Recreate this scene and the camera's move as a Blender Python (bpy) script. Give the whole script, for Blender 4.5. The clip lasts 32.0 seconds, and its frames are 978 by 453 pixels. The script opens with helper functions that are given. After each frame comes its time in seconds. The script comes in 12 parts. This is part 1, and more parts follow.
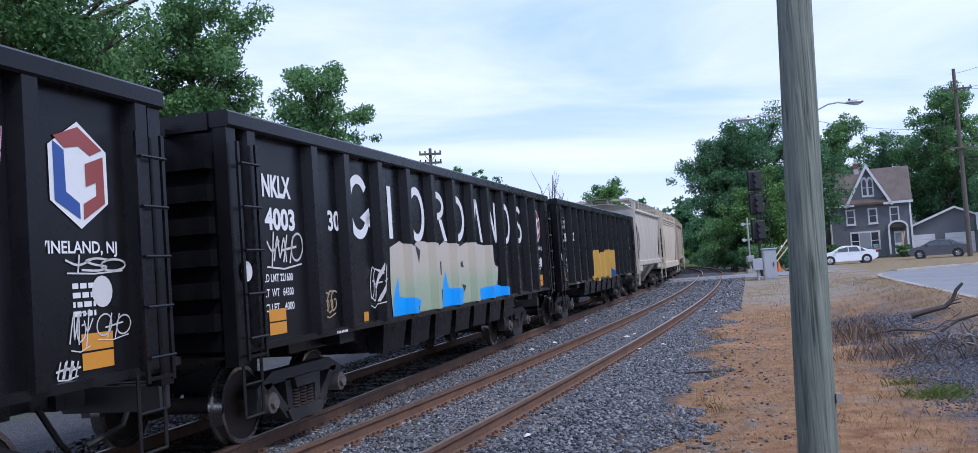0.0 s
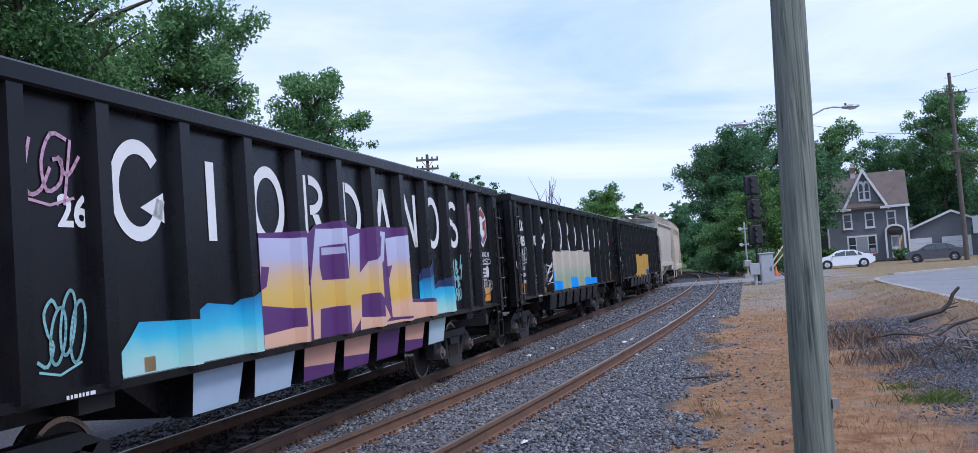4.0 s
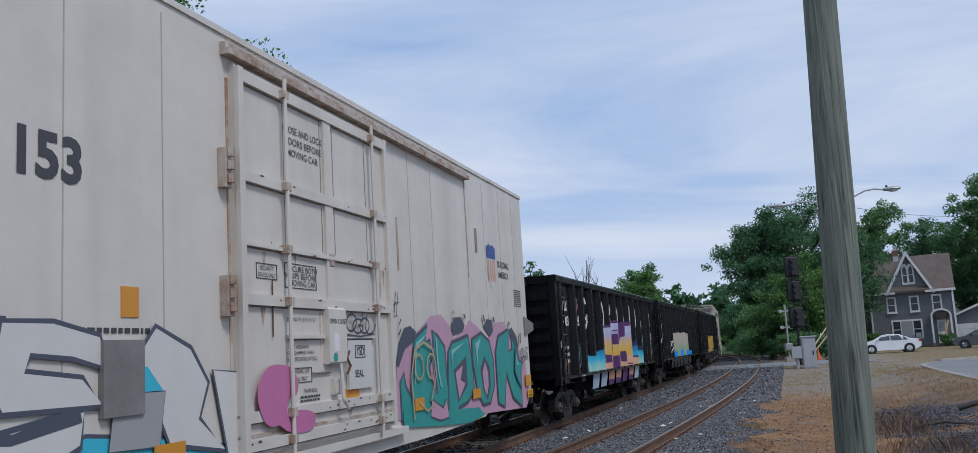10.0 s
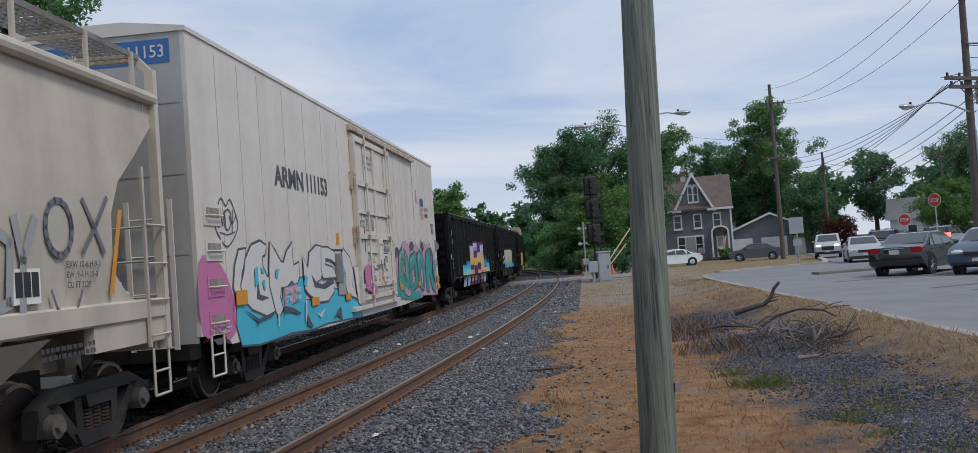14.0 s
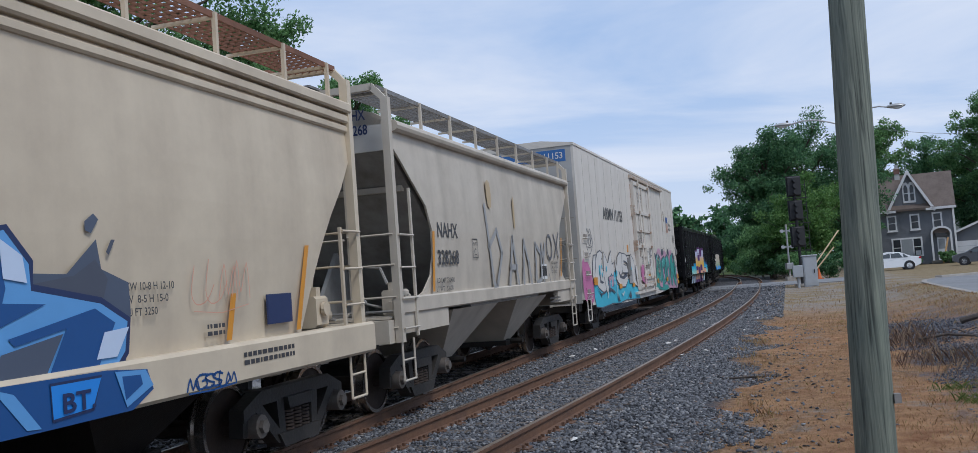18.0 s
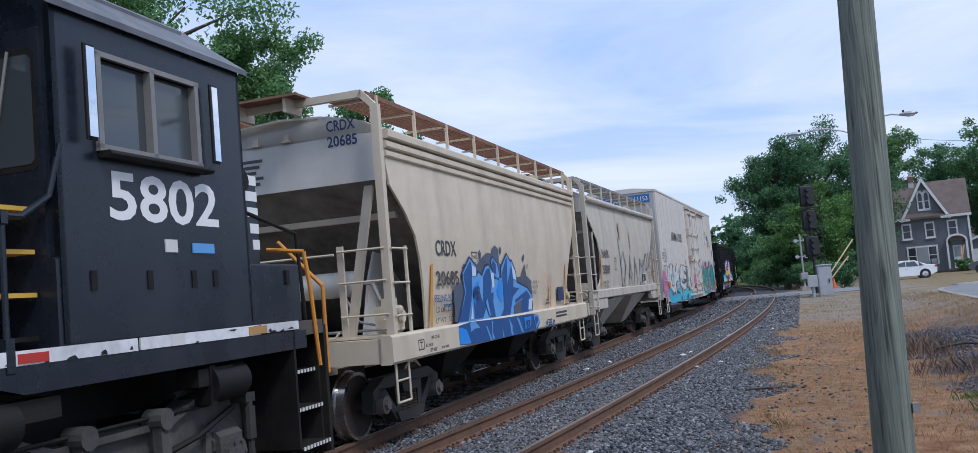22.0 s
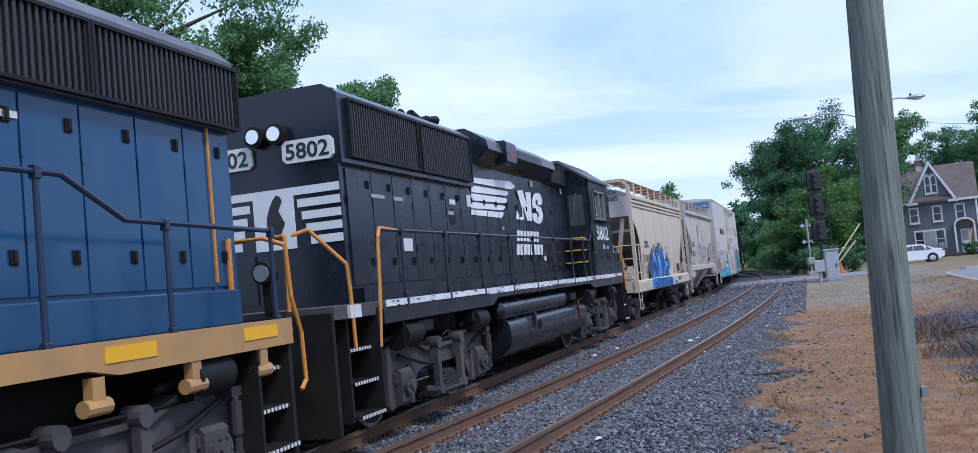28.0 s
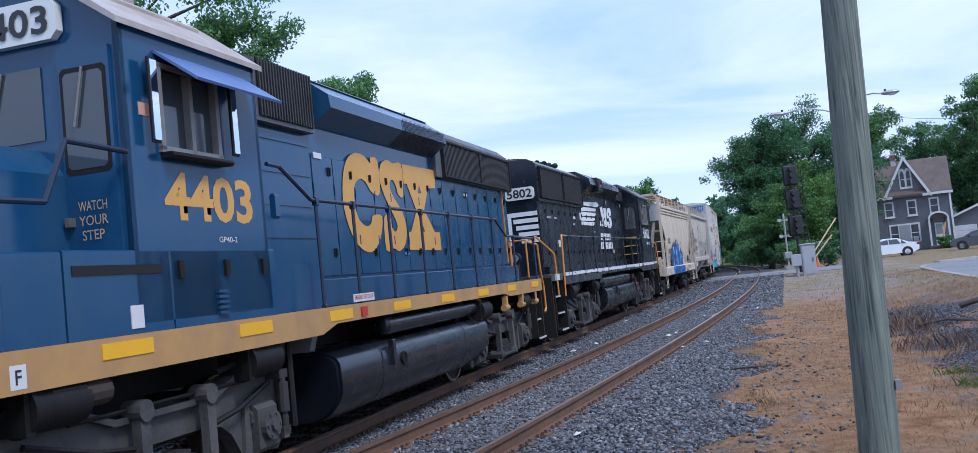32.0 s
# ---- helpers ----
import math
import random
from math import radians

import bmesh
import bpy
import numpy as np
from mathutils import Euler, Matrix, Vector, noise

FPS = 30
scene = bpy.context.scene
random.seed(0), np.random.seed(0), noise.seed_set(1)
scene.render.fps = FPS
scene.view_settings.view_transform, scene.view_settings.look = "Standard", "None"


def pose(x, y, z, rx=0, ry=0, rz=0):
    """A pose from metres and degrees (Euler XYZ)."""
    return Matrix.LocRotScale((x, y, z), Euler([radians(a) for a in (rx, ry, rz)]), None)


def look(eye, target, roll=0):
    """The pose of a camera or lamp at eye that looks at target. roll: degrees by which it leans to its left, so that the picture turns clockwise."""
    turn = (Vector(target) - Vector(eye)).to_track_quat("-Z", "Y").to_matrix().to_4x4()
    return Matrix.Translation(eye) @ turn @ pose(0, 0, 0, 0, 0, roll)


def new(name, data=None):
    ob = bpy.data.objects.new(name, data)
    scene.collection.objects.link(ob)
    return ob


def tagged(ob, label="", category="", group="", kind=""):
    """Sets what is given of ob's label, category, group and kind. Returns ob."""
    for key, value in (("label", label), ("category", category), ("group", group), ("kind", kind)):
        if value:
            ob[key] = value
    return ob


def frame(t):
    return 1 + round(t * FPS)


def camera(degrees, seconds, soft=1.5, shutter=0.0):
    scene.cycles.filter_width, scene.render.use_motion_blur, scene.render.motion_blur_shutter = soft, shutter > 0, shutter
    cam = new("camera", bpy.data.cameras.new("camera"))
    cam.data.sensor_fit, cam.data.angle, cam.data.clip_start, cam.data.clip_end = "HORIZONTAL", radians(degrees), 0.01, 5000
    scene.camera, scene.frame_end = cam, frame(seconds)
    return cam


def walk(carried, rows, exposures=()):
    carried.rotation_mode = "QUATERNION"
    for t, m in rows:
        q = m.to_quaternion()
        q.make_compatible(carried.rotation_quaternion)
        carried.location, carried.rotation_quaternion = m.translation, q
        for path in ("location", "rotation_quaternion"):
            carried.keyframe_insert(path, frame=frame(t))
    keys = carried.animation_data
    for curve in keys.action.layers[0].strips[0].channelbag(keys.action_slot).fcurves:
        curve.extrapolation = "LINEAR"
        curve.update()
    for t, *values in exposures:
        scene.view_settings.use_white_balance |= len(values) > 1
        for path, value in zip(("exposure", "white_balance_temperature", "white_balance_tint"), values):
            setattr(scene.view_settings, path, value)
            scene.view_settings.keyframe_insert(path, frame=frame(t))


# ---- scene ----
cam = camera(56.3, 32.0, soft=0.75)
PATH = [
    (0, 0.068, 0, 1.737, 92.49, 3.96, 0.01),
    (0.5, 0.074, 0, 1.739, 92.52, 4.11, -0.09),
    (1, 0.067, 0, 1.734, 92.54, 4.18, -0.21),
    (1.5, 0.075, 0, 1.741, 92.56, 4.17, -0.31),
    (2, 0.075, 0, 1.741, 92.61, 4.15, -0.33),
    (2.5, 0.076, 0, 1.741, 92.60, 4.15, -0.38),
    (4.5, 0.088, 0, 1.748, 92.88, 4.30, 0.19),
    (5, 0.097, 0, 1.752, 90.48, 4.30, 2.03),
    (5.5, 0.110, 0, 1.789, 88.08, 4.20, 1.33),
    (6, 0.087, 0, 1.744, 89.33, 4.40, -0.81),
    (6.5, 0.088, 0, 1.744, 95.79, 4.05, -1.29),
    (7, 0.077, 0, 1.742, 96.92, 3.95, 0.65),
    (7.5, 0.078, 0, 1.742, 97.06, 3.96, 1.24),
    (8, 0.083, 0, 1.745, 96.28, 3.75, 1.91),
    (8.5, 0.090, 0, 1.745, 96.10, 3.67, 1.75),
    (9, 0.082, 0, 1.746, 97.44, 3.74, 1.72),
    (9.5, 0.080, 0, 1.747, 97.73, 3.78, 2.05),
    (10, 0.073, 0, 1.744, 97.91, 3.37, 2.09),
    (10.5, 0.090, 0, 1.746, 97.50, 3.53, 1.59),
    (11, 0.093, 0, 1.744, 94.00, 4.12, -1.15),
    (11.5, 0.044, 0, 1.726, 91.87, 4.31, -3.01),
    (12, 0.021, 0, 1.726, 91.97, 4.32, -3.70),
    (12.5, -0.004, 0, 1.684, 91.99, 4.71, -6.10),
    (13, -0.025, 0, 1.687, 92.45, 4.11, -10.52),
    (13.5, -0.029, 0, 1.684, 92.52, 3.97, -10.51),
    (14, -0.032, 0, 1.681, 92.05, 4.11, -9.99),
    (14.5, -0.027, 0, 1.682, 91.90, 4.10, -8.96),
    (16.5, -0.051, 0, 1.672, 92.26, 4.22, -4.08),
    (17, -0.052, 0, 1.676, 92.39, 4.08, -1.97),
    (17.5, -0.057, 0, 1.671, 92.94, 4.04, 1.61),
    (18, -0.056, 0, 1.673, 93.26, 4.26, 2.18),
    (18.5, -0.047, 0, 1.681, 94.16, 4.24, 2.22),
    (19, -0.047, 0, 1.674, 94.57, 4.38, 2.24),
    (19.5, -0.046, 0, 1.678, 94.59, 4.51, 2.35),
    (20, -0.041, 0, 1.682, 94.67, 4.55, 2.42),
    (20.5, -0.040, 0, 1.680, 94.29, 4.71, 2.61),
    (21, -0.038, 0, 1.681, 94.21, 4.69, 2.61),
    (21.5, -0.046, 0, 1.680, 94.09, 4.76, 2.72),
    (22, -0.056, 0, 1.672, 94.18, 4.96, 3.00),
    (22.5, -0.064, 0, 1.670, 94.16, 4.98, 4.08),
    (23, -0.056, 0, 1.676, 94.25, 5.09, 4.11),
    (23.5, -0.055, 0, 1.674, 94.24, 5.09, 4.13),
    (24, -0.058, 0, 1.676, 94.18, 5.06, 4.15),
    (24.5, -0.064, 0, 1.669, 94.07, 5.09, 4.11),
    (25, -0.064, 0, 1.669, 93.97, 5.07, 3.81),
    (25.5, -0.070, 0, 1.670, 93.88, 5.02, 3.76),
    (27.5, -0.061, 0, 1.671, 93.37, 5.34, 3.26),
    (28, -0.064, 0, 1.671, 93.44, 5.43, 3.41),
    (28.5, -0.063, 0, 1.669, 93.44, 5.48, 3.21),
    (29, -0.053, 0, 1.675, 93.39, 5.53, 3.03),
    (29.5, -0.051, 0, 1.673, 93.44, 5.62, 2.86),
    (30, -0.049, 0, 1.673, 93.49, 5.66, 2.79),
    (30.5, -0.048, 0, 1.677, 93.41, 5.57, 2.60),
    (31, -0.048, 0, 1.677, 93.46, 5.67, 2.41),
    (31.5, -0.054, 0, 1.677, 93.48, 5.75, 2.33),
    (32, -0.052, 0, 1.677, 93.06, 5.77, 2.13),
]
EXPOSURES = [(0, 0.16, 5760, 18), (2.5, 0.14, 5760, 18), (4.5, 0.13, 5800, 18), (6, 0.11, 5900, 16), (6.6, -0.12, 6000, 10), (7.5, -0.36, 6120, 10), (10, -0.42, 6230, 10), (12, -0.40, 6500, 10), (14, -0.40, 6700, 10), (17, -0.30, 6500, 10),
             (19, -0.30, 6120, 10), (21, -0.27, 6120, 10), (22.5, 0.0, 5900, 14), (23.5, 0.10, 5720, 16), (25, 0.13, 5600, 16), (32, 0.14, 5580, 15)]
walk(cam, [(r[0], pose(*r[1:])) for r in PATH], EXPOSURES)

# ---- light ----
SUN_EL, SUN_AZ = 53.0, 134.0
world = bpy.data.worlds.new("sky")
scene.world = world
world.use_nodes = True


def build_world():
    nt = world.node_tree
    nt.nodes.clear()
    out = nt.nodes.new("ShaderNodeOutputWorld")
    bg = nt.nodes.new("ShaderNodeBackground")
    sky = nt.nodes.new("ShaderNodeTexSky")
    sky.sky_type = "NISHITA"
    sky.sun_disc = False
    sky.sun_elevation = radians(SUN_EL)
    sky.sun_rotation = radians(SUN_AZ)
    sky.air_density = 1.0
    sky.dust_density = 0.5
    sky.ozone_density = 1.6
    tc = nt.nodes.new("ShaderNodeTexCoord")
    sep = nt.nodes.new("ShaderNodeSeparateXYZ")
    nt.links.new(tc.outputs["Generated"], sep.inputs[0])
    # flat cloud sheet: project the view vector on a high plane
    add = nt.nodes.new("ShaderNodeMath")
    add.operation = "ADD"
    add.inputs[1].default_value = 0.12
    nt.links.new(sep.outputs["Z"], add.inputs[0])
    mx = nt.nodes.new("ShaderNodeMath")
    mx.operation = "MAXIMUM"
    mx.inputs[1].default_value = 0.05
    nt.links.new(add.outputs[0], mx.inputs[0])
    comb = nt.nodes.new("ShaderNodeCombineXYZ")
    for ax in ("X", "Y"):
        dv = nt.nodes.new("ShaderNodeMath")
        dv.operation = "DIVIDE"
        nt.links.new(sep.outputs[ax], dv.inputs[0])
        nt.links.new(mx.outputs[0], dv.inputs[1])
        nt.links.new(dv.outputs[0], comb.inputs[ax])
    mp = nt.nodes.new("ShaderNodeMapping")
    mp.inputs["Rotation"].default_value = (0, 0, radians(24))
    mp.inputs["Scale"].default_value = (0.50, 0.85, 1.0)
    mp.inputs["Location"].default_value = (0.35, 1.3, 0.0)
    nt.links.new(comb.outputs[0], mp.inputs[0])
    n1 = nt.nodes.new("ShaderNodeTexNoise")
    n1.inputs["Scale"].default_value = 0.85
    n1.inputs["Detail"].default_value = 7.0
    n1.inputs["Roughness"].default_value = 0.55
    n1.inputs["Distortion"].default_value = 0.5
    nt.links.new(mp.outputs[0], n1.inputs["Vector"])
    ramp = nt.nodes.new("ShaderNodeValToRGB")
    ramp.color_ramp.elements[0].position = 0.38
    ramp.color_ramp.elements[1].position = 0.66
    ramp.color_ramp.elements[0].color = (0.04, 0.04, 0.04, 1)
    nt.links.new(n1.outputs[0], ramp.inputs[0])
    mix = nt.nodes.new("ShaderNodeMix")
    mix.data_type = "RGBA"
    mix.inputs["B"].default_value = CLOUD
    # paler towards the horizon
    low = nt.nodes.new("ShaderNodeMapRange")
    low.inputs["From Min"].default_value, low.inputs["From Max"].default_value = 0.0, 0.22
    low.inputs["To Min"].default_value, low.inputs["To Max"].default_value = 0.75, 0.0
    nt.links.new(sep.outputs["Z"], low.inputs["Value"])
    both = nt.nodes.new("ShaderNodeMath")
    both.operation = "MAXIMUM"
    nt.links.new(ramp.outputs[0], both.inputs[0])
    nt.links.new(low.outputs[0], both.inputs[1])
    nt.links.new(both.outputs[0], mix.inputs["Factor"])
    haze = nt.nodes.new("ShaderNodeMix")
    haze.data_type = "RGBA"
    haze.inputs["Factor"].default_value = 0.75
    haze.inputs["B"].default_value = HAZE
    nt.links.new(sky.outputs[0], haze.inputs["A"])
    nt.links.new(haze.outputs["Result"], mix.inputs["A"])
    nt.links.new(mix.outputs["Result"], bg.inputs["Color"])
    bg.inputs["Strength"].default_value = SKY
    nt.links.new(bg.outputs[0], out.inputs["Surface"])


SKY, CLOUD, HAZE = 0.10, (9.2, 9.8, 11.1, 1.0), (5.0, 7.2, 11.2, 1.0)
build_world()
sun = new("sun", bpy.data.lights.new("sun", "SUN"))
sun.data.energy, sun.data.angle, sun.data.color = 2.4, radians(14.0), (1.0, 0.975, 0.94)
el, az = radians(SUN_EL), radians(SUN_AZ)
sun.matrix_world = look((0, 0, 40), (-40 * math.sin(az) * math.cos(el), -40 * math.cos(az) * math.cos(el), 40 - 40 * math.sin(el)))
scene.view_settings.exposure = 0.0


# ---- mesh helpers ----
class Geo:
    """Vertices and faces of one mesh."""

    def __init__(self):
        self.v, self.f = [], []

    def add(self, verts, faces):
        n = len(self.v)
        self.v += [tuple(p) for p in verts]
        self.f += [tuple(i + n for i in q) for q in faces]
        return self

    def box(self, x0, x1, y0, y1, z0, z1, c=0.0):
        if c <= 0:
            v = [(x, y, z) for x in (x0, x1) for y in (y0, y1) for z in (z0, z1)]
            return self.add(v, [(0, 1, 3, 2), (4, 6, 7, 5), (0, 4, 5, 1), (2, 3, 7, 6), (0, 2, 6, 4), (1, 5, 7, 3)])
        # edges along x and z rounded off by c
        prof = [(y0 + c, z0), (y1 - c, z0), (y1, z0 + c), (y1, z1 - c), (y1 - c, z1), (y0 + c, z1), (y0, z1 - c), (y0, z0 + c)]
        return self.prism(prof, x0, x1)

    def prism(self, prof, x0, x1):
        """A profile of (y, z) from x0 to x1."""
        n = len(prof)
        v = [(x0, y, z) for y, z in prof] + [(x1, y, z) for y, z in prof]
        f = [(i, (i + 1) % n, n + (i + 1) % n, n + i) for i in range(n)]
        return self.add(v, f + [tuple(range(n))[::-1], tuple(range(n, 2 * n))])

    def slab(self, prof, y0, y1):
        """A profile of (x, z) from y0 to y1."""
        n = len(prof)
        v = [(x, y0, z) for x, z in prof] + [(x, y1, z) for x, z in prof]
        f = [(i, (i + 1) % n, n + (i + 1) % n, n + i) for i in range(n)]
        return self.add(v, f + [tuple(range(n))[::-1], tuple(range(n, 2 * n))])

    def plan(self, prof, z0, z1):
        """A profile of (x, y) from z0 to z1."""
        n = len(prof)
        v = [(x, y, z0) for x, y in prof] + [(x, y, z1) for x, y in prof]
        f = [(i, (i + 1) % n, n + (i + 1) % n, n + i) for i in range(n)]
        return self.add(v, f + [tuple(range(n))[::-1], tuple(range(n, 2 * n))])

    def rod(self, a, b, r, n=8, r2=None):
        a, b = Vector(a), Vector(b)
        d = b - a
        if d.length < 1e-6:
            return self
        q = d.to_track_quat("Z", "Y")
        r2 = r if r2 is None else r2
        ring = [(math.cos(2 * math.pi * i / n), math.sin(2 * math.pi * i / n)) for i in range(n)]
        v = [a + q @ Vector((r * c, r * s, 0)) for c, s in ring] + [b + q @ Vector((r2 * c, r2 * s, 0)) for c, s in ring]
        f = [(i, (i + 1) % n, n + (i + 1) % n, n + i) for i in range(n)]
        return self.add(v, f + [tuple(range(n))[::-1], tuple(range(n, 2 * n))])

    def pipe(self, pts, r, n=6):
        for a, b in zip(pts, pts[1:]):
            self.rod(a, b, r, n)
        return self

    def ring(self, c, r0, r1, y0, y1, n=24):
        """A flat ring about the y axis between radii r0 and r1."""
        v, f = [], []
        for i in range(n):
            a = 2 * math.pi * i / n
            ca, sa = math.cos(a), math.sin(a)
            v += [(c[0] + r * ca, y, c[2] + r * sa) for r in (r0, r1) for y in (y0, y1)]
        for i in range(n):
            a, b = 4 * i, 4 * ((i + 1) % n)
            f += [(a, b, b + 1, a + 1), (a + 2, a + 3, b + 3, b + 2), (a, a + 2, b + 2, b), (a + 1, b + 1, b + 3, a + 3)]
        return self.add(v, f)

    def ball(self, c, rx, ry, rz, n=8, m=5):
        v = [(c[0], c[1], c[2] - rz)]
        for j in range(1, m):
            t = math.pi * j / m
            for i in range(n):
                a = 2 * math.pi * i / n
                v.append((c[0] + rx * math.sin(t) * math.cos(a), c[1] + ry * math.sin(t) * math.sin(a), c[2] - rz * math.cos(t)))
        v.append((c[0], c[1], c[2] + rz))
        f = [(0, 1 + (i + 1) % n, 1 + i) for i in range(n)]
        for j in range(m - 2):
            o = 1 + j * n
            f += [(o + i, o + (i + 1) % n, o + n + (i + 1) % n, o + n + i) for i in range(n)]
        o = 1 + (m - 2) * n
        f += [(o + i, o + (i + 1) % n, len(v) - 1) for i in range(n)]
        return self.add(v, f)

    def mesh(self, name, mats, smooth=False):
        me = bpy.data.meshes.new(name)
        me.from_pydata(self.v, [], self.f)
        for m in mats if isinstance(mats, (list, tuple)) else [mats]:
            me.materials.append(m)
        if smooth:
            me.shade_smooth()
            me.set_sharp_from_angle(angle=radians(35))
        me.update()
        return me


def part(name, geo, material, parent=None, label="", at=None, smooth=False):
    """Links a Geo or a mesh as one object, under parent where one is given."""
    me = geo.mesh(name, material, smooth) if isinstance(geo, Geo) else geo
    ob = new(name, me)
    if parent is not None:
        ob.parent = parent
    if at is not None:
        ob.matrix_basis = at
    if label:
        tagged(ob, label)
    return ob


def thing(name, label, category, m=None, group="", kind=""):
    ob = new(name)
    ob.empty_display_size = 0.2
    if m is not None:
        ob.matrix_basis = m
    return tagged(ob, label, category, group, kind)


# ---- plan ----
SIN16, COS16 = math.sin(radians(16)), math.cos(radians(16))


def train_lat(s):
    if s < 0:
        return -5.94118 - 0.0435247 * s
    return -5.94118 - 0.0435247 * s + 0.0014857 * s**2 - 1.38e-5 * s**3


def siding_lat(s):
    if s < 2:
        return siding_lat(2) + (s - 2) * 0.09
    if s > 70:
        return train_lat(s) + 3.62 + 0.004 * (s - 70)
    return -4.6139 + 0.0993711 * s - 1.176346e-3 * s**2 + 1.11e-6 * s**3


def spot(s, v, z=0.0):
    """World place from the distance along the line and the distance to its right."""
    return Vector((s * SIN16 + v * COS16, s * COS16 - v * SIN16, z))


class Line:
    """A track's centre line, by arc length from s = 0."""

    def __init__(self, lat, s0, s1):
        n = int((s1 - s0) * 2)
        self.s = np.linspace(s0, s1, n + 1)
        p = np.array([spot(s, lat(s)) for s in self.s])
        d = np.r_[0, np.cumsum(np.linalg.norm(np.diff(p, axis=0), axis=1))]
        d -= np.interp(0, self.s, d)
        self.p, self.d = p, d

    def at(self, d):
        return Vector((np.interp(d, self.d, self.p[:, 0]), np.interp(d, self.d, self.p[:, 1]), 0))

    def heading(self, d):
        a = self.at(d + 0.5) - self.at(d - 0.5)
        return a.normalized()


MAIN = Line(train_lat, -70, 190)
SIDE = Line(siding_lat, -20, 190)


# ---- materials ----
def mat(name, base, rough=0.7, metal=0.0, grain=0.0, scale=8.0, dark=None, amount=0.35, bump=0.0, bscale=60.0, streak=0.0, spec=0.5, coat=0.0):
    """A plain surface with mottling of two sizes: towards the colour dark by amount, with upright streaks and fine relief."""
    m = bpy.data.materials.new(name)
    m.use_nodes = True
    nt = m.node_tree
    b = nt.nodes["Principled BSDF"]
    b.inputs["Roughness"].default_value = rough
    b.inputs["Metallic"].default_value = metal
    b.inputs["Specular IOR Level"].default_value = spec
    b.inputs["Coat Weight"].default_value = coat
    dark = dark or tuple(c * 0.6 for c in base[:3])
    tc = nt.nodes.new("ShaderNodeTexCoord")
    n1 = nt.nodes.new("ShaderNodeTexNoise")
    n1.inputs["Scale"].default_value = scale
    n1.inputs["Detail"].default_value = 8.0
    n1.inputs["Roughness"].default_value = 0.65
    nt.links.new(tc.outputs["Object"], n1.inputs["Vector"])
    r1 = nt.nodes.new("ShaderNodeValToRGB")
    r1.color_ramp.elements[0].position, r1.color_ramp.elements[1].position = 0.38, 0.72
    nt.links.new(n1.outputs[0], r1.inputs[0])
    n2 = nt.nodes.new("ShaderNodeTexNoise")
    n2.inputs["Scale"].default_value = scale * 0.18
    n2.inputs["Detail"].default_value = 3.0
    if streak > 0:
        mp = nt.nodes.new("ShaderNodeMapping")
        mp.inputs["Scale"].default_value = (streak, streak, streak * 0.06)
        nt.links.new(tc.outputs["Object"], mp.inputs[0])
        nt.links.new(mp.outputs[0], n2.inputs["Vector"])
        n2.inputs["Scale"].default_value = 1.0
        n2.inputs["Detail"].default_value = 6.0
    else:
        nt.links.new(tc.outputs["Object"], n2.inputs["Vector"])
    r2 = nt.nodes.new("ShaderNodeValToRGB")
    r2.color_ramp.elements[0].position, r2.color_ramp.elements[1].position = 0.42, 0.7
    nt.links.new(n2.outputs[0], r2.inputs[0])
    av = nt.nodes.new("ShaderNodeMath")
    av.operation = "ADD"
    nt.links.new(r1.outputs[0], av.inputs[0])
    nt.links.new(r2.outputs[0], av.inputs[1])
    mu = nt.nodes.new("ShaderNodeMath")
    mu.operation = "MULTIPLY"
    mu.use_clamp = True
    mu.inputs[1].default_value = amount
    nt.links.new(av.outputs[0], mu.inputs[0])
    mix = nt.nodes.new("ShaderNodeMix")
    mix.data_type = "RGBA"
    mix.inputs["A"].default_value = (*base[:3], 1)
    mix.inputs["B"].default_value = (*dark[:3], 1)
    nt.links.new(mu.outputs[0], mix.inputs["Factor"])
    nt.links.new(mix.outputs["Result"], b.inputs["Base Color"])
    rr = nt.nodes.new("ShaderNodeMapRange")
    rr.inputs["To Min"].default_value, rr.inputs["To Max"].default_value = max(rough - 0.1, 0.02), min(rough + 0.15, 1)
    nt.links.new(mu.outputs[0], rr.inputs["Value"])
    nt.links.new(rr.outputs[0], b.inputs["Roughness"])
    if bump > 0:
        nb = nt.nodes.new("ShaderNodeTexNoise")
        nb.inputs["Scale"].default_value = bscale
        nb.inputs["Detail"].default_value = 5.0
        nt.links.new(tc.outputs["Object"], nb.inputs["Vector"])
        bp = nt.nodes.new("ShaderNodeBump")
        bp.inputs["Strength"].default_value = bump
        bp.inputs["Distance"].default_value = 0.02
        nt.links.new(nb.outputs[0], bp.inputs["Height"])
        nt.links.new(bp.outputs[0], b.inputs["Normal"])
    return m


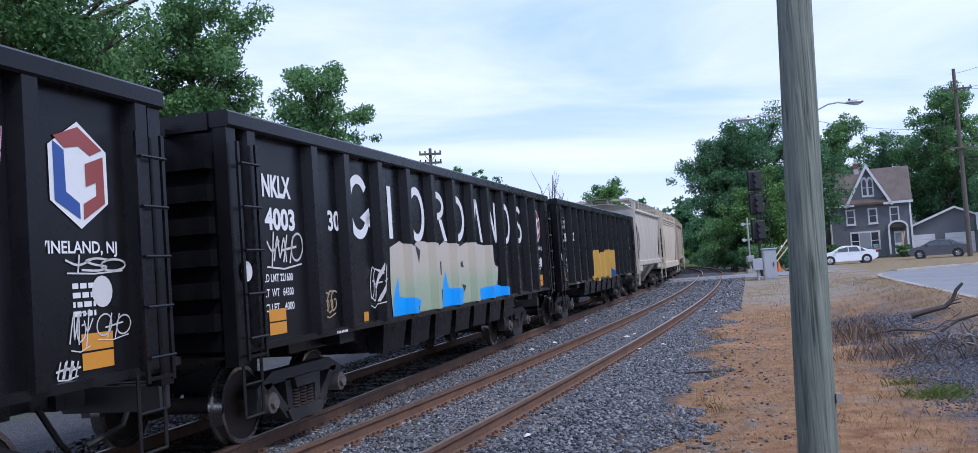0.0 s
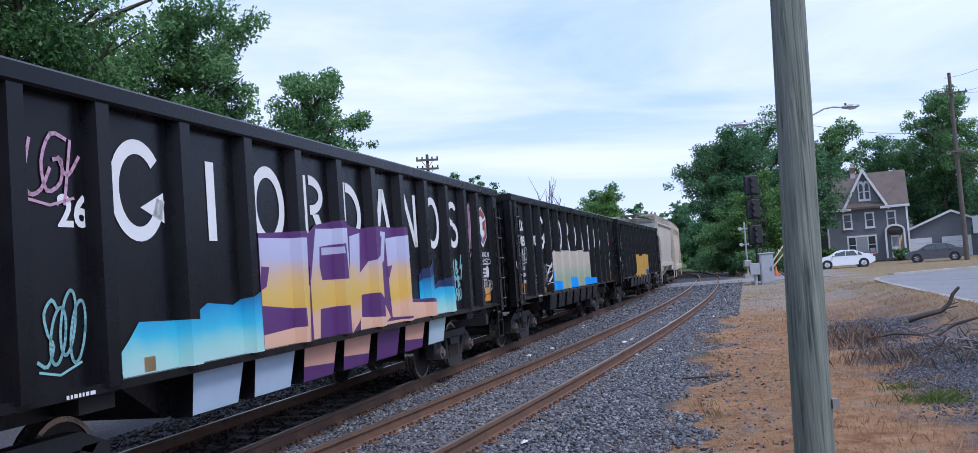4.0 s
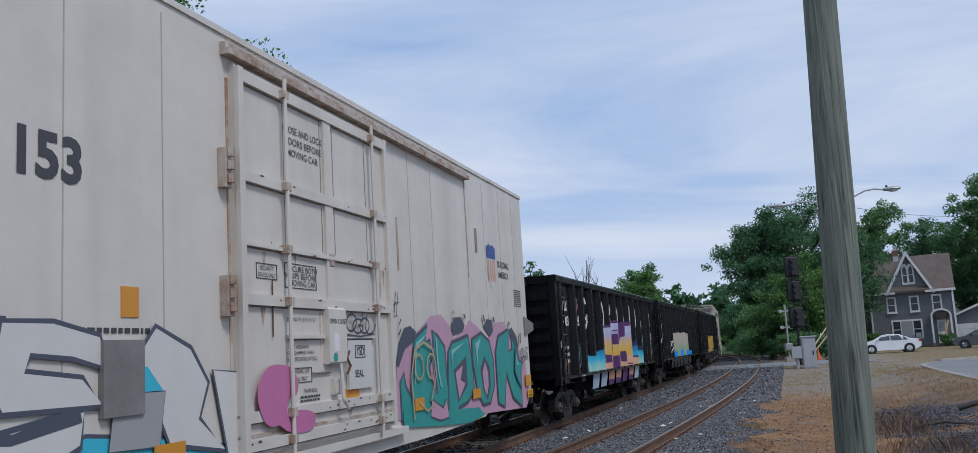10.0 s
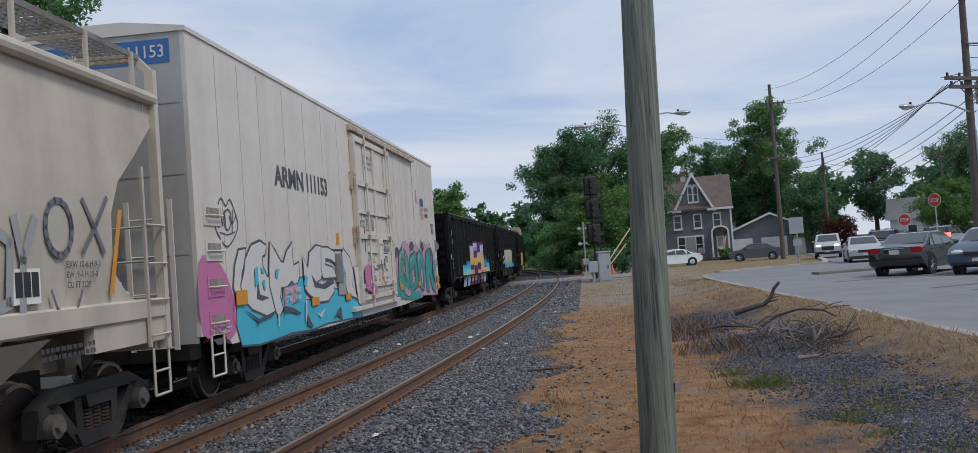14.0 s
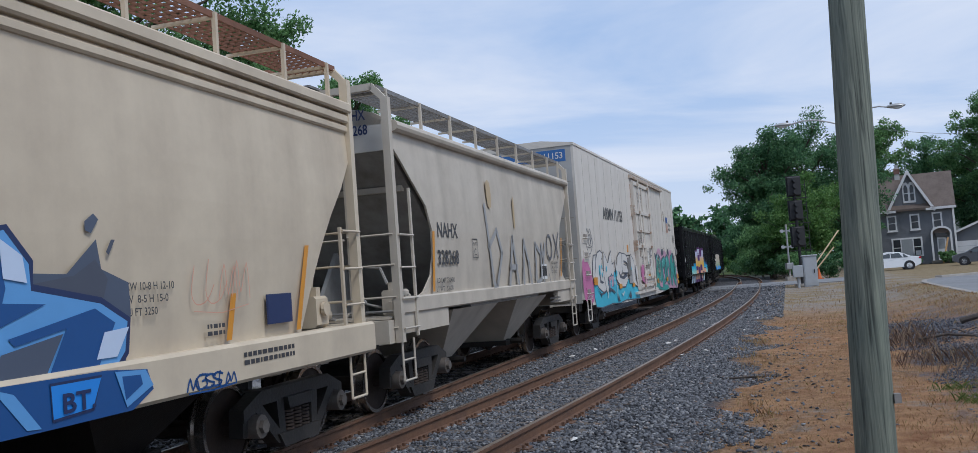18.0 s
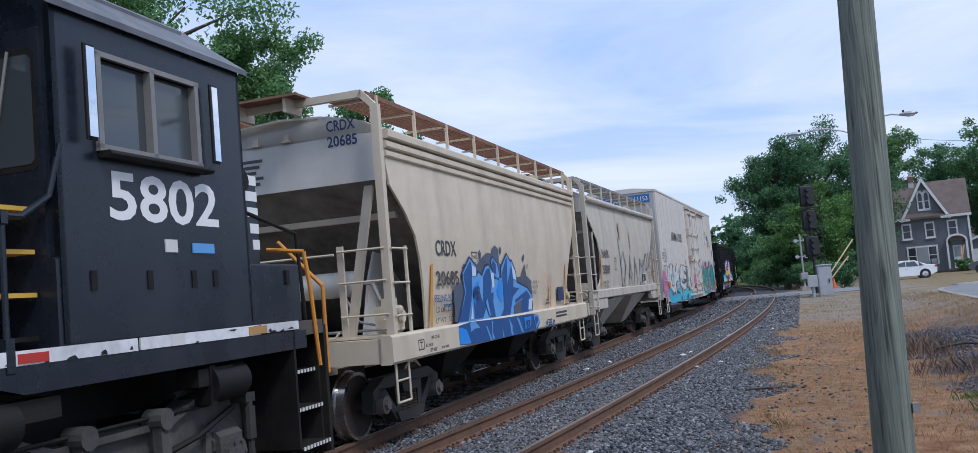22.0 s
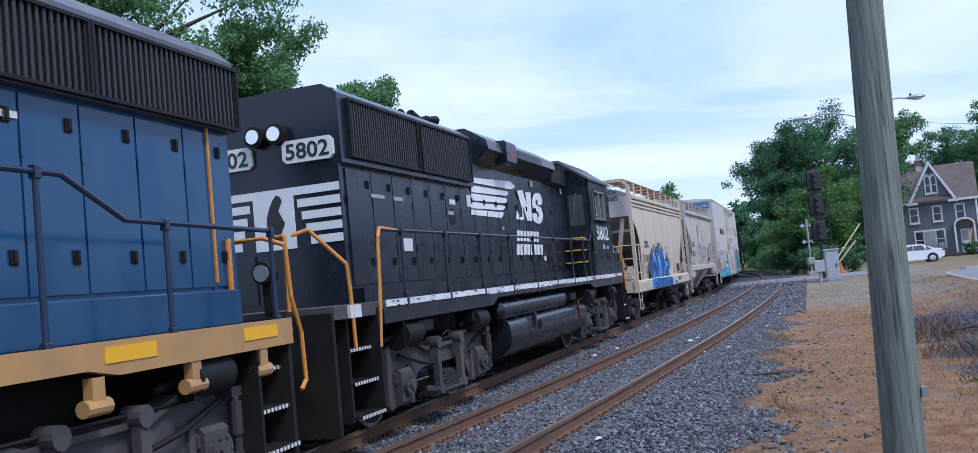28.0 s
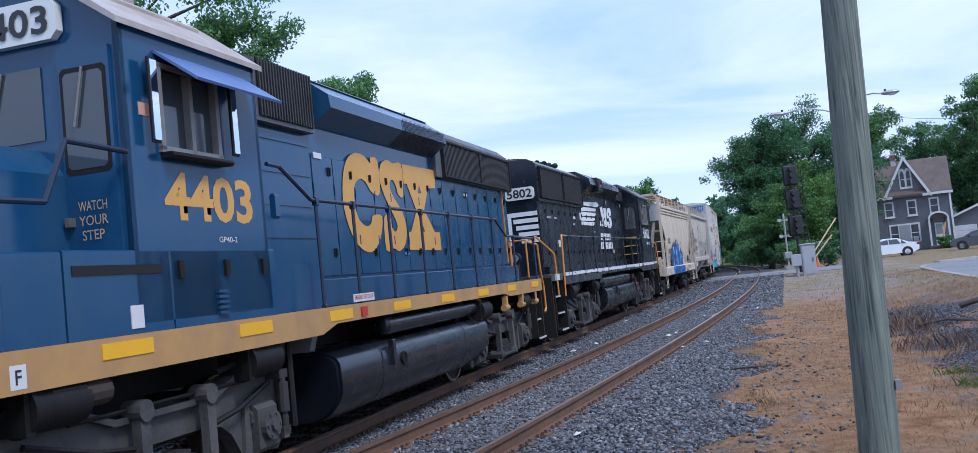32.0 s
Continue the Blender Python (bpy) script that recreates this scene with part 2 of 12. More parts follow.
M = {}
M["black_paint"] = mat("black_paint", (0.005, 0.005, 0.0065), 0.34, dark=(0.016, 0.015, 0.015), amount=0.3, spec=0.24, scale=3, streak=3.0)
M["under_black"] = mat("under_black", (0.007, 0.0065, 0.0065), 0.65, spec=0.25, dark=(0.028, 0.023, 0.019), amount=0.4, scale=6, bump=0.2)
M["reefer_white"] = mat("reefer_white", (0.63, 0.585, 0.525), 0.5, dark=(0.46, 0.42, 0.37), amount=0.35, scale=2, streak=2.0)
M["hopper_end"] = mat("hopper_end_paint", (0.56, 0.54, 0.50), 0.55, dark=(0.40, 0.37, 0.33), amount=0.35, scale=2, streak=2.0)
M["hopper_cream"] = mat("hopper_cream", (0.60, 0.51, 0.38), 0.55, dark=(0.40, 0.33, 0.25), amount=0.4, scale=2, streak=2.0)
M["hopper_grey"] = mat("hopper_grey", (0.52, 0.465, 0.385), 0.55, dark=(0.33, 0.29, 0.24), amount=0.4, scale=2, streak=2.0)
M["loco_black"] = mat("loco_black", (0.008, 0.012, 0.020), 0.32, spec=0.45, dark=(0.030, 0.034, 0.042), amount=0.35, scale=3, streak=2.5)
M["loco_blue"] = mat("loco_blue", (0.009, 0.058, 0.135), 0.22, dark=(0.03, 0.075, 0.125), amount=0.35, scale=3, streak=2.5)
M["rail_rust"] = mat("rail_rust", (0.15, 0.075, 0.04), 0.75, dark=(0.09, 0.05, 0.035), amount=0.5, scale=12, bump=0.3)
M["rail_head"] = mat("rail_head", (0.30, 0.24, 0.19), 0.38, metal=0.6, dark=(0.2, 0.12, 0.07), amount=0.4, scale=10)
M["ballast"] = mat("ballast", (0.20, 0.20, 0.21), 0.85, dark=(0.06, 0.058, 0.06), amount=0.5, scale=26, bump=1.0, bscale=30)
M["dry_grass"] = mat("dry_grass", (0.36, 0.24, 0.13), 0.9, dark=(0.22, 0.12, 0.06), amount=0.5, scale=9, bump=0.8, bscale=50)
M["asphalt"] = mat("asphalt", (0.205, 0.208, 0.215), 0.85, dark=(0.15, 0.15, 0.155), amount=0.4, scale=3, bump=0.3, bscale=120)
M["pole_wood"] = mat("pole_wood", (0.27, 0.26, 0.21), 0.85, dark=(0.13, 0.12, 0.10), amount=0.5, scale=5, streak=30.0, bump=0.4)
M["leaf"] = mat("leaf", (0.045, 0.10, 0.022), 0.6, dark=(0.02, 0.05, 0.014), amount=0.5, scale=2.0)
M["bark"] = mat("bark", (0.11, 0.085, 0.065), 0.9, dark=(0.05, 0.04, 0.03), amount=0.5, scale=8, bump=0.5)
M["house_grey"] = mat("house_grey", (0.145, 0.155, 0.17), 0.7, amount=0.2, scale=3)
M["roof_brown"] = mat("roof_brown", (0.135, 0.105, 0.09), 0.85, amount=0.4, scale=6)
M["concrete"] = mat("concrete", (0.42, 0.40, 0.37), 0.85, dark=(0.27, 0.24, 0.21), amount=0.5, scale=5, bump=0.3)
M["concrete_dark"] = mat("stained_concrete", (0.20, 0.19, 0.17), 0.85, dark=(0.12, 0.11, 0.09), amount=0.5, scale=4, bump=0.3)
M["edge_dust"] = mat("dusty_road_edge", (0.33, 0.31, 0.285), 0.9, dark=(0.22, 0.19, 0.16), amount=0.6, scale=4, bump=0.3)
M["tar"] = mat("tar_seam", (0.07, 0.07, 0.075), 0.7, amount=0.3, scale=8)
M["tie_wood"] = mat("tie_wood", (0.085, 0.065, 0.05), 0.9, dark=(0.14, 0.125, 0.115), amount=0.5, scale=9, bump=0.4)


# ---- the ground: one sheet to the horizon ----
def smooth(a, b, x):
    t = min(max((x - a) / (b - a), 0.0), 1.0)
    return t * t * (3 - 2 * t)


def ground_z(s, v):
    """Height of the ground from the distance along the line and to its right."""
    right = max(-0.12, min(0.14, 0.10 - 0.003 * (s - 30)))
    bumps = 0.035 * noise.noise(Vector((s * 0.9, v * 0.9, 3.0))) + 0.05 * noise.noise(Vector((s * 0.25, v * 0.25, 7.0)))
    ml, sl = train_lat(s), siding_lat(s)
    if s > 110:
        ml, sl = -12, -8
    # track bed
    bed = smooth(ml - 3.2, ml - 1.9, v) * (1 - smooth(sl + 1.5, sl + 2.6, v))
    z = -0.34 + bed * 0.155
    bumps *= 1 - bed
    z += 0.12 * smooth(-1.8, 0.2, v)
    # bank up to the road
    dip = smooth(1.6, 3.0, v) * (1 - smooth(3.2, 4.6, v)) * smooth(60, 20, s)
    z += 0.07 * dip
    up = smooth(2.6, 5.2, v)
    z = z * (1 - up) + (right - 0.02) * up
    mound = smooth(3.0, 4.6, v) * (1 - smooth(4.8, 5.6, v)) * smooth(8, 14, s) * (1 - smooth(38, 50, s))
    z += 0.10 * mound
    off = smooth(5.0, 6.0, v)
    if v > 5:
        bumps *= 1 - off * 0.9
    far = smooth(-12, -30, v)
    z = z * (1 - far) + (-0.4) * far
    # level with the rails at the crossing
    cr = smooth(52, 56, s) * (1 - smooth(66, 70, s)) * smooth(-16, -12, v) * (1 - smooth(3, 6, v))
    z = z * (1 - cr) + (-0.07) * cr
    return z + bumps * (1 - cr)


def lines(*spans):
    out = []
    for a, b, d in spans:
        out += list(np.arange(a, b, d))
    return out + [spans[-1][1]]


def ground_material():
    m = bpy.data.materials.new("ground_cover")
    m.use_nodes = True
    nt = m.node_tree
    N, Lk = nt.nodes, nt.links
    b = N["Principled BSDF"]
    b.inputs["Roughness"].default_value = 0.92
    b.inputs["Specular IOR Level"].default_value = 0.2
    tc = N.new("ShaderNodeTexCoord")

    def noise_tex(scale, detail=6.0, rough=0.6):
        n = N.new("ShaderNodeTexNoise")
        n.inputs["Scale"].default_value, n.inputs["Detail"].default_value, n.inputs["Roughness"].default_value = scale, detail, rough
        Lk.new(tc.outputs["Object"], n.inputs["Vector"])
        return n.outputs[0]

    def ramp(src, p0, c0, p1, c1, mid=None):
        r = N.new("ShaderNodeValToRGB")
        r.color_ramp.elements[0].position, r.color_ramp.elements[0].color = p0, (*c0, 1)
        r.color_ramp.elements[1].position, r.color_ramp.elements[1].color = p1, (*c1, 1)
        if mid:
            e = r.color_ramp.elements.new(mid[0])
            e.color = (*mid[1], 1)
        Lk.new(src, r.inputs[0])
        return r.outputs[0]

    def mix(f, a, c):
        x = N.new("ShaderNodeMix")
        x.data_type = "RGBA"
        Lk.new(f, x.inputs["Factor"])
        Lk.new(a, x.inputs["A"])
        Lk.new(c, x.inputs["B"])
        return x.outputs["Result"]

    def math_node(op, a, c):
        x = N.new("ShaderNodeMath")
        x.operation = op
        for k, q in enumerate((a, c)):
            if isinstance(q, (int, float)):
                x.inputs[k].default_value = q
            else:
                Lk.new(q, x.inputs[k])
        return x.outputs[0]

    def step(src, lo, hi):
        x = N.new("ShaderNodeMapRange")
        x.interpolation_type = "SMOOTHSTEP"
        x.inputs["From Min"].default_value, x.inputs["From Max"].default_value = lo, hi
        Lk.new(src, x.inputs["Value"])
        return x.outputs[0]

    def dot(vec):
        x = N.new("ShaderNodeVectorMath")
        x.operation = "DOT_PRODUCT"
        x.inputs[1].default_value = vec
        Lk.new(tc.outputs["Object"], x.inputs[0])
        return x.outputs["Value"]

    s, v = dot((SIN16, COS16, 0)), dot((COS16, -SIN16, 0))
    wob = math_node("MULTIPLY", math_node("SUBTRACT", noise_tex(0.9), 0.5), 3.0)
    fine = math_node("MULTIPLY", math_node("SUBTRACT", noise_tex(5.0), 0.5), 1.0)
    vv = math_node("ADD", math_node("ADD", v, wob), fine)
    ss = math_node("ADD", s, math_node("MULTIPLY", wob, 3.0))
    straw = ramp(noise_tex(7.0, 10, 0.75), 0.34, (0.10, 0.055, 0.03), 0.70, (0.44, 0.285, 0.16), (0.5, (0.26, 0.145, 0.075)))
    rust = ramp(noise_tex(2.2, 8, 0.7), 0.36, (0.19, 0.085, 0.04), 0.66, (0.46, 0.27, 0.14))
    verge = mix(step(noise_tex(0.35, 4), 0.42, 0.60), straw, rust)
    soil = ramp(noise_tex(11.0, 9, 0.8), 0.35, (0.09, 0.075, 0.065), 0.7, (0.38, 0.31, 0.25))
    verge = mix(step(noise_tex(1.1, 7, 0.7), 0.52, 0.66), verge, soil)
    gravel = ramp(noise_tex(28.0, 6, 0.8), 0.36, (0.022, 0.022, 0.025), 0.68, (0.16, 0.16, 0.175), (0.52, (0.075, 0.075, 0.083)))
    litter = ramp(noise_tex(16.0, 8, 0.8), 0.36, (0.03, 0.032, 0.04), 0.70, (0.24, 0.23, 0.23), (0.52, (0.10, 0.10, 0.12)))
    bank = ramp(noise_tex(6.0, 10, 0.75), 0.3, (0.10, 0.07, 0.045), 0.75, (0.36, 0.27, 0.18), (0.5, (0.22, 0.155, 0.10)))
    lawn = ramp(noise_tex(3.0, 8, 0.7), 0.35, (0.15, 0.11, 0.06), 0.7, (0.32, 0.25, 0.15))
    green = ramp(noise_tex(1.2, 8, 0.7), 0.35, (0.03, 0.05, 0.015), 0.7, (0.10, 0.13, 0.04))
    dust = ramp(noise_tex(12.0, 8, 0.75), 0.35, (0.16, 0.145, 0.13), 0.7, (0.36, 0.31, 0.26))
    col = mix(step(vv, -1.5, -0.7), gravel, verge)
    # ashy leaf litter in the hollow below the bank
    l1 = math_node("MULTIPLY", step(vv, 1.5, 2.3), step(vv, 4.4, 3.7))
    l2 = math_node("MULTIPLY", step(ss, 2.0, 6.0), step(ss, 34.0, 22.0))
    lf = math_node("MULTIPLY", math_node("MULTIPLY", l1, l2), step(noise_tex(0.8, 5), 0.38, 0.56))
    col = mix(step(vv, 3.4, 4.4), col, bank)
    col = mix(lf, col, litter)
    col = mix(math_node("MULTIPLY", step(ss, 26.0, 38.0), step(vv, -1.6, -0.6)), col, mix(step(noise_tex(0.5, 4), 0.4, 0.6), dust, lawn))
    col = mix(step(v, 5.4, 8.0), col, lawn)
    col = mix(step(s, 95.0, 130.0), col, green)
    col = mix(step(v, -11.5, -14.0), col, green)
    Lk.new(col, b.inputs["Base Color"])
    bp = N.new("ShaderNodeBump")
    bp.inputs["Strength"].default_value = 0.9
    bp.inputs["Distance"].default_value = 0.03
    Lk.new(math_node("ADD", noise_tex(34.0, 6, 0.8), noise_tex(9.0, 8, 0.8)), bp.inputs["Height"])
    Lk.new(bp.outputs[0], b.inputs["Normal"])
    return m


g = Geo()
SL = lines((-120, -20, 20), (-20, 4, 2), (4, 30, 0.5), (30, 80, 1.25), (80, 140, 6), (140, 900, 76))
VL = lines((-700, -60, 64), (-60, -12, 4), (-12, 6.5, 0.35), (6.5, 30, 3), (30, 100, 14), (100, 800, 70))
for s in SL:
    for v in VL:
        p = spot(s, v, ground_z(s, v))
        g.v.append(tuple(p))
nv = len(VL)
for i in range(len(SL) - 1):
    for j in range(nv - 1):
        a = i * nv + j
        g.f.append((a, a + nv, a + nv + 1, a + 1))
GROUND = part("ground", g, ground_material(), smooth=True)
GROUND.data.set_sharp_from_angle(angle=radians(180))
if GROUND.data.polygons[0].normal.z < 0:
    GROUND.data.flip_normals()
tagged(GROUND, "dry grass verge, gravel track bed and bank", "ground", kind="structure")


# ---- roads ----
def road_z(s):
    return max(-0.12, min(0.14, 0.10 - 0.003 * (s - 30))) + 0.02


def sheet(name, outline, z, mats, label, thick=0.12, cell=3.0):
    """A flat paved area from an outline of (s, v), cut into bands along s so that it follows the ground."""
    g = Geo()
    s0, s1 = min(p[0] for p in outline), max(p[0] for p in outline)
    cuts = sorted(set([p[0] for p in outline] + list(np.arange(s0, s1, cell))))
    for a, b in zip(cuts, cuts[1:]):
        ha, hb = inside(outline, a + 1e-4), inside(outline, b - 1e-4)
        if len(ha) != len(hb) or not ha:
            continue
        for k in range(0, len(ha) - 1, 2):
            p = [spot(a, ha[k], z(a)), spot(a, ha[k + 1], z(a)), spot(b, hb[k + 1], z(b)), spot(b, hb[k], z(b))]
            q = [w - Vector((0, 0, thick)) for w in p]
            g.add(p + q, [(3, 2, 1, 0), (0, 4, 7, 3), (1, 2, 6, 5), (0, 1, 5, 4), (2, 3, 7, 6)])
    return tagged(part(name, g, mats), label, name.rstrip("_0123456789"), kind="structure")


def inside(poly, x):
    """The heights at which a line at x crosses a closed outline."""
    hits = []
    n = len(poly)
    for i in range(n):
        (ax, az), (bx, bz) = poly[i], poly[(i + 1) % n]
        if (ax <= x) != (bx <= x):
            hits.append(az + (bz - az) * (x - ax) / (bx - ax))
    return sorted(hits)


ROAD = [(-30, 5.25), (10, 5.2), (30, 5.35), (40, 5.45), (45, 5.6), (48, 6.0), (50.5, 7.0), (52.5, 9.6), (53.8, 12.0), (54.5, 13.6), (57, 14.8), (62, 15.6), (74, 18.0), (110, 25.0), (110, 34), (80, 30), (60, 29), (40, 34), (-30, 40)]
sheet("road", ROAD, road_z, M["asphalt"], "pale worn grey asphalt road", cell=1.5)
EDGE = [(-30, 5.15), (10, 5.1), (30, 5.25), (40, 5.35), (45, 5.5), (48, 5.9), (50.5, 6.9), (50.6, 7.1), (48, 6.12), (45, 5.72), (40, 5.58), (30, 5.48), (10, 5.33), (-30, 5.38)]
sheet("kerb", EDGE, lambda s: road_z(s) + 0.012, M["edge_dust"], "worn dusty pale road edge", cell=1.5)
FAR_KERB = [(50.4, 6.8), (52.5, 9.4), (53.8, 11.8), (54.6, 13.5), (62, 15.4), (74, 17.8), (74, 18.1), (62, 15.7), (54.4, 13.8), (53.5, 12.1), (52.2, 9.7), (50.3, 7.1)]
sheet("kerb", FAR_KERB, lambda s: road_z(s) + 0.10, M["concrete"], "low concrete kerb by the street", cell=1.0)
MEDIAN = [(38.2, 9.3), (38.9, 11.5), (39.6, 14.0), (41.0, 17.5), (42.4, 17.2), (41.0, 13.2), (40.0, 10.6), (39.0, 9.2)]
sheet("traffic_island", MEDIAN, lambda s: road_z(s) + 0.10, M["concrete_dark"], "low dark concrete traffic island", cell=0.5)
for k, (s0, v0, s1, v1) in enumerate(((22.5, 9.0, 25.5, 13.5), (24.3, 8.7, 24.9, 10.2), (31, 8.0, 31.6, 12.5))):
    sheet("road_patch", [(s0, v0), (s0 + 0.3, v0), (s1 + 0.3, v1), (s1, v1)], lambda s: road_z(s) + 0.004, M["tar"], "dark tar seam on the road", thick=0.002, cell=0.5)
CROSS = [(57.0, -14), (57.6, -5), (58.5, 3.5), (60.0, 9.0), (66.0, 8.6), (66.5, 3.5), (65.5, -5), (64.5, -14)]
sheet("crossing_street", [(s, v) for s, v in CROSS], lambda s: -0.03, M["asphalt"], "grey asphalt street over the tracks", cell=0.5)


# ---- tracks ----
def rail_geo(line, e, d0, d1, step):
    """A rail of true section, swept along a line at e metres to its right."""
    prof = [(-0.036, 0), (0.036, 0), (0.036, -0.035), (0.009, -0.05), (0.009, -0.145), (0.07, -0.165), (0.07, -0.175), (-0.07, -0.175), (-0.07, -0.165), (-0.009, -0.145), (-0.009, -0.05), (-0.036, -0.035)]
    g, top = Geo(), Geo()
    ds = list(np.arange(d0, d1, step)) + [d1]
    n = len(prof)
    for i, d in enumerate(ds):
        h = line.heading(d)
        r = Vector((h.y, -h.x, 0))
        p = line.at(d) + r * e
        g.v += [tuple(p + r * a + Vector((0, 0, b))) for a, b in prof]
        top.v += [tuple(p + r * a + Vector((0, 0, 0.0015))) for a in (-0.027, 0.027)]
        if i:
            o = (i - 1) * n
            g.f += [(o + k, o + n + k, o + n + (k + 1) % n, o + (k + 1) % n) for k in range(n)]
            o = 2 * (i - 1)
            top.f.append((o, o + 1, o + 3, o + 2))
    return g, top


TIE = Geo().box(-0.115, 0.115, -1.3, 1.3, -0.34, -0.172, 0.012).mesh("tie", M["tie_wood"])
PLATE = Geo().box(-0.10, 0.10, -0.18, 0.18, -0.176, -0.158)
for a, b in ((-0.06, 0.11), (0.06, 0.11), (-0.06, -0.11), (0.06, -0.11)):
    PLATE.box(a - 0.014, a + 0.014, b - 0.02, b + 0.012, -0.16, -0.125)
for a in (-0.14, 0.13):
    PLATE.box(a - 0.02, a + 0.025, -0.10, -0.065, -0.215, -0.135).box(a - 0.02, a + 0.025, 0.065, 0.10, -0.215, -0.135)
PLATE = PLATE.mesh("tie_plate", M["rail_rust"])
for line, name, lab, d0 in ((MAIN, "track_main", "rusty rails on ties under the train", -8.0), (SIDE, "track_siding", "empty rusty siding track on ties", -6.0)):
    tr = thing(name, lab, "railway track", kind="structure")
    for e in (-0.7525, 0.7525):
        g, top = rail_geo(line, e, -18, 130, 1.0)
        r = part("rail", g, M["rail_rust"], tr)
        part("rail_top", top, M["rail_head"], r)
    k = 0
    d = d0
    while d < 66:
        h = line.heading(d)
        at = Matrix.Translation(line.at(d)) @ pose(0, 0, 0, 0, 0, math.degrees(math.atan2(h.y, h.x)))
        t = part("tie", TIE, None, tr, at=at)
        for e in (-0.7525, 0.7525):
            if d < 40:
                part("tie_plate", PLATE, None, t, at=pose(0, -e, 0))
        d += 0.52


# ---- ballast stones, as loose stuff ----
def stones(n, s0, s1, v0, v1, seed, size, lift, loose=False):
    """Many small broken stones lying on the bed between two lines."""
    rs = np.random.RandomState(seed)
    u, w = (rs.beta(2.2, 2.2, n), rs.beta(2.2, 2.2, n) * 1.5 - 0.25) if loose else (rs.rand(n) ** 1.5, rs.rand(n))
    s = s0 + (s1 - s0) * u
    v = np.array([v0(a) + (v1(a) - v0(a)) * b for a, b in zip(s, w)])
    z = np.array([ground_z(a, b) for a, b in zip(s, v)])
    base = np.array([(1, 0, 0), (-1, 0, 0), (0, 1, 0), (0, -1, 0), (0, 0, 0.8), (0, 0, -0.8)], float)
    tri = np.array([(0, 2, 4), (2, 1, 4), (1, 3, 4), (3, 0, 4), (2, 0, 5), (1, 2, 5), (3, 1, 5), (0, 3, 5)])
    r = size * (0.55 + 0.9 * rs.rand(n))
    pts = base[None] * (0.6 + 0.7 * rs.rand(n, 6, 1)) + 0.25 * rs.randn(n, 6, 3)
    pts *= r[:, None, None]
    a = rs.rand(n) * 6.283
    b = rs.rand(n) * 6.283
    ca, sa, cb, sb = np.cos(a), np.sin(a), np.cos(b), np.sin(b)
    x, y, w = pts[..., 0], pts[..., 1], pts[..., 2]
    x, y = x * ca[:, None] - y * sa[:, None], x * sa[:, None] + y * ca[:, None]
    y, w = y * cb[:, None] - w * sb[:, None], y * sb[:, None] + w * cb[:, None]
    px = s * SIN16 + v * COS16
    py = s * COS16 - v * SIN16
    co = np.stack([x + px[:, None], y + py[:, None], w * 0.75 + (z + lift * r)[:, None]], -1).reshape(-1, 3)
    fa = (tri[None] + 6 * np.arange(n)[:, None, None]).reshape(-1, 3)
    return mesh_from(co, fa)


def mesh_from(co, fa):
    """A mesh from arrays of places and of triangles or quads."""
    me = bpy.data.meshes.new("stuff")
    k = fa.shape[1]
    me.vertices.add(len(co))
    me.vertices.foreach_set("co", co.ravel())
    me.loops.add(fa.size)
    me.loops.foreach_set("vertex_index", fa.ravel().astype(np.int32))
    me.polygons.add(len(fa))
    me.polygons.foreach_set("loop_start", (np.arange(len(fa)) * k).astype(np.int32))
    me.update(calc_edges=True)
    return me


def island_mat(name, ramp_cols, rough=0.9, translucent=0.0, bumps=0.0):
    """A colour of its own for every loose piece of one mesh."""
    m = bpy.data.materials.new(name)
    m.use_nodes = True
    nt = m.node_tree
    b = nt.nodes["Principled BSDF"]
    b.inputs["Roughness"].default_value = rough
    b.inputs["Specular IOR Level"].default_value = 0.25
    ge = nt.nodes.new("ShaderNodeNewGeometry")
    r = nt.nodes.new("ShaderNodeValToRGB")
    els = r.color_ramp.elements
    els[0].position, els[0].color = ramp_cols[0][0], (*ramp_cols[0][1], 1)
    els[1].position, els[1].color = ramp_cols[-1][0], (*ramp_cols[-1][1], 1)
    for p, c in ramp_cols[1:-1]:
        els.new(p).color = (*c, 1)
    nt.links.new(ge.outputs["Random Per Island"], r.inputs[0])
    nt.links.new(r.outputs[0], b.inputs["Base Color"])
    if translucent > 0:
        t = nt.nodes.new("ShaderNodeBsdfTranslucent")
        mx = nt.nodes.new("ShaderNodeMixShader")
        mx.inputs[0].default_value = translucent
        nt.links.new(r.outputs[0], t.inputs["Color"])
        nt.links.new(b.outputs[0], mx.inputs[1])
        nt.links.new(t.outputs[0], mx.inputs[2])
        nt.links.new(mx.outputs[0], nt.nodes["Material Output"].inputs["Surface"])
    return m


STONE = island_mat("broken_stone", [(0.0, (0.03, 0.032, 0.037)), (0.35, (0.095, 0.10, 0.112)), (0.75, (0.155, 0.16, 0.175)), (0.95, (0.235, 0.238, 0.245)), (0.97, (0.34, 0.335, 0.33)), (1.0, (0.17, 0.11, 0.08))])


# oily stones, darkened further: the shade beneath the cars is in their colour
OILY_SHADED = island_mat("oily_shaded_stone", [(0.0, (0.012, 0.011, 0.011)), (0.6, (0.035, 0.032, 0.03)), (1.0, (0.09, 0.08, 0.07))])


def add_stuff(name, me, m, label):
    me.materials.append(m)
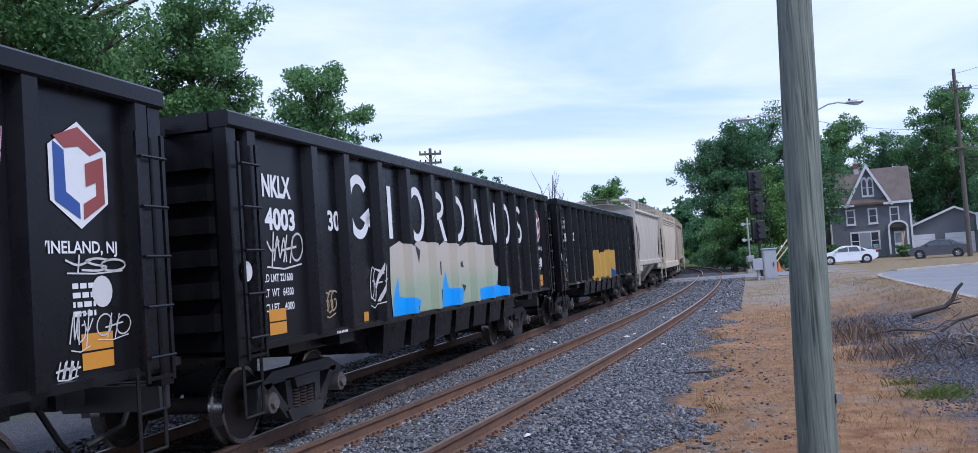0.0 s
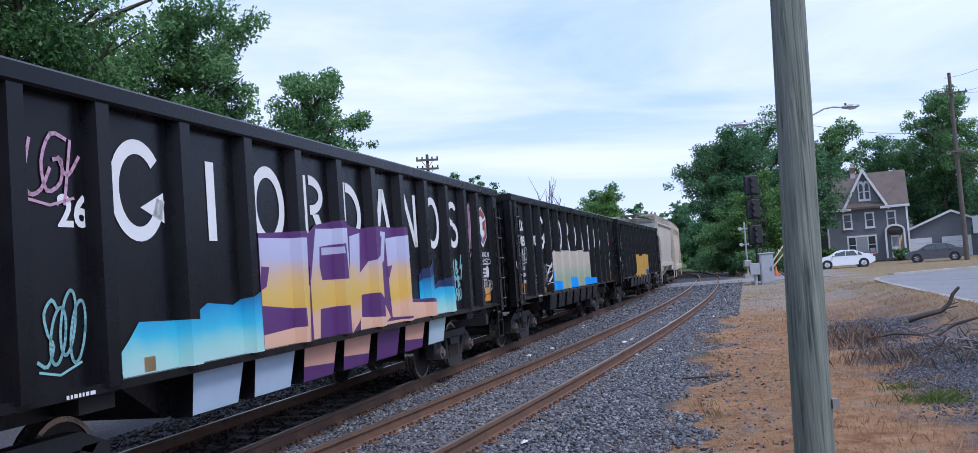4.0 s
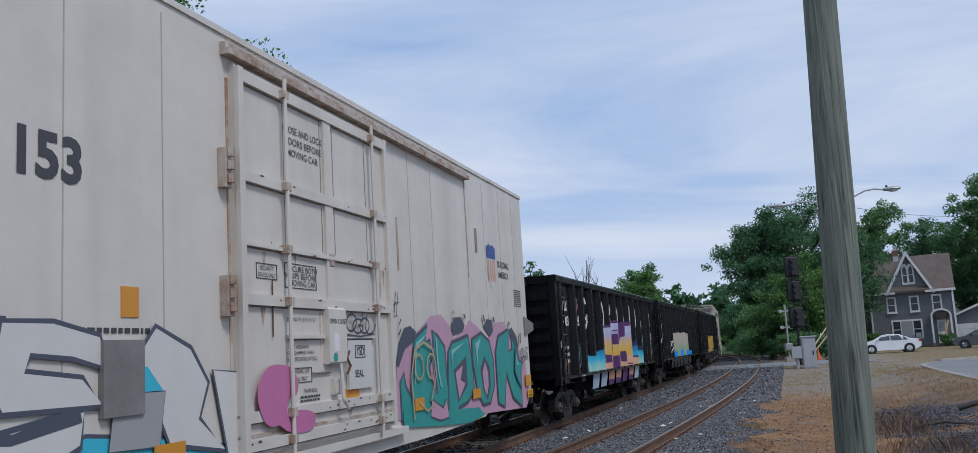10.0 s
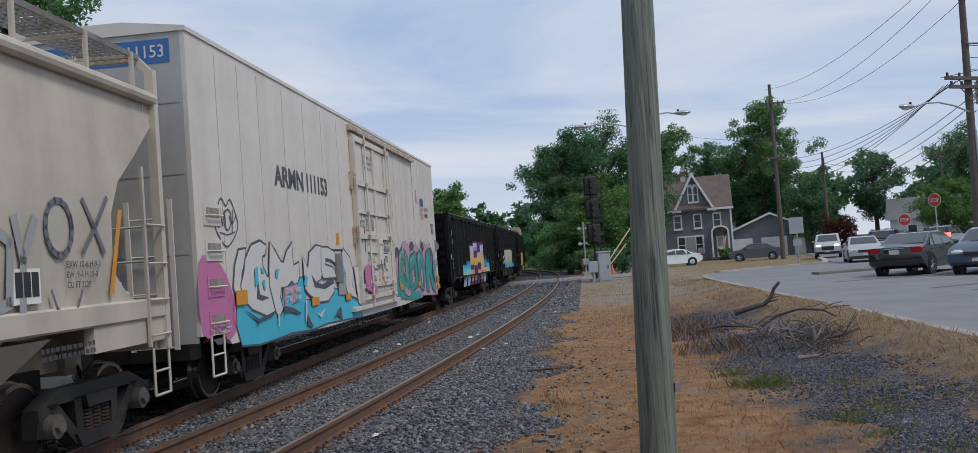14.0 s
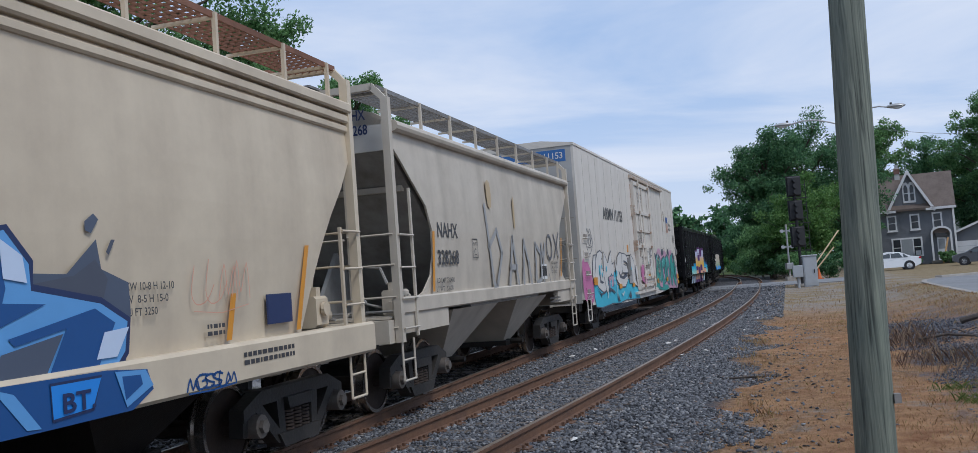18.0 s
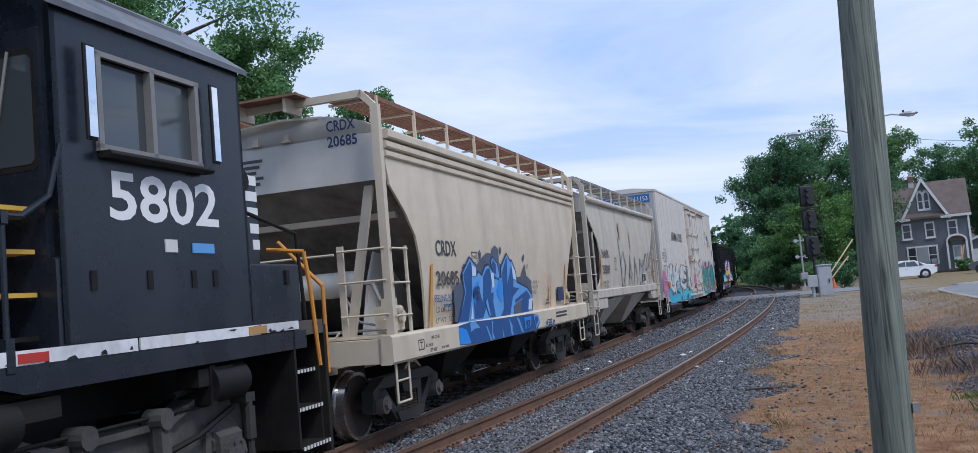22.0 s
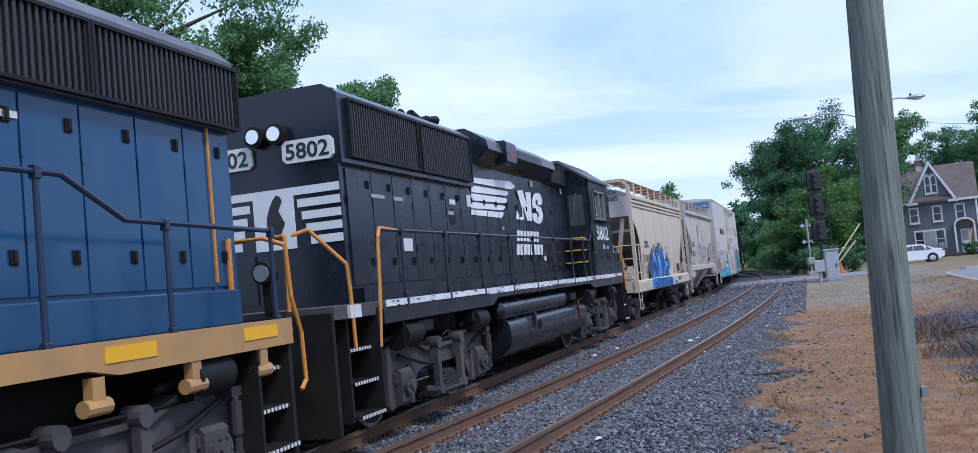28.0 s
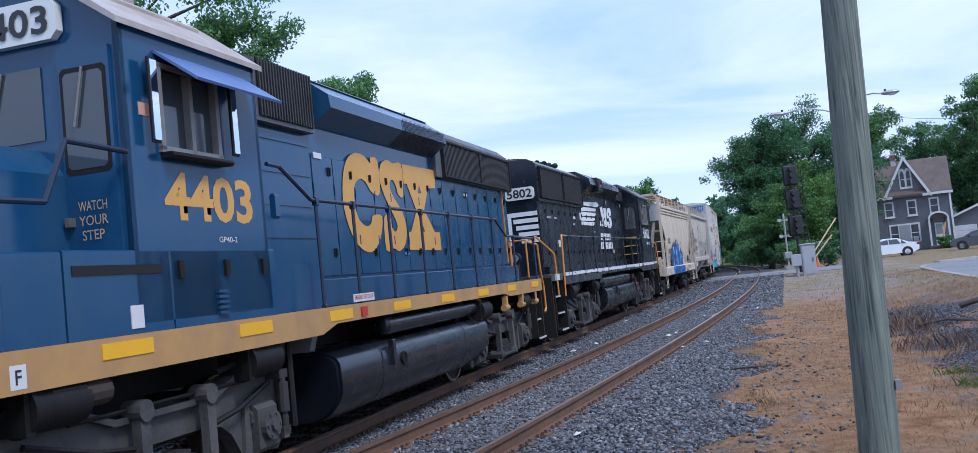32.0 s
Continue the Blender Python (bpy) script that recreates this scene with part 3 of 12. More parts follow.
    return tagged(new(name, me), label, name.replace("_", " "), kind="stuff")


add_stuff("ballast_stones", stones(78000, 3.5, 34, lambda a: siding_lat(a) - 0.70, lambda a: -0.85 + 0.32 * math.sin(a * 1.3) + 0.2 * math.sin(a * 3.7 + 1), 1, 0.025, 0.25), STONE, "grey crushed stone ballast beside the rails")
add_stuff("ballast_stones", stones(26000, 3.5, 30, lambda a: train_lat(a) + 0.80, lambda a: siding_lat(a) - 0.80, 2, 0.026, 0.3), STONE, "grey crushed stone ballast between the tracks")
add_stuff("ballast_stones", stones(14000, 3.5, 40, lambda a: train_lat(a) - 3.0, lambda a: train_lat(a) + 0.70, 3, 0.032, 0.3), OILY_SHADED, "grey crushed stone ballast under the train")
add_stuff("ballast_stones", stones(900, 4, 26, lambda a: -1.1, lambda a: 0.5 + 0.5 * math.sin(a * 1.9), 6, 0.024, 0.2), STONE, "loose stones strayed onto the verge")
add_stuff("ballast_stones", stones(7000, -5, 3.5, lambda a: train_lat(a) - 2.0, lambda a: -1.0, 5, 0.032, 0.3), STONE, "grey crushed stone ballast behind the camera")
add_stuff("ballast_stones", stones(16000, 30, 62, lambda a: train_lat(a) + 0.8, lambda a: -0.4, 4, 0.045, 0.3), STONE, "grey crushed stone ballast further along")


# ---- paint, lettering and outlines on flat and ribbed sides ----
TEXTS = {}


def text_mesh(words, bold, align):
    key = (words, bold, align)
    if key not in TEXTS:
        cu = bpy.data.curves.new("lettering", "FONT")
        cu.body = words
        cu.offset = bold
        cu.align_x = align
        cu.resolution_u = 3
        ob = bpy.data.objects.new("lettering", cu)
        scene.collection.objects.link(ob)
        bpy.context.view_layer.update()
        TEXTS[key] = bpy.data.meshes.new_from_object(ob)
        bpy.data.objects.remove(ob)
        bpy.data.curves.remove(cu)
    return TEXTS[key]


def lettering(words, x, y, z, height, width, material, parent, bold=0.0, name="lettering", turn=None):
    """Writing on the side that faces -y: its left end at x, its foot at z, stretched to the given height and width."""
    me = text_mesh(words, bold, "LEFT").copy()
    co = np.empty(len(me.vertices) * 3)
    me.vertices.foreach_get("co", co)
    co = co.reshape(-1, 3)
    lo, hi = co.min(0), co.max(0)
    co[:, 0] = (co[:, 0] - lo[0]) * width / (hi[0] - lo[0])
    co[:, 1] = (co[:, 1] - lo[1]) * height / (hi[1] - lo[1])
    co[:, 2] = 0
    me.vertices.foreach_set("co", co.ravel())
    me.materials.clear()
    me.materials.append(material)
    ob = new(name, me)
    ob.parent = parent
    ob.matrix_basis = pose(x, y, z, 90, 0, 0) if turn is None else turn
    return ob


def wall_bars(geo, x, y, z, h, w, rows, seed):
    """Rows of small unreadable writing, as short bars."""
    rng = random.Random(seed)
    for r in range(rows):
        zz = z - r * h * 1.7
        px = x
        while px < x + w:
            bw = min(rng.uniform(0.6, 2.2) * h, x + w - px)
            geo.add([(px, y, zz), (px + bw, y, zz), (px + bw, y, zz + h), (px, y, zz + h)], [(0, 1, 2, 3)])
            px += bw + 0.5 * h


def painted(geo, poly, depth, lift, step=0.06, breaks=()):
    """Lays a closed (x, z) outline as thin paint on a side whose face lies at y = depth(x)."""
    x0, x1 = min(p[0] for p in poly), max(p[0] for p in poly)
    xs = sorted(set([x0 + 1e-4, x1 - 1e-4] + [p[0] for p in poly] + [x0 + step * k for k in range(1, int((x1 - x0) / step) + 1)] + [b for b in breaks if x0 < b < x1]))
    for a, b in zip(xs, xs[1:]):
        if b - a < 2e-4:
            continue
        m = (a + b) / 2
        ha, hb = inside(poly, a + (b - a) * 0.002), inside(poly, b - (b - a) * 0.002)
        if len(ha) != len(hb):
            ha = hb = inside(poly, m)
        ya, yb = depth(a + 1e-5) - lift, depth(b - 1e-5) - lift
        for k in range(0, len(ha) - 1, 2):
            geo.add([(a, ya, ha[k]), (b, yb, hb[k]), (b, yb, hb[k + 1]), (a, ya, ha[k + 1])], [(0, 1, 2, 3)])


def curve_loop(pts, n=4):
    """A closed outline rounded through its points."""
    out = []
    m = len(pts)
    for i in range(m):
        p0, p1, p2, p3 = (pts[(i + k) % m] for k in (-1, 0, 1, 2))
        for k in range(n):
            t = k / n
            out.append(tuple(0.5 * (2 * b + (c - a) * t + (2 * a - 5 * b + 4 * c - d) * t * t + (3 * b - a - 3 * c + d) * t**3) for a, b, c, d in zip(p0, p1, p2, p3)))
    return out


def grown(poly, d):
    """The outline moved outward by d, from its centre's side."""
    n = len(poly)
    area = sum(poly[i][0] * poly[(i + 1) % n][1] - poly[(i + 1) % n][0] * poly[i][1] for i in range(n))
    sg = 1 if area > 0 else -1
    out = []
    for i in range(n):
        (ax, az), (bx, bz), (cx, cz) = poly[i - 1], poly[i], poly[(i + 1) % n]
        tx, tz = cx - ax, cz - az
        ln = math.hypot(tx, tz) or 1
        out.append((bx + sg * tz / ln * d, bz - sg * tx / ln * d))
    return out


def stroke(geo, pts, w, depth, lift, step=0.05, breaks=()):
    """A brushed line through (x, z) points."""
    for (ax, az), (bx, bz) in zip(pts, pts[1:]):
        dx, dz = bx - ax, bz - az
        ln = math.hypot(dx, dz) or 1
        nx, nz = -dz / ln * w / 2, dx / ln * w / 2
        ex, ez = dx / ln * w * 0.3, dz / ln * w * 0.3
        painted(geo, [(ax - ex + nx, az - ez + nz), (bx + ex + nx, bz + ez + nz), (bx + ex - nx, bz + ez - nz), (ax - ex - nx, az - ez - nz)], depth, lift, step, breaks)


SWASHES = (
    [[(0.5 + 0.42 * math.cos(a * 0.55), 0.5 + 0.48 * math.sin(a * 0.55)) for a in range(13)]],
    [[(0.1, 1.0), (0.05, 0.3), (0.3, 0.0), (0.7, 0.1), (0.95, 0.5)]],
    [[(0.9, 0.85), (0.5, 1.0), (0.15, 0.8), (0.45, 0.5), (0.85, 0.3), (0.6, 0.02), (0.05, 0.1)]],
    [[(0.15, 0.0), (0.3, 1.05)], [(0.6, -0.05), (0.75, 1.0)], [(0.0, 0.45), (1.0, 0.6)]],
    [[(0.05, 0.1), (0.2, 0.95), (0.45, 0.2), (0.65, 0.9), (0.9, 0.05)]],
    [[(0.9, 0.9), (0.3, 0.95), (0.05, 0.5), (0.35, 0.05), (0.85, 0.2), (0.8, 0.55), (0.5, 0.55)]],
    [[(0.5, -0.15), (0.5, 1.1)], [(0.1, 0.75), (0.5, 0.4), (0.9, 0.8)]],
)


def scribble(geo, x, z, w, h, depth, lift, seed, n=9, t=0.02, breaks=()):
    """A quick tag of slanted, overlapping swashes that spells nothing, with a flourish below."""
    rng = random.Random(seed)
    m = max(3, n // 3)
    cell = w / m
    for i in range(m):
        hh = h * rng.uniform(0.75, 1.05)
        z0 = z + rng.uniform(0.0, 0.15) * h
        for pts in SWASHES[rng.randrange(len(SWASHES))]:
            q = [(x + cell * (i + 1.75 * a - 0.3) + 0.18 * hh * b, z0 + hh * b) for a, b in pts]
            fine = []
            for k in range(len(q) - 1):
                p0, p1, p2, p3 = q[max(k - 1, 0)], q[k], q[k + 1], q[min(k + 2, len(q) - 1)]
                for u in (0.0, 0.33, 0.67):
                    fine.append(tuple(0.5 * (2 * b + (c - a) * u + (2 * a - 5 * b + 4 * c - d) * u * u + (3 * b - a - 3 * c + d) * u**3) for a, b, c, d in zip(p0, p1, p2, p3)))
            stroke(geo, fine + [q[-1]], t * 0.85, depth, lift, 0.05, breaks)
    stroke(geo, [(x, z - 0.04 * h), (x + 0.5 * w, z - 0.12 * h), (x + 1.05 * w, z + 0.02 * h)], t * 0.6, depth, lift, 0.05, breaks)


def flat(name, c, rough=0.5):
    return mat(name, c, rough, dark=tuple(v * 0.78 for v in c), amount=0.25, scale=4)


P = {
    "white": flat("white_lettering", (0.74, 0.74, 0.72)), "black": flat("black_lettering", (0.02, 0.02, 0.022)),
    "orange": flat("reflector_orange", (0.62, 0.26, 0.025)), "yellow": flat("reflector_yellow", (0.78, 0.40, 0.008)),
    "purple": flat("spray_purple", (0.10, 0.03, 0.14)), "gold": flat("spray_gold", (0.62, 0.38, 0.06)),
    "salmon": flat("spray_salmon", (0.65, 0.34, 0.24)), "cyan": flat("spray_cyan", (0.06, 0.42, 0.60)),
    "sky": flat("spray_sky_blue", (0.01, 0.32, 0.80)), "pale": flat("spray_pale_blue", (0.40, 0.50, 0.60)),
    "lilac": flat("spray_lilac", (0.42, 0.42, 0.55)), "mint": flat("spray_mint", (0.25, 0.50, 0.50)),
    "beige": flat("spray_beige", (0.36, 0.33, 0.28)), "olive": flat("spray_sage", (0.30, 0.34, 0.24)),
    "mustard": flat("spray_mustard", (0.50, 0.30, 0.05)), "rust": flat("rust_stain", (0.22, 0.07, 0.03), 0.8),
    "teal": flat("spray_teal", (0.03, 0.30, 0.27)), "pink": flat("spray_pink", (0.52, 0.16, 0.33)),
    "rose": flat("spray_rose", (0.52, 0.30, 0.40)), "aqua": flat("spray_aqua", (0.05, 0.45, 0.60)),
    "slate": flat("spray_slate", (0.07, 0.08, 0.11)), "bone": flat("spray_bone", (0.62, 0.60, 0.57)),
    "navy": flat("spray_navy", (0.015, 0.03, 0.10)), "royal": flat("spray_royal", (0.010, 0.075, 0.25)),
    "azure": flat("spray_azure", (0.02, 0.24, 0.72)), "ice": flat("spray_ice", (0.11, 0.32, 0.64)),
    "grey": flat("spray_grey", (0.14, 0.14, 0.16)), "haze": flat("faded_grey_spray", (0.33, 0.33, 0.33)),
    "ochre": flat("faded_ochre_spray", (0.48, 0.36, 0.21)), "red": flat("sticker_red", (0.45, 0.03, 0.02)),
    "brick": flat("emblem_red", (0.28, 0.06, 0.05)), "cobalt": flat("emblem_blue", (0.03, 0.08, 0.28)),
    "tan": mat("tan_sill_paint", (0.45, 0.25, 0.08), 0.5, dark=(0.30, 0.17, 0.08), amount=0.45, scale=4, streak=2.0),
    "gold_paint": mat("gold_lettering", (0.62, 0.32, 0.06), 0.5, dark=(0.50, 0.27, 0.07), amount=0.4, scale=4),
}


def fade(name, stops):
    """Sprayed bands that blend into one another with height: stops of (z, colour)."""
    m = flat(name, stops[0][1])
    nt = m.node_tree
    tc = nt.nodes.new("ShaderNodeTexCoord")
    sp = nt.nodes.new("ShaderNodeSeparateXYZ")
    nt.links.new(tc.outputs["Object"], sp.inputs[0])
    n = nt.nodes.new("ShaderNodeTexNoise")
    n.inputs["Scale"].default_value = 2.5
    nt.links.new(tc.outputs["Object"], n.inputs["Vector"])
    ma = nt.nodes.new("ShaderNodeMath")
    ma.operation = "MULTIPLY_ADD"
    ma.inputs[1].default_value = 0.22
    nt.links.new(n.outputs[0], ma.inputs[0])
    nt.links.new(sp.outputs["Z"], ma.inputs[2])
    mr = nt.nodes.new("ShaderNodeMapRange")
    lo, hi = stops[0][0] + 0.11, stops[-1][0] + 0.11
    mr.inputs["From Min"].default_value, mr.inputs["From Max"].default_value = lo, hi
    nt.links.new(ma.outputs[0], mr.inputs["Value"])
    r = nt.nodes.new("ShaderNodeValToRGB")
    els = r.color_ramp.elements
    els[0].color, els[1].color = (*stops[0][1], 1), (*stops[-1][1], 1)
    for z, c in stops[1:-1]:
        els.new((z + 0.11 - lo) / (hi - lo)).color = (*c, 1)
    nt.links.new(mr.outputs[0], r.inputs[0])
    nt.links.new(r.outputs[0], nt.nodes["Principled BSDF"].inputs["Base Color"])
    return m


P["gold_fade"] = fade("spray_gold_fade", [(1.0, (0.66, 0.38, 0.26)), (1.38, (0.68, 0.42, 0.28)), (1.5, (0.66, 0.42, 0.07)), (1.68, (0.66, 0.44, 0.12)), (1.88, (0.60, 0.42, 0.28)), (2.05, (0.45, 0.45, 0.60)), (2.4, (0.50, 0.52, 0.66))])
P["cyan_fade"] = fade("spray_cyan_fade", [(0.6, (0.42, 0.50, 0.60)), (1.1, (0.45, 0.62, 0.58)), (1.25, (0.30, 0.60, 0.55)), (1.42, (0.05, 0.46, 0.62)), (1.6, (0.02, 0.28, 0.52)), (1.8, (0.015, 0.08, 0.18))])
P["beige_fade"] = fade("spray_beige_fade", [(1.0, (0.30, 0.36, 0.24)), (1.5, (0.33, 0.39, 0.27)), (1.75, (0.46, 0.42, 0.33)), (2.2, (0.50, 0.44, 0.37))])
P["cloud"] = flat("spray_dull_blue_grey", (0.075, 0.095, 0.14))
P["frost"] = flat("spray_frost", (0.52, 0.62, 0.78))
HANDRAIL = mat("handrail_orange", (0.60, 0.24, 0.03), 0.45, dark=(0.35, 0.14, 0.03), amount=0.4, scale=10)
STEEL = mat("worn_steel", (0.20, 0.185, 0.17), 0.5, metal=0.5, dark=(0.10, 0.07, 0.05), amount=0.5, scale=12)
TREAD = mat("polished_tread", (0.42, 0.40, 0.38), 0.25, metal=0.9, dark=(0.25, 0.2, 0.16), amount=0.3, scale=8)
CASTING = mat("dusty_casting", (0.012, 0.0115, 0.0115), 0.6, dark=(0.048, 0.041, 0.035), amount=0.45, scale=5, bump=0.3, bscale=25)
RUSTY = mat("rusty_casting", (0.040, 0.024, 0.016), 0.8, dark=(0.030, 0.024, 0.021), amount=0.6, scale=6, bump=0.3, bscale=25)
GLASS = bpy.data.materials.new("cab_glass")
GLASS.use_nodes = True
GLASS.node_tree.nodes["Principled BSDF"].inputs["Base Color"].default_value = (0.05, 0.06, 0.065, 1)
GLASS.node_tree.nodes["Principled BSDF"].inputs["Roughness"].default_value = 0.04
GLASS.node_tree.nodes["Principled BSDF"].inputs["Specular IOR Level"].default_value = 0.8
MIRROR = bpy.data.materials.new("mirror")
MIRROR.use_nodes = True
MIRROR.node_tree.nodes["Principled BSDF"].inputs["Base Color"].default_value = (0.85, 0.87, 0.88, 1)
MIRROR.node_tree.nodes["Principled BSDF"].inputs["Metallic"].default_value = 1.0
MIRROR.node_tree.nodes["Principled BSDF"].inputs["Roughness"].default_value = 0.05
DARK = mat("dark_inside", (0.008, 0.008, 0.009), 0.9, amount=0.1)

CARS, WHEELS = [], []


# ---- running gear ----
def wheelset_meshes(r):
    g = Geo()
    g.rod((0, -0.95, 0), (0, 0.95, 0), 0.085, 10)
    for sy in (-1, 1):
        g.rod((0, sy * 0.69, 0), (0, sy * 0.80, 0), r - 0.03, 28)
        g.rod((0, sy * 0.64, 0), (0, sy * 0.70, 0), 0.14, 12)
    t = Geo()
    t.ring((0, 0, 0), r - 0.045, r, -0.82, -0.70, n=32)
    t.ring((0, 0, 0), r - 0.05, r + 0.028, -0.702, -0.672, n=32)
    return g.mesh("wheelset", RUSTY, True), t.mesh("tread", TREAD, True)


WS_FREIGHT, WS_LOCO = wheelset_meshes(0.42), wheelset_meshes(0.5)


def side_frame_geo():
    g = Geo()
    for y0, y1 in ((-1.12, -0.96),):
        # cast frame: top chord, sloping legs to the pedestals, lower tension chord
        g.slab([(-1.06, 0.60), (-0.72, 0.74), (0.72, 0.74), (1.06, 0.60), (1.06, 0.48), (0.70, 0.60), (-0.70, 0.60), (-1.06, 0.48)], y0, y1)
        for s in (-1, 1):
            g.slab([(s * 0.30, 0.62), (s * 0.44, 0.62), (s * 0.40, 0.24), (s * 0.28, 0.24)][:: s], y0, y1)
            g.slab([(s * 0.74, 0.62), (s * 0.92, 0.62), (s * 0.44, 0.18), (s * 0.26, 0.18)][:: s], y0, y1)
            g.slab([(s * 0.74, 0.60), (s * 1.06, 0.60), (s * 1.08, 0.34), (s * 1.0, 0.34), (s * 0.98, 0.50), (s * 0.78, 0.50), (s * 0.74, 0.42)][:: s], y0 + 0.01, y1)
        g.slab([(-0.46, 0.27), (0.46, 0.27), (0.36, 0.13), (-0.36, 0.13)], y0 - 0.03, y1 + 0.02)
        g.slab([(-0.30, 0.62), (0.30, 0.62), (0.26, 0.50), (-0.26, 0.50)], y0 - 0.05, y1)
    return g


SF = side_frame_geo().mesh("side_frame", CASTING)
SPRING = Geo()
for sx in (-0.17, 0.0, 0.17):
    for k in range(6):
        SPRING.rod((sx, -1.07, 0.275 + 0.036 * k), (sx, -1.07, 0.297 + 0.036 * k), 0.075, 10)
SPRING = SPRING.mesh("spring", RUSTY)
CAP = Geo().rod((0, -1.2, 0), (0, -0.93, 0), 0.115, 12).rod((0, -1.24, 0), (0, -1.2, 0), 0.07, 6).mesh("bearing_cap", STEEL, True)
BOLSTER = Geo().box(-0.16, 0.16, -1.0, 1.0, 0.46, 0.66).box(-0.3, 0.3, -0.35, 0.35, 0.6, 0.85).mesh("bogie", CASTING)
BEAM = Geo().box(-0.62, -0.54, -0.75, 0.75, 0.28, 0.40).box(0.54, 0.62, -0.75, 0.75, 0.28, 0.40).rod((-0.5, -0.62, 0.52), (0.5, -0.62, 0.30), 0.025, 6).mesh("brake_beam", CASTING)


def bogie(car, x):
    b = part("bogie", BOLSTER, None, car, at=pose(x, 0, 0))
    for turn in (0, 180):
        part("side_frame", SF, None, b, at=pose(0, 0, 0, 0, 0, turn))
        part("spring", SPRING, None, b, at=pose(0, 0, 0, 0, 0, turn))
        for s in (-0.87, 0.87):
            part("bearing_cap", CAP, None, b, at=pose(s, 0, 0.42) if turn == 0 else pose(s, 0, 0.42, 0, 0, 180))
    part("brake_beam", BEAM, None, b)
    for s in (-0.87, 0.87):
        w = part("wheelset", WS_FREIGHT[0], None, b, at=pose(s, 0, 0.42))
        for turn in (0, 180):
            part("tread", WS_FREIGHT[1], None, b, at=pose(s, 0, 0.42, 0, 0, turn))
        WHEELS.append((w, s, 0.42))
    return b


def coupler_geo(x, s):
    g = Geo()
    g.box(min(x, x + s * 0.55), max(x, x + s * 0.55), -0.09, 0.09, 0.74, 0.96)
    g.box(min(x + s * 0.45, x + s * 0.72), max(x + s * 0.45, x + s * 0.72), -0.17, 0.14, 0.70, 1.0)
    g.pipe([(x, -0.35, 0.8), (x + s * 0.25, -0.36, 0.45), (x + s * 0.55, -0.2, 0.32)], 0.028, 6)
    return g


def ladder(car, x0, x1, z0, z1, y, n, m, at=None, post=0.03):
    """Two stiles joined by a foot bar, with each rung a piece of its own."""
    g = Geo()
    for x in (x0, x1):
        g.box(x - post, x + post, y - 0.012, y + 0.012, z0, z1)
    g.box(x0 + post, x1 - post, y - 0.01, y + 0.01, z0 + 0.02, z0 + 0.05)
    lad = part("ladder", g, m, car, at=at)
    for k in range(n):
        z = z0 + (z1 - z0) * (k + 0.5) / n
        part("rung", Geo().rod((x0, y - 0.03, z), (x1, y - 0.03, z), 0.014, 6), m, lad)


def sill_step_geo(x0, x1, z0, z1, y):
    g = Geo()
    g.pipe([(x0, y, z1), (x0, y, z0), (x1, y, z0), (x1, y, z1)], 0.016, 6)
    g.rod((x0, y, (z0 + z1) / 2), (x1, y, (z0 + z1) / 2), 0.014, 6)
    return g


# ---- gondolas ----
RIBS = [-6.98, -5.58] + [-4.7 + 1.085 * i for i in range(10)] + [5.88, 7.12]
GL, GTOP = 7.38, 3.40


def gon_depth(x):
    """The outer face of a gondola's ribbed side."""
    for r in RIBS:
        if abs(x - r) < 0.075:
            return -1.60
        if abs(x - r) < 0.115:
            return -1.60 + 0.12 * (abs(x - r) - 0.075) / 0.04
    return -1.48


GON_BREAKS = sorted(b for r in RIBS for b in (r - 0.115, r - 0.075, r + 0.075, r + 0.115))


def gon_body():
    """Shared meshes of the ribbed high-side gondolas."""
    out = {}
    g = Geo()
    for sy in (-1, 1):
        y0, y1 = sorted((sy * 1.48, sy * 1.44))
        g.slab([(-GL, 1.12), (-4.3, 1.12), (-3.95, 1.10), (3.95, 1.10), (4.3, 1.12), (GL, 1.12), (GL, 3.26), (-GL, 3.26)], y0, y1)
    out["side_sheet"] = g
    g = Geo()
    tub = [(-4.3, 1.1), (4.3, 1.1), (3.6, 0.68), (-3.6, 0.68)]
    g.slab(tub, -1.22, 1.22)
    out["tub"] = g
    out["end_sheet"] = Geo().box(GL - 0.06, GL, -1.46, 1.46, 1.1, 3.26)
    g = Geo()
    for sy in (-1, 1):
        g.box(-GL - 0.04, GL + 0.04, min(sy * 1.40, sy * 1.62), max(sy * 1.40, sy * 1.62), 3.24, GTOP, 0.02)
    for s in (-1, 1):
        g.box(min(s * (GL - 0.1), s * (GL + 0.06)), max(s * (GL - 0.1), s * (GL + 0.06)), -1.4, 1.4, 3.22, GTOP - 0.01)
    out["top_cap"] = g
    g = Geo()
    for sy in (-1, 1):
        g.box(-GL, GL, min(sy * 1.46, sy * 1.56), max(sy * 1.46, sy * 1.56), 1.06, 1.13)
    out["side_sill"] = g
    g = Geo()
    g.box(-GL + 0.1, GL - 0.1, -0.28, 0.28, 0.78, 1.08)
    g.box(-5.9, -4.6, -1.3, 1.3, 0.92, 1.1)
    g.box(4.6, 5.9, -1.3, 1.3, 0.92, 1.1)
    out["underframe"] = g
    g = Geo()
    g.box(-GL + 0.06, GL - 0.06, -1.43, 1.43, 2.9, 2.95)
    out["load_cover"] = g
    return {k: v.mesh(k, M["black_paint"]) for k, v in out.items()}


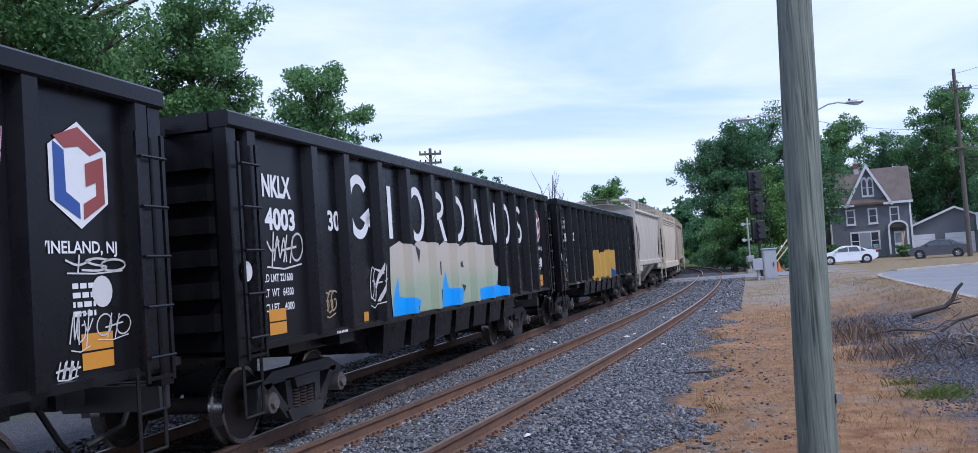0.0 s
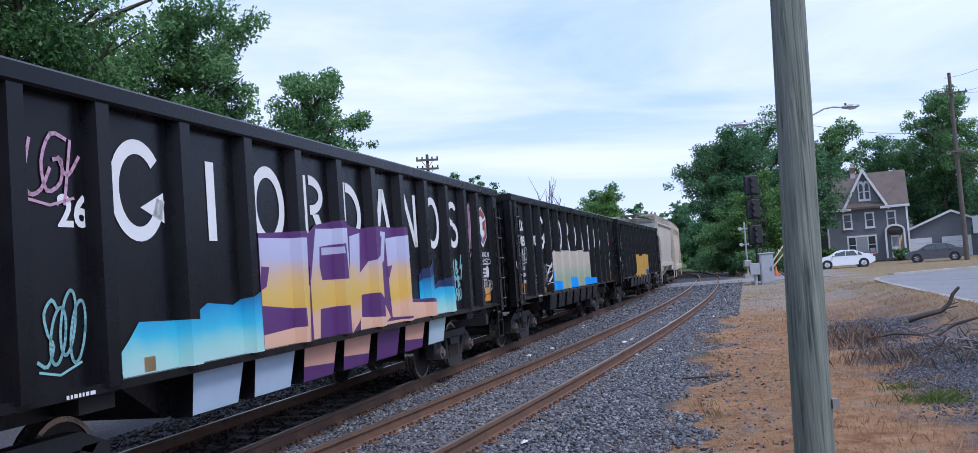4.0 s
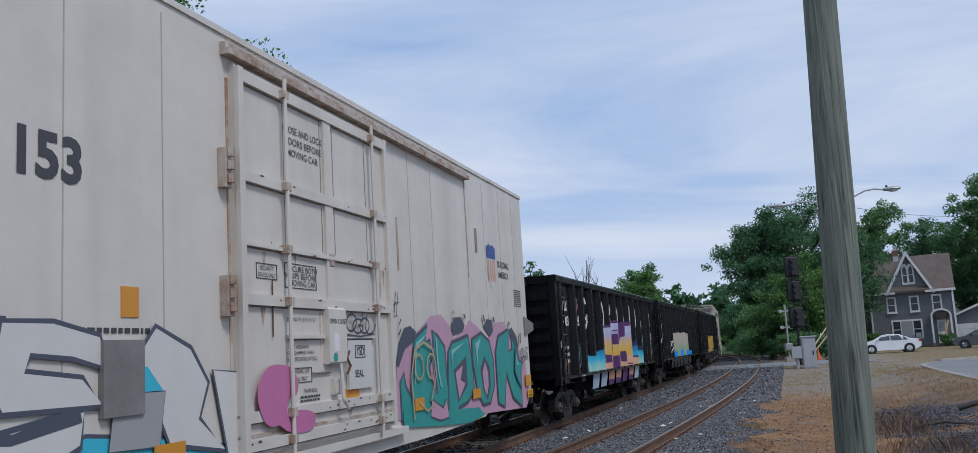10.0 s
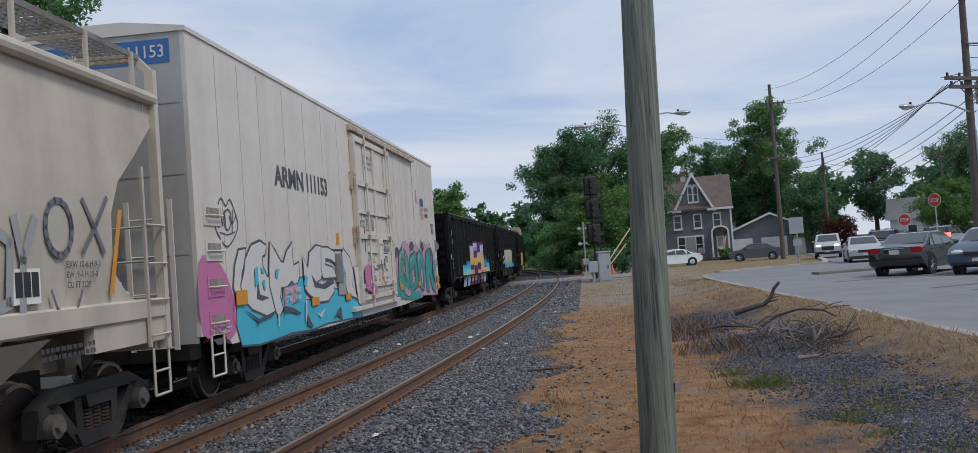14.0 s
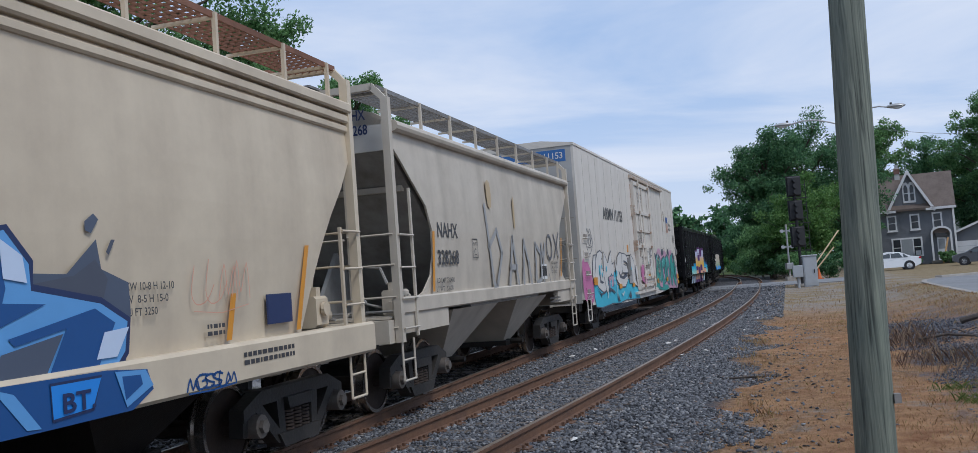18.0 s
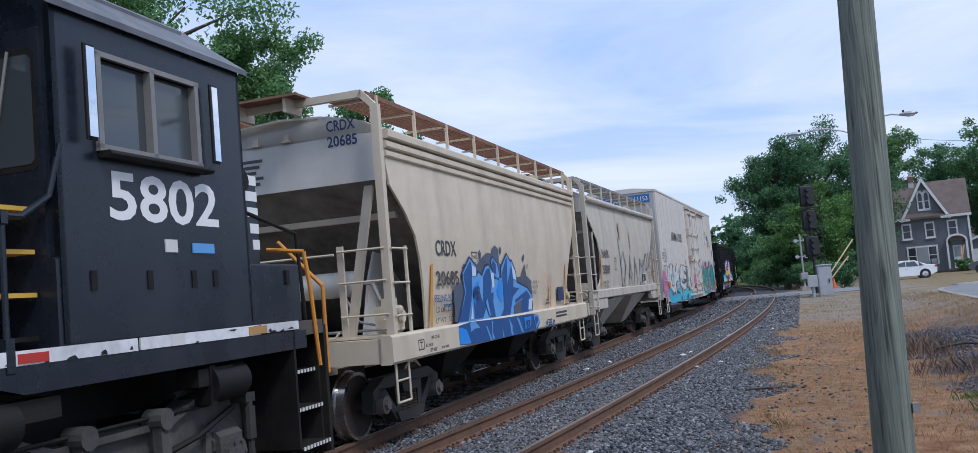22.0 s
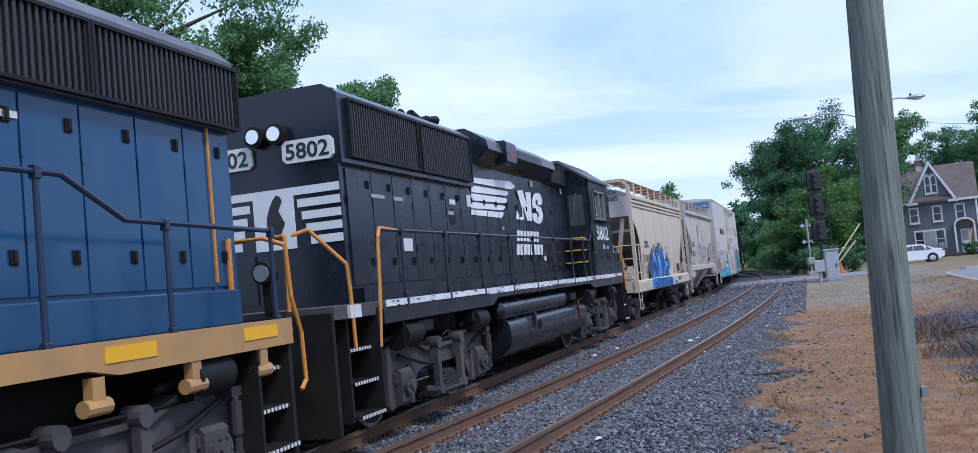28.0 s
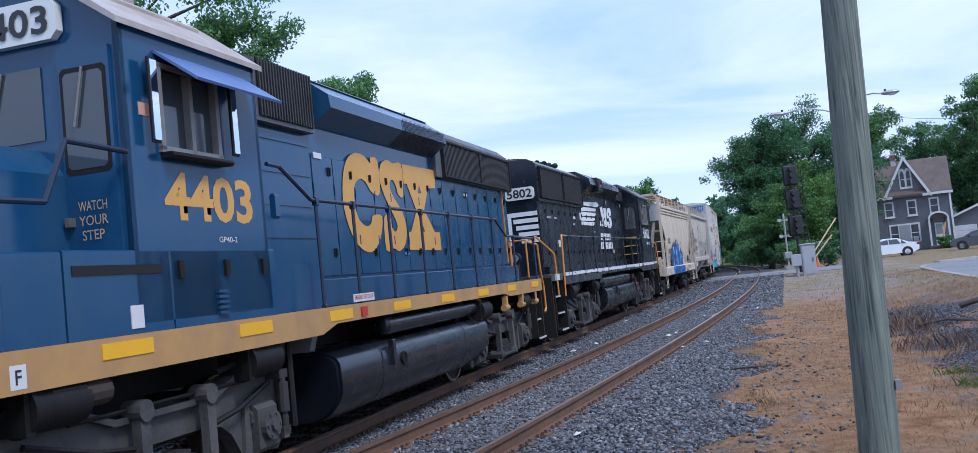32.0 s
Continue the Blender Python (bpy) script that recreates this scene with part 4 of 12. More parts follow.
GON = gon_body()
RIB = Geo().add([(-0.115, -1.48, 1.1), (-0.075, -1.60, 1.1), (0.075, -1.60, 1.1), (0.115, -1.48, 1.1), (-0.115, -1.48, 3.25), (-0.075, -1.60, 3.25), (0.075, -1.60, 3.25), (0.115, -1.48, 3.25)], [(0, 1, 5, 4), (1, 2, 6, 5), (2, 3, 7, 6), (0, 3, 2, 1)])
RIB = RIB.mesh("rib", M["black_paint"])
TUBRIB = Geo().add([(-0.46, -1.22, 1.1), (-0.44, -1.475, 1.1), (0.44, -1.475, 1.1), (0.46, -1.22, 1.1), (-0.42, -1.22, 0.66), (-0.39, -1.41, 0.66), (0.39, -1.41, 0.66), (0.42, -1.22, 0.66)], [(0, 4, 5, 1), (1, 5, 6, 2), (2, 6, 7, 3), (4, 7, 6, 5)]).mesh("floor_pocket", M["black_paint"])
END_BAR = Geo().prism([(-1.4, 0), (1.4, 0), (1.4, 0.16), (-1.4, 0.16)], 0, 0.12).mesh("end_bar", M["black_paint"])


M["frame_black"] = mat("worn_frame_black", (0.016, 0.018, 0.022), 0.4, dark=(0.05, 0.05, 0.052), amount=0.35, scale=5)


def gondola(q, label, far=False):
    car = thing("gondola_car", label, "freight car", group="black gondolas of the train")
    names = dict(side_sheet="side_sheet", tub="floor_tub", end_sheet="end_sheet", top_cap="top_cap", side_sill="side_sill", underframe="underframe", load_cover="scrap_load")
    for k, me in GON.items():
        part(names[k], me, None, car)
        if k == "end_sheet":
            part(names[k], me, None, car, at=pose(0, 0, 0, 0, 0, 180))
    for r in RIBS:
        part("rib", RIB, None, car, at=pose(r, 0, 0))
        part("rib", RIB, None, car, at=pose(r, 0, 0, 0, 0, 180))
    for r in [-3.07 + 1.085 * i for i in range(7)]:
        part("floor_pocket", TUBRIB, None, car, at=pose(r, 0, 0))
    for s in (-1, 1):
        for k in range(6):
            part("end_bar", END_BAR, None, car, at=pose(s * GL - (0.12 if s < 0 else 0), 0, 1.3 + 0.31 * k))
        for sy in (-1, 1):
            part("corner_post", Geo().box(min(s * (GL - 0.14), s * (GL + 0.03)), max(s * (GL - 0.14), s * (GL + 0.03)), min(sy * 1.44, sy * 1.58), max(sy * 1.44, sy * 1.58), 0.95, 3.25), M["black_paint"], car)
        ladder(car, *sorted((s * (GL - 0.06), s * (GL - 0.40))), 1.0, 3.0 if s > 0 else 3.1, -1.64, 5, M["black_paint"], None, 0.022)
        if s < 0:
            # heavy end ladder, foot plate, brake shaft and wheel
            ladder(car, -0.25, 0.25, 0.66, 3.34, 0, 6, M["frame_black"], pose(-GL - 0.32, -0.66, 0, 0, 0, -90), 0.06)
            part("foot_plate", Geo().box(-GL - 0.42, -GL - 0.26, -0.98, 0.1, 0.62, 0.86, 0.02), M["frame_black"], car)
            part("brake_shaft", Geo().rod((-GL - 0.3, -0.86, 2.16), (-GL - 0.3, -0.2, 2.16), 0.035, 10), STEEL, car)
            part("brake_wheel", Geo().ring((0, 0, 0), 0.24, 0.28, -0.02, 0.02, n=24).rod((-0.26, 0, 0), (0.26, 0, 0), 0.014, 6).rod((0, 0, -0.26), (0, 0, 0.26), 0.014, 6), M["under_black"], car, at=pose(-GL - 0.36, 0.25, 1.9, 0, 0, 90))
            for z in (1.0, 3.2):
                part("ladder_bracket", Geo().box(-GL - 0.3, -GL, -0.94, -0.88, z, z + 0.08), M["frame_black"], car)
                part("ladder_bracket", Geo().box(-GL - 0.3, -GL, -0.44, -0.38, z, z + 0.08), M["frame_black"], car)
        part("sill_step", sill_step_geo(*sorted((s * (GL - 0.08), s * (GL - 0.42))), 0.45, 1.08, -1.56), M["under_black"], car)
        part("coupler", coupler_geo(s * (GL - 0.1), s), CASTING, car)
        bogie(car, s * 5.25)
    part("jack_pad", Geo().box(-5.0, -4.6, -1.5, -1.3, 0.93, 1.08).box(5.0, 5.4, -1.5, -1.3, 0.93, 1.08), M["under_black"], car)
    CARS.append((car, q, 5.25))
    return car


def gon_number(car, digits, number=True):
    lettering("NKLX", -6.62, -1.487, 2.62, 0.24, 0.62, P["white"], car, 0.038)
    lettering("4003", -6.60, -1.487, 2.27, 0.24, 0.66, P["white"], car, 0.038)
    lettering(digits, -5.10, -1.487, 2.29, 0.25, 0.33, P["white"], car, 0.028)
    lettering("NKLX", 0, 0, 0, 0.10, 0.36, P["white"], car, 0.016, turn=pose(-GL - 0.006 - 0.12, -0.02, 2.86, 90, 0, -90))
    lettering("4003" + digits, 0, 0, 0, 0.11, 0.42, P["white"], car, 0.016, turn=pose(-GL - 0.006 - 0.12, -0.05, 2.60, 90, 0, -90))
    for k, words in enumerate(("LD LMT 221600", "LT  WT   64300", "CU FT    4000")):
        lettering(words, -6.68, -1.487, 1.73 - 0.155 * k, 0.085, 0.62, P["white"], car, 0.016)
    g = Geo()
    for x in (-6.62, 6.42):
        for z in (1.18, 1.32):
            g.add([(x, -1.488, z), (x + 0.36, -1.488, z), (x + 0.36, -1.488, z + 0.125), (x, -1.488, z + 0.125)], [(0, 1, 2, 3)])
    g.add([(-4.2, -1.488, 1.14), (-4.05, -1.488, 1.14), (-4.05, -1.488, 1.26), (-4.2, -1.488, 1.26)], [(0, 1, 2, 3)])
    part("reflector", g, P["orange"], car, "orange reflector patch")
    g = Geo()
    wall_bars(g, -5.2, -1.57, 1.07, 0.028, 0.3, 1, 4)
    wall_bars(g, 6.35, -1.487, 1.78, 0.04, 0.25, 4, 5)
    part("stencil", g, P["white"], car)
    # round and hexagon emblems
    g = Geo()
    for cx, cz, r in ((-7.2, 1.85, 0.10), (6.68, 1.75, 0.12)):
        g.add([(cx + r * math.cos(a * math.pi / 8), -1.489 if cx > 0 else -1.60, cz + r * math.sin(a * math.pi / 8)) for a in range(16)], [tuple(range(16))])
    part("sticker", g, P["bone"], car)
    hx = [(6.48 + 0.37 * math.sin(a * math.pi / 3) * 1.0, 2.62 + 0.40 * math.cos(a * math.pi / 3)) for a in range(6)]
    y = -1.489
    part("emblem", Geo().add([(a, y, b) for a, b in hx], [tuple(range(6))]), P["white"], car, "white hexagon emblem")
    for nm, m, pts in (("emblem_top", "brick", ((-0.83, 0.67), (0.0, 0.90), (0.84, 0.53), (0.40, 0.39), (0.0, 0.54), (-0.48, 0.47))),
                       ("emblem_left", "cobalt", ((-0.86, 0.58), (-0.50, 0.43), (-0.48, -0.33), (-0.03, -0.53), (-0.03, -0.82), (-0.86, -0.50))),
                       ("emblem_right", "brick", ((0.20, 0.22), (0.86, 0.40), (0.87, -0.50), (0.09, -0.83), (0.10, -0.53), (0.57, -0.36), (0.57, -0.11), (0.20, -0.21)))):
        part(nm, Geo().add([(6.48 + 0.32 * u, y - 0.004, 2.62 + 0.40 * v) for u, v in pts], [tuple(range(len(pts)))]), P[m], car)
    lettering("VINELAND, NJ", 6.02, y, 2.01, 0.12, 0.86, P["white"], car, 0.02)


def panel_marks(car):
    """The big white sign-writing, as plain bars, rings and wedges, one to a panel."""
    g = Geo()
    d = lambda x: -1.48  # noqa: E731

    def ring(cx, cz, rx, rz, w, a0=0, a1=360):
        n = 28
        for i in range(n):
            p, q = radians(a0 + (a1 - a0) * i / n), radians(a0 + (a1 - a0) * (i + 1) / n)
            g.add([(cx + (rx - k * w) * math.cos(a), -1.487, cz + (rz - k * w) * math.sin(a)) for a, k in ((p, 0), (q, 0), (q, 1), (p, 1))], [(0, 1, 2, 3)])

    c = [-4.16 + 1.085 * i for i in range(9)]
    ring(c[0], 2.62, 0.36, 0.42, 0.12, 40, 350)
    painted(g, [(c[0] + 0.02, 2.48), (c[0] + 0.34, 2.62), (c[0] + 0.34, 2.36)], d, 0.007)
    painted(g, [(c[1] - 0.07, 2.22), (c[1] + 0.07, 2.22), (c[1] + 0.07, 2.96), (c[1] - 0.07, 2.96)], d, 0.007)
    ring(c[2], 2.6, 0.36, 0.42, 0.12)
    painted(g, [(c[3] - 0.3, 2.2), (c[3] - 0.17, 2.2), (c[3] - 0.17, 3.0), (c[3] - 0.3, 3.0)], d, 0.007)
    ring(c[3] - 0.1, 2.78, 0.36, 0.23, 0.11, -90, 90)
    painted(g, [(c[3] - 0.05, 2.56), (c[3] + 0.12, 2.56), (c[3] + 0.36, 2.2), (c[3] + 0.2, 2.2)], d, 0.007)
    painted(g, [(c[4] - 0.3, 2.2), (c[4] - 0.17, 2.2), (c[4] - 0.17, 3.0), (c[4] - 0.3, 3.0)], d, 0.007)
    ring(c[4] - 0.15, 2.6, 0.46, 0.40, 0.12, -90, 90)
    painted(g, [(c[5] - 0.34, 2.2), (c[5] - 0.2, 2.2), (c[5] + 0.06, 3.0), (c[5] - 0.08, 3.0)], d, 0.007)
    painted(g, [(c[5] + 0.22, 2.2), (c[5] + 0.36, 2.2), (c[5] + 0.08, 3.0), (c[5] - 0.04, 3.0)], d, 0.007)
    for x in (-0.28, 0.2):
        painted(g, [(c[6] + x, 2.2), (c[6] + x + 0.12, 2.2), (c[6] + x + 0.12, 3.0), (c[6] + x, 3.0)], d, 0.007)
    painted(g, [(c[6] - 0.28, 3.0), (c[6] - 0.14, 3.0), (c[6] + 0.32, 2.2), (c[6] + 0.18, 2.2)], d, 0.007)
    ring(c[7], 2.6, 0.36, 0.42, 0.12)
    ring(c[8] + 0.05, 2.79, 0.28, 0.22, 0.11, 30, 270)
    ring(c[8] + 0.05, 2.42, 0.28, 0.22, 0.11, -150, 90)
    painted(g, [(c[8] - 0.46, 2.85), (c[8] - 0.40, 2.85), (c[8] - 0.33, 3.05), (c[8] - 0.43, 3.05)], d, 0.007)
    part("sign_marks", g, P["white"], car, "large white painted bars and rings")


def wave(x0, x1, lo, hi, seed, n=14):
    """An outline from a flat foot at lo to a drifting top near hi."""
    rng = random.Random(seed)
    top = [(x0 + (x1 - x0) * i / n, hi + rng.uniform(-0.16, 0.16)) for i in range(n + 1)]
    return [(x0, lo), (x1, lo)] + top[::-1]


def gon_spray(car, shapes):
    for k, (nm, poly) in enumerate(shapes):
        g = Geo()
        painted(g, poly, gon_depth, 0.008 + 0.0025 * k, 0.2, GON_BREAKS)
        part("graffiti", g, P[nm], car)


def letters_blocky(x0, x1, z0, z1, n, seed):
    """Fat rounded block shapes side by side."""
    rng = random.Random(seed)
    out = []
    w = (x1 - x0) / n
    for i in range(n):
        a = x0 + i * w
        pts = [(a + rng.uniform(-0.05, 0.12) * w, z0 + rng.uniform(-0.03, 0.08)), (a + 0.5 * w, z0 + rng.uniform(0.0, 0.12)), (a + w * rng.uniform(0.95, 1.1), z0 + rng.uniform(-0.03, 0.1)),
               (a + w * rng.uniform(0.9, 1.02), (z0 + z1) / 2 + rng.uniform(-0.1, 0.1)), (a + w * rng.uniform(0.92, 1.06), z1 + rng.uniform(-0.12, 0.06)), (a + 0.5 * w, z1 + rng.uniform(-0.12, 0.1)), (a + rng.uniform(-0.04, 0.1) * w, z1 + rng.uniform(-0.1, 0.1)), (a + rng.uniform(0.0, 0.12) * w, (z0 + z1) / 2)]
        out.append(curve_loop(pts, 3))
    return out


def cut_above(poly, z, jag=0.0, seed=0):
    """The part of an outline below height z."""
    rng = random.Random(seed)
    out = []
    n = len(poly)
    for i in range(n):
        (ax, az), (bx, bz) = poly[i], poly[(i + 1) % n]
        if az <= z:
            out.append((ax, az))
        if (az <= z) != (bz <= z):
            t = (z - az) / (bz - az)
            out.append((ax + (bx - ax) * t, z + rng.uniform(-jag, jag)))
    return out


def spray_piece(car, shapes, depth, base, step, breaks=()):
    """Overlapping sprayed shapes, each with a dark edge of its own width."""
    k = 0
    for nm, edge, poly in shapes:
        for m, p in ([("slate" if nm not in ("ice", "royal", "azure") else "navy", grown(poly, edge))] if edge else []) + [(nm, poly)]:
            g = Geo()
            painted(g, p, depth, base + 0.0008 * k, step, breaks)
            part("graffiti", g, P[m], car)
            k += 1


def gon_piece(car, shapes, base=0.008):
    spray_piece(car, shapes, gon_depth, base, 0.2, GON_BREAKS)


# the black car with blue and beige spray
g330 = gondola(15.07, "black ribbed steel gondola with beige and blue graffiti, on the track")
gon_number(g330, "30")
panel_marks(g330)
g = Geo()
scribble(g, -6.6, 1.9, 0.72, 0.33, gon_depth, 0.01, 11, 13, 0.03)
scribble(g, -3.95, 1.35, 0.25, 0.5, gon_depth, 0.01, 12, 9, 0.022)
part("tag", g, P["bone"], g330, "white scrawled tag")
g = Geo()
scribble(g, -5.35, 1.3, 0.3, 0.3, gon_depth, 0.01, 14, 8, 0.025)
part("tag", g, P["ochre"], g330, "ochre scrawled tag")
# the black car with purple and gold letters
g326 = gondola(-0.85, "black ribbed steel gondola with purple and gold graffiti, on the track")
gon_number(g326, "26")
panel_marks(g326)
for x, nm in ((-3.07, "pale"), (-1.985, "pale"), (-0.9, "salmon"), (0.185, "salmon"), (1.27, "purple"), (2.355, "salmon"), (3.44, "cyan_fade")):
    g = Geo().add([(x - 0.43, -1.478, 1.09), (x + 0.43, -1.478, 1.09), (x + 0.385, -1.414, 0.67), (x - 0.385, -1.414, 0.67)], [(0, 1, 2, 3)])
    part("graffiti", g, P[nm], g326)
    if nm == "salmon":
        part("graffiti", Geo().add([(x - 0.40, -1.44, 0.84), (x + 0.40, -1.44, 0.80), (x + 0.387, -1.418, 0.67), (x - 0.387, -1.418, 0.67)], [(0, 1, 2, 3)]), P["purple"], g326)
g = Geo()
scribble(g, -5.4, 2.5, 0.45, 0.45, gon_depth, 0.01, 41, 11, 0.035)
part("tag", g, P["rose"], g326, "pink scrawled tag")
g = Geo()
scribble(g, -5.35, 1.3, 0.4, 0.5, gon_depth, 0.01, 42, 12, 0.03)
part("tag", g, P["mint"], g326, "mint scrawled tag")
g = Geo()
scribble(g, 5.35, 2.1, 0.25, 0.85, gon_depth, 0.01, 43, 14, 0.04)
part("tag", g, P["rose"], g326, "pink upright tag")
g = Geo()
scribble(g, 6.3, 1.9, 0.6, 0.12, gon_depth, 0.011, 44, 10, 0.02)
scribble(g, 6.6, 1.4, 0.35, 0.2, gon_depth, 0.011, 45, 10, 0.015)
scribble(g, 6.3, 1.35, 0.2, 0.25, gon_depth, 0.011, 46, 8, 0.015)
scribble(g, 6.15, 1.15, 0.2, 0.12, gon_depth, 0.011, 47, 6, 0.018)
part("tag", g, P["bone"], g326, "white scrawled tag")
# the far black car with mustard letters
g32 = gondola(31.0, "black ribbed steel gondola with mustard yellow graffiti, on the track")
gon_number(g32, "32")
sh = [("mustard", lt) for lt in letters_blocky(-2.6, 2.2, 1.05, 1.95, 4, 51)] + [("royal", wave(0.9, 2.6, 1.1, 1.35, 52))]
gon_spray(g32, sh)


# ---- refrigerated box car ----
def reefer():
    car = thing("refrigerator_car", "tall dirty white refrigerator car with graffiti, on the track", "freight car")
    W, Y = M["reefer_white"], -1.5
    L = 9.25
    g = Geo()
    g.slab([(-L, 0.98), (-L + 0.75, 0.98), (-L + 0.95, 0.80), (-6.4, 0.80), (-6.1, 0.70), (-3.6, 0.66), (3.6, 0.66), (6.1, 0.72), (6.4, 0.80), (L - 0.5, 0.80), (L - 0.3, 0.92), (L, 0.92), (L, 4.84), (-L, 4.84)], -1.5, -1.44)
    part("side_wall", g, W, car)
    part("side_wall", Geo().box(-L, L, 1.44, 1.5, 0.8, 4.84), W, car)
    for s in (-1, 1):
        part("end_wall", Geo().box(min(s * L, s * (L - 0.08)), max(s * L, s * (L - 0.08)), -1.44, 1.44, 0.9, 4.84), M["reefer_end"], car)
    part("roof", Geo().prism([(-1.52, 4.80), (1.52, 4.80), (1.52, 4.86), (0.7, 4.97), (-0.7, 4.97), (-1.52, 4.86)], -L - 0.02, L + 0.02), W, car)
    part("centre_sill", Geo().box(-L + 0.3, L - 0.3, -0.3, 0.3, 0.72, 0.95).box(-4.0, 4.0, -1.3, 1.3, 0.62, 0.9), M["under_black"], car)
    # weld seams between the side sheets
    for k, x in enumerate([-8.35, -7.55, -6.75, -5.6, -4.5, -3.4, -2.3, 2.3, 3.1, 4.0, 5.6, 6.6, 7.6, 8.5]):
        part("panel_seam", Geo().box(x - 0.006, x + 0.006, -1.504, -1.498, 1.0, 4.7), M["weld"], car)
    for s in (-1, 1):
        for z in (2.0, 3.0, 3.9):
            part("panel_seam", Geo().box(min(s * (L + 0.004), s * L), max(s * (L + 0.004), s * L), -1.4, 1.4, z, z + 0.012), M["seam"], car)
    # plug door with its frame, bars and lock rods
    d = part("door", Geo().box(-1.32, 2.14, -1.56, -1.5, 0.95, 4.55, 0.012), W, car, "white plug door with rusty lock rods")
    for x, w in ((-1.28, 0.045), (2.08, 0.045)):
        part("door_post", Geo().box(x - w, x + w, -1.61, -1.56, 0.95, 4.52), W, d)
    part("door_post", Geo().box(0.40, 0.58, -1.59, -1.56, 2.36, 4.42), W, d)
    for z, x0, x1 in ((1.05, -1.3, 2.12), (1.30, -1.3, 2.12), (2.36, -1.3, 2.12), (2.87, -1.3, 1.6), (3.50, -1.3, 2.12), (4.44, -1.3, 2.12), (2.02, -0.48, 0.28), (2.02, 0.76, 1.58)):
        h = 0.05 if x0 < -1 and abs(z - 2.87) > 0.1 else 0.018
        part("door_bar", Geo().box(x0, x1, -1.605, -1.56, z - h, z + h), W, d)
        # thin dark strip under each bar: grime and the bar's shadow line in one
        part("grime_shadow_line", Geo().box(x0 + 0.04, x1 - 0.04, -1.565, -1.559, z - h - 0.016, z - h), M["grime_shade"], d)
    for x in (-0.44, 0.36, 0.66, 1.52):
        for z0, z1 in ((2.92, 3.42), (3.58, 4.36)):
            part("grime_shadow_line", Geo().box(x - 0.006, x + 0.006, -1.565, -1.559, z0, z1), M["grime_shade"], d)
    for x in (-0.52, 1.60):
        part("lock_rod", Geo().rod((x, -1.64, 0.85), (x, -1.64, 4.6), 0.022, 8), W, d)
        for z in (1.05, 1.3, 2.36, 2.87, 3.5, 4.44):
            part("rod_bracket", Geo().box(x - 0.05, x + 0.05, -1.66, -1.56, z - 0.04, z + 0.04), M["reefer_rust"], d)
            part("bracket_bolt", Geo().rod((x + 0.075, -1.625, z), (x + 0.075, -1.60, z), 0.014, 6), M["rust_dark"], d)
    # rust chips along the bars and runs below them
    rng = random.Random(77)
    for k in range(46):
        x, z = rng.uniform(-1.25, 2.05), rng.choice((1.05, 1.05, 1.3, 1.3, 2.36, 2.36, 2.87, 3.5))
        w = rng.uniform(0.012, 0.05)
        zz = z + rng.uniform(-0.035, 0.045)
        part("rust_chip", Geo().add([(x - w, -1.607, zz), (x - w * 0.3, -1.607, zz - 0.012), (x + w, -1.607, zz - 0.004), (x + w * 0.4, -1.607, zz + 0.012)], [(0, 1, 2, 3)]), M["rust_dark"], d)
    for x, z0, z1, w in ((1.86, 2.48, 2.84, 0.07), (1.98, 2.62, 2.84, 0.03), (-0.86, 2.66, 2.83, 0.04), (-0.25, 2.70, 2.84, 0.02), (0.52, 2.72, 2.9, 0.05), (0.9, 1.12, 1.25, 0.08), (1.9, 1.1, 1.27, 0.05), (-0.9, 2.12, 2.30, 0.05), (0.24, 1.85, 2.28, 0.02), (1.3, 2.06, 2.31, 0.02)):
        part("rust_run", Geo().add([(x - w, -1.562, z1), (x - w * 0.5, -1.562, z0 + 0.05), (x - w * 0.1, -1.562, z0), (x + w * 0.4, -1.562, z0 + 0.08), (x + w, -1.562, z1)], [(0, 1, 2, 3, 4)]), M["rust_run"], d)
    for x, z, w, h in ((-0.82, 2.64, 0.38, 0.15), (-0.15, 2.63, 0.66, 0.25), (-0.2, 1.64, 0.44, 0.15), (1.12, 1.855, 0.26, 0.14)):
        g = Geo()
        for a, b, c, e in ((-w / 2, w / 2, -h / 2, -h / 2 + 0.008), (-w / 2, w / 2, h / 2 - 0.008, h / 2), (-w / 2, -w / 2 + 0.008, -h / 2, h / 2), (w / 2 - 0.008, w / 2, -h / 2, h / 2)):
            g.box(x + a, x + b, -1.566 if x < 1 else -1.606, -1.561 if x < 1 else -1.599, z + c, z + e)
        part("notice_border", g, P["dim"], d)
    part("lock_plate", Geo().box(0.29, 0.71, -1.64, -1.56, 1.73, 2.33, 0.02), W, d, "dirty white lock box")
    part("hasp", Geo().box(0.43, 0.57, -1.62, -1.56, 1.41, 1.58, 0.01), W, d)
    part("hasp", Geo().box(0.45, 0.56, -1.60, -1.56, 2.78, 2.92, 0.01), M["reefer_rust"], d)
    part("latch", Geo().pipe([(0.72, -1.63, 1.62), (0.78, -1.64, 1.70), (0.70, -1.64, 1.78), (0.76, -1.64, 1.86)], 0.014), M["rust_dark"], d)
    part("label_sheet", Geo().box(0.40, 0.52, -1.645, -1.639, 1.86, 2.05), P["white"], d)
    part("spray_dot", Geo().rod((0.42, -1.644, 1.80), (0.42, -1.638, 1.80), 0.05, 14), P["teal"] if "teal" in P else P["slate"], d)
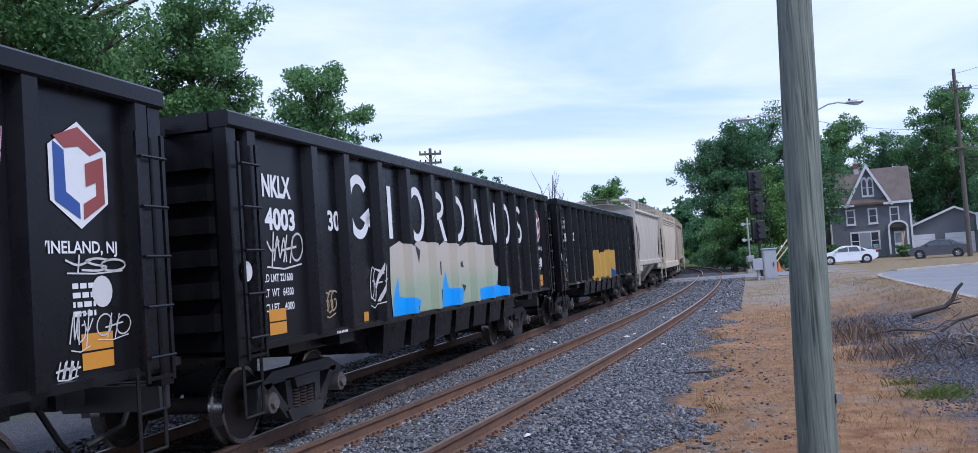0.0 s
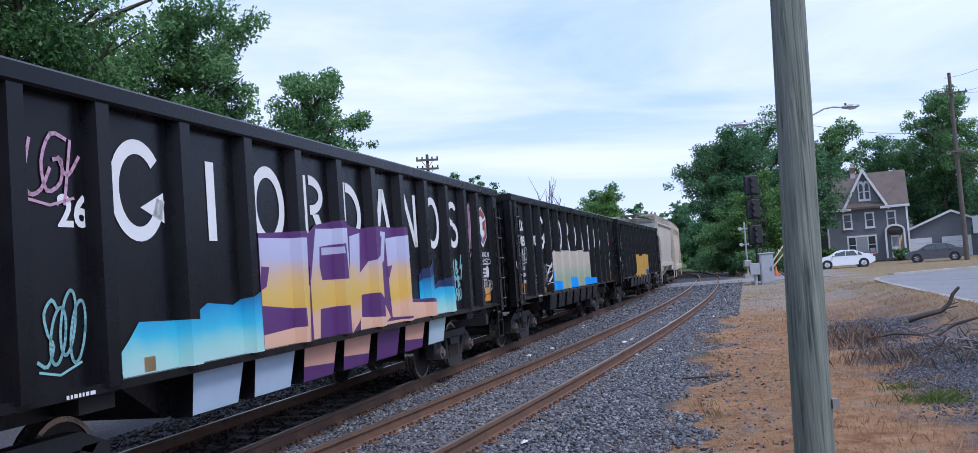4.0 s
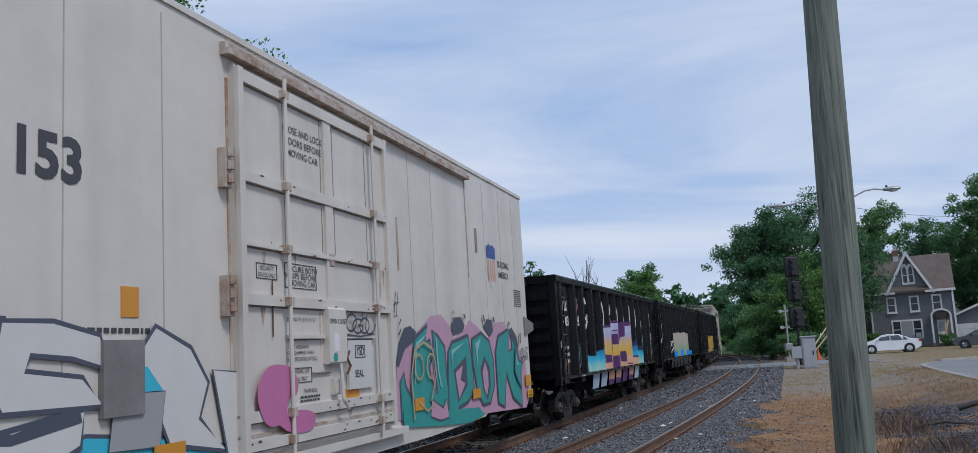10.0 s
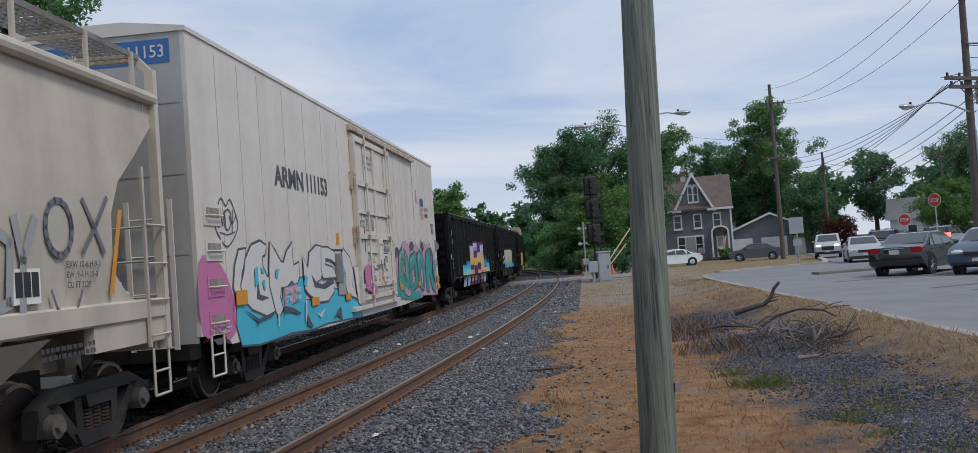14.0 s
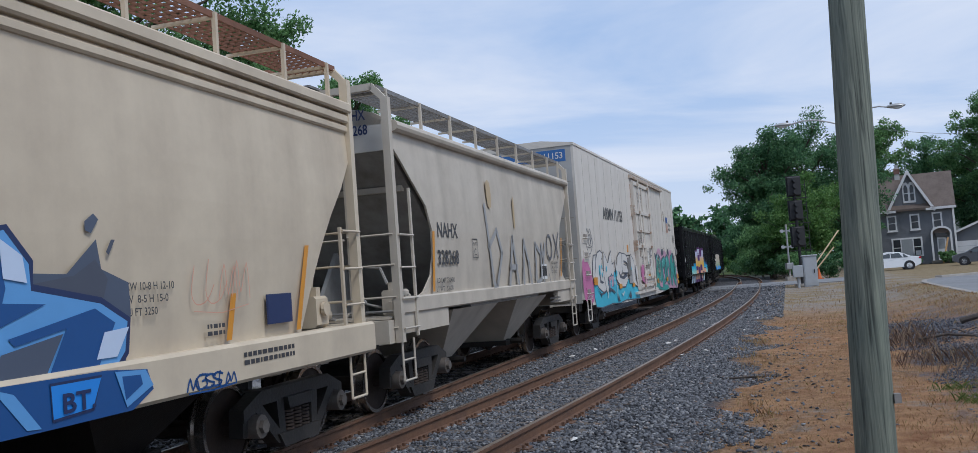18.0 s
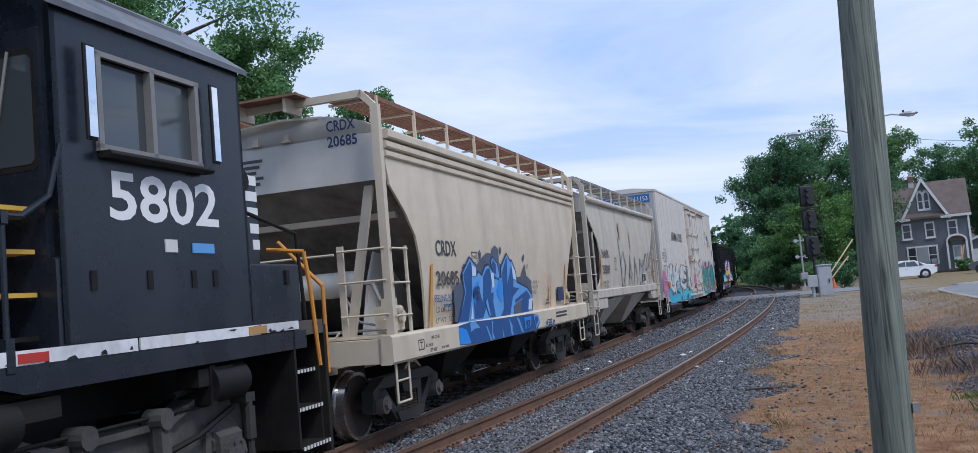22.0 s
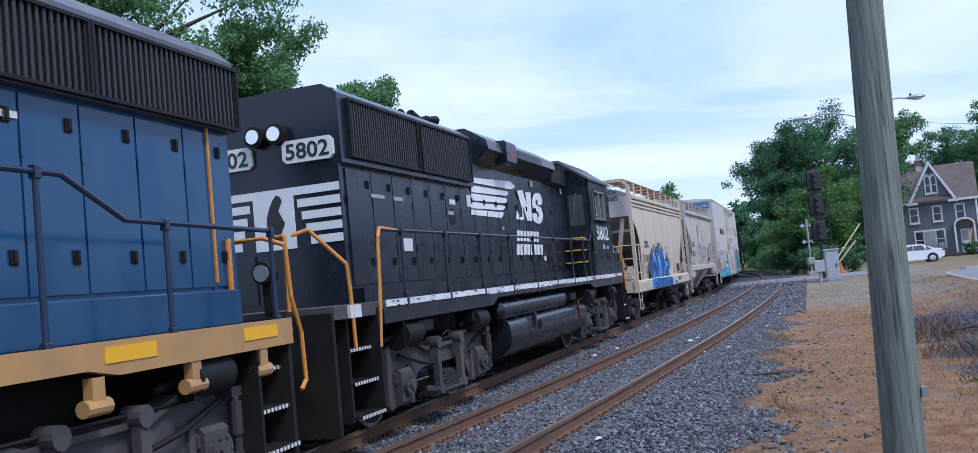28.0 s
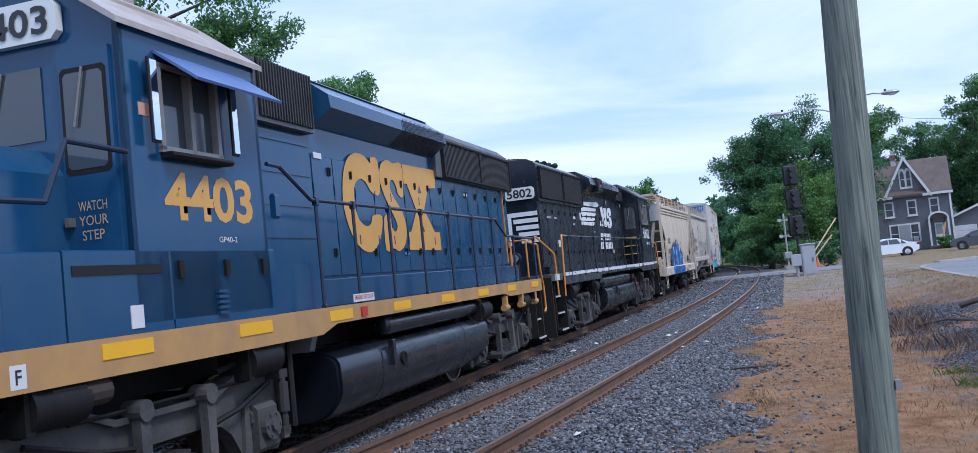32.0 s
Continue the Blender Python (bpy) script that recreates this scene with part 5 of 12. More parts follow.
    part("conduit", Geo().rod((0.02, -1.58, 1.65), (0.41, -1.58, 1.65), 0.012, 6), M["seam"], d)
    part("conduit", Geo().rod((-0.75, -1.575, 2.02), (-0.74, -1.575, 2.56), 0.008, 6), M["rust_dark"], d)
    part("lock_handle", Geo().pipe([(0.50, -1.66, 1.73), (0.50, -1.68, 1.35), (0.62, -1.68, 1.25)], 0.02), W, d)
    part("notice", Geo().box(0.82, 1.46, -1.60, -1.565, 1.44, 1.98), P["bone"], d)
    g = Geo()
    for z in (1.12, 1.3):
        g.box(-1.32, 2.14, -1.57, -1.52, z, z + 0.03)
    part("door_sill", g, M["reefer_rust"], car)
    for x, z0, z1 in ((-1.36, 1.0, 4.4), (2.27, 3.2, 4.55), (2.19, 1.0, 2.2), (2.62, 2.9, 3.6), (-1.30, 2.4, 3.1), (5.62, 3.0, 4.6)):
        part("rust_streak", Geo().box(x - 0.018, x + 0.018, -1.512, -1.499, z0, z1), M["rust_run"], car)
    part("door_track", Geo().box(-1.45, 5.65, -1.60, -1.50, 4.60, 4.66).box(-1.45, 5.65, -1.56, -1.50, 4.66, 4.72), M["reefer_rust"], car)
    part("door_track", Geo().box(-2.0, 2.5, -1.60, -1.46, 0.82, 0.9), W, car)
    for z in (2.2, 3.35):
        h = Geo()
        h.box(-1.52, -1.40, -1.58, -1.5, z, z + 0.36)
        for k in range(3):
            h.rod((-1.46, -1.6, z + 0.04 + 0.12 * k), (-1.46, -1.6, z + 0.12 + 0.12 * k), 0.035, 8)
        part("hinge", h, M["reefer_rust"], car)
    # ladder pockets at the corners
    for s, x in ((-1, -8.98),):
        for k in range(4):
            z = 1.02 + 0.46 * k
            part("ladder_pocket", Geo().box(x - 0.02, x + 0.52, -1.516, -1.496, z - 0.03, z + 0.25), P["pink"] if k < 2 else W, car)
            # dark box on the pocket's face paints the shade of its hollow
            part("pocket_recess", Geo().box(x + 0.05, x + 0.45, -1.521, -1.510, z + 0.08, z + 0.2), M["grime_shade"], car)
            part("rung", Geo().pipe([(x + 0.02, -1.51, z + 0.1), (x + 0.04, -1.57, z + 0.1), (x + 0.46, -1.57, z + 0.1), (x + 0.48, -1.51, z + 0.1)], 0.014), W, car)
        part("sill_step", sill_step_geo(*sorted((x + 0.02, x + 0.42)), 0.45, 0.98, -1.5), W, car)
        ladder(car, -0.28, 0.28, 0.85, 2.7, 0, 4, W, pose(s * (L + 0.1), -0.95, 0, 0, 0, 90))
        part("coupler", coupler_geo(s * (L - 0.1), s), CASTING, car)
        part("buffer_beam", Geo().box(min(s * (L + 0.02), s * (L - 0.3)), max(s * (L + 0.02), s * (L - 0.3)), -1.35, 1.35, 0.7, 0.9), M["under_black"], car)
        bogie(car, s * 6.6)
    part("end_patch", Geo().box(-L - 0.006, -L, -1.3, 1.38, 4.42, 4.72), P["azure_dull"], car, "blue number patch")
    lettering("ARMN 111153", 0, 0, 0, 0.16, 1.25, P["bone"], car, 0.008, turn=pose(-L - 0.012, 0.02, 4.49, 90, 0, -90))
    part("marker", Geo().box(-L - 0.012, -L, -1.1, -0.8, 0.98, 1.08), P["orange"], car, "orange reflector")
    g = Geo().pipe([(-1.35, -1.42, 0.80), (-1.35, -1.46, 0.48), (-0.95, -1.46, 0.48), (-0.95, -1.42, 0.80)], 0.018)
    part("sill_step", g, M["under_black"], car)
    # lettering and stickers
    lettering("ARMN", -6.2, Y - 0.006, 3.08, 0.34, 1.5, P["dim"], car, 0.03)
    lettering("111153", -4.5, Y - 0.006, 3.08, 0.34, 1.28, P["dim"], car, 0.035)
    lettering("CLOSE AND LOCK", -0.45, -1.566, 4.1, 0.075, 0.86, P["dim"], car, 0.004)
    lettering("DOORS BEFORE", -0.42, -1.566, 3.98, 0.075, 0.8, P["dim"], car, 0.004)
    lettering("MOVING CAR", -0.36, -1.566, 3.86, 0.075, 0.66, P["dim"], car, 0.004)
    lettering("SECURE BOTH", -0.42, -1.566, 2.67, 0.06, 0.62, P["dim"], car, 0.004)
    lettering("HASPS BEFORE", -0.46, -1.566, 2.60, 0.06, 0.64, P["dim"], car, 0.004)
    lettering("MOVING CAR", -0.38, -1.566, 2.53, 0.06, 0.54, P["dim"], car, 0.004)
    lettering("SEAL", 0.97, -1.606, 1.57, 0.08, 0.22, P["black"], car, 0.004)
    lettering("YSD", 1.02, -1.606, 1.81, 0.10, 0.20, P["black"], car, 0.004)
    lettering("OPEN CLOSE", 0.31, -1.645, 2.16, 0.05, 0.38, P["black"], car, 0.004)
    g = Geo()
    for words, x, z, w, h in (("SECURITY", -0.95, 2.65, 0.26, 0.042), ("DEVICE ONLY", -0.98, 2.585, 0.32, 0.042), ("OPENING W 12'-0\" H 11'-3\"", -0.47, 2.175, 0.6, 0.042), ("LUBE REQUIRED", -0.45, 1.90, 0.42, 0.04),
                              ("OR EQUIPPED WITH", -0.48, 1.84, 0.56, 0.04), ("SELF LUBRICATING FITTINGS", -0.48, 1.78, 0.62, 0.04), ("STANDARD CAR", -0.40, 1.66, 0.36, 0.042), ("SEAL ONLY", -0.34, 1.585, 0.26, 0.042),
                              ("WARNING", -0.16, 1.46, 0.28, 0.042)):
        lettering(words, x, -1.567, z, h, w, P["dim"], d, 0.002)
    lettering("UNLATCH", -1.0, -1.567, 1.46, 0.04, 0.22, P["dim"], d, 0.002)
    lettering("TO OPEN", -1.0, -1.567, 1.40, 0.04, 0.22, P["dim"], d, 0.002)
    lettering("DOOR", -0.96, -1.567, 1.34, 0.04, 0.14, P["dim"], d, 0.002)
    wall_bars(g, -0.24, -1.568, 1.41, 0.022, 0.42, 2, 62)
    wall_bars(g, 8.35, -1.506, 2.9, 0.022, 0.5, 9, 64)
    wall_bars(g, -3.3, -1.506, 2.05, 0.04, 0.9, 1, 65)
    wall_bars(g, -4.3, -1.506, 1.32, 0.04, 0.8, 2, 66)
    part("stencil", g, P["dim"], car)
    lettering("LD LMT   94700", -6.12, -1.55, 1.37, 0.085, 0.78, P["bone"], car, 0.012)
    lettering("LT WT    91300", -6.12, -1.55, 1.24, 0.085, 0.78, P["bone"], car, 0.012)
    g = Geo().box(-2.81, -2.61, -1.508, -1.5, 2.17, 2.40)
    part("placard", g, P["orange"], car, "orange placard")
    for x, z, w, h in ((-8.15, 1.30, 0.4, 0.2), (-4.74, 1.1, 0.42, 0.13), (-2.48, 1.08, 0.38, 0.12), (0.73, 1.32, 0.41, 0.13), (2.9, 1.05, 0.34, 0.16), (5.4, 1.05, 0.4, 0.15), (8.72, 1.08, 0.40, 0.21)):
        part("reflector", Geo().box(x, x + w, -1.565 if 0 < x < 1 else -1.545, -1.535, z, z + h), P["orange"], car, "orange reflector patch")
    part("notice_plate", Geo().box(8.82, 9.18, -1.55, -1.535, 0.86, 1.01), P["yellow"], car, "yellow notice plate with black words")
    lettering("THIS CAR", 8.86, -1.555, 0.945, 0.045, 0.22, P["black"], car, 0.006)
    lettering("EXCESS HEIGHT", 8.84, -1.555, 0.88, 0.045, 0.32, P["black"], car, 0.006)
    part("corner_bracket", Geo().add([(8.95, -1.53, 2.42), (8.95, -1.53, 2.05), (9.75, -1.50, 2.16), (9.75, -1.50, 2.30), (8.95, -1.50, 2.42), (8.95, -1.50, 2.05), (9.75, -1.47, 2.16), (9.75, -1.47, 2.30)], [(0, 1, 2, 3), (4, 7, 6, 5), (0, 3, 7, 4), (1, 5, 6, 2), (2, 6, 7, 3), (0, 4, 5, 1)]), M["under_grey"], car, "grey steel corner bracket")
    part("inspection_plate", Geo().box(-3.05, -2.6, -1.55, -1.5, 1.45, 2.0), M["under_grey"], car)
    part("vent", Geo().box(6.05, 6.15, -1.515, -1.5, 3.45, 3.85), M["seam"], car)
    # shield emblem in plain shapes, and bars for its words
    sx, sz = 6.95, 3.24
    part("emblem", Geo().add([(sx + a, -1.506, sz + b) for a, b in ((-0.24, 0.18), (-0.24, -0.12), (-0.12, -0.30), (0.0, -0.38), (0.12, -0.30), (0.24, -0.12), (0.24, 0.18))], [tuple(range(7))]), P["bone"], car)
    part("emblem_band", Geo().add([(sx + a, -1.510, sz + b) for a, b in ((-0.26, 0.16), (0.26, 0.16), (0.26, 0.36), (0.1, 0.42), (0, 0.38), (-0.1, 0.42), (-0.26, 0.36))], [tuple(range(7))]), P["cobalt"], car)
    for k in range(4):
        x = sx - 0.21 + 0.12 * k
        part("emblem_stripe", Geo().add([(x, -1.510, sz + 0.14), (x + 0.065, -1.510, sz + 0.14), (x + 0.065, -1.510, sz - 0.24), (x, -1.510, sz - 0.24)], [(0, 1, 2, 3)]), P["salmon"], car)
    lettering("BUILDING", 7.36, -1.506, 3.28, 0.12, 0.72, P["dim"], car, 0.008)
    lettering("AMERICA", 7.36, -1.506, 3.09, 0.12, 0.68, P["dim"], car, 0.008)
    # spray: pale pieces with dark edges over blue
    flat_side = lambda x: -1.5 if not -1.32 < x < 2.14 else -1.60  # noqa: E731

    gg = Geo()
    cl = curve_loop([(-8.55, 2.25), (-8.3, 2.1), (-8.05, 2.2), (-7.85, 2.4), (-7.95, 2.6), (-8.1, 2.75), (-8.25, 2.65), (-8.4, 2.75), (-8.55, 2.6), (-8.65, 2.4)], 3)
    stroke(gg, cl + cl[:1], 0.022, lambda x: -1.5, 0.008)
    scribble(gg, -8.5, 2.3, 0.5, 0.32, lambda x: -1.5, 0.009, 81, 11, 0.025)
    scribble(gg, 2.1, 2.3, 0.4, 0.3, lambda x: -1.5, 0.009, 82, 14, 0.014)
    scribble(gg, 1.95, 1.55, 0.3, 0.35, lambda x: -1.5, 0.012, 84, 9, 0.022)
    scribble(gg, 8.5, 1.6, 0.5, 0.22, lambda x: -1.5, 0.03, 85, 9, 0.025)
    part("tag", gg, P["slate"], car, "dark scrawled tag")
    gg = Geo()
    scribble(gg, 0.78, 2.05, 0.7, 0.22, lambda x: -1.6, 0.012, 83, 13, 0.028)
    part("tag", gg, P["slate"], car, "dark scrawled tag")
    gg = Geo()
    scribble(gg, -9.0, 0.98, 0.6, 0.1, lambda x: -1.5, 0.02, 86, 12, 0.018)
    part("tag", gg, P["bone"], car, "white scrawled tag")
    gg = Geo()
    painted(gg, curve_loop([(-9.22, 1.0), (-8.6, 0.99), (-8.42, 0.86), (-8.1, 1.0), (-8.15, 1.4), (-8.4, 1.75), (-8.75, 1.95), (-9.22, 1.9)], 3), lambda x: -1.5, 0.004)
    part("graffiti", gg, P["pink"], car, "pink sprayed corner")
    CARS.append((car, -19.65, 6.6))
    return car


# grime and painted shadow lines share this colour
M["grime_shade"] = mat("dark_grime_and_shade", (0.16, 0.14, 0.12), 0.8, dark=(0.40, 0.36, 0.31), amount=0.5, scale=12, streak=8.0)
M["rust_dark"] = mat("dark_rust", (0.10, 0.05, 0.03), 0.85, dark=(0.22, 0.11, 0.06), amount=0.5, scale=20)
M["rust_run"] = mat("rust_run", (0.30, 0.17, 0.10), 0.8, dark=(0.52, 0.46, 0.40), amount=0.75, scale=9, streak=7.0)
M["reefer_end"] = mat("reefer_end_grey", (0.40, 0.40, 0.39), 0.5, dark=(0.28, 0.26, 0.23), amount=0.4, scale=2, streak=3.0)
M["weld"] = mat("painted_weld", (0.44, 0.41, 0.365), 0.6, dark=(0.30, 0.27, 0.23), amount=0.4, scale=8, streak=5.0)
M["seam"] = mat("grimy_seam", (0.30, 0.27, 0.23), 0.7, dark=(0.15, 0.11, 0.08), amount=0.5, scale=10, streak=6.0)
M["reefer_rust"] = mat("rusted_white_steel", (0.50, 0.45, 0.39), 0.6, dark=(0.24, 0.12, 0.06), amount=0.6, scale=9, streak=5.0)
M["under_grey"] = mat("bare_plate", (0.22, 0.21, 0.2), 0.6, amount=0.4, scale=8)
P["azure_dull"] = flat("end_blue", (0.03, 0.13, 0.36))
P["dim"] = flat("grey_black_lettering", (0.05, 0.05, 0.055))
reefer_car = reefer()


def reefer_piece(car, shapes):
    spray_piece(car, shapes, lambda x: -1.5, 0.010, 0.5)


def hopper_piece(car, shapes, y=-1.487):
    spray_piece(car, shapes, lambda x: y, 0.004, 0.6)




# ---- covered hoppers ----
LEAD, TRAIL = -4.96, 5.24


def hopper_shell(fat):
    """Shared meshes: the side with its cut-away ends, slope sheets, roof, sills. fat: with a heavy roof edge and deep sill."""
    out = {}
    if fat:
        zs = [1.28, 1.62, 1.90, 2.19, 2.50, 2.80, 3.12, 3.45, 3.80]
        lead = [-3.80, -3.84, -3.88, -3.94, -4.05, -4.32, -4.71, -4.76, -4.77]
        trail = [3.91, 4.07, 4.22, 4.40, 4.64, 4.93, 5.19, 5.21, 5.22]
    else:
        zs = [1.46, 1.56, 1.78, 2.05, 2.41, 2.75, 3.06, 3.30, 3.46, 3.80]
        lead = [-4.40, -4.02, -3.74, -3.66, -3.65, -3.83, -4.25, -4.55, -4.77, -4.77]
        trail = [0.45 - x for x in lead]
    low = 3.2 if fat else 3.45
    bow = lambda z: 1.42 + 0.06 * math.sin((z - 1.3) / 2.5 * math.pi)  # noqa: E731
    g = Geo()
    for sy in (-1, 1):
        for i in range(len(zs) - 1):
            y0, y1 = sy * bow(zs[i]), sy * bow(zs[i + 1])
            o0, o1 = y0 - sy * 0.03, y1 - sy * 0.03
            g.add([(lead[i], y0, zs[i]), (trail[i], y0, zs[i]), (trail[i + 1], y1, zs[i + 1]), (lead[i + 1], y1, zs[i + 1])], [(0, 1, 2, 3)])
            g.add([(lead[i], o0, zs[i]), (trail[i], o0, zs[i]), (trail[i + 1], o1, zs[i + 1]), (lead[i + 1], o1, zs[i + 1])], [(0, 1, 2, 3)])
            for e in (lead, trail):
                g.add([(e[i], y0, zs[i]), (e[i + 1], y1, zs[i + 1]), (e[i + 1], o1, zs[i + 1]), (e[i], o0, zs[i])], [(0, 1, 2, 3)])
    out["side_sheet"] = g
    g = Geo()
    g.add([(-4.75, y, z) for y in (-1.38, 1.38) for z in (3.8, low)] + [(-1.9, y, 1.25) for y in (-1.38, 1.38)] + [(2.3, y, 1.25) for y in (-1.38, 1.38)] + [(5.2, y, z) for y in (-1.38, 1.38) for z in (low, 3.8)], [(0, 1, 3, 2), (1, 4, 5, 3), (4, 6, 7, 5), (6, 8, 10, 7), (8, 9, 11, 10), (0, 2, 11, 9), (0, 9, 8, 6, 4, 1), (2, 3, 5, 7, 10, 11)])
    out["slope_sheet"] = g
    out["roof"] = Geo().prism([(-1.46, 3.80), (1.46, 3.80), (1.2, 3.96), (0.7, 4.07), (0, 4.11), (-0.7, 4.07), (-1.2, 3.96)], -4.77, 5.22)
    g = Geo()
    for sy in (-1, 1):
        if fat:
            g.box(-4.78, 5.23, min(sy * 1.40, sy * 1.53), max(sy * 1.40, sy * 1.53), 3.70, 3.82, 0.02)
            g.box(-4.78, 5.23, min(sy * 1.40, sy * 1.50), max(sy * 1.40, sy * 1.50), 3.58, 3.68, 0.02)
            g.box(-4.78, 5.23, min(sy * 1.40, sy * 1.48), max(sy * 1.40, sy * 1.48), 3.47, 3.56, 0.02)
        else:
            g.rod((-4.78, sy * 1.46, 3.76), (5.23, sy * 1.46, 3.76), 0.075, 10)
    out["roof_edge"] = g
    g = Geo()
    for sy in (-1, 1):
        if fat:
            g.box(-5.18, 5.45, min(sy * 1.36, sy * 1.55), max(sy * 1.36, sy * 1.55), 0.93, 1.28, 0.03)
        else:
            g.box(-4.98, 5.3, min(sy * 1.38, sy * 1.50), max(sy * 1.38, sy * 1.50), 1.30, 1.52, 0.02)
            for x0, x1 in ((-4.95, -3.2), (3.65, 5.3)):
                g.slab([(x0, 1.40), (x1, 1.40), (x1, 1.05), (x0, 1.05)], *sorted((sy * 1.37, sy * 1.47)))
    out["side_sill"] = g
    g = Geo()
    for x in (-5.18, 5.10):
        g.box(x, x + 0.35, -1.4, 1.4, 0.95, 1.24)
        g.box(x, x + 0.35, -0.35, 0.35, 0.72, 0.98)
    g.box(-5.0, 5.3, -0.25, 0.25, 0.78, 1.2)
    out["end_sill"] = g
    return out


def hopper_end(car, x, s, fat, colour, slope):
    """One end: curved end sheet, posts, ladders, the frame over the roof, and the brake gear on the platform. s: which way it faces."""
    low = 3.2 if fat else 3.45
    top = [(-1.44, low), (1.44, low), (1.44, 3.84), (1.1, 3.99), (0.6, 4.10), (0, 4.14), (-0.6, 4.10), (-1.1, 3.99), (-1.44, 3.84)]
    xe = x - s * 0.19
    part("end_sheet", Geo().prism(top, *sorted((xe, xe - s * 0.02))), M["hopper_end"], car, "pale grey curved end sheet")
    for y in (-0.1, 0.35, 0.75):
        part("lift_lug", Geo().box(*sorted((xe, xe + s * 0.06)), y - 0.06, y + 0.06, 3.82, 3.85).box(*sorted((xe, xe + s * 0.02)), y - 0.035, y + 0.035, 3.85, 3.93), colour, car)
    for y in (-1.46, 1.46):
        part("corner_post", Geo().box(x - 0.05, x + 0.05, y - 0.05, y + 0.05, 0.95, 4.10), colour, car)
        k = -1 if y < 0 else 1
        part("corner_knee", Geo().add([(x - 0.04, k * 1.50, 4.08), (x + 0.04, k * 1.50, 4.08), (x + 0.04, k * 1.30, 4.30), (x - 0.04, k * 1.30, 4.30), (x - 0.04, k * 1.42, 4.06), (x + 0.04, k * 1.42, 4.06), (x + 0.04, k * 1.25, 4.23), (x - 0.04, k * 1.25, 4.23)], [(0, 1, 2, 3), (7, 6, 5, 4), (0, 3, 7, 4), (1, 5, 6, 2)]), colour, car)
    part("end_brace", Geo().box(x - 0.04, x + 0.04, -1.3, 1.3, 4.21, 4.30), colour, car)
    for y in (-0.35, 0.35):
        part("walkway_wedge", Geo().prism([(y - 0.02, 4.30), (y + 0.02, 4.30), (y + 0.02, 4.12), (y - 0.02, 4.12)], *sorted((x - s * 0.15, x + s * 0.25))), colour, car)
    part("end_walkway", Geo().box(*sorted((x - s * 0.1, x + s * 0.3)), -0.55, 0.55, 4.30, 4.33), M["grate_rust"] if fat else M["grate_grey"], car)
    # ladder on the end, between the corner post and an inner stile
    inner = part("end_ladder", Geo().box(x - 0.02, x + 0.02, -0.88, -0.80, 1.05, 2.40 if fat else 3.62), colour, car)
    for z in (1.14, 1.53, 1.94, 2.33):
        part("rung", Geo().rod((x + s * 0.05, -1.46, z), (x + s * 0.05, -0.82, z), 0.016, 6), colour, inner)
    # ladder on the side
    xs = x - s * 0.47
    side = part("side_ladder", Geo().box(xs - 0.022, xs + 0.022, -1.52, -1.49, 1.0, 2.36 if fat else 2.95), colour, car)
    for z in (1.12, 1.50, 1.90, 2.32):
        part("rung", Geo().rod((x, -1.53, z), (xs, -1.53, z), 0.015, 6), colour, side)
    part("sill_step", sill_step_geo(*sorted((x + s * 0.02, x - s * 0.36)), 0.46, 0.98, -1.48), colour, car)
    part("coupler", coupler_geo(x + s * 0.1, s), CASTING, car)
    part("end_platform", Geo().box(*sorted((x + s * 0.05, x - s * 0.55)), -1.36, 1.36, 1.25, 1.28), colour, car)
    # wide flat braces up to the end sheet, stiffener across the slope
    for k in (-1, 1) if fat else ():
        a, b = Vector((x - s * 0.12, k * 0.84, 1.28)), Vector((x - s * 0.30, k * 1.20, low + 0.2))
        part("end_strut", Geo().add([a + Vector((0, -0.06, 0)), a + Vector((0, 0.06, 0)), b + Vector((0, 0.06, 0)), b + Vector((0, -0.06, 0)), a + Vector((-s * 0.05, -0.06, 0)), a + Vector((-s * 0.05, 0.06, 0)), b + Vector((-s * 0.05, 0.06, 0)), b + Vector((-s * 0.05, -0.06, 0))], [(0, 1, 2, 3), (7, 6, 5, 4), (0, 3, 7, 4), (1, 5, 6, 2)]), colour, car)
    f = 0.62
    zm = low - f * (low - 1.25) / 2.85 * 1.0
    part("slope_stiffener", Geo().box(*sorted((x - s * (0.19 + f), x - s * (0.10 + f))), -1.3, 1.3, zm - 0.02, zm + 0.06), colour, car)
    if fat:
        part("centre_web", Geo().slab([(x - s * 0.72, 1.26), (x - s * 3.0, 1.26), (x - s * 1.42, 2.34), (x - s * 1.20, 2.36), (x - s * 0.95, 1.95)], -0.74, -0.70), M["hopper_end"], car, "grey shear plate under the slope")
        part("web_lip", Geo().rod((x - s * 0.95, -0.72, 1.95), (x - s * 1.20, -0.72, 2.36), 0.025, 6), M["hopper_end"], car)
    else:
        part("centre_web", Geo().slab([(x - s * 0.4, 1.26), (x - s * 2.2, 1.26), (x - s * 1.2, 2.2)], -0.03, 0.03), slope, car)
    # air reservoir across the platform, valve, pipes
    if fat:
        part("air_reservoir", Geo().rod((x - s * 0.75, -0.62, 1.95), (x - s * 0.75, 0.35, 1.95), 0.17, 16).ball((x - s * 0.75, -0.62, 1.95), 0.17, 0.07, 0.17, 12, 6).ball((x - s * 0.75, 0.35, 1.95), 0.17, 0.07, 0.17, 12, 6), M["hopper_end"], car, smooth=True)
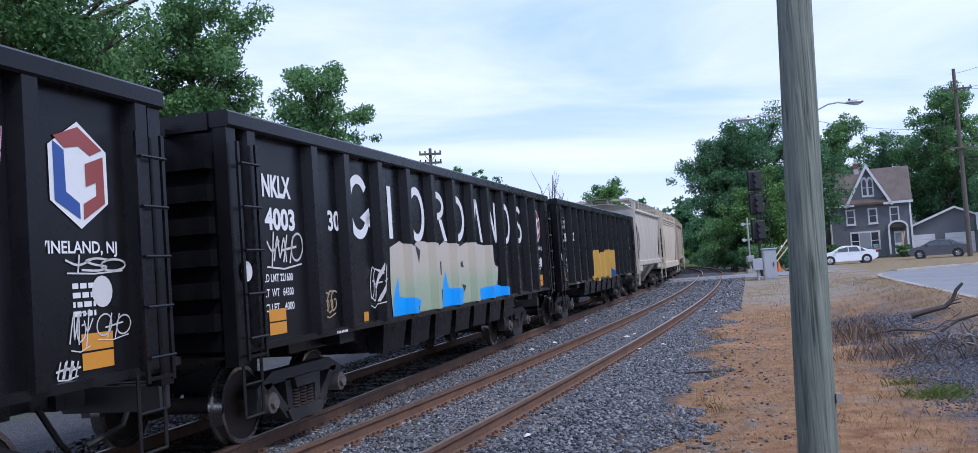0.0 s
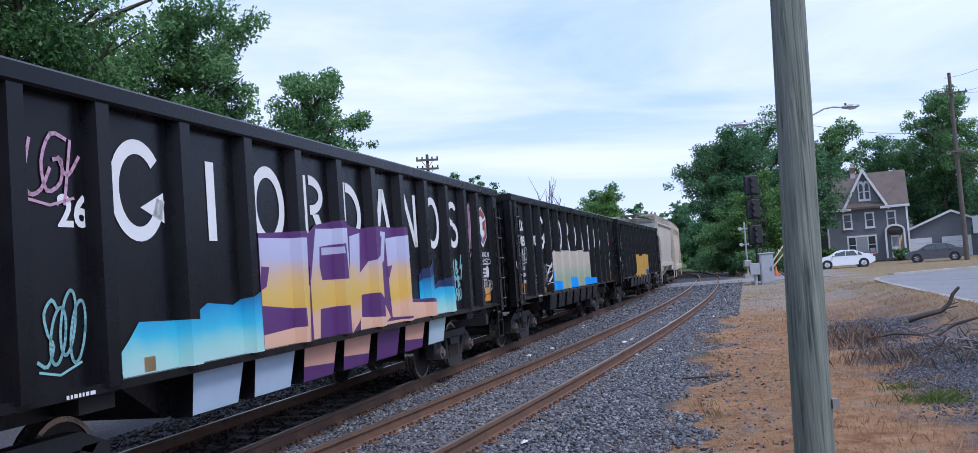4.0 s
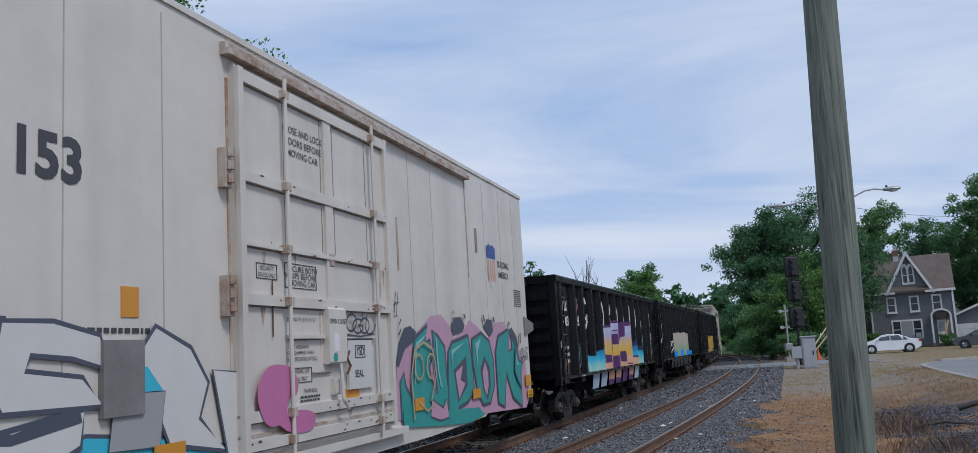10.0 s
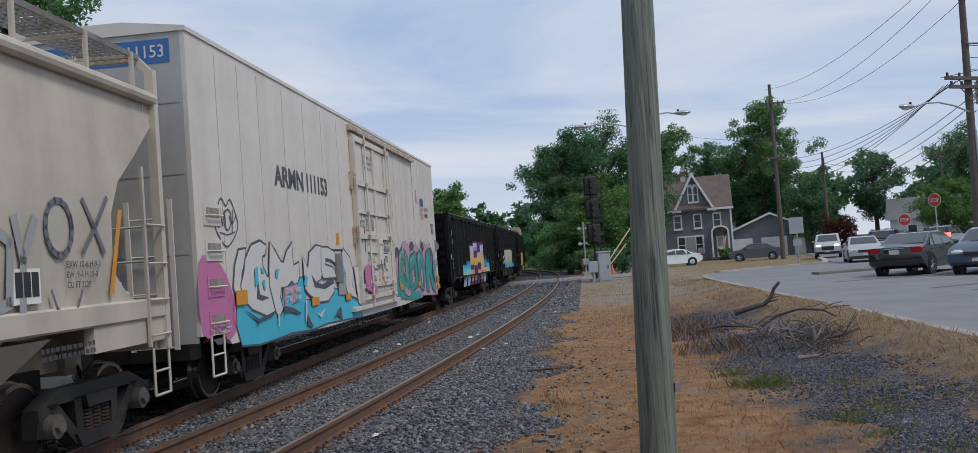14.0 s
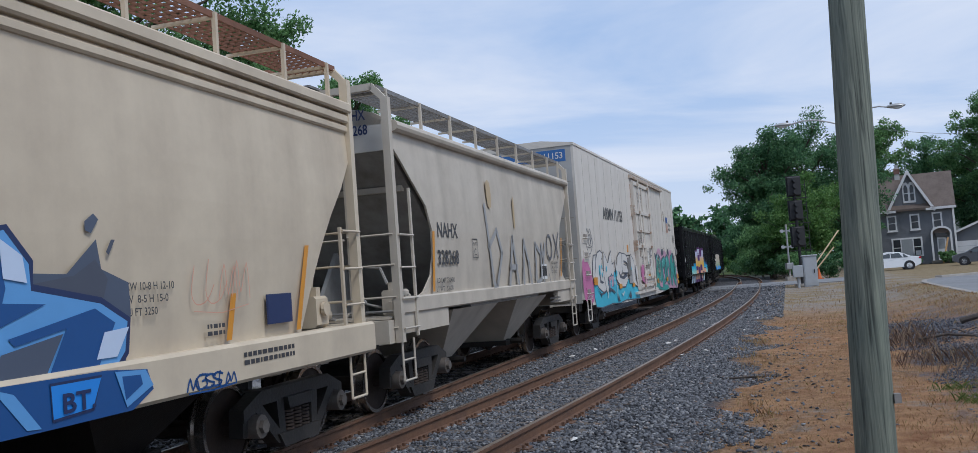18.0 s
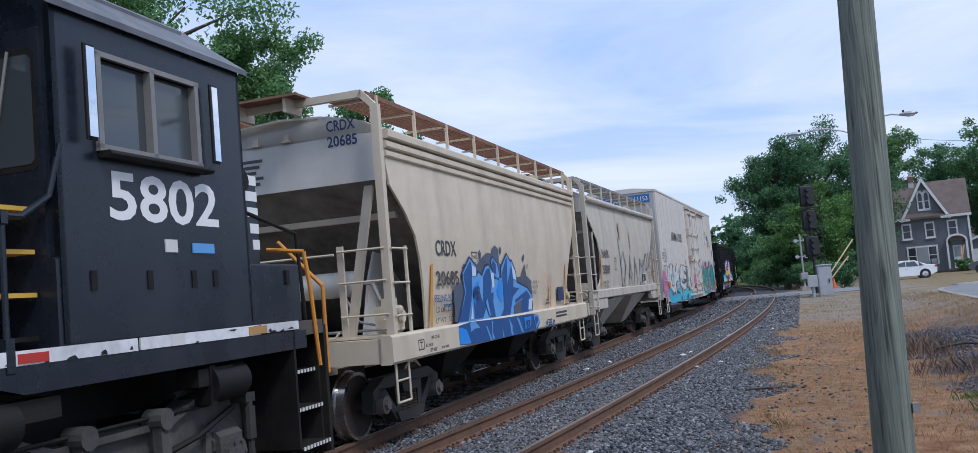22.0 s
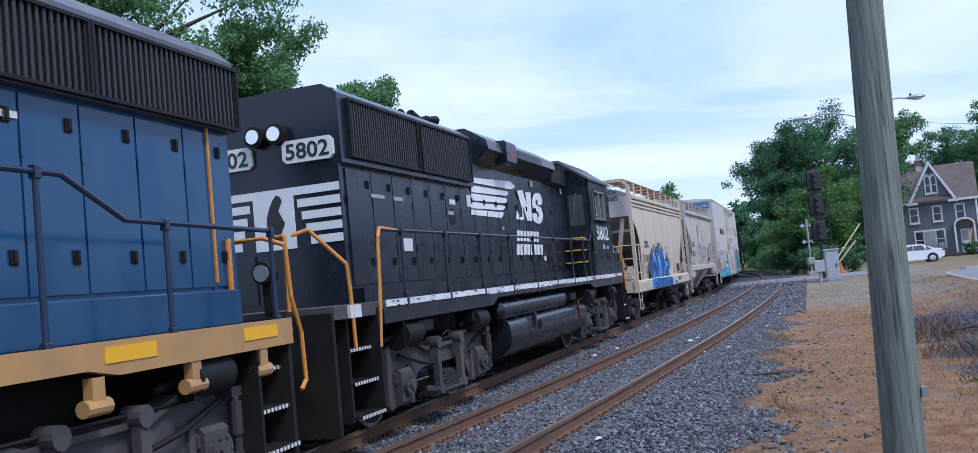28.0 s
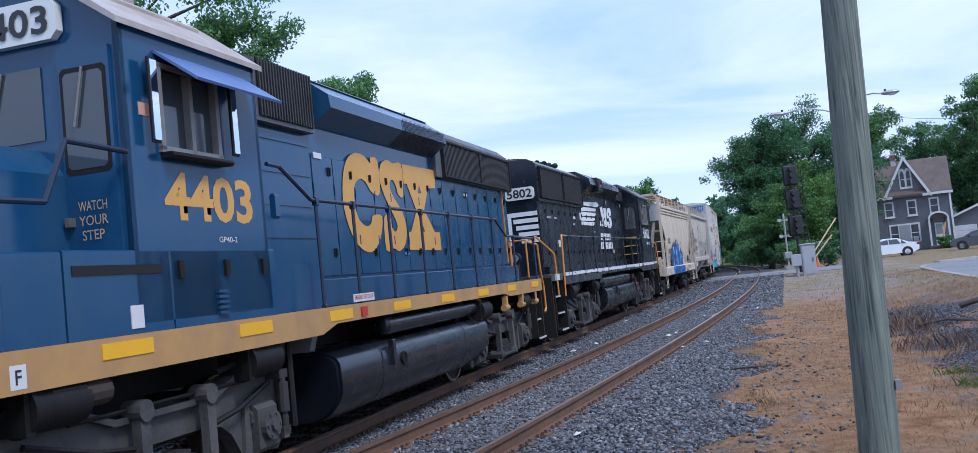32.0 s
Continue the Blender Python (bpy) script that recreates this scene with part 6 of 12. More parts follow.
    part("brake_valve", Geo().box(x - s * 0.6 - 0.14, x - s * 0.6 + 0.14, -1.30, -1.02, 1.28, 1.62, 0.03).rod((x - s * 0.6, -1.32, 1.48), (x - s * 0.6, -1.36, 1.48), 0.08, 10).rod((x - s * 0.42, -1.2, 1.4), (x - s * 0.3, -1.2, 1.4), 0.07, 10).box(x - s * 0.6 - 0.05, x - s * 0.6 + 0.05, -1.26, -1.08, 1.62, 1.72), colour, car)
    part("brake_pipe", Geo().pipe([(x - s * 0.75, -0.7, 1.95), (x - s * 0.62, -0.95, 1.92), (x - s * 0.6, -1.05, 1.7)], 0.022, 6).pipe([(x - s * 0.7, -0.5, 1.78), (x - s * 0.5, -0.78, 1.45), (x - s * 0.55, -1.1, 1.36)], 0.018, 6).pipe([(x - s * 0.3, -1.3, 1.34), (x - s * 0.3, -0.2, 1.34)], 0.02, 6), M["hopper_shade"], car)
    part("crossover_rail", Geo().pipe([(x + s * 0.1, -0.80, 2.30), (x + s * 0.1, 0.85, 2.30)], 0.016, 6), colour, car)
    part("cut_lever", Geo().pipe([(x + s * 0.1, -0.8, 1.35), (x + s * 0.1, -0.74, 1.28), (x + s * 0.1, 0.1, 1.28)], 0.014, 6), colour, car)


def hopper(q, colour, fat, label, grid, mark, number):
    car = thing("hopper_car", label, "freight car", group="covered hoppers of the train")
    slope = M["slope_shade_brown"] if fat else M["hopper_shade"]
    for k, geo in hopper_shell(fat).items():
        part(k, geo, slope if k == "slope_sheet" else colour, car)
    for s, x in ((-1, LEAD), (1, TRAIL)):
        hopper_end(car, x, s, fat, colour, slope)
        bogie(car, (-3.85 if fat else -3.55) if s < 0 else 4.30)
    # outlet chutes between the bogies
    for x in (-1.55, 1.95):
        g = Geo()
        for sy in (-1, 1):
            g.add([(x - 1.15, sy * 1.36, 1.25), (x + 1.15, sy * 1.36, 1.25), (x + 0.25, sy * 0.75, 0.42), (x - 0.25, sy * 0.75, 0.42)], [(0, 1, 2, 3)])
        g.add([(x - 1.15, -1.36, 1.25), (x - 0.25, -0.75, 0.42), (x - 0.25, 0.75, 0.42), (x - 1.15, 1.36, 1.25)], [(0, 1, 2, 3)])
        g.add([(x + 1.15, -1.36, 1.25), (x + 1.15, 1.36, 1.25), (x + 0.25, 0.75, 0.42), (x + 0.25, -0.75, 0.42)], [(0, 1, 2, 3)])
        part("chute", g, M["under_black"] if fat else colour, car)
        part("outlet_gate", Geo().box(x - 0.4, x + 0.4, -0.85, 0.85, 0.34, 0.43).rod((x - 0.05, -1.1, 0.4), (x - 0.05, 1.1, 0.4), 0.05, 8), M["under_black"], car)
    # running board on the roof: open grating on brackets
    for sy in (-1, 1):
        g = Geo()
        y0, y1 = sy * 0.78, sy * 1.32
        for k in range(7):
            y = y0 + (y1 - y0) * k / 6
            g.box(LEAD, TRAIL, y - 0.006, y + 0.006, 4.24, 4.265)
        x = LEAD
        while x < TRAIL:
            g.box(x, x + 0.014, min(y0, y1), max(y0, y1), 4.24, 4.262)
            x += 0.11
        part("walkway_grating", g, grid, car, "see-through roof walkway grating")
        for x in (-4.7, -3.5, -2.25, -1.0, 0.25, 1.5, 2.75, 4.0, 5.0):
            part("walkway_bracket", Geo().box(x - 0.02, x + 0.02, sy * 1.36 - 0.02, sy * 1.36 + 0.02, 3.8, 4.27).box(x - 0.02, x + 0.02, min(sy * 0.7, sy * 1.36), max(sy * 0.7, sy * 1.36), 4.21, 4.24), colour, car)
        part("walkway_edge", Geo().box(LEAD, TRAIL, sy * 1.34 - 0.012, sy * 1.34 + 0.012, 4.22, 4.28), grid, car)
    for k in range(6):
        part("hatch", Geo().box(-4.3 + 1.6 * k, -3.2 + 1.6 * k, -0.42, 0.42, 4.05, 4.16, 0.03), colour, car)
    if mark:
        # lettering
        y = -1.485
        lettering(mark, -3.39 if fat else -3.46, y, 2.25 if fat else 2.32, 0.22, 0.80 if fat else 0.86, P["dim"], car, 0.014)
        lettering(number, -3.45 if fat else -3.50, y, 1.83 if fat else 1.92, 0.21 if fat else 0.22, 0.88, P["dim"], car, 0.014)
        lettering("LD LMT 229500" if fat else "LD LMT 232400", -3.55 if fat else -3.6, y, 1.47 if fat else 1.66, 0.075, 0.77 if fat else 0.72, P["dim"], car, 0.01)
        lettering("LT WT   56500" if fat else "LT WT   53600", -3.59 if fat else -3.64, y, 1.325 if fat else 1.54, 0.075, 0.80 if fat else 0.68, P["dim"], car, 0.01)
        if fat:
            for k, (w, ln) in enumerate((("EXW 10-8 H 12-10", 0.62), ("EW  8-5 H 15-0", 0.54), ("CU FT 3250", 0.4))):
                lettering(w, 1.14, y, 1.78 - 0.095 * k, 0.06, ln, P["dim"], car, 0.012)
        xe = LEAD + 0.19 - 0.006
        lettering(mark, 0, 0, 0, 0.14, 0.40, P["navy"], car, 0.02, turn=pose(xe, -0.68, 3.88, 90, 0, -90))
        lettering(number, 0, 0, 0, 0.14, 0.42, P["navy"], car, 0.02, turn=pose(xe, -0.68, 3.68, 90, 0, -90))
        if fat:
            g = Geo()
            for k in range(5):
                g.add([(xe, 0.70 - 0.04 * (k % 2), 3.62 - 0.075 * k), (xe, 0.28 + 0.05 * (k % 3), 3.62 - 0.075 * k), (xe, 0.28 + 0.05 * (k % 3), 3.66 - 0.075 * k), (xe, 0.70 - 0.04 * (k % 2), 3.66 - 0.075 * k)], [(0, 1, 2, 3)])
            part("end_stencil", g, P["dim"], car)
        g = Geo()
        for x, z0, x1, z1 in ((-3.81, 1.29, -3.62, 2.13), (-1.62, 1.5, -1.5, 1.95), (0.8, 1.4, 0.9, 1.8), (2.45, 1.31, 2.56, 1.71), (3.69, 1.31, 3.97, 2.15)) if fat else ((-3.79, 1.55, -3.66, 2.4), (3.97, 1.60, 4.24, 2.46)):
            g.add([(x, y, z0), (x + 0.085, y, z0), (x1 + 0.085, y, z1), (x1, y, z1)], [(0, 1, 2, 3)])
        part("reflector", g, P["orange"], car, "upright orange reflector strip")
        if fat:
            part("placard", Geo().box(3.16, 3.62, y - 0.004, y + 0.01, 1.40, 1.68), P["navy"], car)
        else:
            pl = part("placard", Geo().box(2.36, 2.76, y - 0.004, y + 0.01, 1.58, 1.88), P["white"], car, "black and white data placard")
            for k in range(3):
                part("placard_field", Geo().box(2.39 + 0.12 * k, 2.49 + 0.12 * k, y - 0.008, y - 0.003, 1.64, 1.85), P["black"], pl)
            for k, (w, ln) in enumerate((("EXW 10-6 H 9-3", 0.62), ("EW  9-6 H 15-0", 0.56), ("CU FT 3220", 0.42))):
                lettering(w, 3.2, y, 1.88 - 0.095 * k, 0.06, ln, P["dim"], car, 0.012)
        g = Geo()
        wall_bars(g, 2.18, y, 1.43, 0.035, 0.26, 2, 91)
        wall_bars(g, 2.6, y - 0.07, 1.15, 0.04, 0.9, 2, 92)
        part("stencil", g, P["dim"], car)
        g = Geo()
        for a, b in (((-1.93, 2.02), (-1.68, 2.02)), ((-1.68, 2.02), (-1.68, 2.32)), ((-1.68, 2.32), (-1.93, 2.32)), ((-1.93, 2.32), (-1.93, 2.02))):
            stroke(g, [a, b], 0.015, lambda x: y, 0.0)
        part("plate_frame", g, P["dim"], car)
        lettering("C", -1.86, y, 2.06, 0.11, 0.10, P["dim"], car, 0.008)
        lettering("PLATE", -1.90, y, 2.22, 0.05, 0.19, P["dim"], car, 0.004)
    CARS.append((car, q, 4.1))
    return car


# darker than the car paint: shade of the end bays is mixed into both
M["slope_shade_brown"] = mat("hopper_shaded_brown", (0.22, 0.20, 0.18), 0.7, dark=(0.06, 0.05, 0.042), amount=0.5, scale=3, streak=3.0)
M["hopper_shade"] = mat("hopper_shaded_grey", (0.33, 0.325, 0.31), 0.65, dark=(0.17, 0.155, 0.14), amount=0.5, scale=3, streak=3.0)
M["grate_rust"] = mat("rusty_grating", (0.22, 0.10, 0.06), 0.8, dark=(0.12, 0.06, 0.04), amount=0.5, scale=10)
M["grate_grey"] = mat("grey_grating", (0.20, 0.20, 0.20), 0.6, dark=(0.12, 0.10, 0.08), amount=0.5, scale=10)
hn = hopper(-35.15, M["hopper_grey"], False, "weathered light grey covered hopper with faded graffiti, on the track", M["grate_grey"], "NAHX", "328268")
hc = hopper(-46.55, M["hopper_cream"], True, "cream covered hopper with a big blue graffiti piece, on the track", M["grate_rust"], "CRDX", "20685")


def hopper_side(x):
    return -1.487


def hopper_spray(car, shapes, depth=hopper_side, base=0.004):
    for k, (nm, poly) in enumerate(shapes):
        g = Geo()
        painted(g, poly, depth, base + 0.0016 * k, 0.6)
        part("graffiti", g, P[nm], car)


# faded tall letters on the grey hopper
g = Geo()
for pts in ([(-0.9, 1.5), (-1.2, 2.9)], [(-1.1, 2.2), (-0.6, 2.5), (-0.35, 2.1), (-0.75, 1.55), (-0.9, 1.5)], [(0.0, 1.5), (0.35, 2.4), (0.6, 1.5)], [(0.1, 1.85), (0.55, 1.85)], [(0.95, 1.5), (1.1, 2.35), (1.4, 1.9), (1.5, 1.5)], [(1.9, 1.5), (1.95, 2.3), (2.35, 2.1), (2.3, 1.6), (1.9, 1.5)], [(2.42, 2.3), (2.52, 1.95), (2.72, 2.3)], [(2.52, 1.95), (2.48, 1.5)]):
    stroke(g, pts, 0.10, hopper_side, 0.004)
part("graffiti", g, P["haze"], hn, "faded grey letters")
g = Geo()
stroke(g, [(3.10 + 0.22 * math.cos(a * 0.45), 2.24 + 0.25 * math.sin(a * 0.45)) for a in range(16)], 0.06, hopper_side, 0.005)
stroke(g, [(3.53, 2.52), (3.7, 2.30), (3.9, 2.02)], 0.055, hopper_side, 0.005)
stroke(g, [(4.0, 2.56), (3.78, 2.30), (3.50, 2.02)], 0.055, hopper_side, 0.005)
stroke(g, [(2.92, 1.68), (3.0, 1.52), (3.18, 1.43), (3.34, 1.50), (3.44, 1.66)], 0.035, hopper_side, 0.005)
part("graffiti", g, P["grey"], hn, "dark grey sprayed ring and cross")
hopper_spray(hn, [("ochre", curve_loop([(-1.0, 2.9), (-0.8, 2.9), (-0.82, 3.3), (-1.05, 3.3)], 2)), ("ochre", curve_loop([(0.5, 2.6), (0.6, 2.6), (0.6, 3.1), (0.5, 3.1)], 2))])
g = Geo()
scribble(g, 1.78, 0.95, 0.65, 0.12, lambda x: -1.55, 0.004, 101, 18, 0.022)
part("tag", g, P["royal"], hc, "blue scrawled tag")
lettering("FEELING BLUE", -3.58, -1.487, 1.61, 0.10, 0.80, P["royal"], hc, 0.012, name="tag")
g = Geo()
stroke(g, [(-3.28, 1.565), (-3.05, 1.56), (-2.92, 1.575), (-3.1, 1.54)], 0.018, hopper_side, 0.004)
part("tag_underline", g, P["royal"], hc)
for words, x, z, w in (("BRK CYL REL", -3.96, 1.145, 0.29), ("RET. VALVE", -4.17, 1.055, 0.24), ("LIFT HERE", -4.03, 0.985, 0.23), ("JACK HERE", -3.64, 0.985, 0.27)):
    lettering(words, x, -1.553, z, 0.042, w, P["dim"], hc, 0.008, name="stencil")
g = Geo()
for a, b in (((-4.40, 1.16), (-4.22, 1.16)), ((-4.22, 1.16), (-4.22, 1.04)), ((-4.22, 1.04), (-4.40, 1.04)), ((-4.40, 1.04), (-4.40, 1.16)), ((-4.36, 1.13), (-4.26, 1.13)), ((-4.31, 1.13), (-4.31, 1.05))):
    stroke(g, [a, b], 0.012, lambda x: -1.553, 0.0)
part("stencil_box", g, P["dim"], hc)
g = Geo()
scribble(g, 2.0, 1.6, 0.8, 0.4, hopper_side, 0.004, 102, 14, 0.012)
part("tag", g, P["salmon"], hc, "faint red scrawled tag")
# hoppers further up the train
for k, m in enumerate(("hopper_grey", "hopper_cream", "far_tan", "hopper_cream", "hopper_grey", "far_green", "hopper_grey", "hopper_cream")):
    if m not in M:
        M[m] = mat(m, (0.40, 0.32, 0.24) if m == "far_tan" else (0.18, 0.24, 0.20), 0.6, amount=0.4, scale=2, streak=2.0)
    hopper(45.2 + 12.2 * k, M[m], k % 2 == 1, "weathered covered hopper further up the train, on the track", M["grate_grey"], "", "")


# ---- locomotives ----
def loco_frame_geo():
    """The outer side of a two-axle power bogie, about its centre: a deep cast beam with an arch over each wheel."""
    g = Geo()
    half = [(0.0, 0.90), (0.62, 0.90), (0.95, 1.02), (1.55, 1.04), (1.76, 0.98), (1.80, 0.70), (1.76, 0.30), (1.68, 0.22), (1.56, 0.24), (1.55, 0.62), (1.48, 0.70), (1.28, 0.70), (1.21, 0.62), (1.20, 0.26), (1.10, 0.24), (1.02, 0.36), (0.92, 0.50), (0.78, 0.59), (0.60, 0.63), (0.0, 0.63)]
    out = half + [(-x, z) for x, z in half[::-1][1:-1]]
    g.slab(out, -1.24, -1.10)
    # raised flange along the top and round the pedestals
    for s in (-1, 1):
        g.slab([(s * 0.0, 0.90), (s * 0.62, 0.90), (s * 0.95, 1.02), (s * 1.55, 1.04), (s * 1.55, 0.99), (s * 0.96, 0.97), (s * 0.63, 0.85), (s * 0.0, 0.85)][:: s], -1.30, -1.24)
        g.slab([(s * 1.70, 0.98), (s * 1.80, 0.94), (s * 1.84, 0.30), (s * 1.74, 0.30)][:: s], -1.29, -1.12)
        g.slab([(s * 1.10, 0.72), (s * 1.18, 0.72), (s * 1.18, 0.24), (s * 1.06, 0.24)][:: s], -1.28, -1.12)
    return g


DUSTY = mat("road_dust_on_castings", (0.040, 0.038, 0.036), 0.75, dark=(0.105, 0.095, 0.085), amount=0.45, scale=4, bump=0.4, bscale=22)
LF = loco_frame_geo().mesh("side_frame", DUSTY)
JB = Geo().box(-0.17, 0.17, -1.34, -1.1, -0.24, 0.20, 0.04).box(-0.21, 0.21, -1.30, -1.12, 0.02, 0.16, 0.03).rod((0, -1.40, 0), (0, -1.33, 0), 0.14, 16).rod((0, -1.43, 0), (0, -1.40, 0), 0.06, 8)
for a in range(6):
    JB.rod((0.105 * math.cos(a * 1.0472), -1.415, 0.105 * math.sin(a * 1.0472)), (0.105 * math.cos(a * 1.0472), -1.39, 0.105 * math.sin(a * 1.0472)), 0.016, 6)
JB = JB.mesh("journal_box", DUSTY)
HANG = Geo()
for hx in (-0.42, 0.42):
    HANG.slab([(hx - 0.05, 0.30), (hx + 0.05, 0.30), (hx + 0.06, 0.92), (hx - 0.06, 0.92)], -1.40, -1.32).rod((hx, -1.42, 0.93), (hx, -1.24, 0.93), 0.085, 12).rod((hx, -1.42, 0.30), (hx, -1.20, 0.30), 0.07, 10)
HANG = HANG.mesh("swing_hanger", DUSTY)
PLANK = Geo().box(-0.52, 0.52, -1.42, -1.1, 0.24, 0.30, 0.02)
for k in range(5):
    w = 0.46 - 0.07 * k
    PLANK.slab([(-w, 0.31 + 0.045 * k), (0, 0.295 + 0.045 * k), (w, 0.31 + 0.045 * k), (w, 0.345 + 0.045 * k), (0, 0.33 + 0.045 * k), (-w, 0.345 + 0.045 * k)], -1.34, -1.14)
PLANK = PLANK.mesh("leaf_spring", CASTING)
DAMPER = Geo().rod((1.62, -1.38, 0.42), (1.62, -1.38, 0.90), 0.035, 8).rod((1.62, -1.38, 0.58), (1.62, -1.38, 0.86), 0.055, 10).box(1.55, 1.70, -1.40, -1.24, 0.90, 0.98).box(1.55, 1.68, -1.40, -1.24, 0.36, 0.44).mesh("damper", CASTING)
BRAKE = Geo().rod((-0.26, -1.34, 0), (0.22, -1.34, 0), 0.165, 18).rod((-0.30, -1.34, 0), (-0.26, -1.34, 0), 0.18, 18).rod((0.24, -1.3, 0), (0.32, -1.3, 0), 0.11, 12).rod((-0.28, -1.3, 0), (-0.62, -1.3, -0.04), 0.03, 6).box(-0.34, -0.26, -1.46, -1.14, -0.16, 0.16).mesh("brake_cylinder", M["under_black"], True)
TIE = Geo().pipe([(-1.5, -1.30, 0.88), (-0.9, -1.34, 0.72), (-0.5, -1.34, 0.66)], 0.025).pipe([(1.5, -1.30, 0.88), (0.9, -1.34, 0.72), (0.5, -1.34, 0.66)], 0.025).rod((-1.1, -1.3, 0.95), (1.1, -1.3, 0.95), 0.018, 6).mesh("brake_rigging", M["under_black"])
SHOE = Geo().box(-0.05, 0.05, -1.0, -0.86, -0.3, 0.25).mesh("brake_shoe", RUSTY)


def power_bogie(car, x):
    b = part("bogie", Geo().box(-1.6, 1.6, -1.0, 1.0, 0.55, 0.85).box(-0.5, 0.5, -0.7, 0.7, 0.8, 1.3), M["under_black"], car, at=pose(x, 0, 0))
    for turn in (0, 180):
        at = pose(0, 0, 0, 0, 0, turn)
        part("side_frame", LF, None, b, at=at)
        part("swing_hanger", HANG, None, b, at=at)
        part("leaf_spring", PLANK, None, b, at=at)
        part("damper", DAMPER, None, b, at=at)
        part("brake_rigging", TIE, None, b, at=at)
        for s in (-1.38, 1.38):
            part("journal_box", JB, None, b, at=at @ pose(s, 0, 0.5))
            part("brake_cylinder", BRAKE, None, b, at=at @ pose(s * 0.93, 0, 1.12, 0, 0, 0))
            part("brake_shoe", SHOE, None, b, at=at @ pose(s * 0.62, 0, 0.5))
    for s in (-1.38, 1.38):
        w = part("wheelset", WS_LOCO[0], None, b, at=pose(s, 0, 0.5))
        for turn in (0, 180):
            part("tread", WS_LOCO[1], None, b, at=pose(s, 0, 0.5, 0, 0, turn))
        WHEELS.append((w, s, 0.5))


def grille(car, x0, x1, z0, z1, y, name="radiator_grille", pitch=0.07, frame=True):
    g = Geo()
    x = x0
    while x < x1:
        g.box(x, x + pitch * 0.42, y - 0.02, y, z0, z1)
        x += pitch
    r = part(name, g, M["grille"], car)
    part("grille_back", Geo().box(x0, x1, y + 0.012, y + 0.03, z0, z1), DARK, car)
    if frame:
        f = Geo()
        for a, b in ((x0 - 0.03, x0), (x1, x1 + 0.03)):
            f.box(a, b, y - 0.04, y + 0.02, z0 - 0.03, z1 + 0.03)
        for a, b in ((z0 - 0.03, z0), (z1, z1 + 0.03)):
            f.box(x0, x1, y - 0.04, y + 0.02, a, b)
        part("grille_frame", f, M["under_black"], car)
    return r


def hood_doors(car, xs, z0, z1, y, paint):
    for a, b in zip(xs, xs[1:]):
        d = part("hood_door", Geo().box(a + 0.012, b - 0.012, y - 0.018, y, z0, z1, 0.006), paint, car)
        for z in (z0 + 0.28, z1 - 0.18):
            part("latch", Geo().box(b - 0.16, b - 0.09, y - 0.034, y - 0.018, z - 0.055, z + 0.055, 0.01).box(b - 0.14, b - 0.11, y - 0.05, y - 0.034, z - 0.03, z + 0.05), M["under_black"], d)
        for z in (z0 + 0.45, z1 - 0.4):
            part("hinge", Geo().box(a + 0.0, a + 0.03, y - 0.03, y - 0.018, z - 0.06, z + 0.06), paint, d)


def handrail(car, pts_top, posts, foot, y, m, post_m=None):
    part("handrail", Geo().pipe(pts_top, 0.022, 8), m, car)
    for x, z in posts:
        part("stanchion", Geo().rod((x, y, foot), (x, y, z), 0.021, 8).box(x - 0.034, x + 0.034, y - 0.028, y + 0.02, foot - 0.12, foot + 0.10, 0.01).box(x - 0.027, x + 0.027, y - 0.027, y + 0.027, z - 0.06, z + 0.03, 0.008), post_m or m, car)


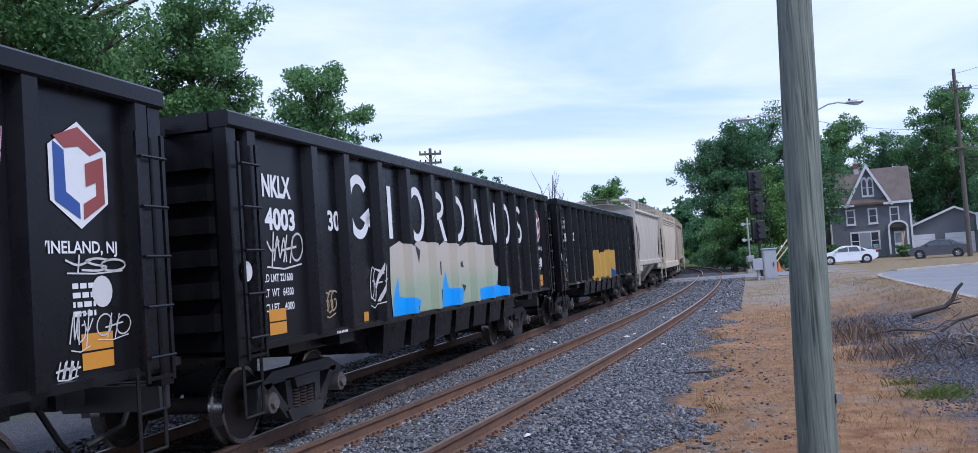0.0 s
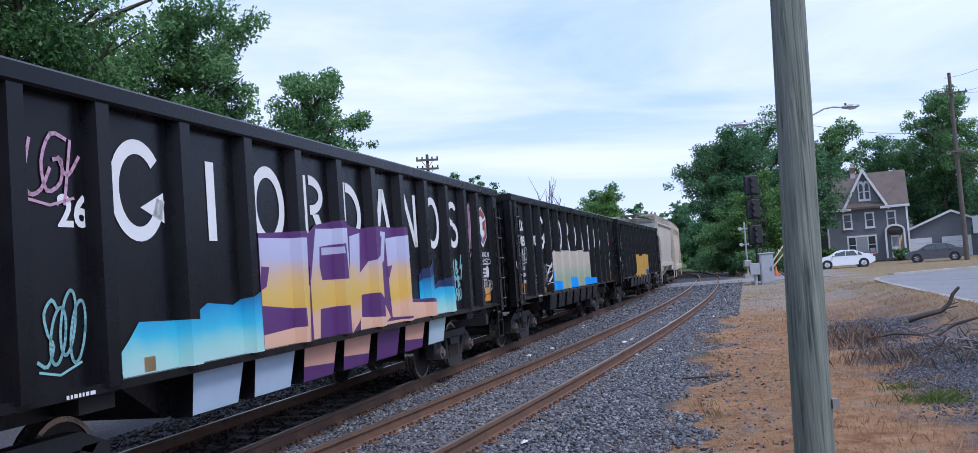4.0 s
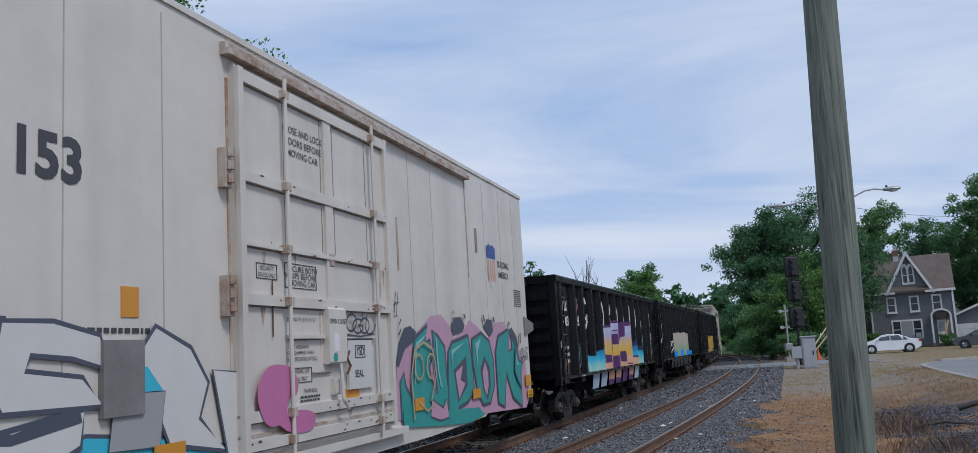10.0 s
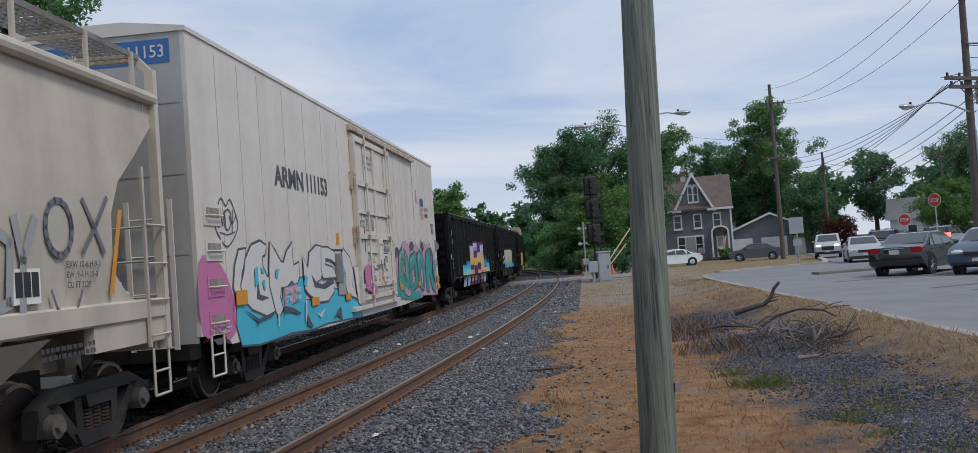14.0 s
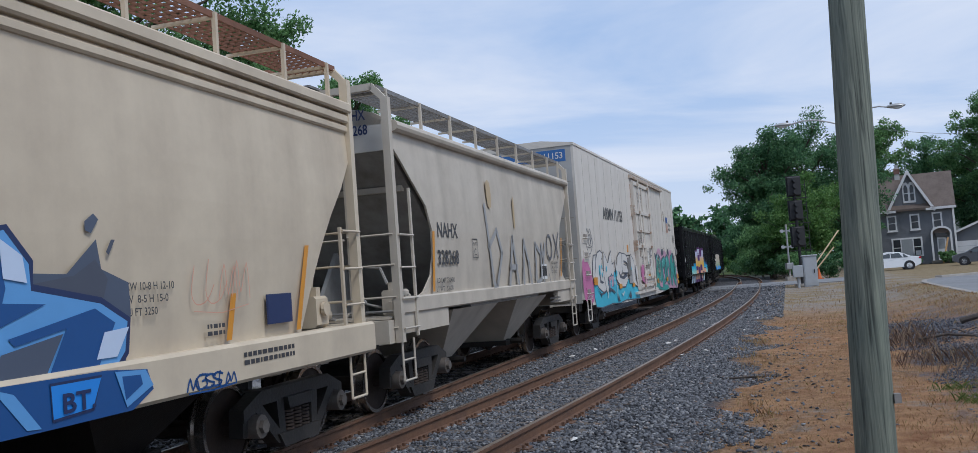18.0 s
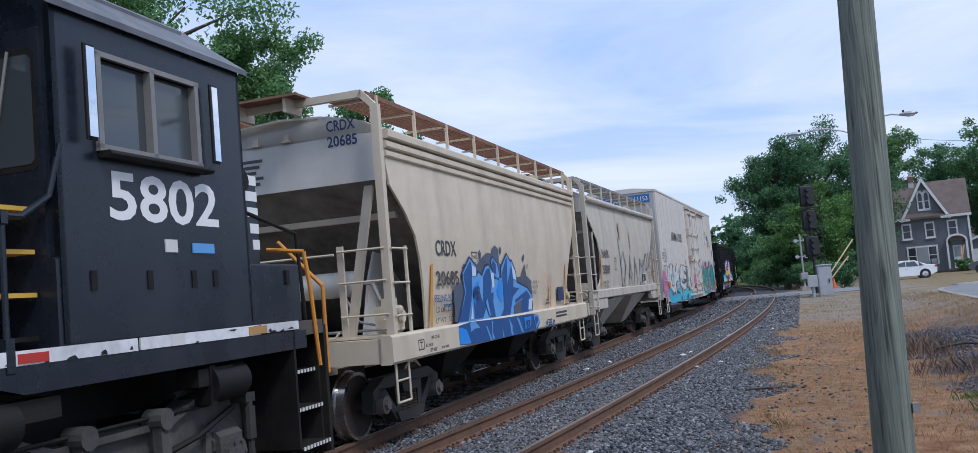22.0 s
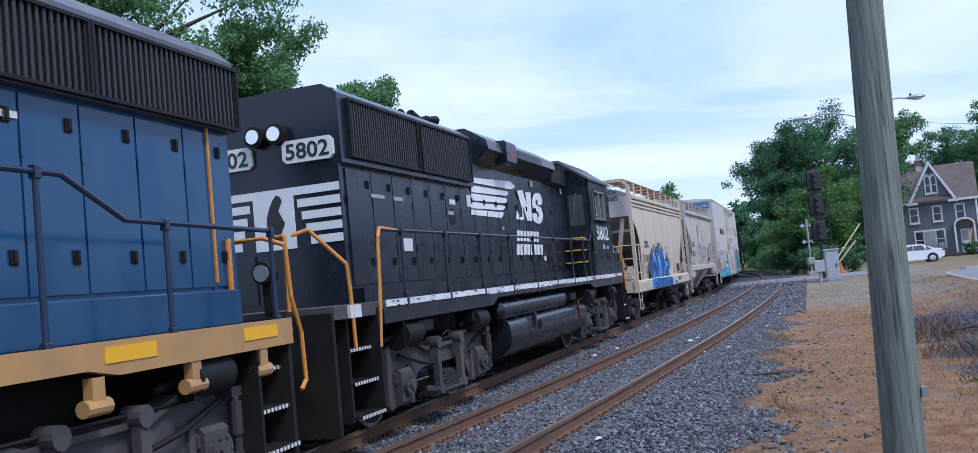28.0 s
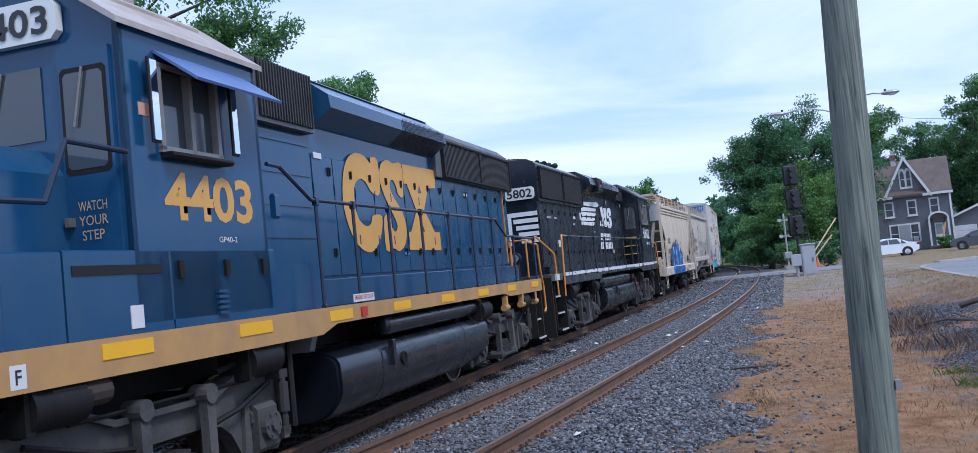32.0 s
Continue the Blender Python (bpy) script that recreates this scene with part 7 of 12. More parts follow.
def fuel_tank(car, x0, x1, res0, res1, zr, rr, top, foot):
    mid = (top + foot) / 2
    left = [(-1.10, top + 0.09), (-1.30, top + 0.05), (-1.40, top), (-1.445, top - 0.07), (-1.455, mid + 0.04), (-1.44, mid - 0.06), (-1.39, mid - 0.15), (-1.29, foot + 0.09), (-1.16, foot + 0.02), (-1.0, foot)]
    prof = left + [(-y, z) for y, z in left[::-1]]
    part("fuel_tank", Geo().prism(prof, x0, x1), M["tank"], car, "black steel fuel tank", smooth=True)
    for x in (x0 - 0.03, x1):
        part("tank_end", Geo().prism([(a * 0.97, mid + (b - mid) * 0.95) for a, b in prof], x, x + 0.03), M["tank"], car)
    for x in (x0 + 1.1, x1 - 1.2):
        part("tank_seam", Geo().prism([(a * 1.003, mid + (b - mid) * 1.006) for a, b in prof], x, x + 0.025), M["tank"], car)
    part("filler_cap", Geo().ring((x0 + 1.75, 0, mid + 0.14), 0.06, 0.085, -1.475, -1.44, n=18).rod((x0 + 1.75, -1.462, mid + 0.14), (x0 + 1.75, -1.44, mid + 0.14), 0.06, 14), M["under_black"], car)
    part("sight_gauge", Geo().box(x0 + 1.35, x0 + 1.43, -1.50, -1.43, mid + 0.10, top + 0.06, 0.01), M["tank"], car)
    part("tank_hanger", Geo().prism([(-1.2, 1.36), (-0.6, 1.36), (-0.7, top + 0.08), (-1.1, top + 0.08)], x0 - 0.02, x0 + 0.10), M["under_grey"], car)
    part("air_reservoir", Geo().rod((res0, -1.30, zr), (res1, -1.30, zr), rr, 20).ball((res0, -1.30, zr), 0.07, rr, rr).ball((res1, -1.30, zr), 0.07, rr, rr), M["tank"], car, smooth=True)
    part("reservoir_weld", Geo().rod((res1 - 0.06, -1.30, zr), (res1 - 0.04, -1.30, zr), rr + 0.004, 20), M["tank"], car)
    part("filler_pipe", Geo().pipe([(x1 - 0.9, -1.2, top), (x1 - 0.9, -1.25, top + 0.18), (x1 - 0.7, -1.33, top + 0.22)], 0.05, 8), M["under_black"], car)
    part("brake_hose", Geo().pipe([(x1 - 0.5, -1.2, top + 0.3), (x1 - 0.45, -1.32, top + 0.05), (x1 - 0.1, -1.3, top - 0.1), (x1 + 0.2, -1.25, top + 0.1)], 0.022, 6), M["under_black"], car)
    part("flag", Geo().ball((x1 - 0.62, -1.36, top + 0.2), 0.07, 0.04, 0.07, 8, 5), P["rose"], car, "pink cloth on the filler")


def stairs(car, x, s, y, m_plate):
    """A stepwell at a platform's corner; s: which end it faces."""
    part("step_plate", Geo().box(x - 0.02, x + 0.02, y, y + 0.55, 0.35, 1.5), m_plate, car)
    part("step_plate", Geo().box(x + s * 0.62 - 0.02, x + s * 0.62 + 0.02, y + 0.08, y + 0.55, 0.30, 1.5), m_plate, car)
    for k, z in enumerate((0.36, 0.72, 1.08)):
        st = part("step", Geo().box(*sorted((x, x + s * 0.62)), y + 0.06 * k, y + 0.45, z - 0.02, z), M["under_black"], car)
        g = Geo()
        for i in range(9):
            xx = x + s * (0.04 + 0.065 * i)
            g.box(min(xx, xx + s * 0.03), max(xx, xx + s * 0.03), y + 0.06 * k - 0.012, y + 0.06 * k, z - 0.035, z)
        part("tread_edge", g, P["bone"], st)


def roof_fan(car, x, z, r, m):
    f = part("roof_fan", Geo().rod((x, 0, z), (x, 0, z + 0.12), r, 24), m, car, smooth=True)
    g = Geo()
    for k in range(-5, 6):
        w = math.sqrt(max(0.01, 1 - (k / 5.6) ** 2)) * r
        g.box(x + k * r / 5.6 - 0.012, x + k * r / 5.6 + 0.012, -w, w, z + 0.12, z + 0.14)
    part("fan_guard", g, M["under_black"], f)


def horn(car, x, z, m):
    for k, (dx, dy) in enumerate(((0.42, -0.2), (0.5, 0.0), (0.42, 0.2), (-0.45, -0.1), (-0.45, 0.1))):
        part("horn", Geo().rod((x, dy, z + 0.1), (x + dx, dy, z + 0.12 + 0.05 * (k % 3)), 0.025, 8, 0.085).rod((x, dy, z - 0.1), (x, dy, z + 0.1), 0.02, 6), m, car)


def cab(car, x0, x1, paint, roof_m, front):
    """A crew cab from x0 to x1; front: which end looks out over the short hood."""
    hw, ze, zr = 1.50, 3.86, 4.32
    wz0, wz1 = 2.95, 3.58
    a, b = x0 + 0.42, x1 - 0.70
    # side walls with a window opening
    for sy in (-1, 1):
        y0, y1 = sorted((sy * hw, sy * (hw - 0.05)))
        g = Geo()
        for yy in (y0, y1):
            g.v += [(x0, yy, 1.58), (x1, yy, 1.58), (x1, yy, ze), (x0, yy, ze), (a, yy, wz0), (b, yy, wz0), (b, yy, wz1), (a, yy, wz1)]
        for k in range(4):
            j = (k + 1) % 4
            g.f += [(k, j, 4 + j, 4 + k), (8 + k, 12 + k, 12 + j, 8 + j), (4 + k, 4 + j, 12 + j, 12 + k), (k, 8 + k, 8 + j, j)]
        body = part("cab_side", g, paint, car)
    part("cab_floor", Geo().box(x0 + 0.05, x1 - 0.05, -1.4, 1.4, 1.55, 1.9), DARK, car)
    ends = [(-hw, 1.58), (hw, 1.58), (hw, ze), (0.85, zr), (-0.85, zr), (-hw, ze)]
    for x in (x0, x1 - 0.05):
        part("cab_end", Geo().prism(ends, x, x + 0.05), paint, car)
    part("cab_roof", Geo().prism([(-hw - 0.05, ze - 0.03), (-hw - 0.05, ze + 0.02), (-0.86, zr + 0.06), (0.86, zr + 0.06), (hw + 0.05, ze + 0.02), (hw + 0.05, ze - 0.03), (0.84, zr), (-0.84, zr)], x0 - 0.08, x1 + 0.08), roof_m, car)
    part("roof_rail", Geo().box(x0 + 0.2, x1 - 0.2, -1.08, -1.0, 4.20, 4.25), roof_m, car)
    win = part("side_window", Geo().box(a, b, -1.47, -1.46, wz0, wz1), GLASS, car, "sliding cab window glass")
    g = Geo()
    for x in (a - 0.03, (a + b) / 2 - 0.02, b - 0.03):
        g.box(x, x + 0.05, -1.535, -1.45, wz0 - 0.03, wz1 + 0.03)
    g.box(a - 0.03, b + 0.03, -1.535, -1.45, wz0 - 0.05, wz0)
    g.box(a - 0.03, b + 0.03, -1.535, -1.45, wz1, wz1 + 0.04)
    part("window_frame", g, M["under_grey"], win)
    part("arm_rest", Geo().box(a - 0.02, b + 0.06, -1.62, -1.50, wz0 - 0.10, wz0 - 0.05, 0.02), M["under_black"], car)
    for x in (a - 0.16, b + 0.16):
        part("mirror", Geo().box(x - 0.04, x + 0.04, -1.60, -1.585, wz0 + 0.02, wz1 + 0.02), MIRROR, car, "tall side mirror")
        part("mirror_bracket", Geo().box(x - 0.05, x + 0.05, -1.585, -1.57, wz0, wz1 + 0.04), M["under_black"], car)
    # doors and end windows on both end walls, on this side of the hood
    for x, s in ((x0, -1), (x1, 1)):
        door = part("cab_door", Geo().box(*sorted((x + s * 0.0, x + s * 0.03)), -1.42, -0.95, 1.62, 3.70, 0.01), paint, car)
        part("door_window", Geo().box(*sorted((x + s * 0.03, x + s * 0.036)), -1.36, -1.0, 2.78, 3.52, 0.03), GLASS, door)
        part("door_seal", Geo().box(*sorted((x + s * 0.028, x + s * 0.033)), -1.39, -0.97, 2.74, 3.56, 0.03), M["under_black"], door)
        part("wiper", Geo().rod((x + s * 0.06, -1.2, 3.55), (x + s * 0.06, -1.1, 3.1), 0.012, 5), M["under_grey"], door)
        part("door_knob", Geo().box(*sorted((x + s * 0.03, x + s * 0.1)), -1.02, -0.98, 2.35, 2.42), STEEL, door)
    x, s = (x1, 1) if front > 0 else (x0, -1)
    for y in (-0.42, 0.42):
        w = part("windscreen", Geo().box(*sorted((x + s * 0.004, x + s * 0.012)), y - 0.36, y + 0.36, 3.05, 3.62), GLASS, car)
        part("wiper", Geo().rod((x + s * 0.03, y, 3.62), (x + s * 0.03, y + 0.12, 3.2), 0.012, 5), M["under_grey"], w)
    return body


M["grille"] = mat("dark_grille", (0.018, 0.018, 0.019), 0.6, dark=(0.05, 0.045, 0.04), amount=0.4, scale=8)
M["tank"] = mat("tank_black", (0.006, 0.008, 0.013), 0.30, dark=(0.018, 0.019, 0.021), amount=0.35, scale=3, streak=2.0, spec=0.65)
M["roof_dust"] = mat("dusty_cab_roof", (0.42, 0.38, 0.35), 0.7, dark=(0.27, 0.2, 0.16), amount=0.5, scale=4)
M["deck_tread"] = mat("deck_tread", (0.05, 0.048, 0.045), 0.8, dark=(0.10, 0.085, 0.07), amount=0.5, scale=8, bump=0.5, bscale=60)
M["hood_grey"] = mat("hood_roof_grey", (0.11, 0.115, 0.13), 0.55, dark=(0.06, 0.06, 0.065), amount=0.5, scale=4)
P["board"] = flat("number_board_white", (0.72, 0.72, 0.66))
LAMP_GLASS = mat("headlight_lens", (0.75, 0.78, 0.78), 0.12, metal=0.7, amount=0.1)


def black_loco():
    car = thing("diesel_locomotive", "black four-axle diesel locomotive with white stripes, on the track", "locomotive", group="locomotives pushing the train")
    K, yh = M["loco_black"], -0.92
    part("platform", Geo().box(-8.05, 8.3, -1.48, 1.48, 1.42, 1.56), M["deck_tread"], car)
    part("side_sill", Geo().slab([(-6.9, 1.30), (-3.0, 1.30), (-2.7, 1.41), (3.9, 1.41), (4.3, 1.30), (7.9, 1.30), (7.9, 1.475), (-6.9, 1.475)], -1.50, -1.40), K, car)
    part("side_sill", Geo().box(-6.9, 7.9, 1.30, 1.50, 1.24, 1.47), K, car)
    rng = random.Random(5)
    x = -6.85
    while x < 7.7:
        w = rng.uniform(0.7, 1.7)
        e = min(x + w, 7.75)
        part("white_band", Geo().box(x + rng.uniform(0, 0.04), e, -1.506, -1.49, 1.475 + rng.uniform(0, 0.02), 1.57), P["worn"], car, "chipped white sill stripe")
        x = e
    for k in range(7):
        xx = -5.6 + 2.0 * k
        if not -2.6 < xx < 2.2:
            part("sill_bracket", Geo().box(xx - 0.25, xx + 0.25, -1.45, -1.25, 1.12, 1.26), M["under_black"], car)
    part("underframe", Geo().box(-7.9, 8.1, -0.75, 0.75, 0.95, 1.42), M["under_black"], car)
    # long hood
    part("hood", Geo().prism([(-0.90, 1.56), (0.90, 1.56), (0.90, 4.05), (0.72, 4.18), (-0.72, 4.18), (-0.90, 4.05)], -6.62, 4.66), K, car)
    part("hood_step", Geo().box(-6.4, 4.6, -1.02, -0.9, 1.56, 1.74), K, car)
    hood_doors(car, [-6.45, -5.75, -5.1, -4.45, -3.8, -3.15, -2.5, -1.85, -1.2, -0.55, 0.1, 0.75, 1.4, 2.05, 2.7, 3.3], 1.78, 3.24, yh + 0.02, K)
    part("radiator_box", Geo().prism([(-1.0, 3.28), (1.0, 3.28), (1.0, 4.14), (0.8, 4.27), (-0.8, 4.27), (-1.0, 4.14)], -6.66, -2.0), K, car)
    grille(car, -6.45, -4.35, 3.38, 4.06, -1.02)
    grille(car, -4.2, -2.15, 3.38, 4.06, -1.02)
    part("dynamic_brake_box", Geo().prism([(-0.92, 3.72), (0.92, 3.72), (1.22, 3.95), (1.18, 4.12), (0.8, 4.36), (-0.8, 4.36), (-1.18, 4.12), (-1.22, 3.95)], -1.65, 2.85), K, car)
    g = Geo()
    for k in range(34):
        x = 0.1 + 0.05 * k
        g.add([(x, -1.235, 3.94), (x + 0.022, -1.235, 3.94), (x + 0.022, -1.20, 4.12), (x, -1.20, 4.12)], [(0, 1, 2, 3)])
        g.add([(x, -0.95, 3.73), (x + 0.022, -0.95, 3.73), (x + 0.022, -1.235, 3.94), (x, -1.235, 3.94)], [(0, 1, 2, 3)])
    part("brake_grid_vent", g, M["grille"], car)
    part("corner_cowl", Geo().box(-0.75, -0.15, -1.26, -1.0, 3.78, 4.2, 0.04), K, car)
    part("red_notice", Geo().box(-0.55, -0.35, -1.267, -1.26, 3.92, 4.0), P["red"], car)
    part("inertial_intake", Geo().prism([(-0.98, 3.70), (0.98, 3.70), (0.98, 4.12), (0.8, 4.25), (-0.8, 4.25), (-0.98, 4.12)], 3.05, 4.55), K, car)
    grille(car, 3.15, 4.45, 3.76, 4.1, -1.0, "intake_screen", 0.05)
    for x in (-5.6, -4.4, -3.0):
        roof_fan(car, x, 4.26, 0.48, M["hood_grey"])
    for x in (0.1, 1.5):
        roof_fan(car, x, 4.35, 0.42, M["hood_grey"])
    part("exhaust_stack", Geo().box(-1.9, -1.7, -0.3, 0.3, 4.2, 4.42).box(2.9, 3.02, -0.3, 0.3, 4.2, 4.45), M["under_black"], car)
    horn(car, -1.85, 4.5, M["under_black"])
    part("vent_port", Geo().rod((-2.9, -0.925, 2.75), (-2.9, -0.90, 2.75), 0.14, 16), M["under_black"], car)
    # cab and short hood
    cab(car, 4.66, 6.95, K, M["hood_grey"], 1)
    part("short_hood", Geo().prism([(-0.95, 1.56), (0.95, 1.56), (0.95, 3.02), (0.8, 3.2), (-0.8, 3.2), (-0.95, 3.02)], 6.95, 8.06), K, car, smooth=True)
    for k in range(5):
        z, x0 = 2.98 - 0.165 * k, 7.80 + 0.035 * k
        part("nose_stripe", Geo().box(x0, 8.064, -0.957, -0.94, z, z + 0.10).box(8.055, 8.066, -0.957, -0.35 - 0.05 * k, z, z + 0.10), P["white"], car)
    part("classification_lamp", Geo().rod((7.72, -1.02, 3.0), (7.72, -0.93, 3.0), 0.11, 14), M["under_black"], car, smooth=True)
    part("notice", Geo().box(7.45, 7.66, -0.958, -0.95, 2.62, 2.80), P["tan"], car)
    part("toolbox", Geo().box(4.62, 6.2, -1.49, -0.95, 1.56, 2.15, 0.015), K, car)
    part("toolbox", Geo().box(6.22, 7.85, -1.49, -0.95, 1.56, 2.12, 0.015), K, car)
    for x in (4.95, 5.55, 6.1, 6.4, 7.6):
        part("latch", Geo().box(x - 0.03, x + 0.03, -1.51, -1.49, 1.92, 2.06), M["under_black"], car)
    for k in range(4):
        part("cab_step", Geo().box(4.05, 4.6, -1.35, -0.95, 1.62 + 0.28 * k, 1.65 + 0.28 * k), P["gold"] if k else M["under_black"], car, "yellow-edged step")
    lettering("5802", 5.15, -1.503, 2.42, 0.36, 1.35, P["white"], car, 0.02)
    part("small_plate", Geo().box(5.75, 5.9, -1.51, -1.5, 2.2, 2.3), P["bone"], car)
    part("small_plate", Geo().box(6.1, 6.4, -1.51, -1.5, 2.2, 2.28), P["ice"], car)
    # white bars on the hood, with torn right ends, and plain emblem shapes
    y = yh - 0.008
    dd = lambda q: y  # noqa: E731
    for poly in (
        [(-1.82, 3.47), (0.37, 3.56), (0.69, 3.48), (0.40, 3.41), (0.11, 3.40), (-1.86, 3.38)],
        [(-1.89, 3.33), (0.11, 3.35), (0.18, 3.31), (0.02, 3.26), (-1.92, 3.21)],
        [(-1.93, 3.19), (0.02, 3.21), (0.07, 3.17), (-0.10, 3.11), (-1.96, 3.07)],
        [(-1.97, 3.04), (-0.10, 3.06), (-0.11, 3.02), (-0.27, 2.97), (-2.01, 2.93)],
        [(-2.01, 2.91), (-0.24, 2.93), (-0.29, 2.86), (-0.42, 2.82), (-2.04, 2.82)],
    ):
        g = Geo()
        painted(g, poly, dd, 0)
        part("hood_bar", g, P["white"], car, "white painted stripe with a torn end")
    for poly in (
        [(0.51, 2.83), (0.63, 3.02), (0.79, 2.88), (0.98, 2.89), (0.98, 3.08), (0.75, 3.40), (1.14, 3.45), (1.36, 3.15), (1.33, 3.41), (1.72, 3.43), (1.63, 2.83), (1.29, 2.82), (1.06, 3.14), (1.06, 2.83)],
        [(1.86, 3.34), (2.08, 3.44), (2.43, 3.44), (2.54, 3.35), (2.52, 3.22), (2.18, 3.20), (2.20, 3.29), (2.05, 3.27), (2.07, 3.19), (2.46, 3.12), (2.50, 2.94), (2.26, 2.80), (1.92, 2.80), (1.72, 2.87), (1.73, 2.99), (2.04, 2.99), (2.07, 2.92), (2.19, 2.95), (2.17, 3.02), (1.83, 3.10), (1.77, 3.21)],
    ):
        g = Geo()
        painted(g, curve_loop(poly, 3) if len(poly) > 15 else poly, dd, 0)
        part("hood_emblem", g, P["white"], car, "large white painted emblem shape")
    for z, h, n, x0, x1 in ((2.40, 0.21, 7, 0.42, 2.02), (2.13, 0.21, 8, 0.32, 2.24)):
        for k in range(n):
            w = (x1 - x0) / n
            a, b = x0 + w * k + 0.02, x0 + w * (k + 1) - 0.03
            part("hood_mark", Geo().add([(a, y, z), (b, y, z), (b + 0.06, y, z + h), (a + 0.06, y, z + h)], [(0, 1, 2, 3)]), P["white"], car)
    # the hood's rear face: lamp pair, number boards, bars
    f = -6.67
    part("end_face", Geo().box(f + 0.005, f + 0.05, -0.95, 0.95, 1.56, 4.2), K, car)
    for y0 in (-0.17, 0.13):
        part("headlight", Geo().rod((f - 0.12, y0, 3.72), (f, y0, 3.72), 0.13, 18).rod((f - 0.13, y0, 3.72), (f - 0.12, y0, 3.72), 0.10, 18), M["under_black"], car)
        part("headlight_lens", Geo().rod((f - 0.145, y0, 3.72), (f - 0.131, y0, 3.72), 0.09, 18), LAMP_GLASS, car)
    part("number_board", Geo().box(f - 0.05, f, -0.92, -0.22, 3.34, 3.62, 0.05), P["board"], car, "white number board with black digits")
    lettering("5802", 0, 0, 0, 0.2, 0.6, P["black"], car, 0.02, turn=pose(f - 0.055, -0.27, 3.38, 90, 0, -90))
    part("number_board", Geo().box(f - 0.05, f, 0.22, 0.92, 3.34, 3.62, 0.05), P["board"], car, "white number board with black digits")
    lettering("5802", 0, 0, 0, 0.2, 0.6, P["black"], car, 0.02, turn=pose(f - 0.055, 0.87, 3.38, 90, 0, -90))
    # number board on the side near the rear corner
    for k in range(5):
        z = 2.95 - 0.155 * k
        part("end_bar", Geo().box(f - 0.008, f, -0.94, -0.30 - 0.05 * k, z, z + 0.10), P["white"], car, "white painted stripe")
        part("end_bar", Geo().box(f - 0.008, f, 0.28 + 0.05 * k, 0.94, z, z + 0.10), P["white"], car, "white painted stripe")
    part("end_panel", Geo().box(f - 0.006, f, -0.30, 0.28, 2.30, 3.05), P["white"], car)
    g = Geo()
    hs = curve_loop([(-0.08, 2.35), (0.0, 2.5), (-0.1, 2.62), (-0.05, 2.82), (0.06, 2.98), (0.14, 2.9), (0.08, 2.78), (0.16, 2.62), (0.1, 2.5), (0.14, 2.35), (0.06, 2.42)], 2)
    part("end_emblem", Geo().add([(f - 0.012, -a, b) for a, b in hs], [tuple(range(len(hs)))]), P["black"], car, "dark blot on the white panel")
    part("ditch_light", Geo().rod((-8.2, -0.75, 1.98), (-8.05, -0.75, 1.98), 0.12, 16), M["under_black"], car)
    part("ditch_lens", Geo().rod((-8.22, -0.75, 1.98), (-8.2, -0.75, 1.98), 0.09, 16), LAMP_GLASS, car)
    part("lamp_post", Geo().box(-8.12, -8.04, -0.80, -0.70, 1.56, 1.9), M["under_black"], car)
    part("end_door", Geo().box(f - 0.02, f, 0.3, 0.8, 1.65, 2.25), K, car)
    # stickers
    for x, z, w, h, c in ((-1.55, 3.74, 0.2, 0.22, "bone"), (-2.2, 2.95, 0.2, 0.2, "bone"), (-3.0, 2.95, 0.25, 0.08, "bone"), (-3.1, 2.78, 0.25, 0.06, "haze"), (-5.8, 2.9, 0.4, 0.05, "haze"), (-5.1, 2.9, 0.3, 0.05, "haze"), (-4.9, 2.2, 0.3, 0.18, "bone"), (1.75, 3.55, 0.16, 0.12, "bone"), (2.3, 2.0, 0.16, 0.1, "bone"), (4.2, 3.55, 0.14, 0.13, "bone"), (-0.4, 2.6, 0.1, 0.06, "haze")):
        part("sticker", Geo().box(x, x + w, yh - 0.012, yh - 0.004, z, z + h), P[c], car)
    # handrails
    xs = [-6.2, -4.75, -3.3, -1.85, -0.4, 1.05, 2.5, 3.6, 4.2]
    handrail(car, [(-6.75, -1.48, 2.40), (4.35, -1.48, 2.40), (4.62, -1.46, 2.55), (4.70, -1.50, 2.9)], [(x, 2.40) for x in xs], 1.55, -1.48, M["loco_black"])
    part("end_handrail", Geo().pipe([(-6.35, -1.48, 2.40), (-6.8, -1.48, 2.42), (-6.9, -1.50, 2.30), (-6.95, -1.50, 1.75), (-7.05, -1.50, 1.05)], 0.022, 8), HANDRAIL, car, "orange step handrail")
    part("end_handrail", Geo().pipe([(-8.05, -1.05, 2.35), (-7.95, -1.2, 2.40), (-7.72, -1.50, 2.0), (-7.68, -1.50, 1.7), (-7.66, -1.50, 1.1)], 0.022, 8), HANDRAIL, car, "orange step handrail")
    part("end_handrail", Geo().pipe([(-8.1, -1.0, 2.35), (-8.12, -1.0, 1.55)], 0.022, 8).pipe([(-8.12, -1.0, 2.35), (-8.12, 0.9, 2.35), (-8.12, 0.9, 1.55)], 0.02, 8), HANDRAIL, car)
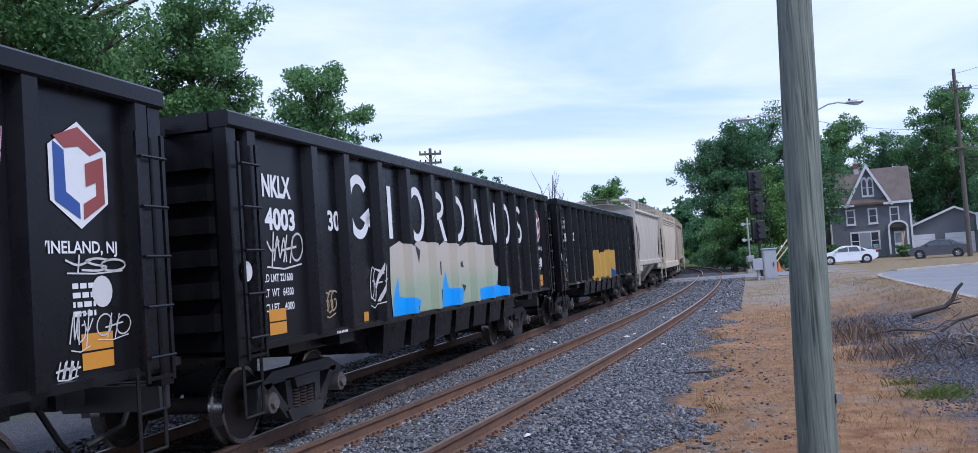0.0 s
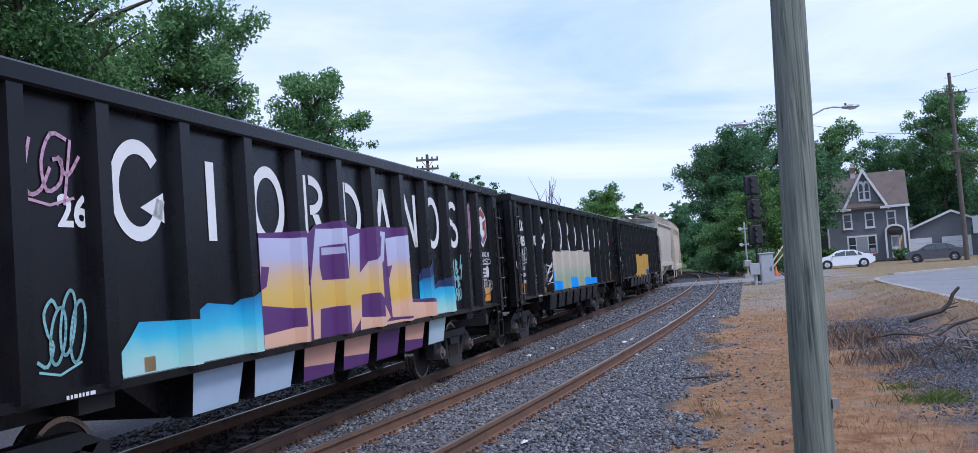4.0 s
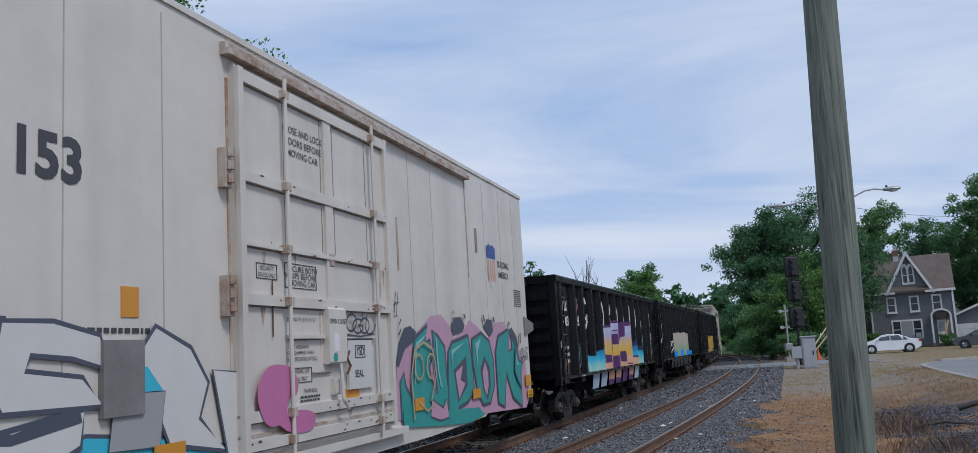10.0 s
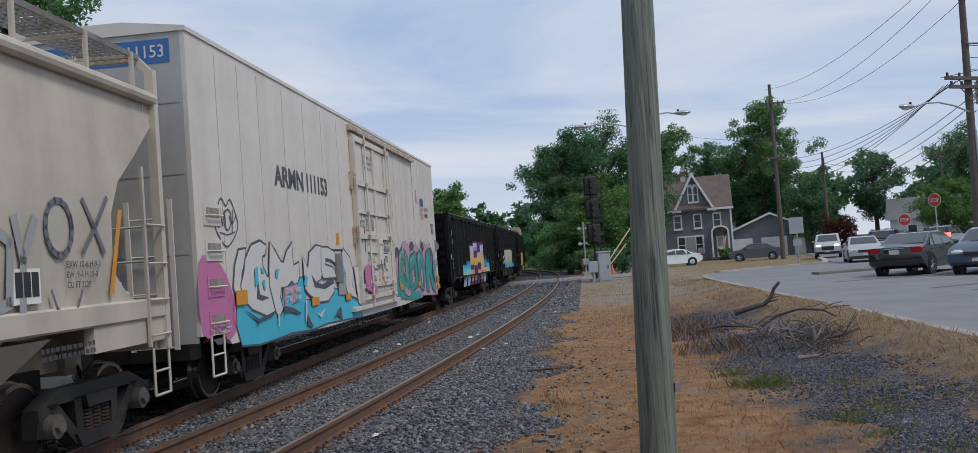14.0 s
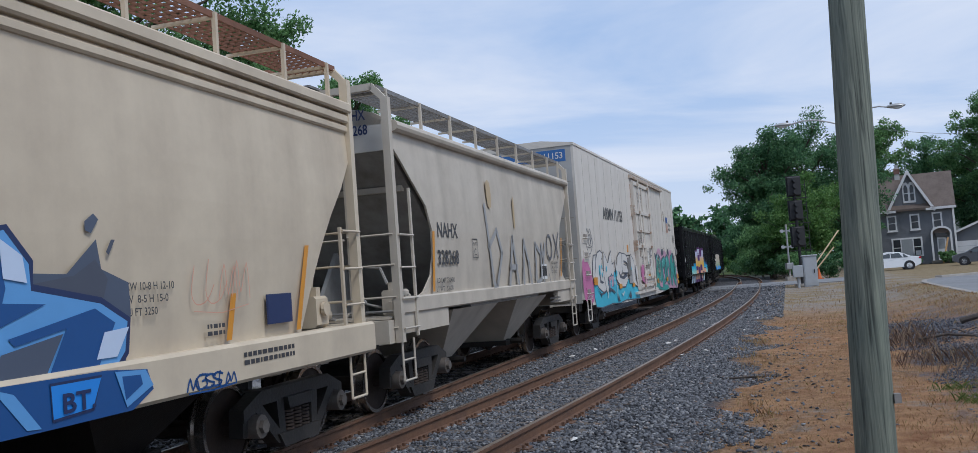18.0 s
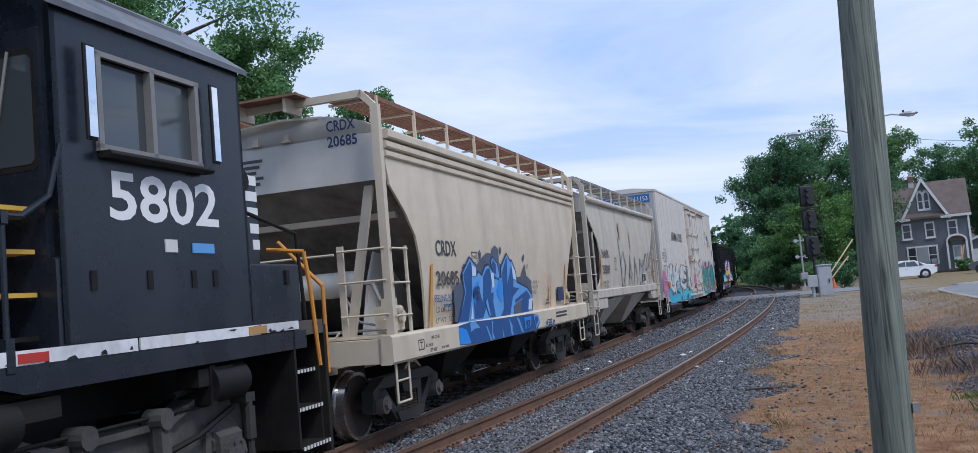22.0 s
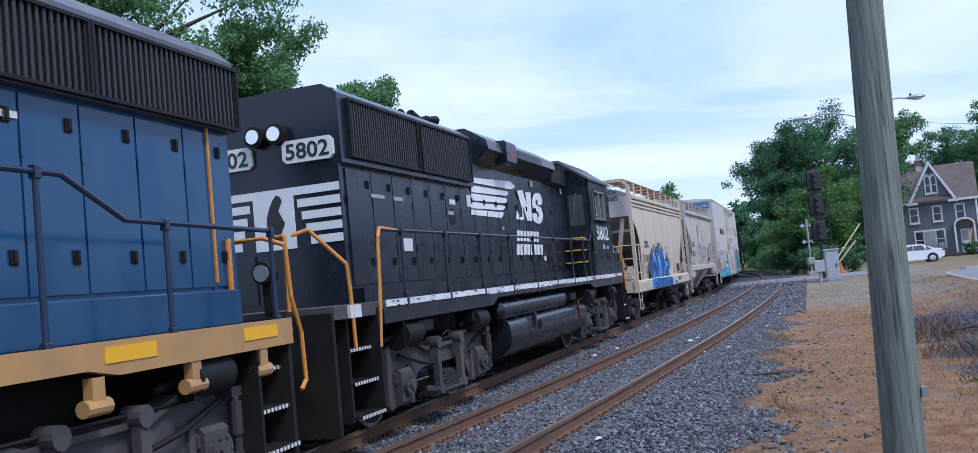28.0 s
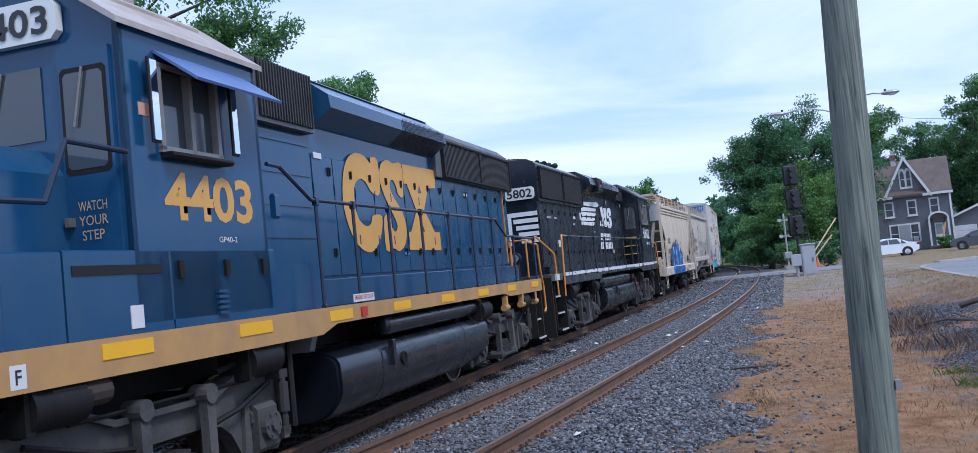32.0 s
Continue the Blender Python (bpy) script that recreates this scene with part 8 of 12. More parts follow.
    part("end_handrail", Geo().pipe([(7.95, -1.1, 2.3), (8.0, -1.48, 2.25), (8.05, -1.50, 1.9), (8.15, -1.50, 1.1)], 0.022, 8).pipe([(8.35, -1.0, 2.4), (8.42, -1.45, 1.9), (8.42, -1.45, 1.0)], 0.022, 8), HANDRAIL, car, "orange step handrail")
    part("front_rail", Geo().pipe([(6.98, -1.4, 2.62), (8.2, -1.3, 2.45), (8.28, -1.3, 1.56)], 0.02, 8), M["under_black"], car)
    for x, s in ((-7.05, -1), (7.65, 1)):
        stairs(car, x, s, -1.5, M["under_black"])
    for s, x in ((-1, -8.05), (1, 8.3)):
        part("pilot", Geo().box(*sorted((x, x + s * 0.06)), -1.48, 1.48, 0.22, 1.5), M["under_black"], car)
        part("coupler", coupler_geo(x, s), CASTING, car)
        part("air_hose", Geo().pipe([(x + s * 0.06, -0.7, 0.95), (x + s * 0.3, -0.72, 0.5), (x + s * 0.34, -0.7, 0.4)], 0.03, 6).pipe([(x + s * 0.06, -0.95, 0.95), (x + s * 0.26, -0.97, 0.55)], 0.03, 6), M["under_black"], car)
    part("jumper_box", Geo().box(-7.75, -7.5, -1.52, -1.48, 1.42, 1.56), P["bone"], car)
    fuel_tank(car, -2.1, 3.45, -2.35, 1.75, 1.185, 0.165, 0.98, 0.36)
    for x, z0, z1 in ((2.72, 0.90, 1.12), (2.80, 0.70, 0.95)):
        part("tank_gauge", Geo().box(x - 0.05, x + 0.05, -1.47, -1.43, z0, z1), M["under_black"], car)
        part("sight_glass", Geo().box(x - 0.022, x + 0.022, -1.478, -1.465, z0 + 0.02, z1 - 0.02), P["red"], car, "red sight gauge")
    for k in range(70):
        x, w, up = rng.uniform(-6.7, 7.6), rng.uniform(0.01, 0.07), k % 3 == 0
        z = rng.uniform(1.545, 1.575) if up else rng.uniform(1.475, 1.50)
        h = rng.uniform(0.008, 0.03) * (-1 if up else 1)
        part("paint_chip", Geo().add([(x - w, -1.5085, z), (x + w, -1.5085, z), (x + w * 0.5, -1.5085, z + h), (x - w * 0.4, -1.5085, z + h * 0.7)], [(0, 1, 2, 3) if h > 0 else (3, 2, 1, 0)]), K, car)
    part("reflector", Geo().box(4.25, 4.50, -1.512, -1.506, 1.49, 1.55), P["red"], car)
    part("reflector", Geo().box(5.75, 5.92, -1.512, -1.506, 1.48, 1.57), P["bone"], car)
    part("reflector", Geo().box(6.85, 7.15, -1.512, -1.506, 1.49, 1.56), P["tan"], car)
    power_bogie(car, -4.7)
    power_bogie(car, 5.35)
    CARS.append((car, -61.55, 5.2))


def blue_loco():
    car = thing("diesel_locomotive", "dark blue four-axle diesel locomotive with a tan sill, on the track", "locomotive", group="locomotives pushing the train")
    K, yh = M["loco_blue"], -0.93
    part("platform", Geo().box(-8.5, 8.72, -1.48, 1.48, 1.40, 1.50), M["deck_tread"], car)
    part("side_sill", Geo().slab([(-8.4, 1.24), (-0.9, 1.24), (-0.55, 1.33), (6.0, 1.33), (6.3, 1.27), (8.72, 1.27), (8.72, 1.51), (-8.4, 1.51)], -1.51, -1.42), P["tan"], car, "tan painted side sill")
    part("side_sill", Geo().box(-8.4, 8.7, 1.42, 1.51, 1.24, 1.51), P["tan"], car)
    for k in range(10):
        x = -7.6 + 1.72 * k
        part("reflector", Geo().box(x, x + 0.55, -1.518, -1.508, 1.36, 1.47), P["yellow"], car, "yellow reflector strip")
    for k, x in enumerate((-6.3, 6.1, 7.2, 8.2)):
        part("jack_lug", Geo().box(x - 0.06, x + 0.06, -1.50, -1.42, 1.08, 1.28).rod((x - 0.12, -1.46, 1.08), (x + 0.12, -1.46, 1.08), 0.06, 10), P["tan"], car)
    part("underframe", Geo().box(-8.3, 8.5, -0.75, 0.75, 0.95, 1.40), M["under_black"], car)
    part("hood", Geo().prism([(-0.91, 1.50), (0.91, 1.50), (0.91, 4.02), (0.72, 4.16), (-0.72, 4.16), (-0.91, 4.02)], -1.85, 8.80), K, car)
    part("hood_step", Geo().box(-1.5, 8.5, -1.12, -0.9, 1.50, 1.82, 0.01), K, car)
    part("hood_roof", Geo().prism([(-0.92, 4.0), (-0.74, 4.18), (0.74, 4.18), (0.92, 4.0), (0.72, 4.14), (-0.72, 4.14)], 0.3, 8.82), M["hood_grey"], car)
    part("louvre_panel", Geo().box(-1.6, 0.25, yh - 0.01, yh + 0.02, 1.84, 3.5), K, car)
    for k in range(5):
        part("panel_bead", Geo().box(-1.55, 0.22, yh - 0.024, yh - 0.01, 1.95 + 0.36 * k, 1.98 + 0.36 * k), K, car)
    hood_doors(car, [0.30, 0.85, 1.45, 2.05, 2.6, 3.15, 3.7, 4.25, 4.85, 5.5, 6.15, 6.75, 7.4, 8.05, 8.7], 1.86, 3.32, yh + 0.02, K)
    part("intake_box", Geo().prism([(-1.02, 3.55), (1.02, 3.55), (1.02, 4.22), (0.8, 4.32), (-0.8, 4.32), (-1.02, 4.22)], -1.0, 0.28), M["hood_grey"], car)
    grille(car, -0.95, 0.24, 3.60, 4.22, -1.04, "intake_screen", 0.06, False)
    part("dynamic_brake_box", Geo().prism([(-0.92, 3.66), (0.92, 3.66), (1.2, 3.86), (1.18, 4.02), (0.86, 4.26), (-0.86, 4.26), (-1.18, 4.02), (-1.2, 3.86)], 0.4, 4.5), K, car)
    part("brake_box_roof", Geo().prism([(-0.9, 4.25), (0.9, 4.25), (0.8, 4.31), (-0.8, 4.31)], 0.38, 4.52), M["hood_grey"], car)
    g = Geo()
    for k in range(34):
        x = 2.7 + 0.052 * k
        g.add([(x, -1.215, 3.86), (x + 0.024, -1.215, 3.86), (x + 0.024, -1.19, 4.04), (x, -1.19, 4.04)], [(0, 1, 2, 3)])
        g.add([(x, -0.94, 3.67), (x + 0.024, -0.94, 3.67), (x + 0.024, -1.215, 3.86), (x, -1.215, 3.86)], [(0, 1, 2, 3)])
    part("brake_grid_vent", g, M["grille"], car)
    part("radiator_box", Geo().prism([(-0.99, 3.36), (0.99, 3.36), (0.99, 4.06), (0.8, 4.22), (-0.8, 4.22), (-0.99, 4.06)], 4.50, 8.86), M["hood_grey"], car)
    grille(car, 4.80, 6.78, 3.40, 3.96, -1.01)
    grille(car, 6.85, 8.82, 3.40, 3.96, -1.01)
    for x in (5.3, 6.5, 7.7):
        roof_fan(car, x, 4.21, 0.46, M["hood_grey"])
    for x in (1.2, 2.6):
        roof_fan(car, x, 4.30, 0.42, M["hood_grey"])
    part("exhaust_stack", Geo().box(4.55, 4.7, -0.3, 0.3, 4.1, 4.42), M["under_black"], car)
    # cab, nose and boxes
    cab(car, -3.72, -1.82, K, M["roof_dust"], -1)
    part("sun_shade", Geo().add([(-3.32, -1.51, 3.72), (-2.02, -1.51, 3.72), (-1.96, -1.86, 3.46), (-3.26, -1.86, 3.46), (-3.32, -1.50, 3.70), (-2.02, -1.50, 3.70), (-1.96, -1.85, 3.44), (-3.26, -1.85, 3.44)], [(0, 1, 2, 3), (4, 7, 6, 5), (0, 3, 7, 4), (1, 5, 6, 2), (3, 2, 6, 7), (0, 4, 5, 1)]), M["shade_blue"], car, "blue tilted sun shade")
    part("air_conditioner", Geo().box(-3.3, -2.3, -0.6, 0.6, 4.36, 4.62, 0.05), M["roof_dust"], car)
    part("short_hood", Geo().prism([(-0.95, 1.50), (0.95, 1.50), (0.95, 2.75), (0.7, 2.98), (-0.7, 2.98), (-0.95, 2.75)], -6.3, -3.72), K, car)
    part("number_board", Geo().box(-3.80, -3.73, -1.02, -0.12, 3.80, 4.12, 0.06), P["board"], car, "white number board with black digits")
    lettering("4403", 0, 0, 0, 0.22, 0.76, P["black"], car, 0.02, turn=pose(-3.81, -0.19, 3.85, 90, 0, -90))
    part("battery_box", Geo().box(-4.45, -3.32, -1.50, -0.95, 1.50, 2.13, 0.012), K, car)
    part("battery_box", Geo().box(-3.30, -1.72, -1.50, -0.95, 1.50, 2.13, 0.012), K, car)
    part("battery_box", Geo().box(-5.4, -4.47, -1.50, -0.95, 1.50, 2.12, 0.012), K, car)
    part("box_slot", Geo().box(-4.38, -3.42, -1.508, -1.499, 1.95, 2.02), DARK, car)
    for x in (-3.2, -2.55, -1.95):
        part("latch", Geo().box(x - 0.03, x + 0.03, -1.53, -1.50, 1.90, 2.04), M["under_black"], car)
    for k in range(5):
        part("louvre", Geo().box(-2.72, -2.58, -1.53, -1.50, 1.58 + 0.045 * k, 1.605 + 0.045 * k), K, car)
    part("data_sticker", Geo().box(-3.82, -3.68, -1.508, -1.50, 1.55, 1.72), P["bone"], car)
    part("handhold", Geo().box(-1.72, -1.64, -1.56, -1.50, 2.42, 2.66, 0.02), K, car)
    part("skirt_box", Geo().box(-1.72, -0.4, -1.30, -0.92, 1.50, 2.0), K, car)
    lettering("4403", -3.32, -1.503, 2.36, 0.40, 1.28, P["gold_paint"], car, 0.03)
    lettering("GP40-2", -2.62, -1.507, 2.19, 0.05, 0.28, P["bone"], car, 0.004)
    for k, w in enumerate(("WATCH", "YOUR", "STEP")):
        lettering(w, 0, 0, 0, 0.075, 0.26 if k < 2 else 0.2, P["ochre"], car, 0.004, turn=pose(-3.757, -1.06 - 0.02 * (k == 2), 2.46 - 0.11 * k, 90, 0, -90))
    part("flag_sticker", Geo().box(-3.55, -3.38, -1.508, -1.5, 3.17, 3.27), P["salmon"], car)
    # big gold shapes on the hood
    y = yh - 0.008
    dd = lambda q: y  # noqa: E731
    hook = [(2.23, 2.96), (1.96, 2.96), (1.80, 3.08), (1.62, 3.12), (1.45, 3.03), (1.39, 2.85), (1.44, 2.62), (1.58, 2.52), (1.73, 2.49), (1.86, 2.54), (1.93, 2.64), (2.24, 2.64), (2.15, 2.38), (1.95, 2.20), (1.69, 2.14), (1.38, 2.24), (1.15, 2.48), (1.05, 2.81), (1.14, 3.18), (1.32, 3.38), (1.56, 3.46), (1.80, 3.45), (2.00, 3.36), (2.02, 3.44), (2.25, 3.42)]
    bend = [(2.31, 2.63), (2.52, 2.63), (2.55, 2.50), (2.66, 2.43), (2.76, 2.50), (2.70, 2.62), (2.40, 2.92), (2.27, 3.17), (2.36, 3.38), (2.59, 3.46), (2.80, 3.43), (3.12, 3.44), (3.09, 2.97), (2.90, 2.98), (2.85, 3.08), (2.75, 3.18), (2.63, 3.15), (2.62, 3.05), (2.72, 2.93), (3.00, 2.72), (3.10, 2.46), (2.98, 2.24), (2.73, 2.15), (2.58, 2.19), (2.28, 2.17)]
    cross = [(3.15, 3.45), (4.56, 3.47), (4.50, 3.17), (4.16, 3.15), (3.91, 2.80), (4.29, 2.45), (4.52, 2.45), (4.52, 2.16), (3.15, 2.17), (3.18, 2.44), (3.27, 2.44), (3.57, 2.77), (3.27, 3.16), (3.15, 3.16)]
    for poly in (hook, bend, cross):
        g = Geo()
        painted(g, curve_loop(poly, 3) if poly is not cross else poly, dd, 0)
        part("hood_emblem", g, P["gold_paint"], car, "large gold painted shape")
    for notch in ([(3.70, 3.05), (3.85, 3.05), (3.77, 3.17)], [(3.68, 2.45), (3.84, 2.45), (3.76, 2.57)]):
        g = Geo()
        painted(g, notch, lambda q: y - 0.004, 0)
        part("emblem_notch", g, K, car, "blue notch in the gold shape")
    for x, z, w, h, c in ((0.35, 3.28, 0.2, 0.07, "bone"), (-0.1, 1.53, 0.55, 0.09, "bone"), (5.95, 3.12, 0.18, 0.05, "bone"), (2.95, 2.1, 0.16, 0.04, "ice")):
        part("sticker", Geo().box(x, x + w, (yh if z > 1.6 else -1.5) - 0.014, (yh if z > 1.6 else -1.5) - 0.004, z, z + h), P[c], car)
    lettering("F", -4.93, -1.515, 1.30, 0.09, 0.05, P["black"], car, 0.01)
    part("sill_sticker", Geo().box(-4.97, -4.84, -1.512, -1.508, 1.27, 1.42), P["bone"], car)
    lettering("EMERGENCY FUEL CUT-OFF", -0.08, -1.517, 1.555, 0.05, 0.5, P["red"], car, 0.004)
    part("cutoff_button", Geo().box(0.05, 0.2, -1.53, -1.51, 1.36, 1.47), P["red"], car)
    # handrails: dark blue, dropping at the rear
    xs = [-0.75, 0.15, 1.18, 2.30, 3.44, 4.57, 5.68, 6.96]
    handrail(car, [(-1.72, -1.5, 2.95), (-1.45, -1.48, 2.95), (-0.85, -1.48, 2.65), (5.90, -1.48, 2.64), (6.50, -1.48, 2.36), (8.55, -1.48, 2.33)], [(x, 2.65 if x < 6 else 2.35) for x in xs] + [(8.5, 2.33)], 1.45, -1.48, M["rail_blue"], M["rail_blue"])
    handrail(car, [(-3.75, -1.52, 2.86), (-4.35, -1.50, 2.88), (-4.55, -1.48, 2.45), (-6.6, -1.48, 2.42)], [(-4.98, 2.44), (-6.5, 2.44)], 1.42, -1.48, M["rail_blue"], M["rail_blue"])
    part("end_handrail", Geo().pipe([(8.68, -1.30, 2.28), (8.72, -1.50, 2.2), (8.76, -1.50, 1.7), (8.9, -1.50, 1.35), (8.92, -1.50, 0.9), (8.82, -1.50, 0.82)], 0.022, 8), HANDRAIL, car, "orange step handrail")
    part("end_handrail", Geo().pipe([(8.62, -0.95, 2.3), (8.62, -0.95, 1.5)], 0.03, 8).pipe([(8.66, -0.95, 2.3), (8.66, 0.9, 2.3), (8.66, 0.9, 1.5)], 0.02, 8), HANDRAIL, car)
    part("end_edge", Geo().box(8.40, 8.43, -0.95, -0.90, 1.9, 3.9), HANDRAIL, car)
    part("end_face", Geo().box(8.38, 8.42, -0.93, 0.93, 1.5, 4.12), K, car)
    stairs(car, 8.1, 1, -1.5, M["under_black"])
    for s, x in ((-1, -8.5), (1, 8.72)):
        part("pilot", Geo().box(*sorted((x, x - s * 0.06)), -1.48, 1.48, 0.22, 1.45), M["under_black"], car)
        part("coupler", coupler_geo(x, s), CASTING, car)
        part("air_hose", Geo().pipe([(x, -0.7, 0.95), (x + s * 0.22, -0.72, 0.5), (x + s * 0.26, -0.7, 0.4)], 0.03, 6), M["under_black"], car)
    fuel_tank(car, -0.45, 4.95, 1.05, 5.05, 1.19, 0.125, 0.96, 0.26)
    part("reservoir_label", Geo().rod((4.80, -1.30, 1.19), (4.97, -1.30, 1.19), 0.128, 20), P["yellow"], car, "worn yellow band on the reservoir")
    part("sand_pipe", Geo().pipe([(-1.35, -1.35, 1.3), (-1.35, -1.35, 0.4)], 0.03, 6), M["under_black"], car)
    part("relay_box", Geo().box(-4.6, -4.3, -1.48, -1.2, 1.05, 1.22).rod((-4.3, -1.4, 1.15), (-4.05, -1.4, 1.15), 0.1, 12), RUSTY, car)
    part("hose", Geo().pipe([(8.0, -1.2, 1.2), (8.25, -1.2, 0.8), (8.15, -1.2, 0.5), (7.95, -1.2, 0.4)], 0.03, 6), M["under_black"], car)
    power_bogie(car, -3.2)
    power_bogie(car, 6.25)
    CARS.append((car, -79.25, 5.3))


M["shade_blue"] = mat("sun_shade_blue", (0.10, 0.17, 0.36), 0.55, amount=0.2, scale=4)
M["rail_blue"] = mat("rail_dark_blue", (0.014, 0.026, 0.055), 0.4, amount=0.3, scale=6)
P["worn"] = mat("chipped_white", (0.74, 0.74, 0.73), 0.55, dark=(0.16, 0.16, 0.17), amount=0.3, scale=9)
black_loco()
blue_loco()


# ---- graffiti, piece by piece ----
gon_piece(g326, [
    ("cyan_fade", 0.0, [(-4.64, 1.19), (-4.37, 1.42), (-4.24, 1.55), (-3.54, 1.52), (-3.24, 1.65), (-2.79, 1.61), (-2.46, 1.72), (-2.21, 1.72), (-2.38, 1.13), (-3.54, 1.13), (-4.62, 1.13)]),
    ("purple", 0.0, [(-2.46, 2.30), (-1.11, 2.36), (-0.98, 1.68), (-1.17, 1.13), (-2.46, 1.13), (-2.47, 1.60)]),
    ("gold_fade", 0.0, [(-2.37, 2.26), (-1.38, 2.27), (-1.40, 1.74), (-0.90, 1.68), (-1.17, 1.13), (-2.39, 1.13), (-2.37, 1.60)]),
    ("purple", 0.0, [(-2.25, 1.57), (-1.49, 1.50), (-1.48, 1.30), (-2.25, 1.27)]),
    ("purple", 0.0, [(-2.22, 1.97), (-2.05, 1.96), (-2.13, 1.76), (-2.26, 1.72)]),
])
gon_piece(g326, [
    ("purple", 0.0, [(-1.35, 2.20), (-0.94, 2.43), (-0.39, 2.50), (0.38, 2.42), (0.83, 2.47), (1.33, 2.47), (2.21, 2.48), (2.20, 1.53), (2.02, 1.22), (1.86, 1.13), (0.93, 1.13), (-0.23, 1.13), (-1.43, 1.13)]),
    ("gold_fade", 0.0, [(-1.29, 1.78), (-1.11, 1.80), (-0.92, 2.39), (-0.19, 2.41), (-0.19, 1.81), (-0.01, 1.81), (-0.08, 1.48), (-0.24, 1.47), (-0.13, 1.13), (-0.32, 1.13), (-0.33, 1.47), (-0.91, 1.46), (-0.96, 1.13), (-1.27, 1.13), (-1.24, 1.46)]),
    ("purple", 0.0, [(-0.84, 2.18), (-0.34, 2.22), (-0.31, 1.79), (-0.82, 1.79), (-0.87, 1.96)]),
    ("lilac", 0.0, [(-0.80, 2.17), (-0.39, 2.18), (-0.37, 2.10), (-0.80, 2.08)]),
    ("gold_fade", 0.0, [(0.04, 2.32), (0.37, 2.37), (0.30, 1.85), (0.76, 2.07), (0.83, 2.42), (1.28, 2.40), (1.17, 2.01), (0.83, 1.79), (0.93, 1.60), (1.29, 1.22), (1.01, 1.13), (0.83, 1.17), (0.39, 1.57), (0.28, 1.28), (0.00, 1.13), (-0.04, 1.53)]),
    ("gold_fade", 0.0, [(1.27, 2.31), (2.20, 2.39), (2.16, 2.06), (1.87, 2.02), (1.89, 1.83), (2.19, 1.92), (2.10, 1.58), (1.93, 1.51), (1.93, 1.19), (1.36, 1.21), (1.31, 1.69)]),
    ("purple", 0.0, [(0.88, 2.31), (1.14, 2.34), (1.08, 2.10), (0.89, 2.14)]),
    ("purple", 0.0, [(1.23, 1.92), (1.48, 1.94), (1.32, 1.75)]),
    ("mint", 0.0, [(0.95, 1.80), (1.07, 1.69), (0.91, 1.71)]),
    ("purple", 0.0, [(0.31, 1.57), (0.68, 1.58), (0.94, 1.39), (0.83, 1.23), (0.28, 1.28)]),
    ("gold_fade", 0.0, [(0.23, 1.29), (0.83, 1.25), (0.90, 1.13), (0.20, 1.13)]),
    ("gold_fade", 0.0, [(0.89, 1.17), (1.89, 1.16), (1.94, 1.13), (0.93, 1.13)]),
    ("purple", 0.0, [(2.08, 1.44), (3.14, 1.38), (3.11, 1.13), (1.99, 1.13)]),
    ("gold_fade", 0.0, [(2.20, 1.38), (3.13, 1.33), (3.11, 1.13), (2.20, 1.13)]),
], 0.017)
gon_piece(g326, [
    ("navy", 0.0, [(2.61, 1.77), (2.85, 1.90), (2.97, 2.01), (2.99, 1.82), (3.10, 1.56), (3.26, 1.55), (3.49, 1.66), (3.83, 1.67), (4.00, 1.75), (4.09, 1.63), (4.12, 1.48), (4.10, 1.29), (2.59, 1.45)]),
    ("cyan_fade", 0.0, [(2.61, 1.67), (2.87, 1.74), (2.98, 1.81), (3.01, 1.64), (3.12, 1.46), (3.40, 1.54), (3.60, 1.56), (3.98, 1.55), (4.07, 1.50), (4.10, 1.13), (3.56, 1.13), (3.00, 1.13), (2.98, 1.40), (2.59, 1.41)]),
    ("cyan_fade", 0.0, [(4.11, 1.21), (4.36, 1.13), (4.11, 1.13)]),
], 0.009)
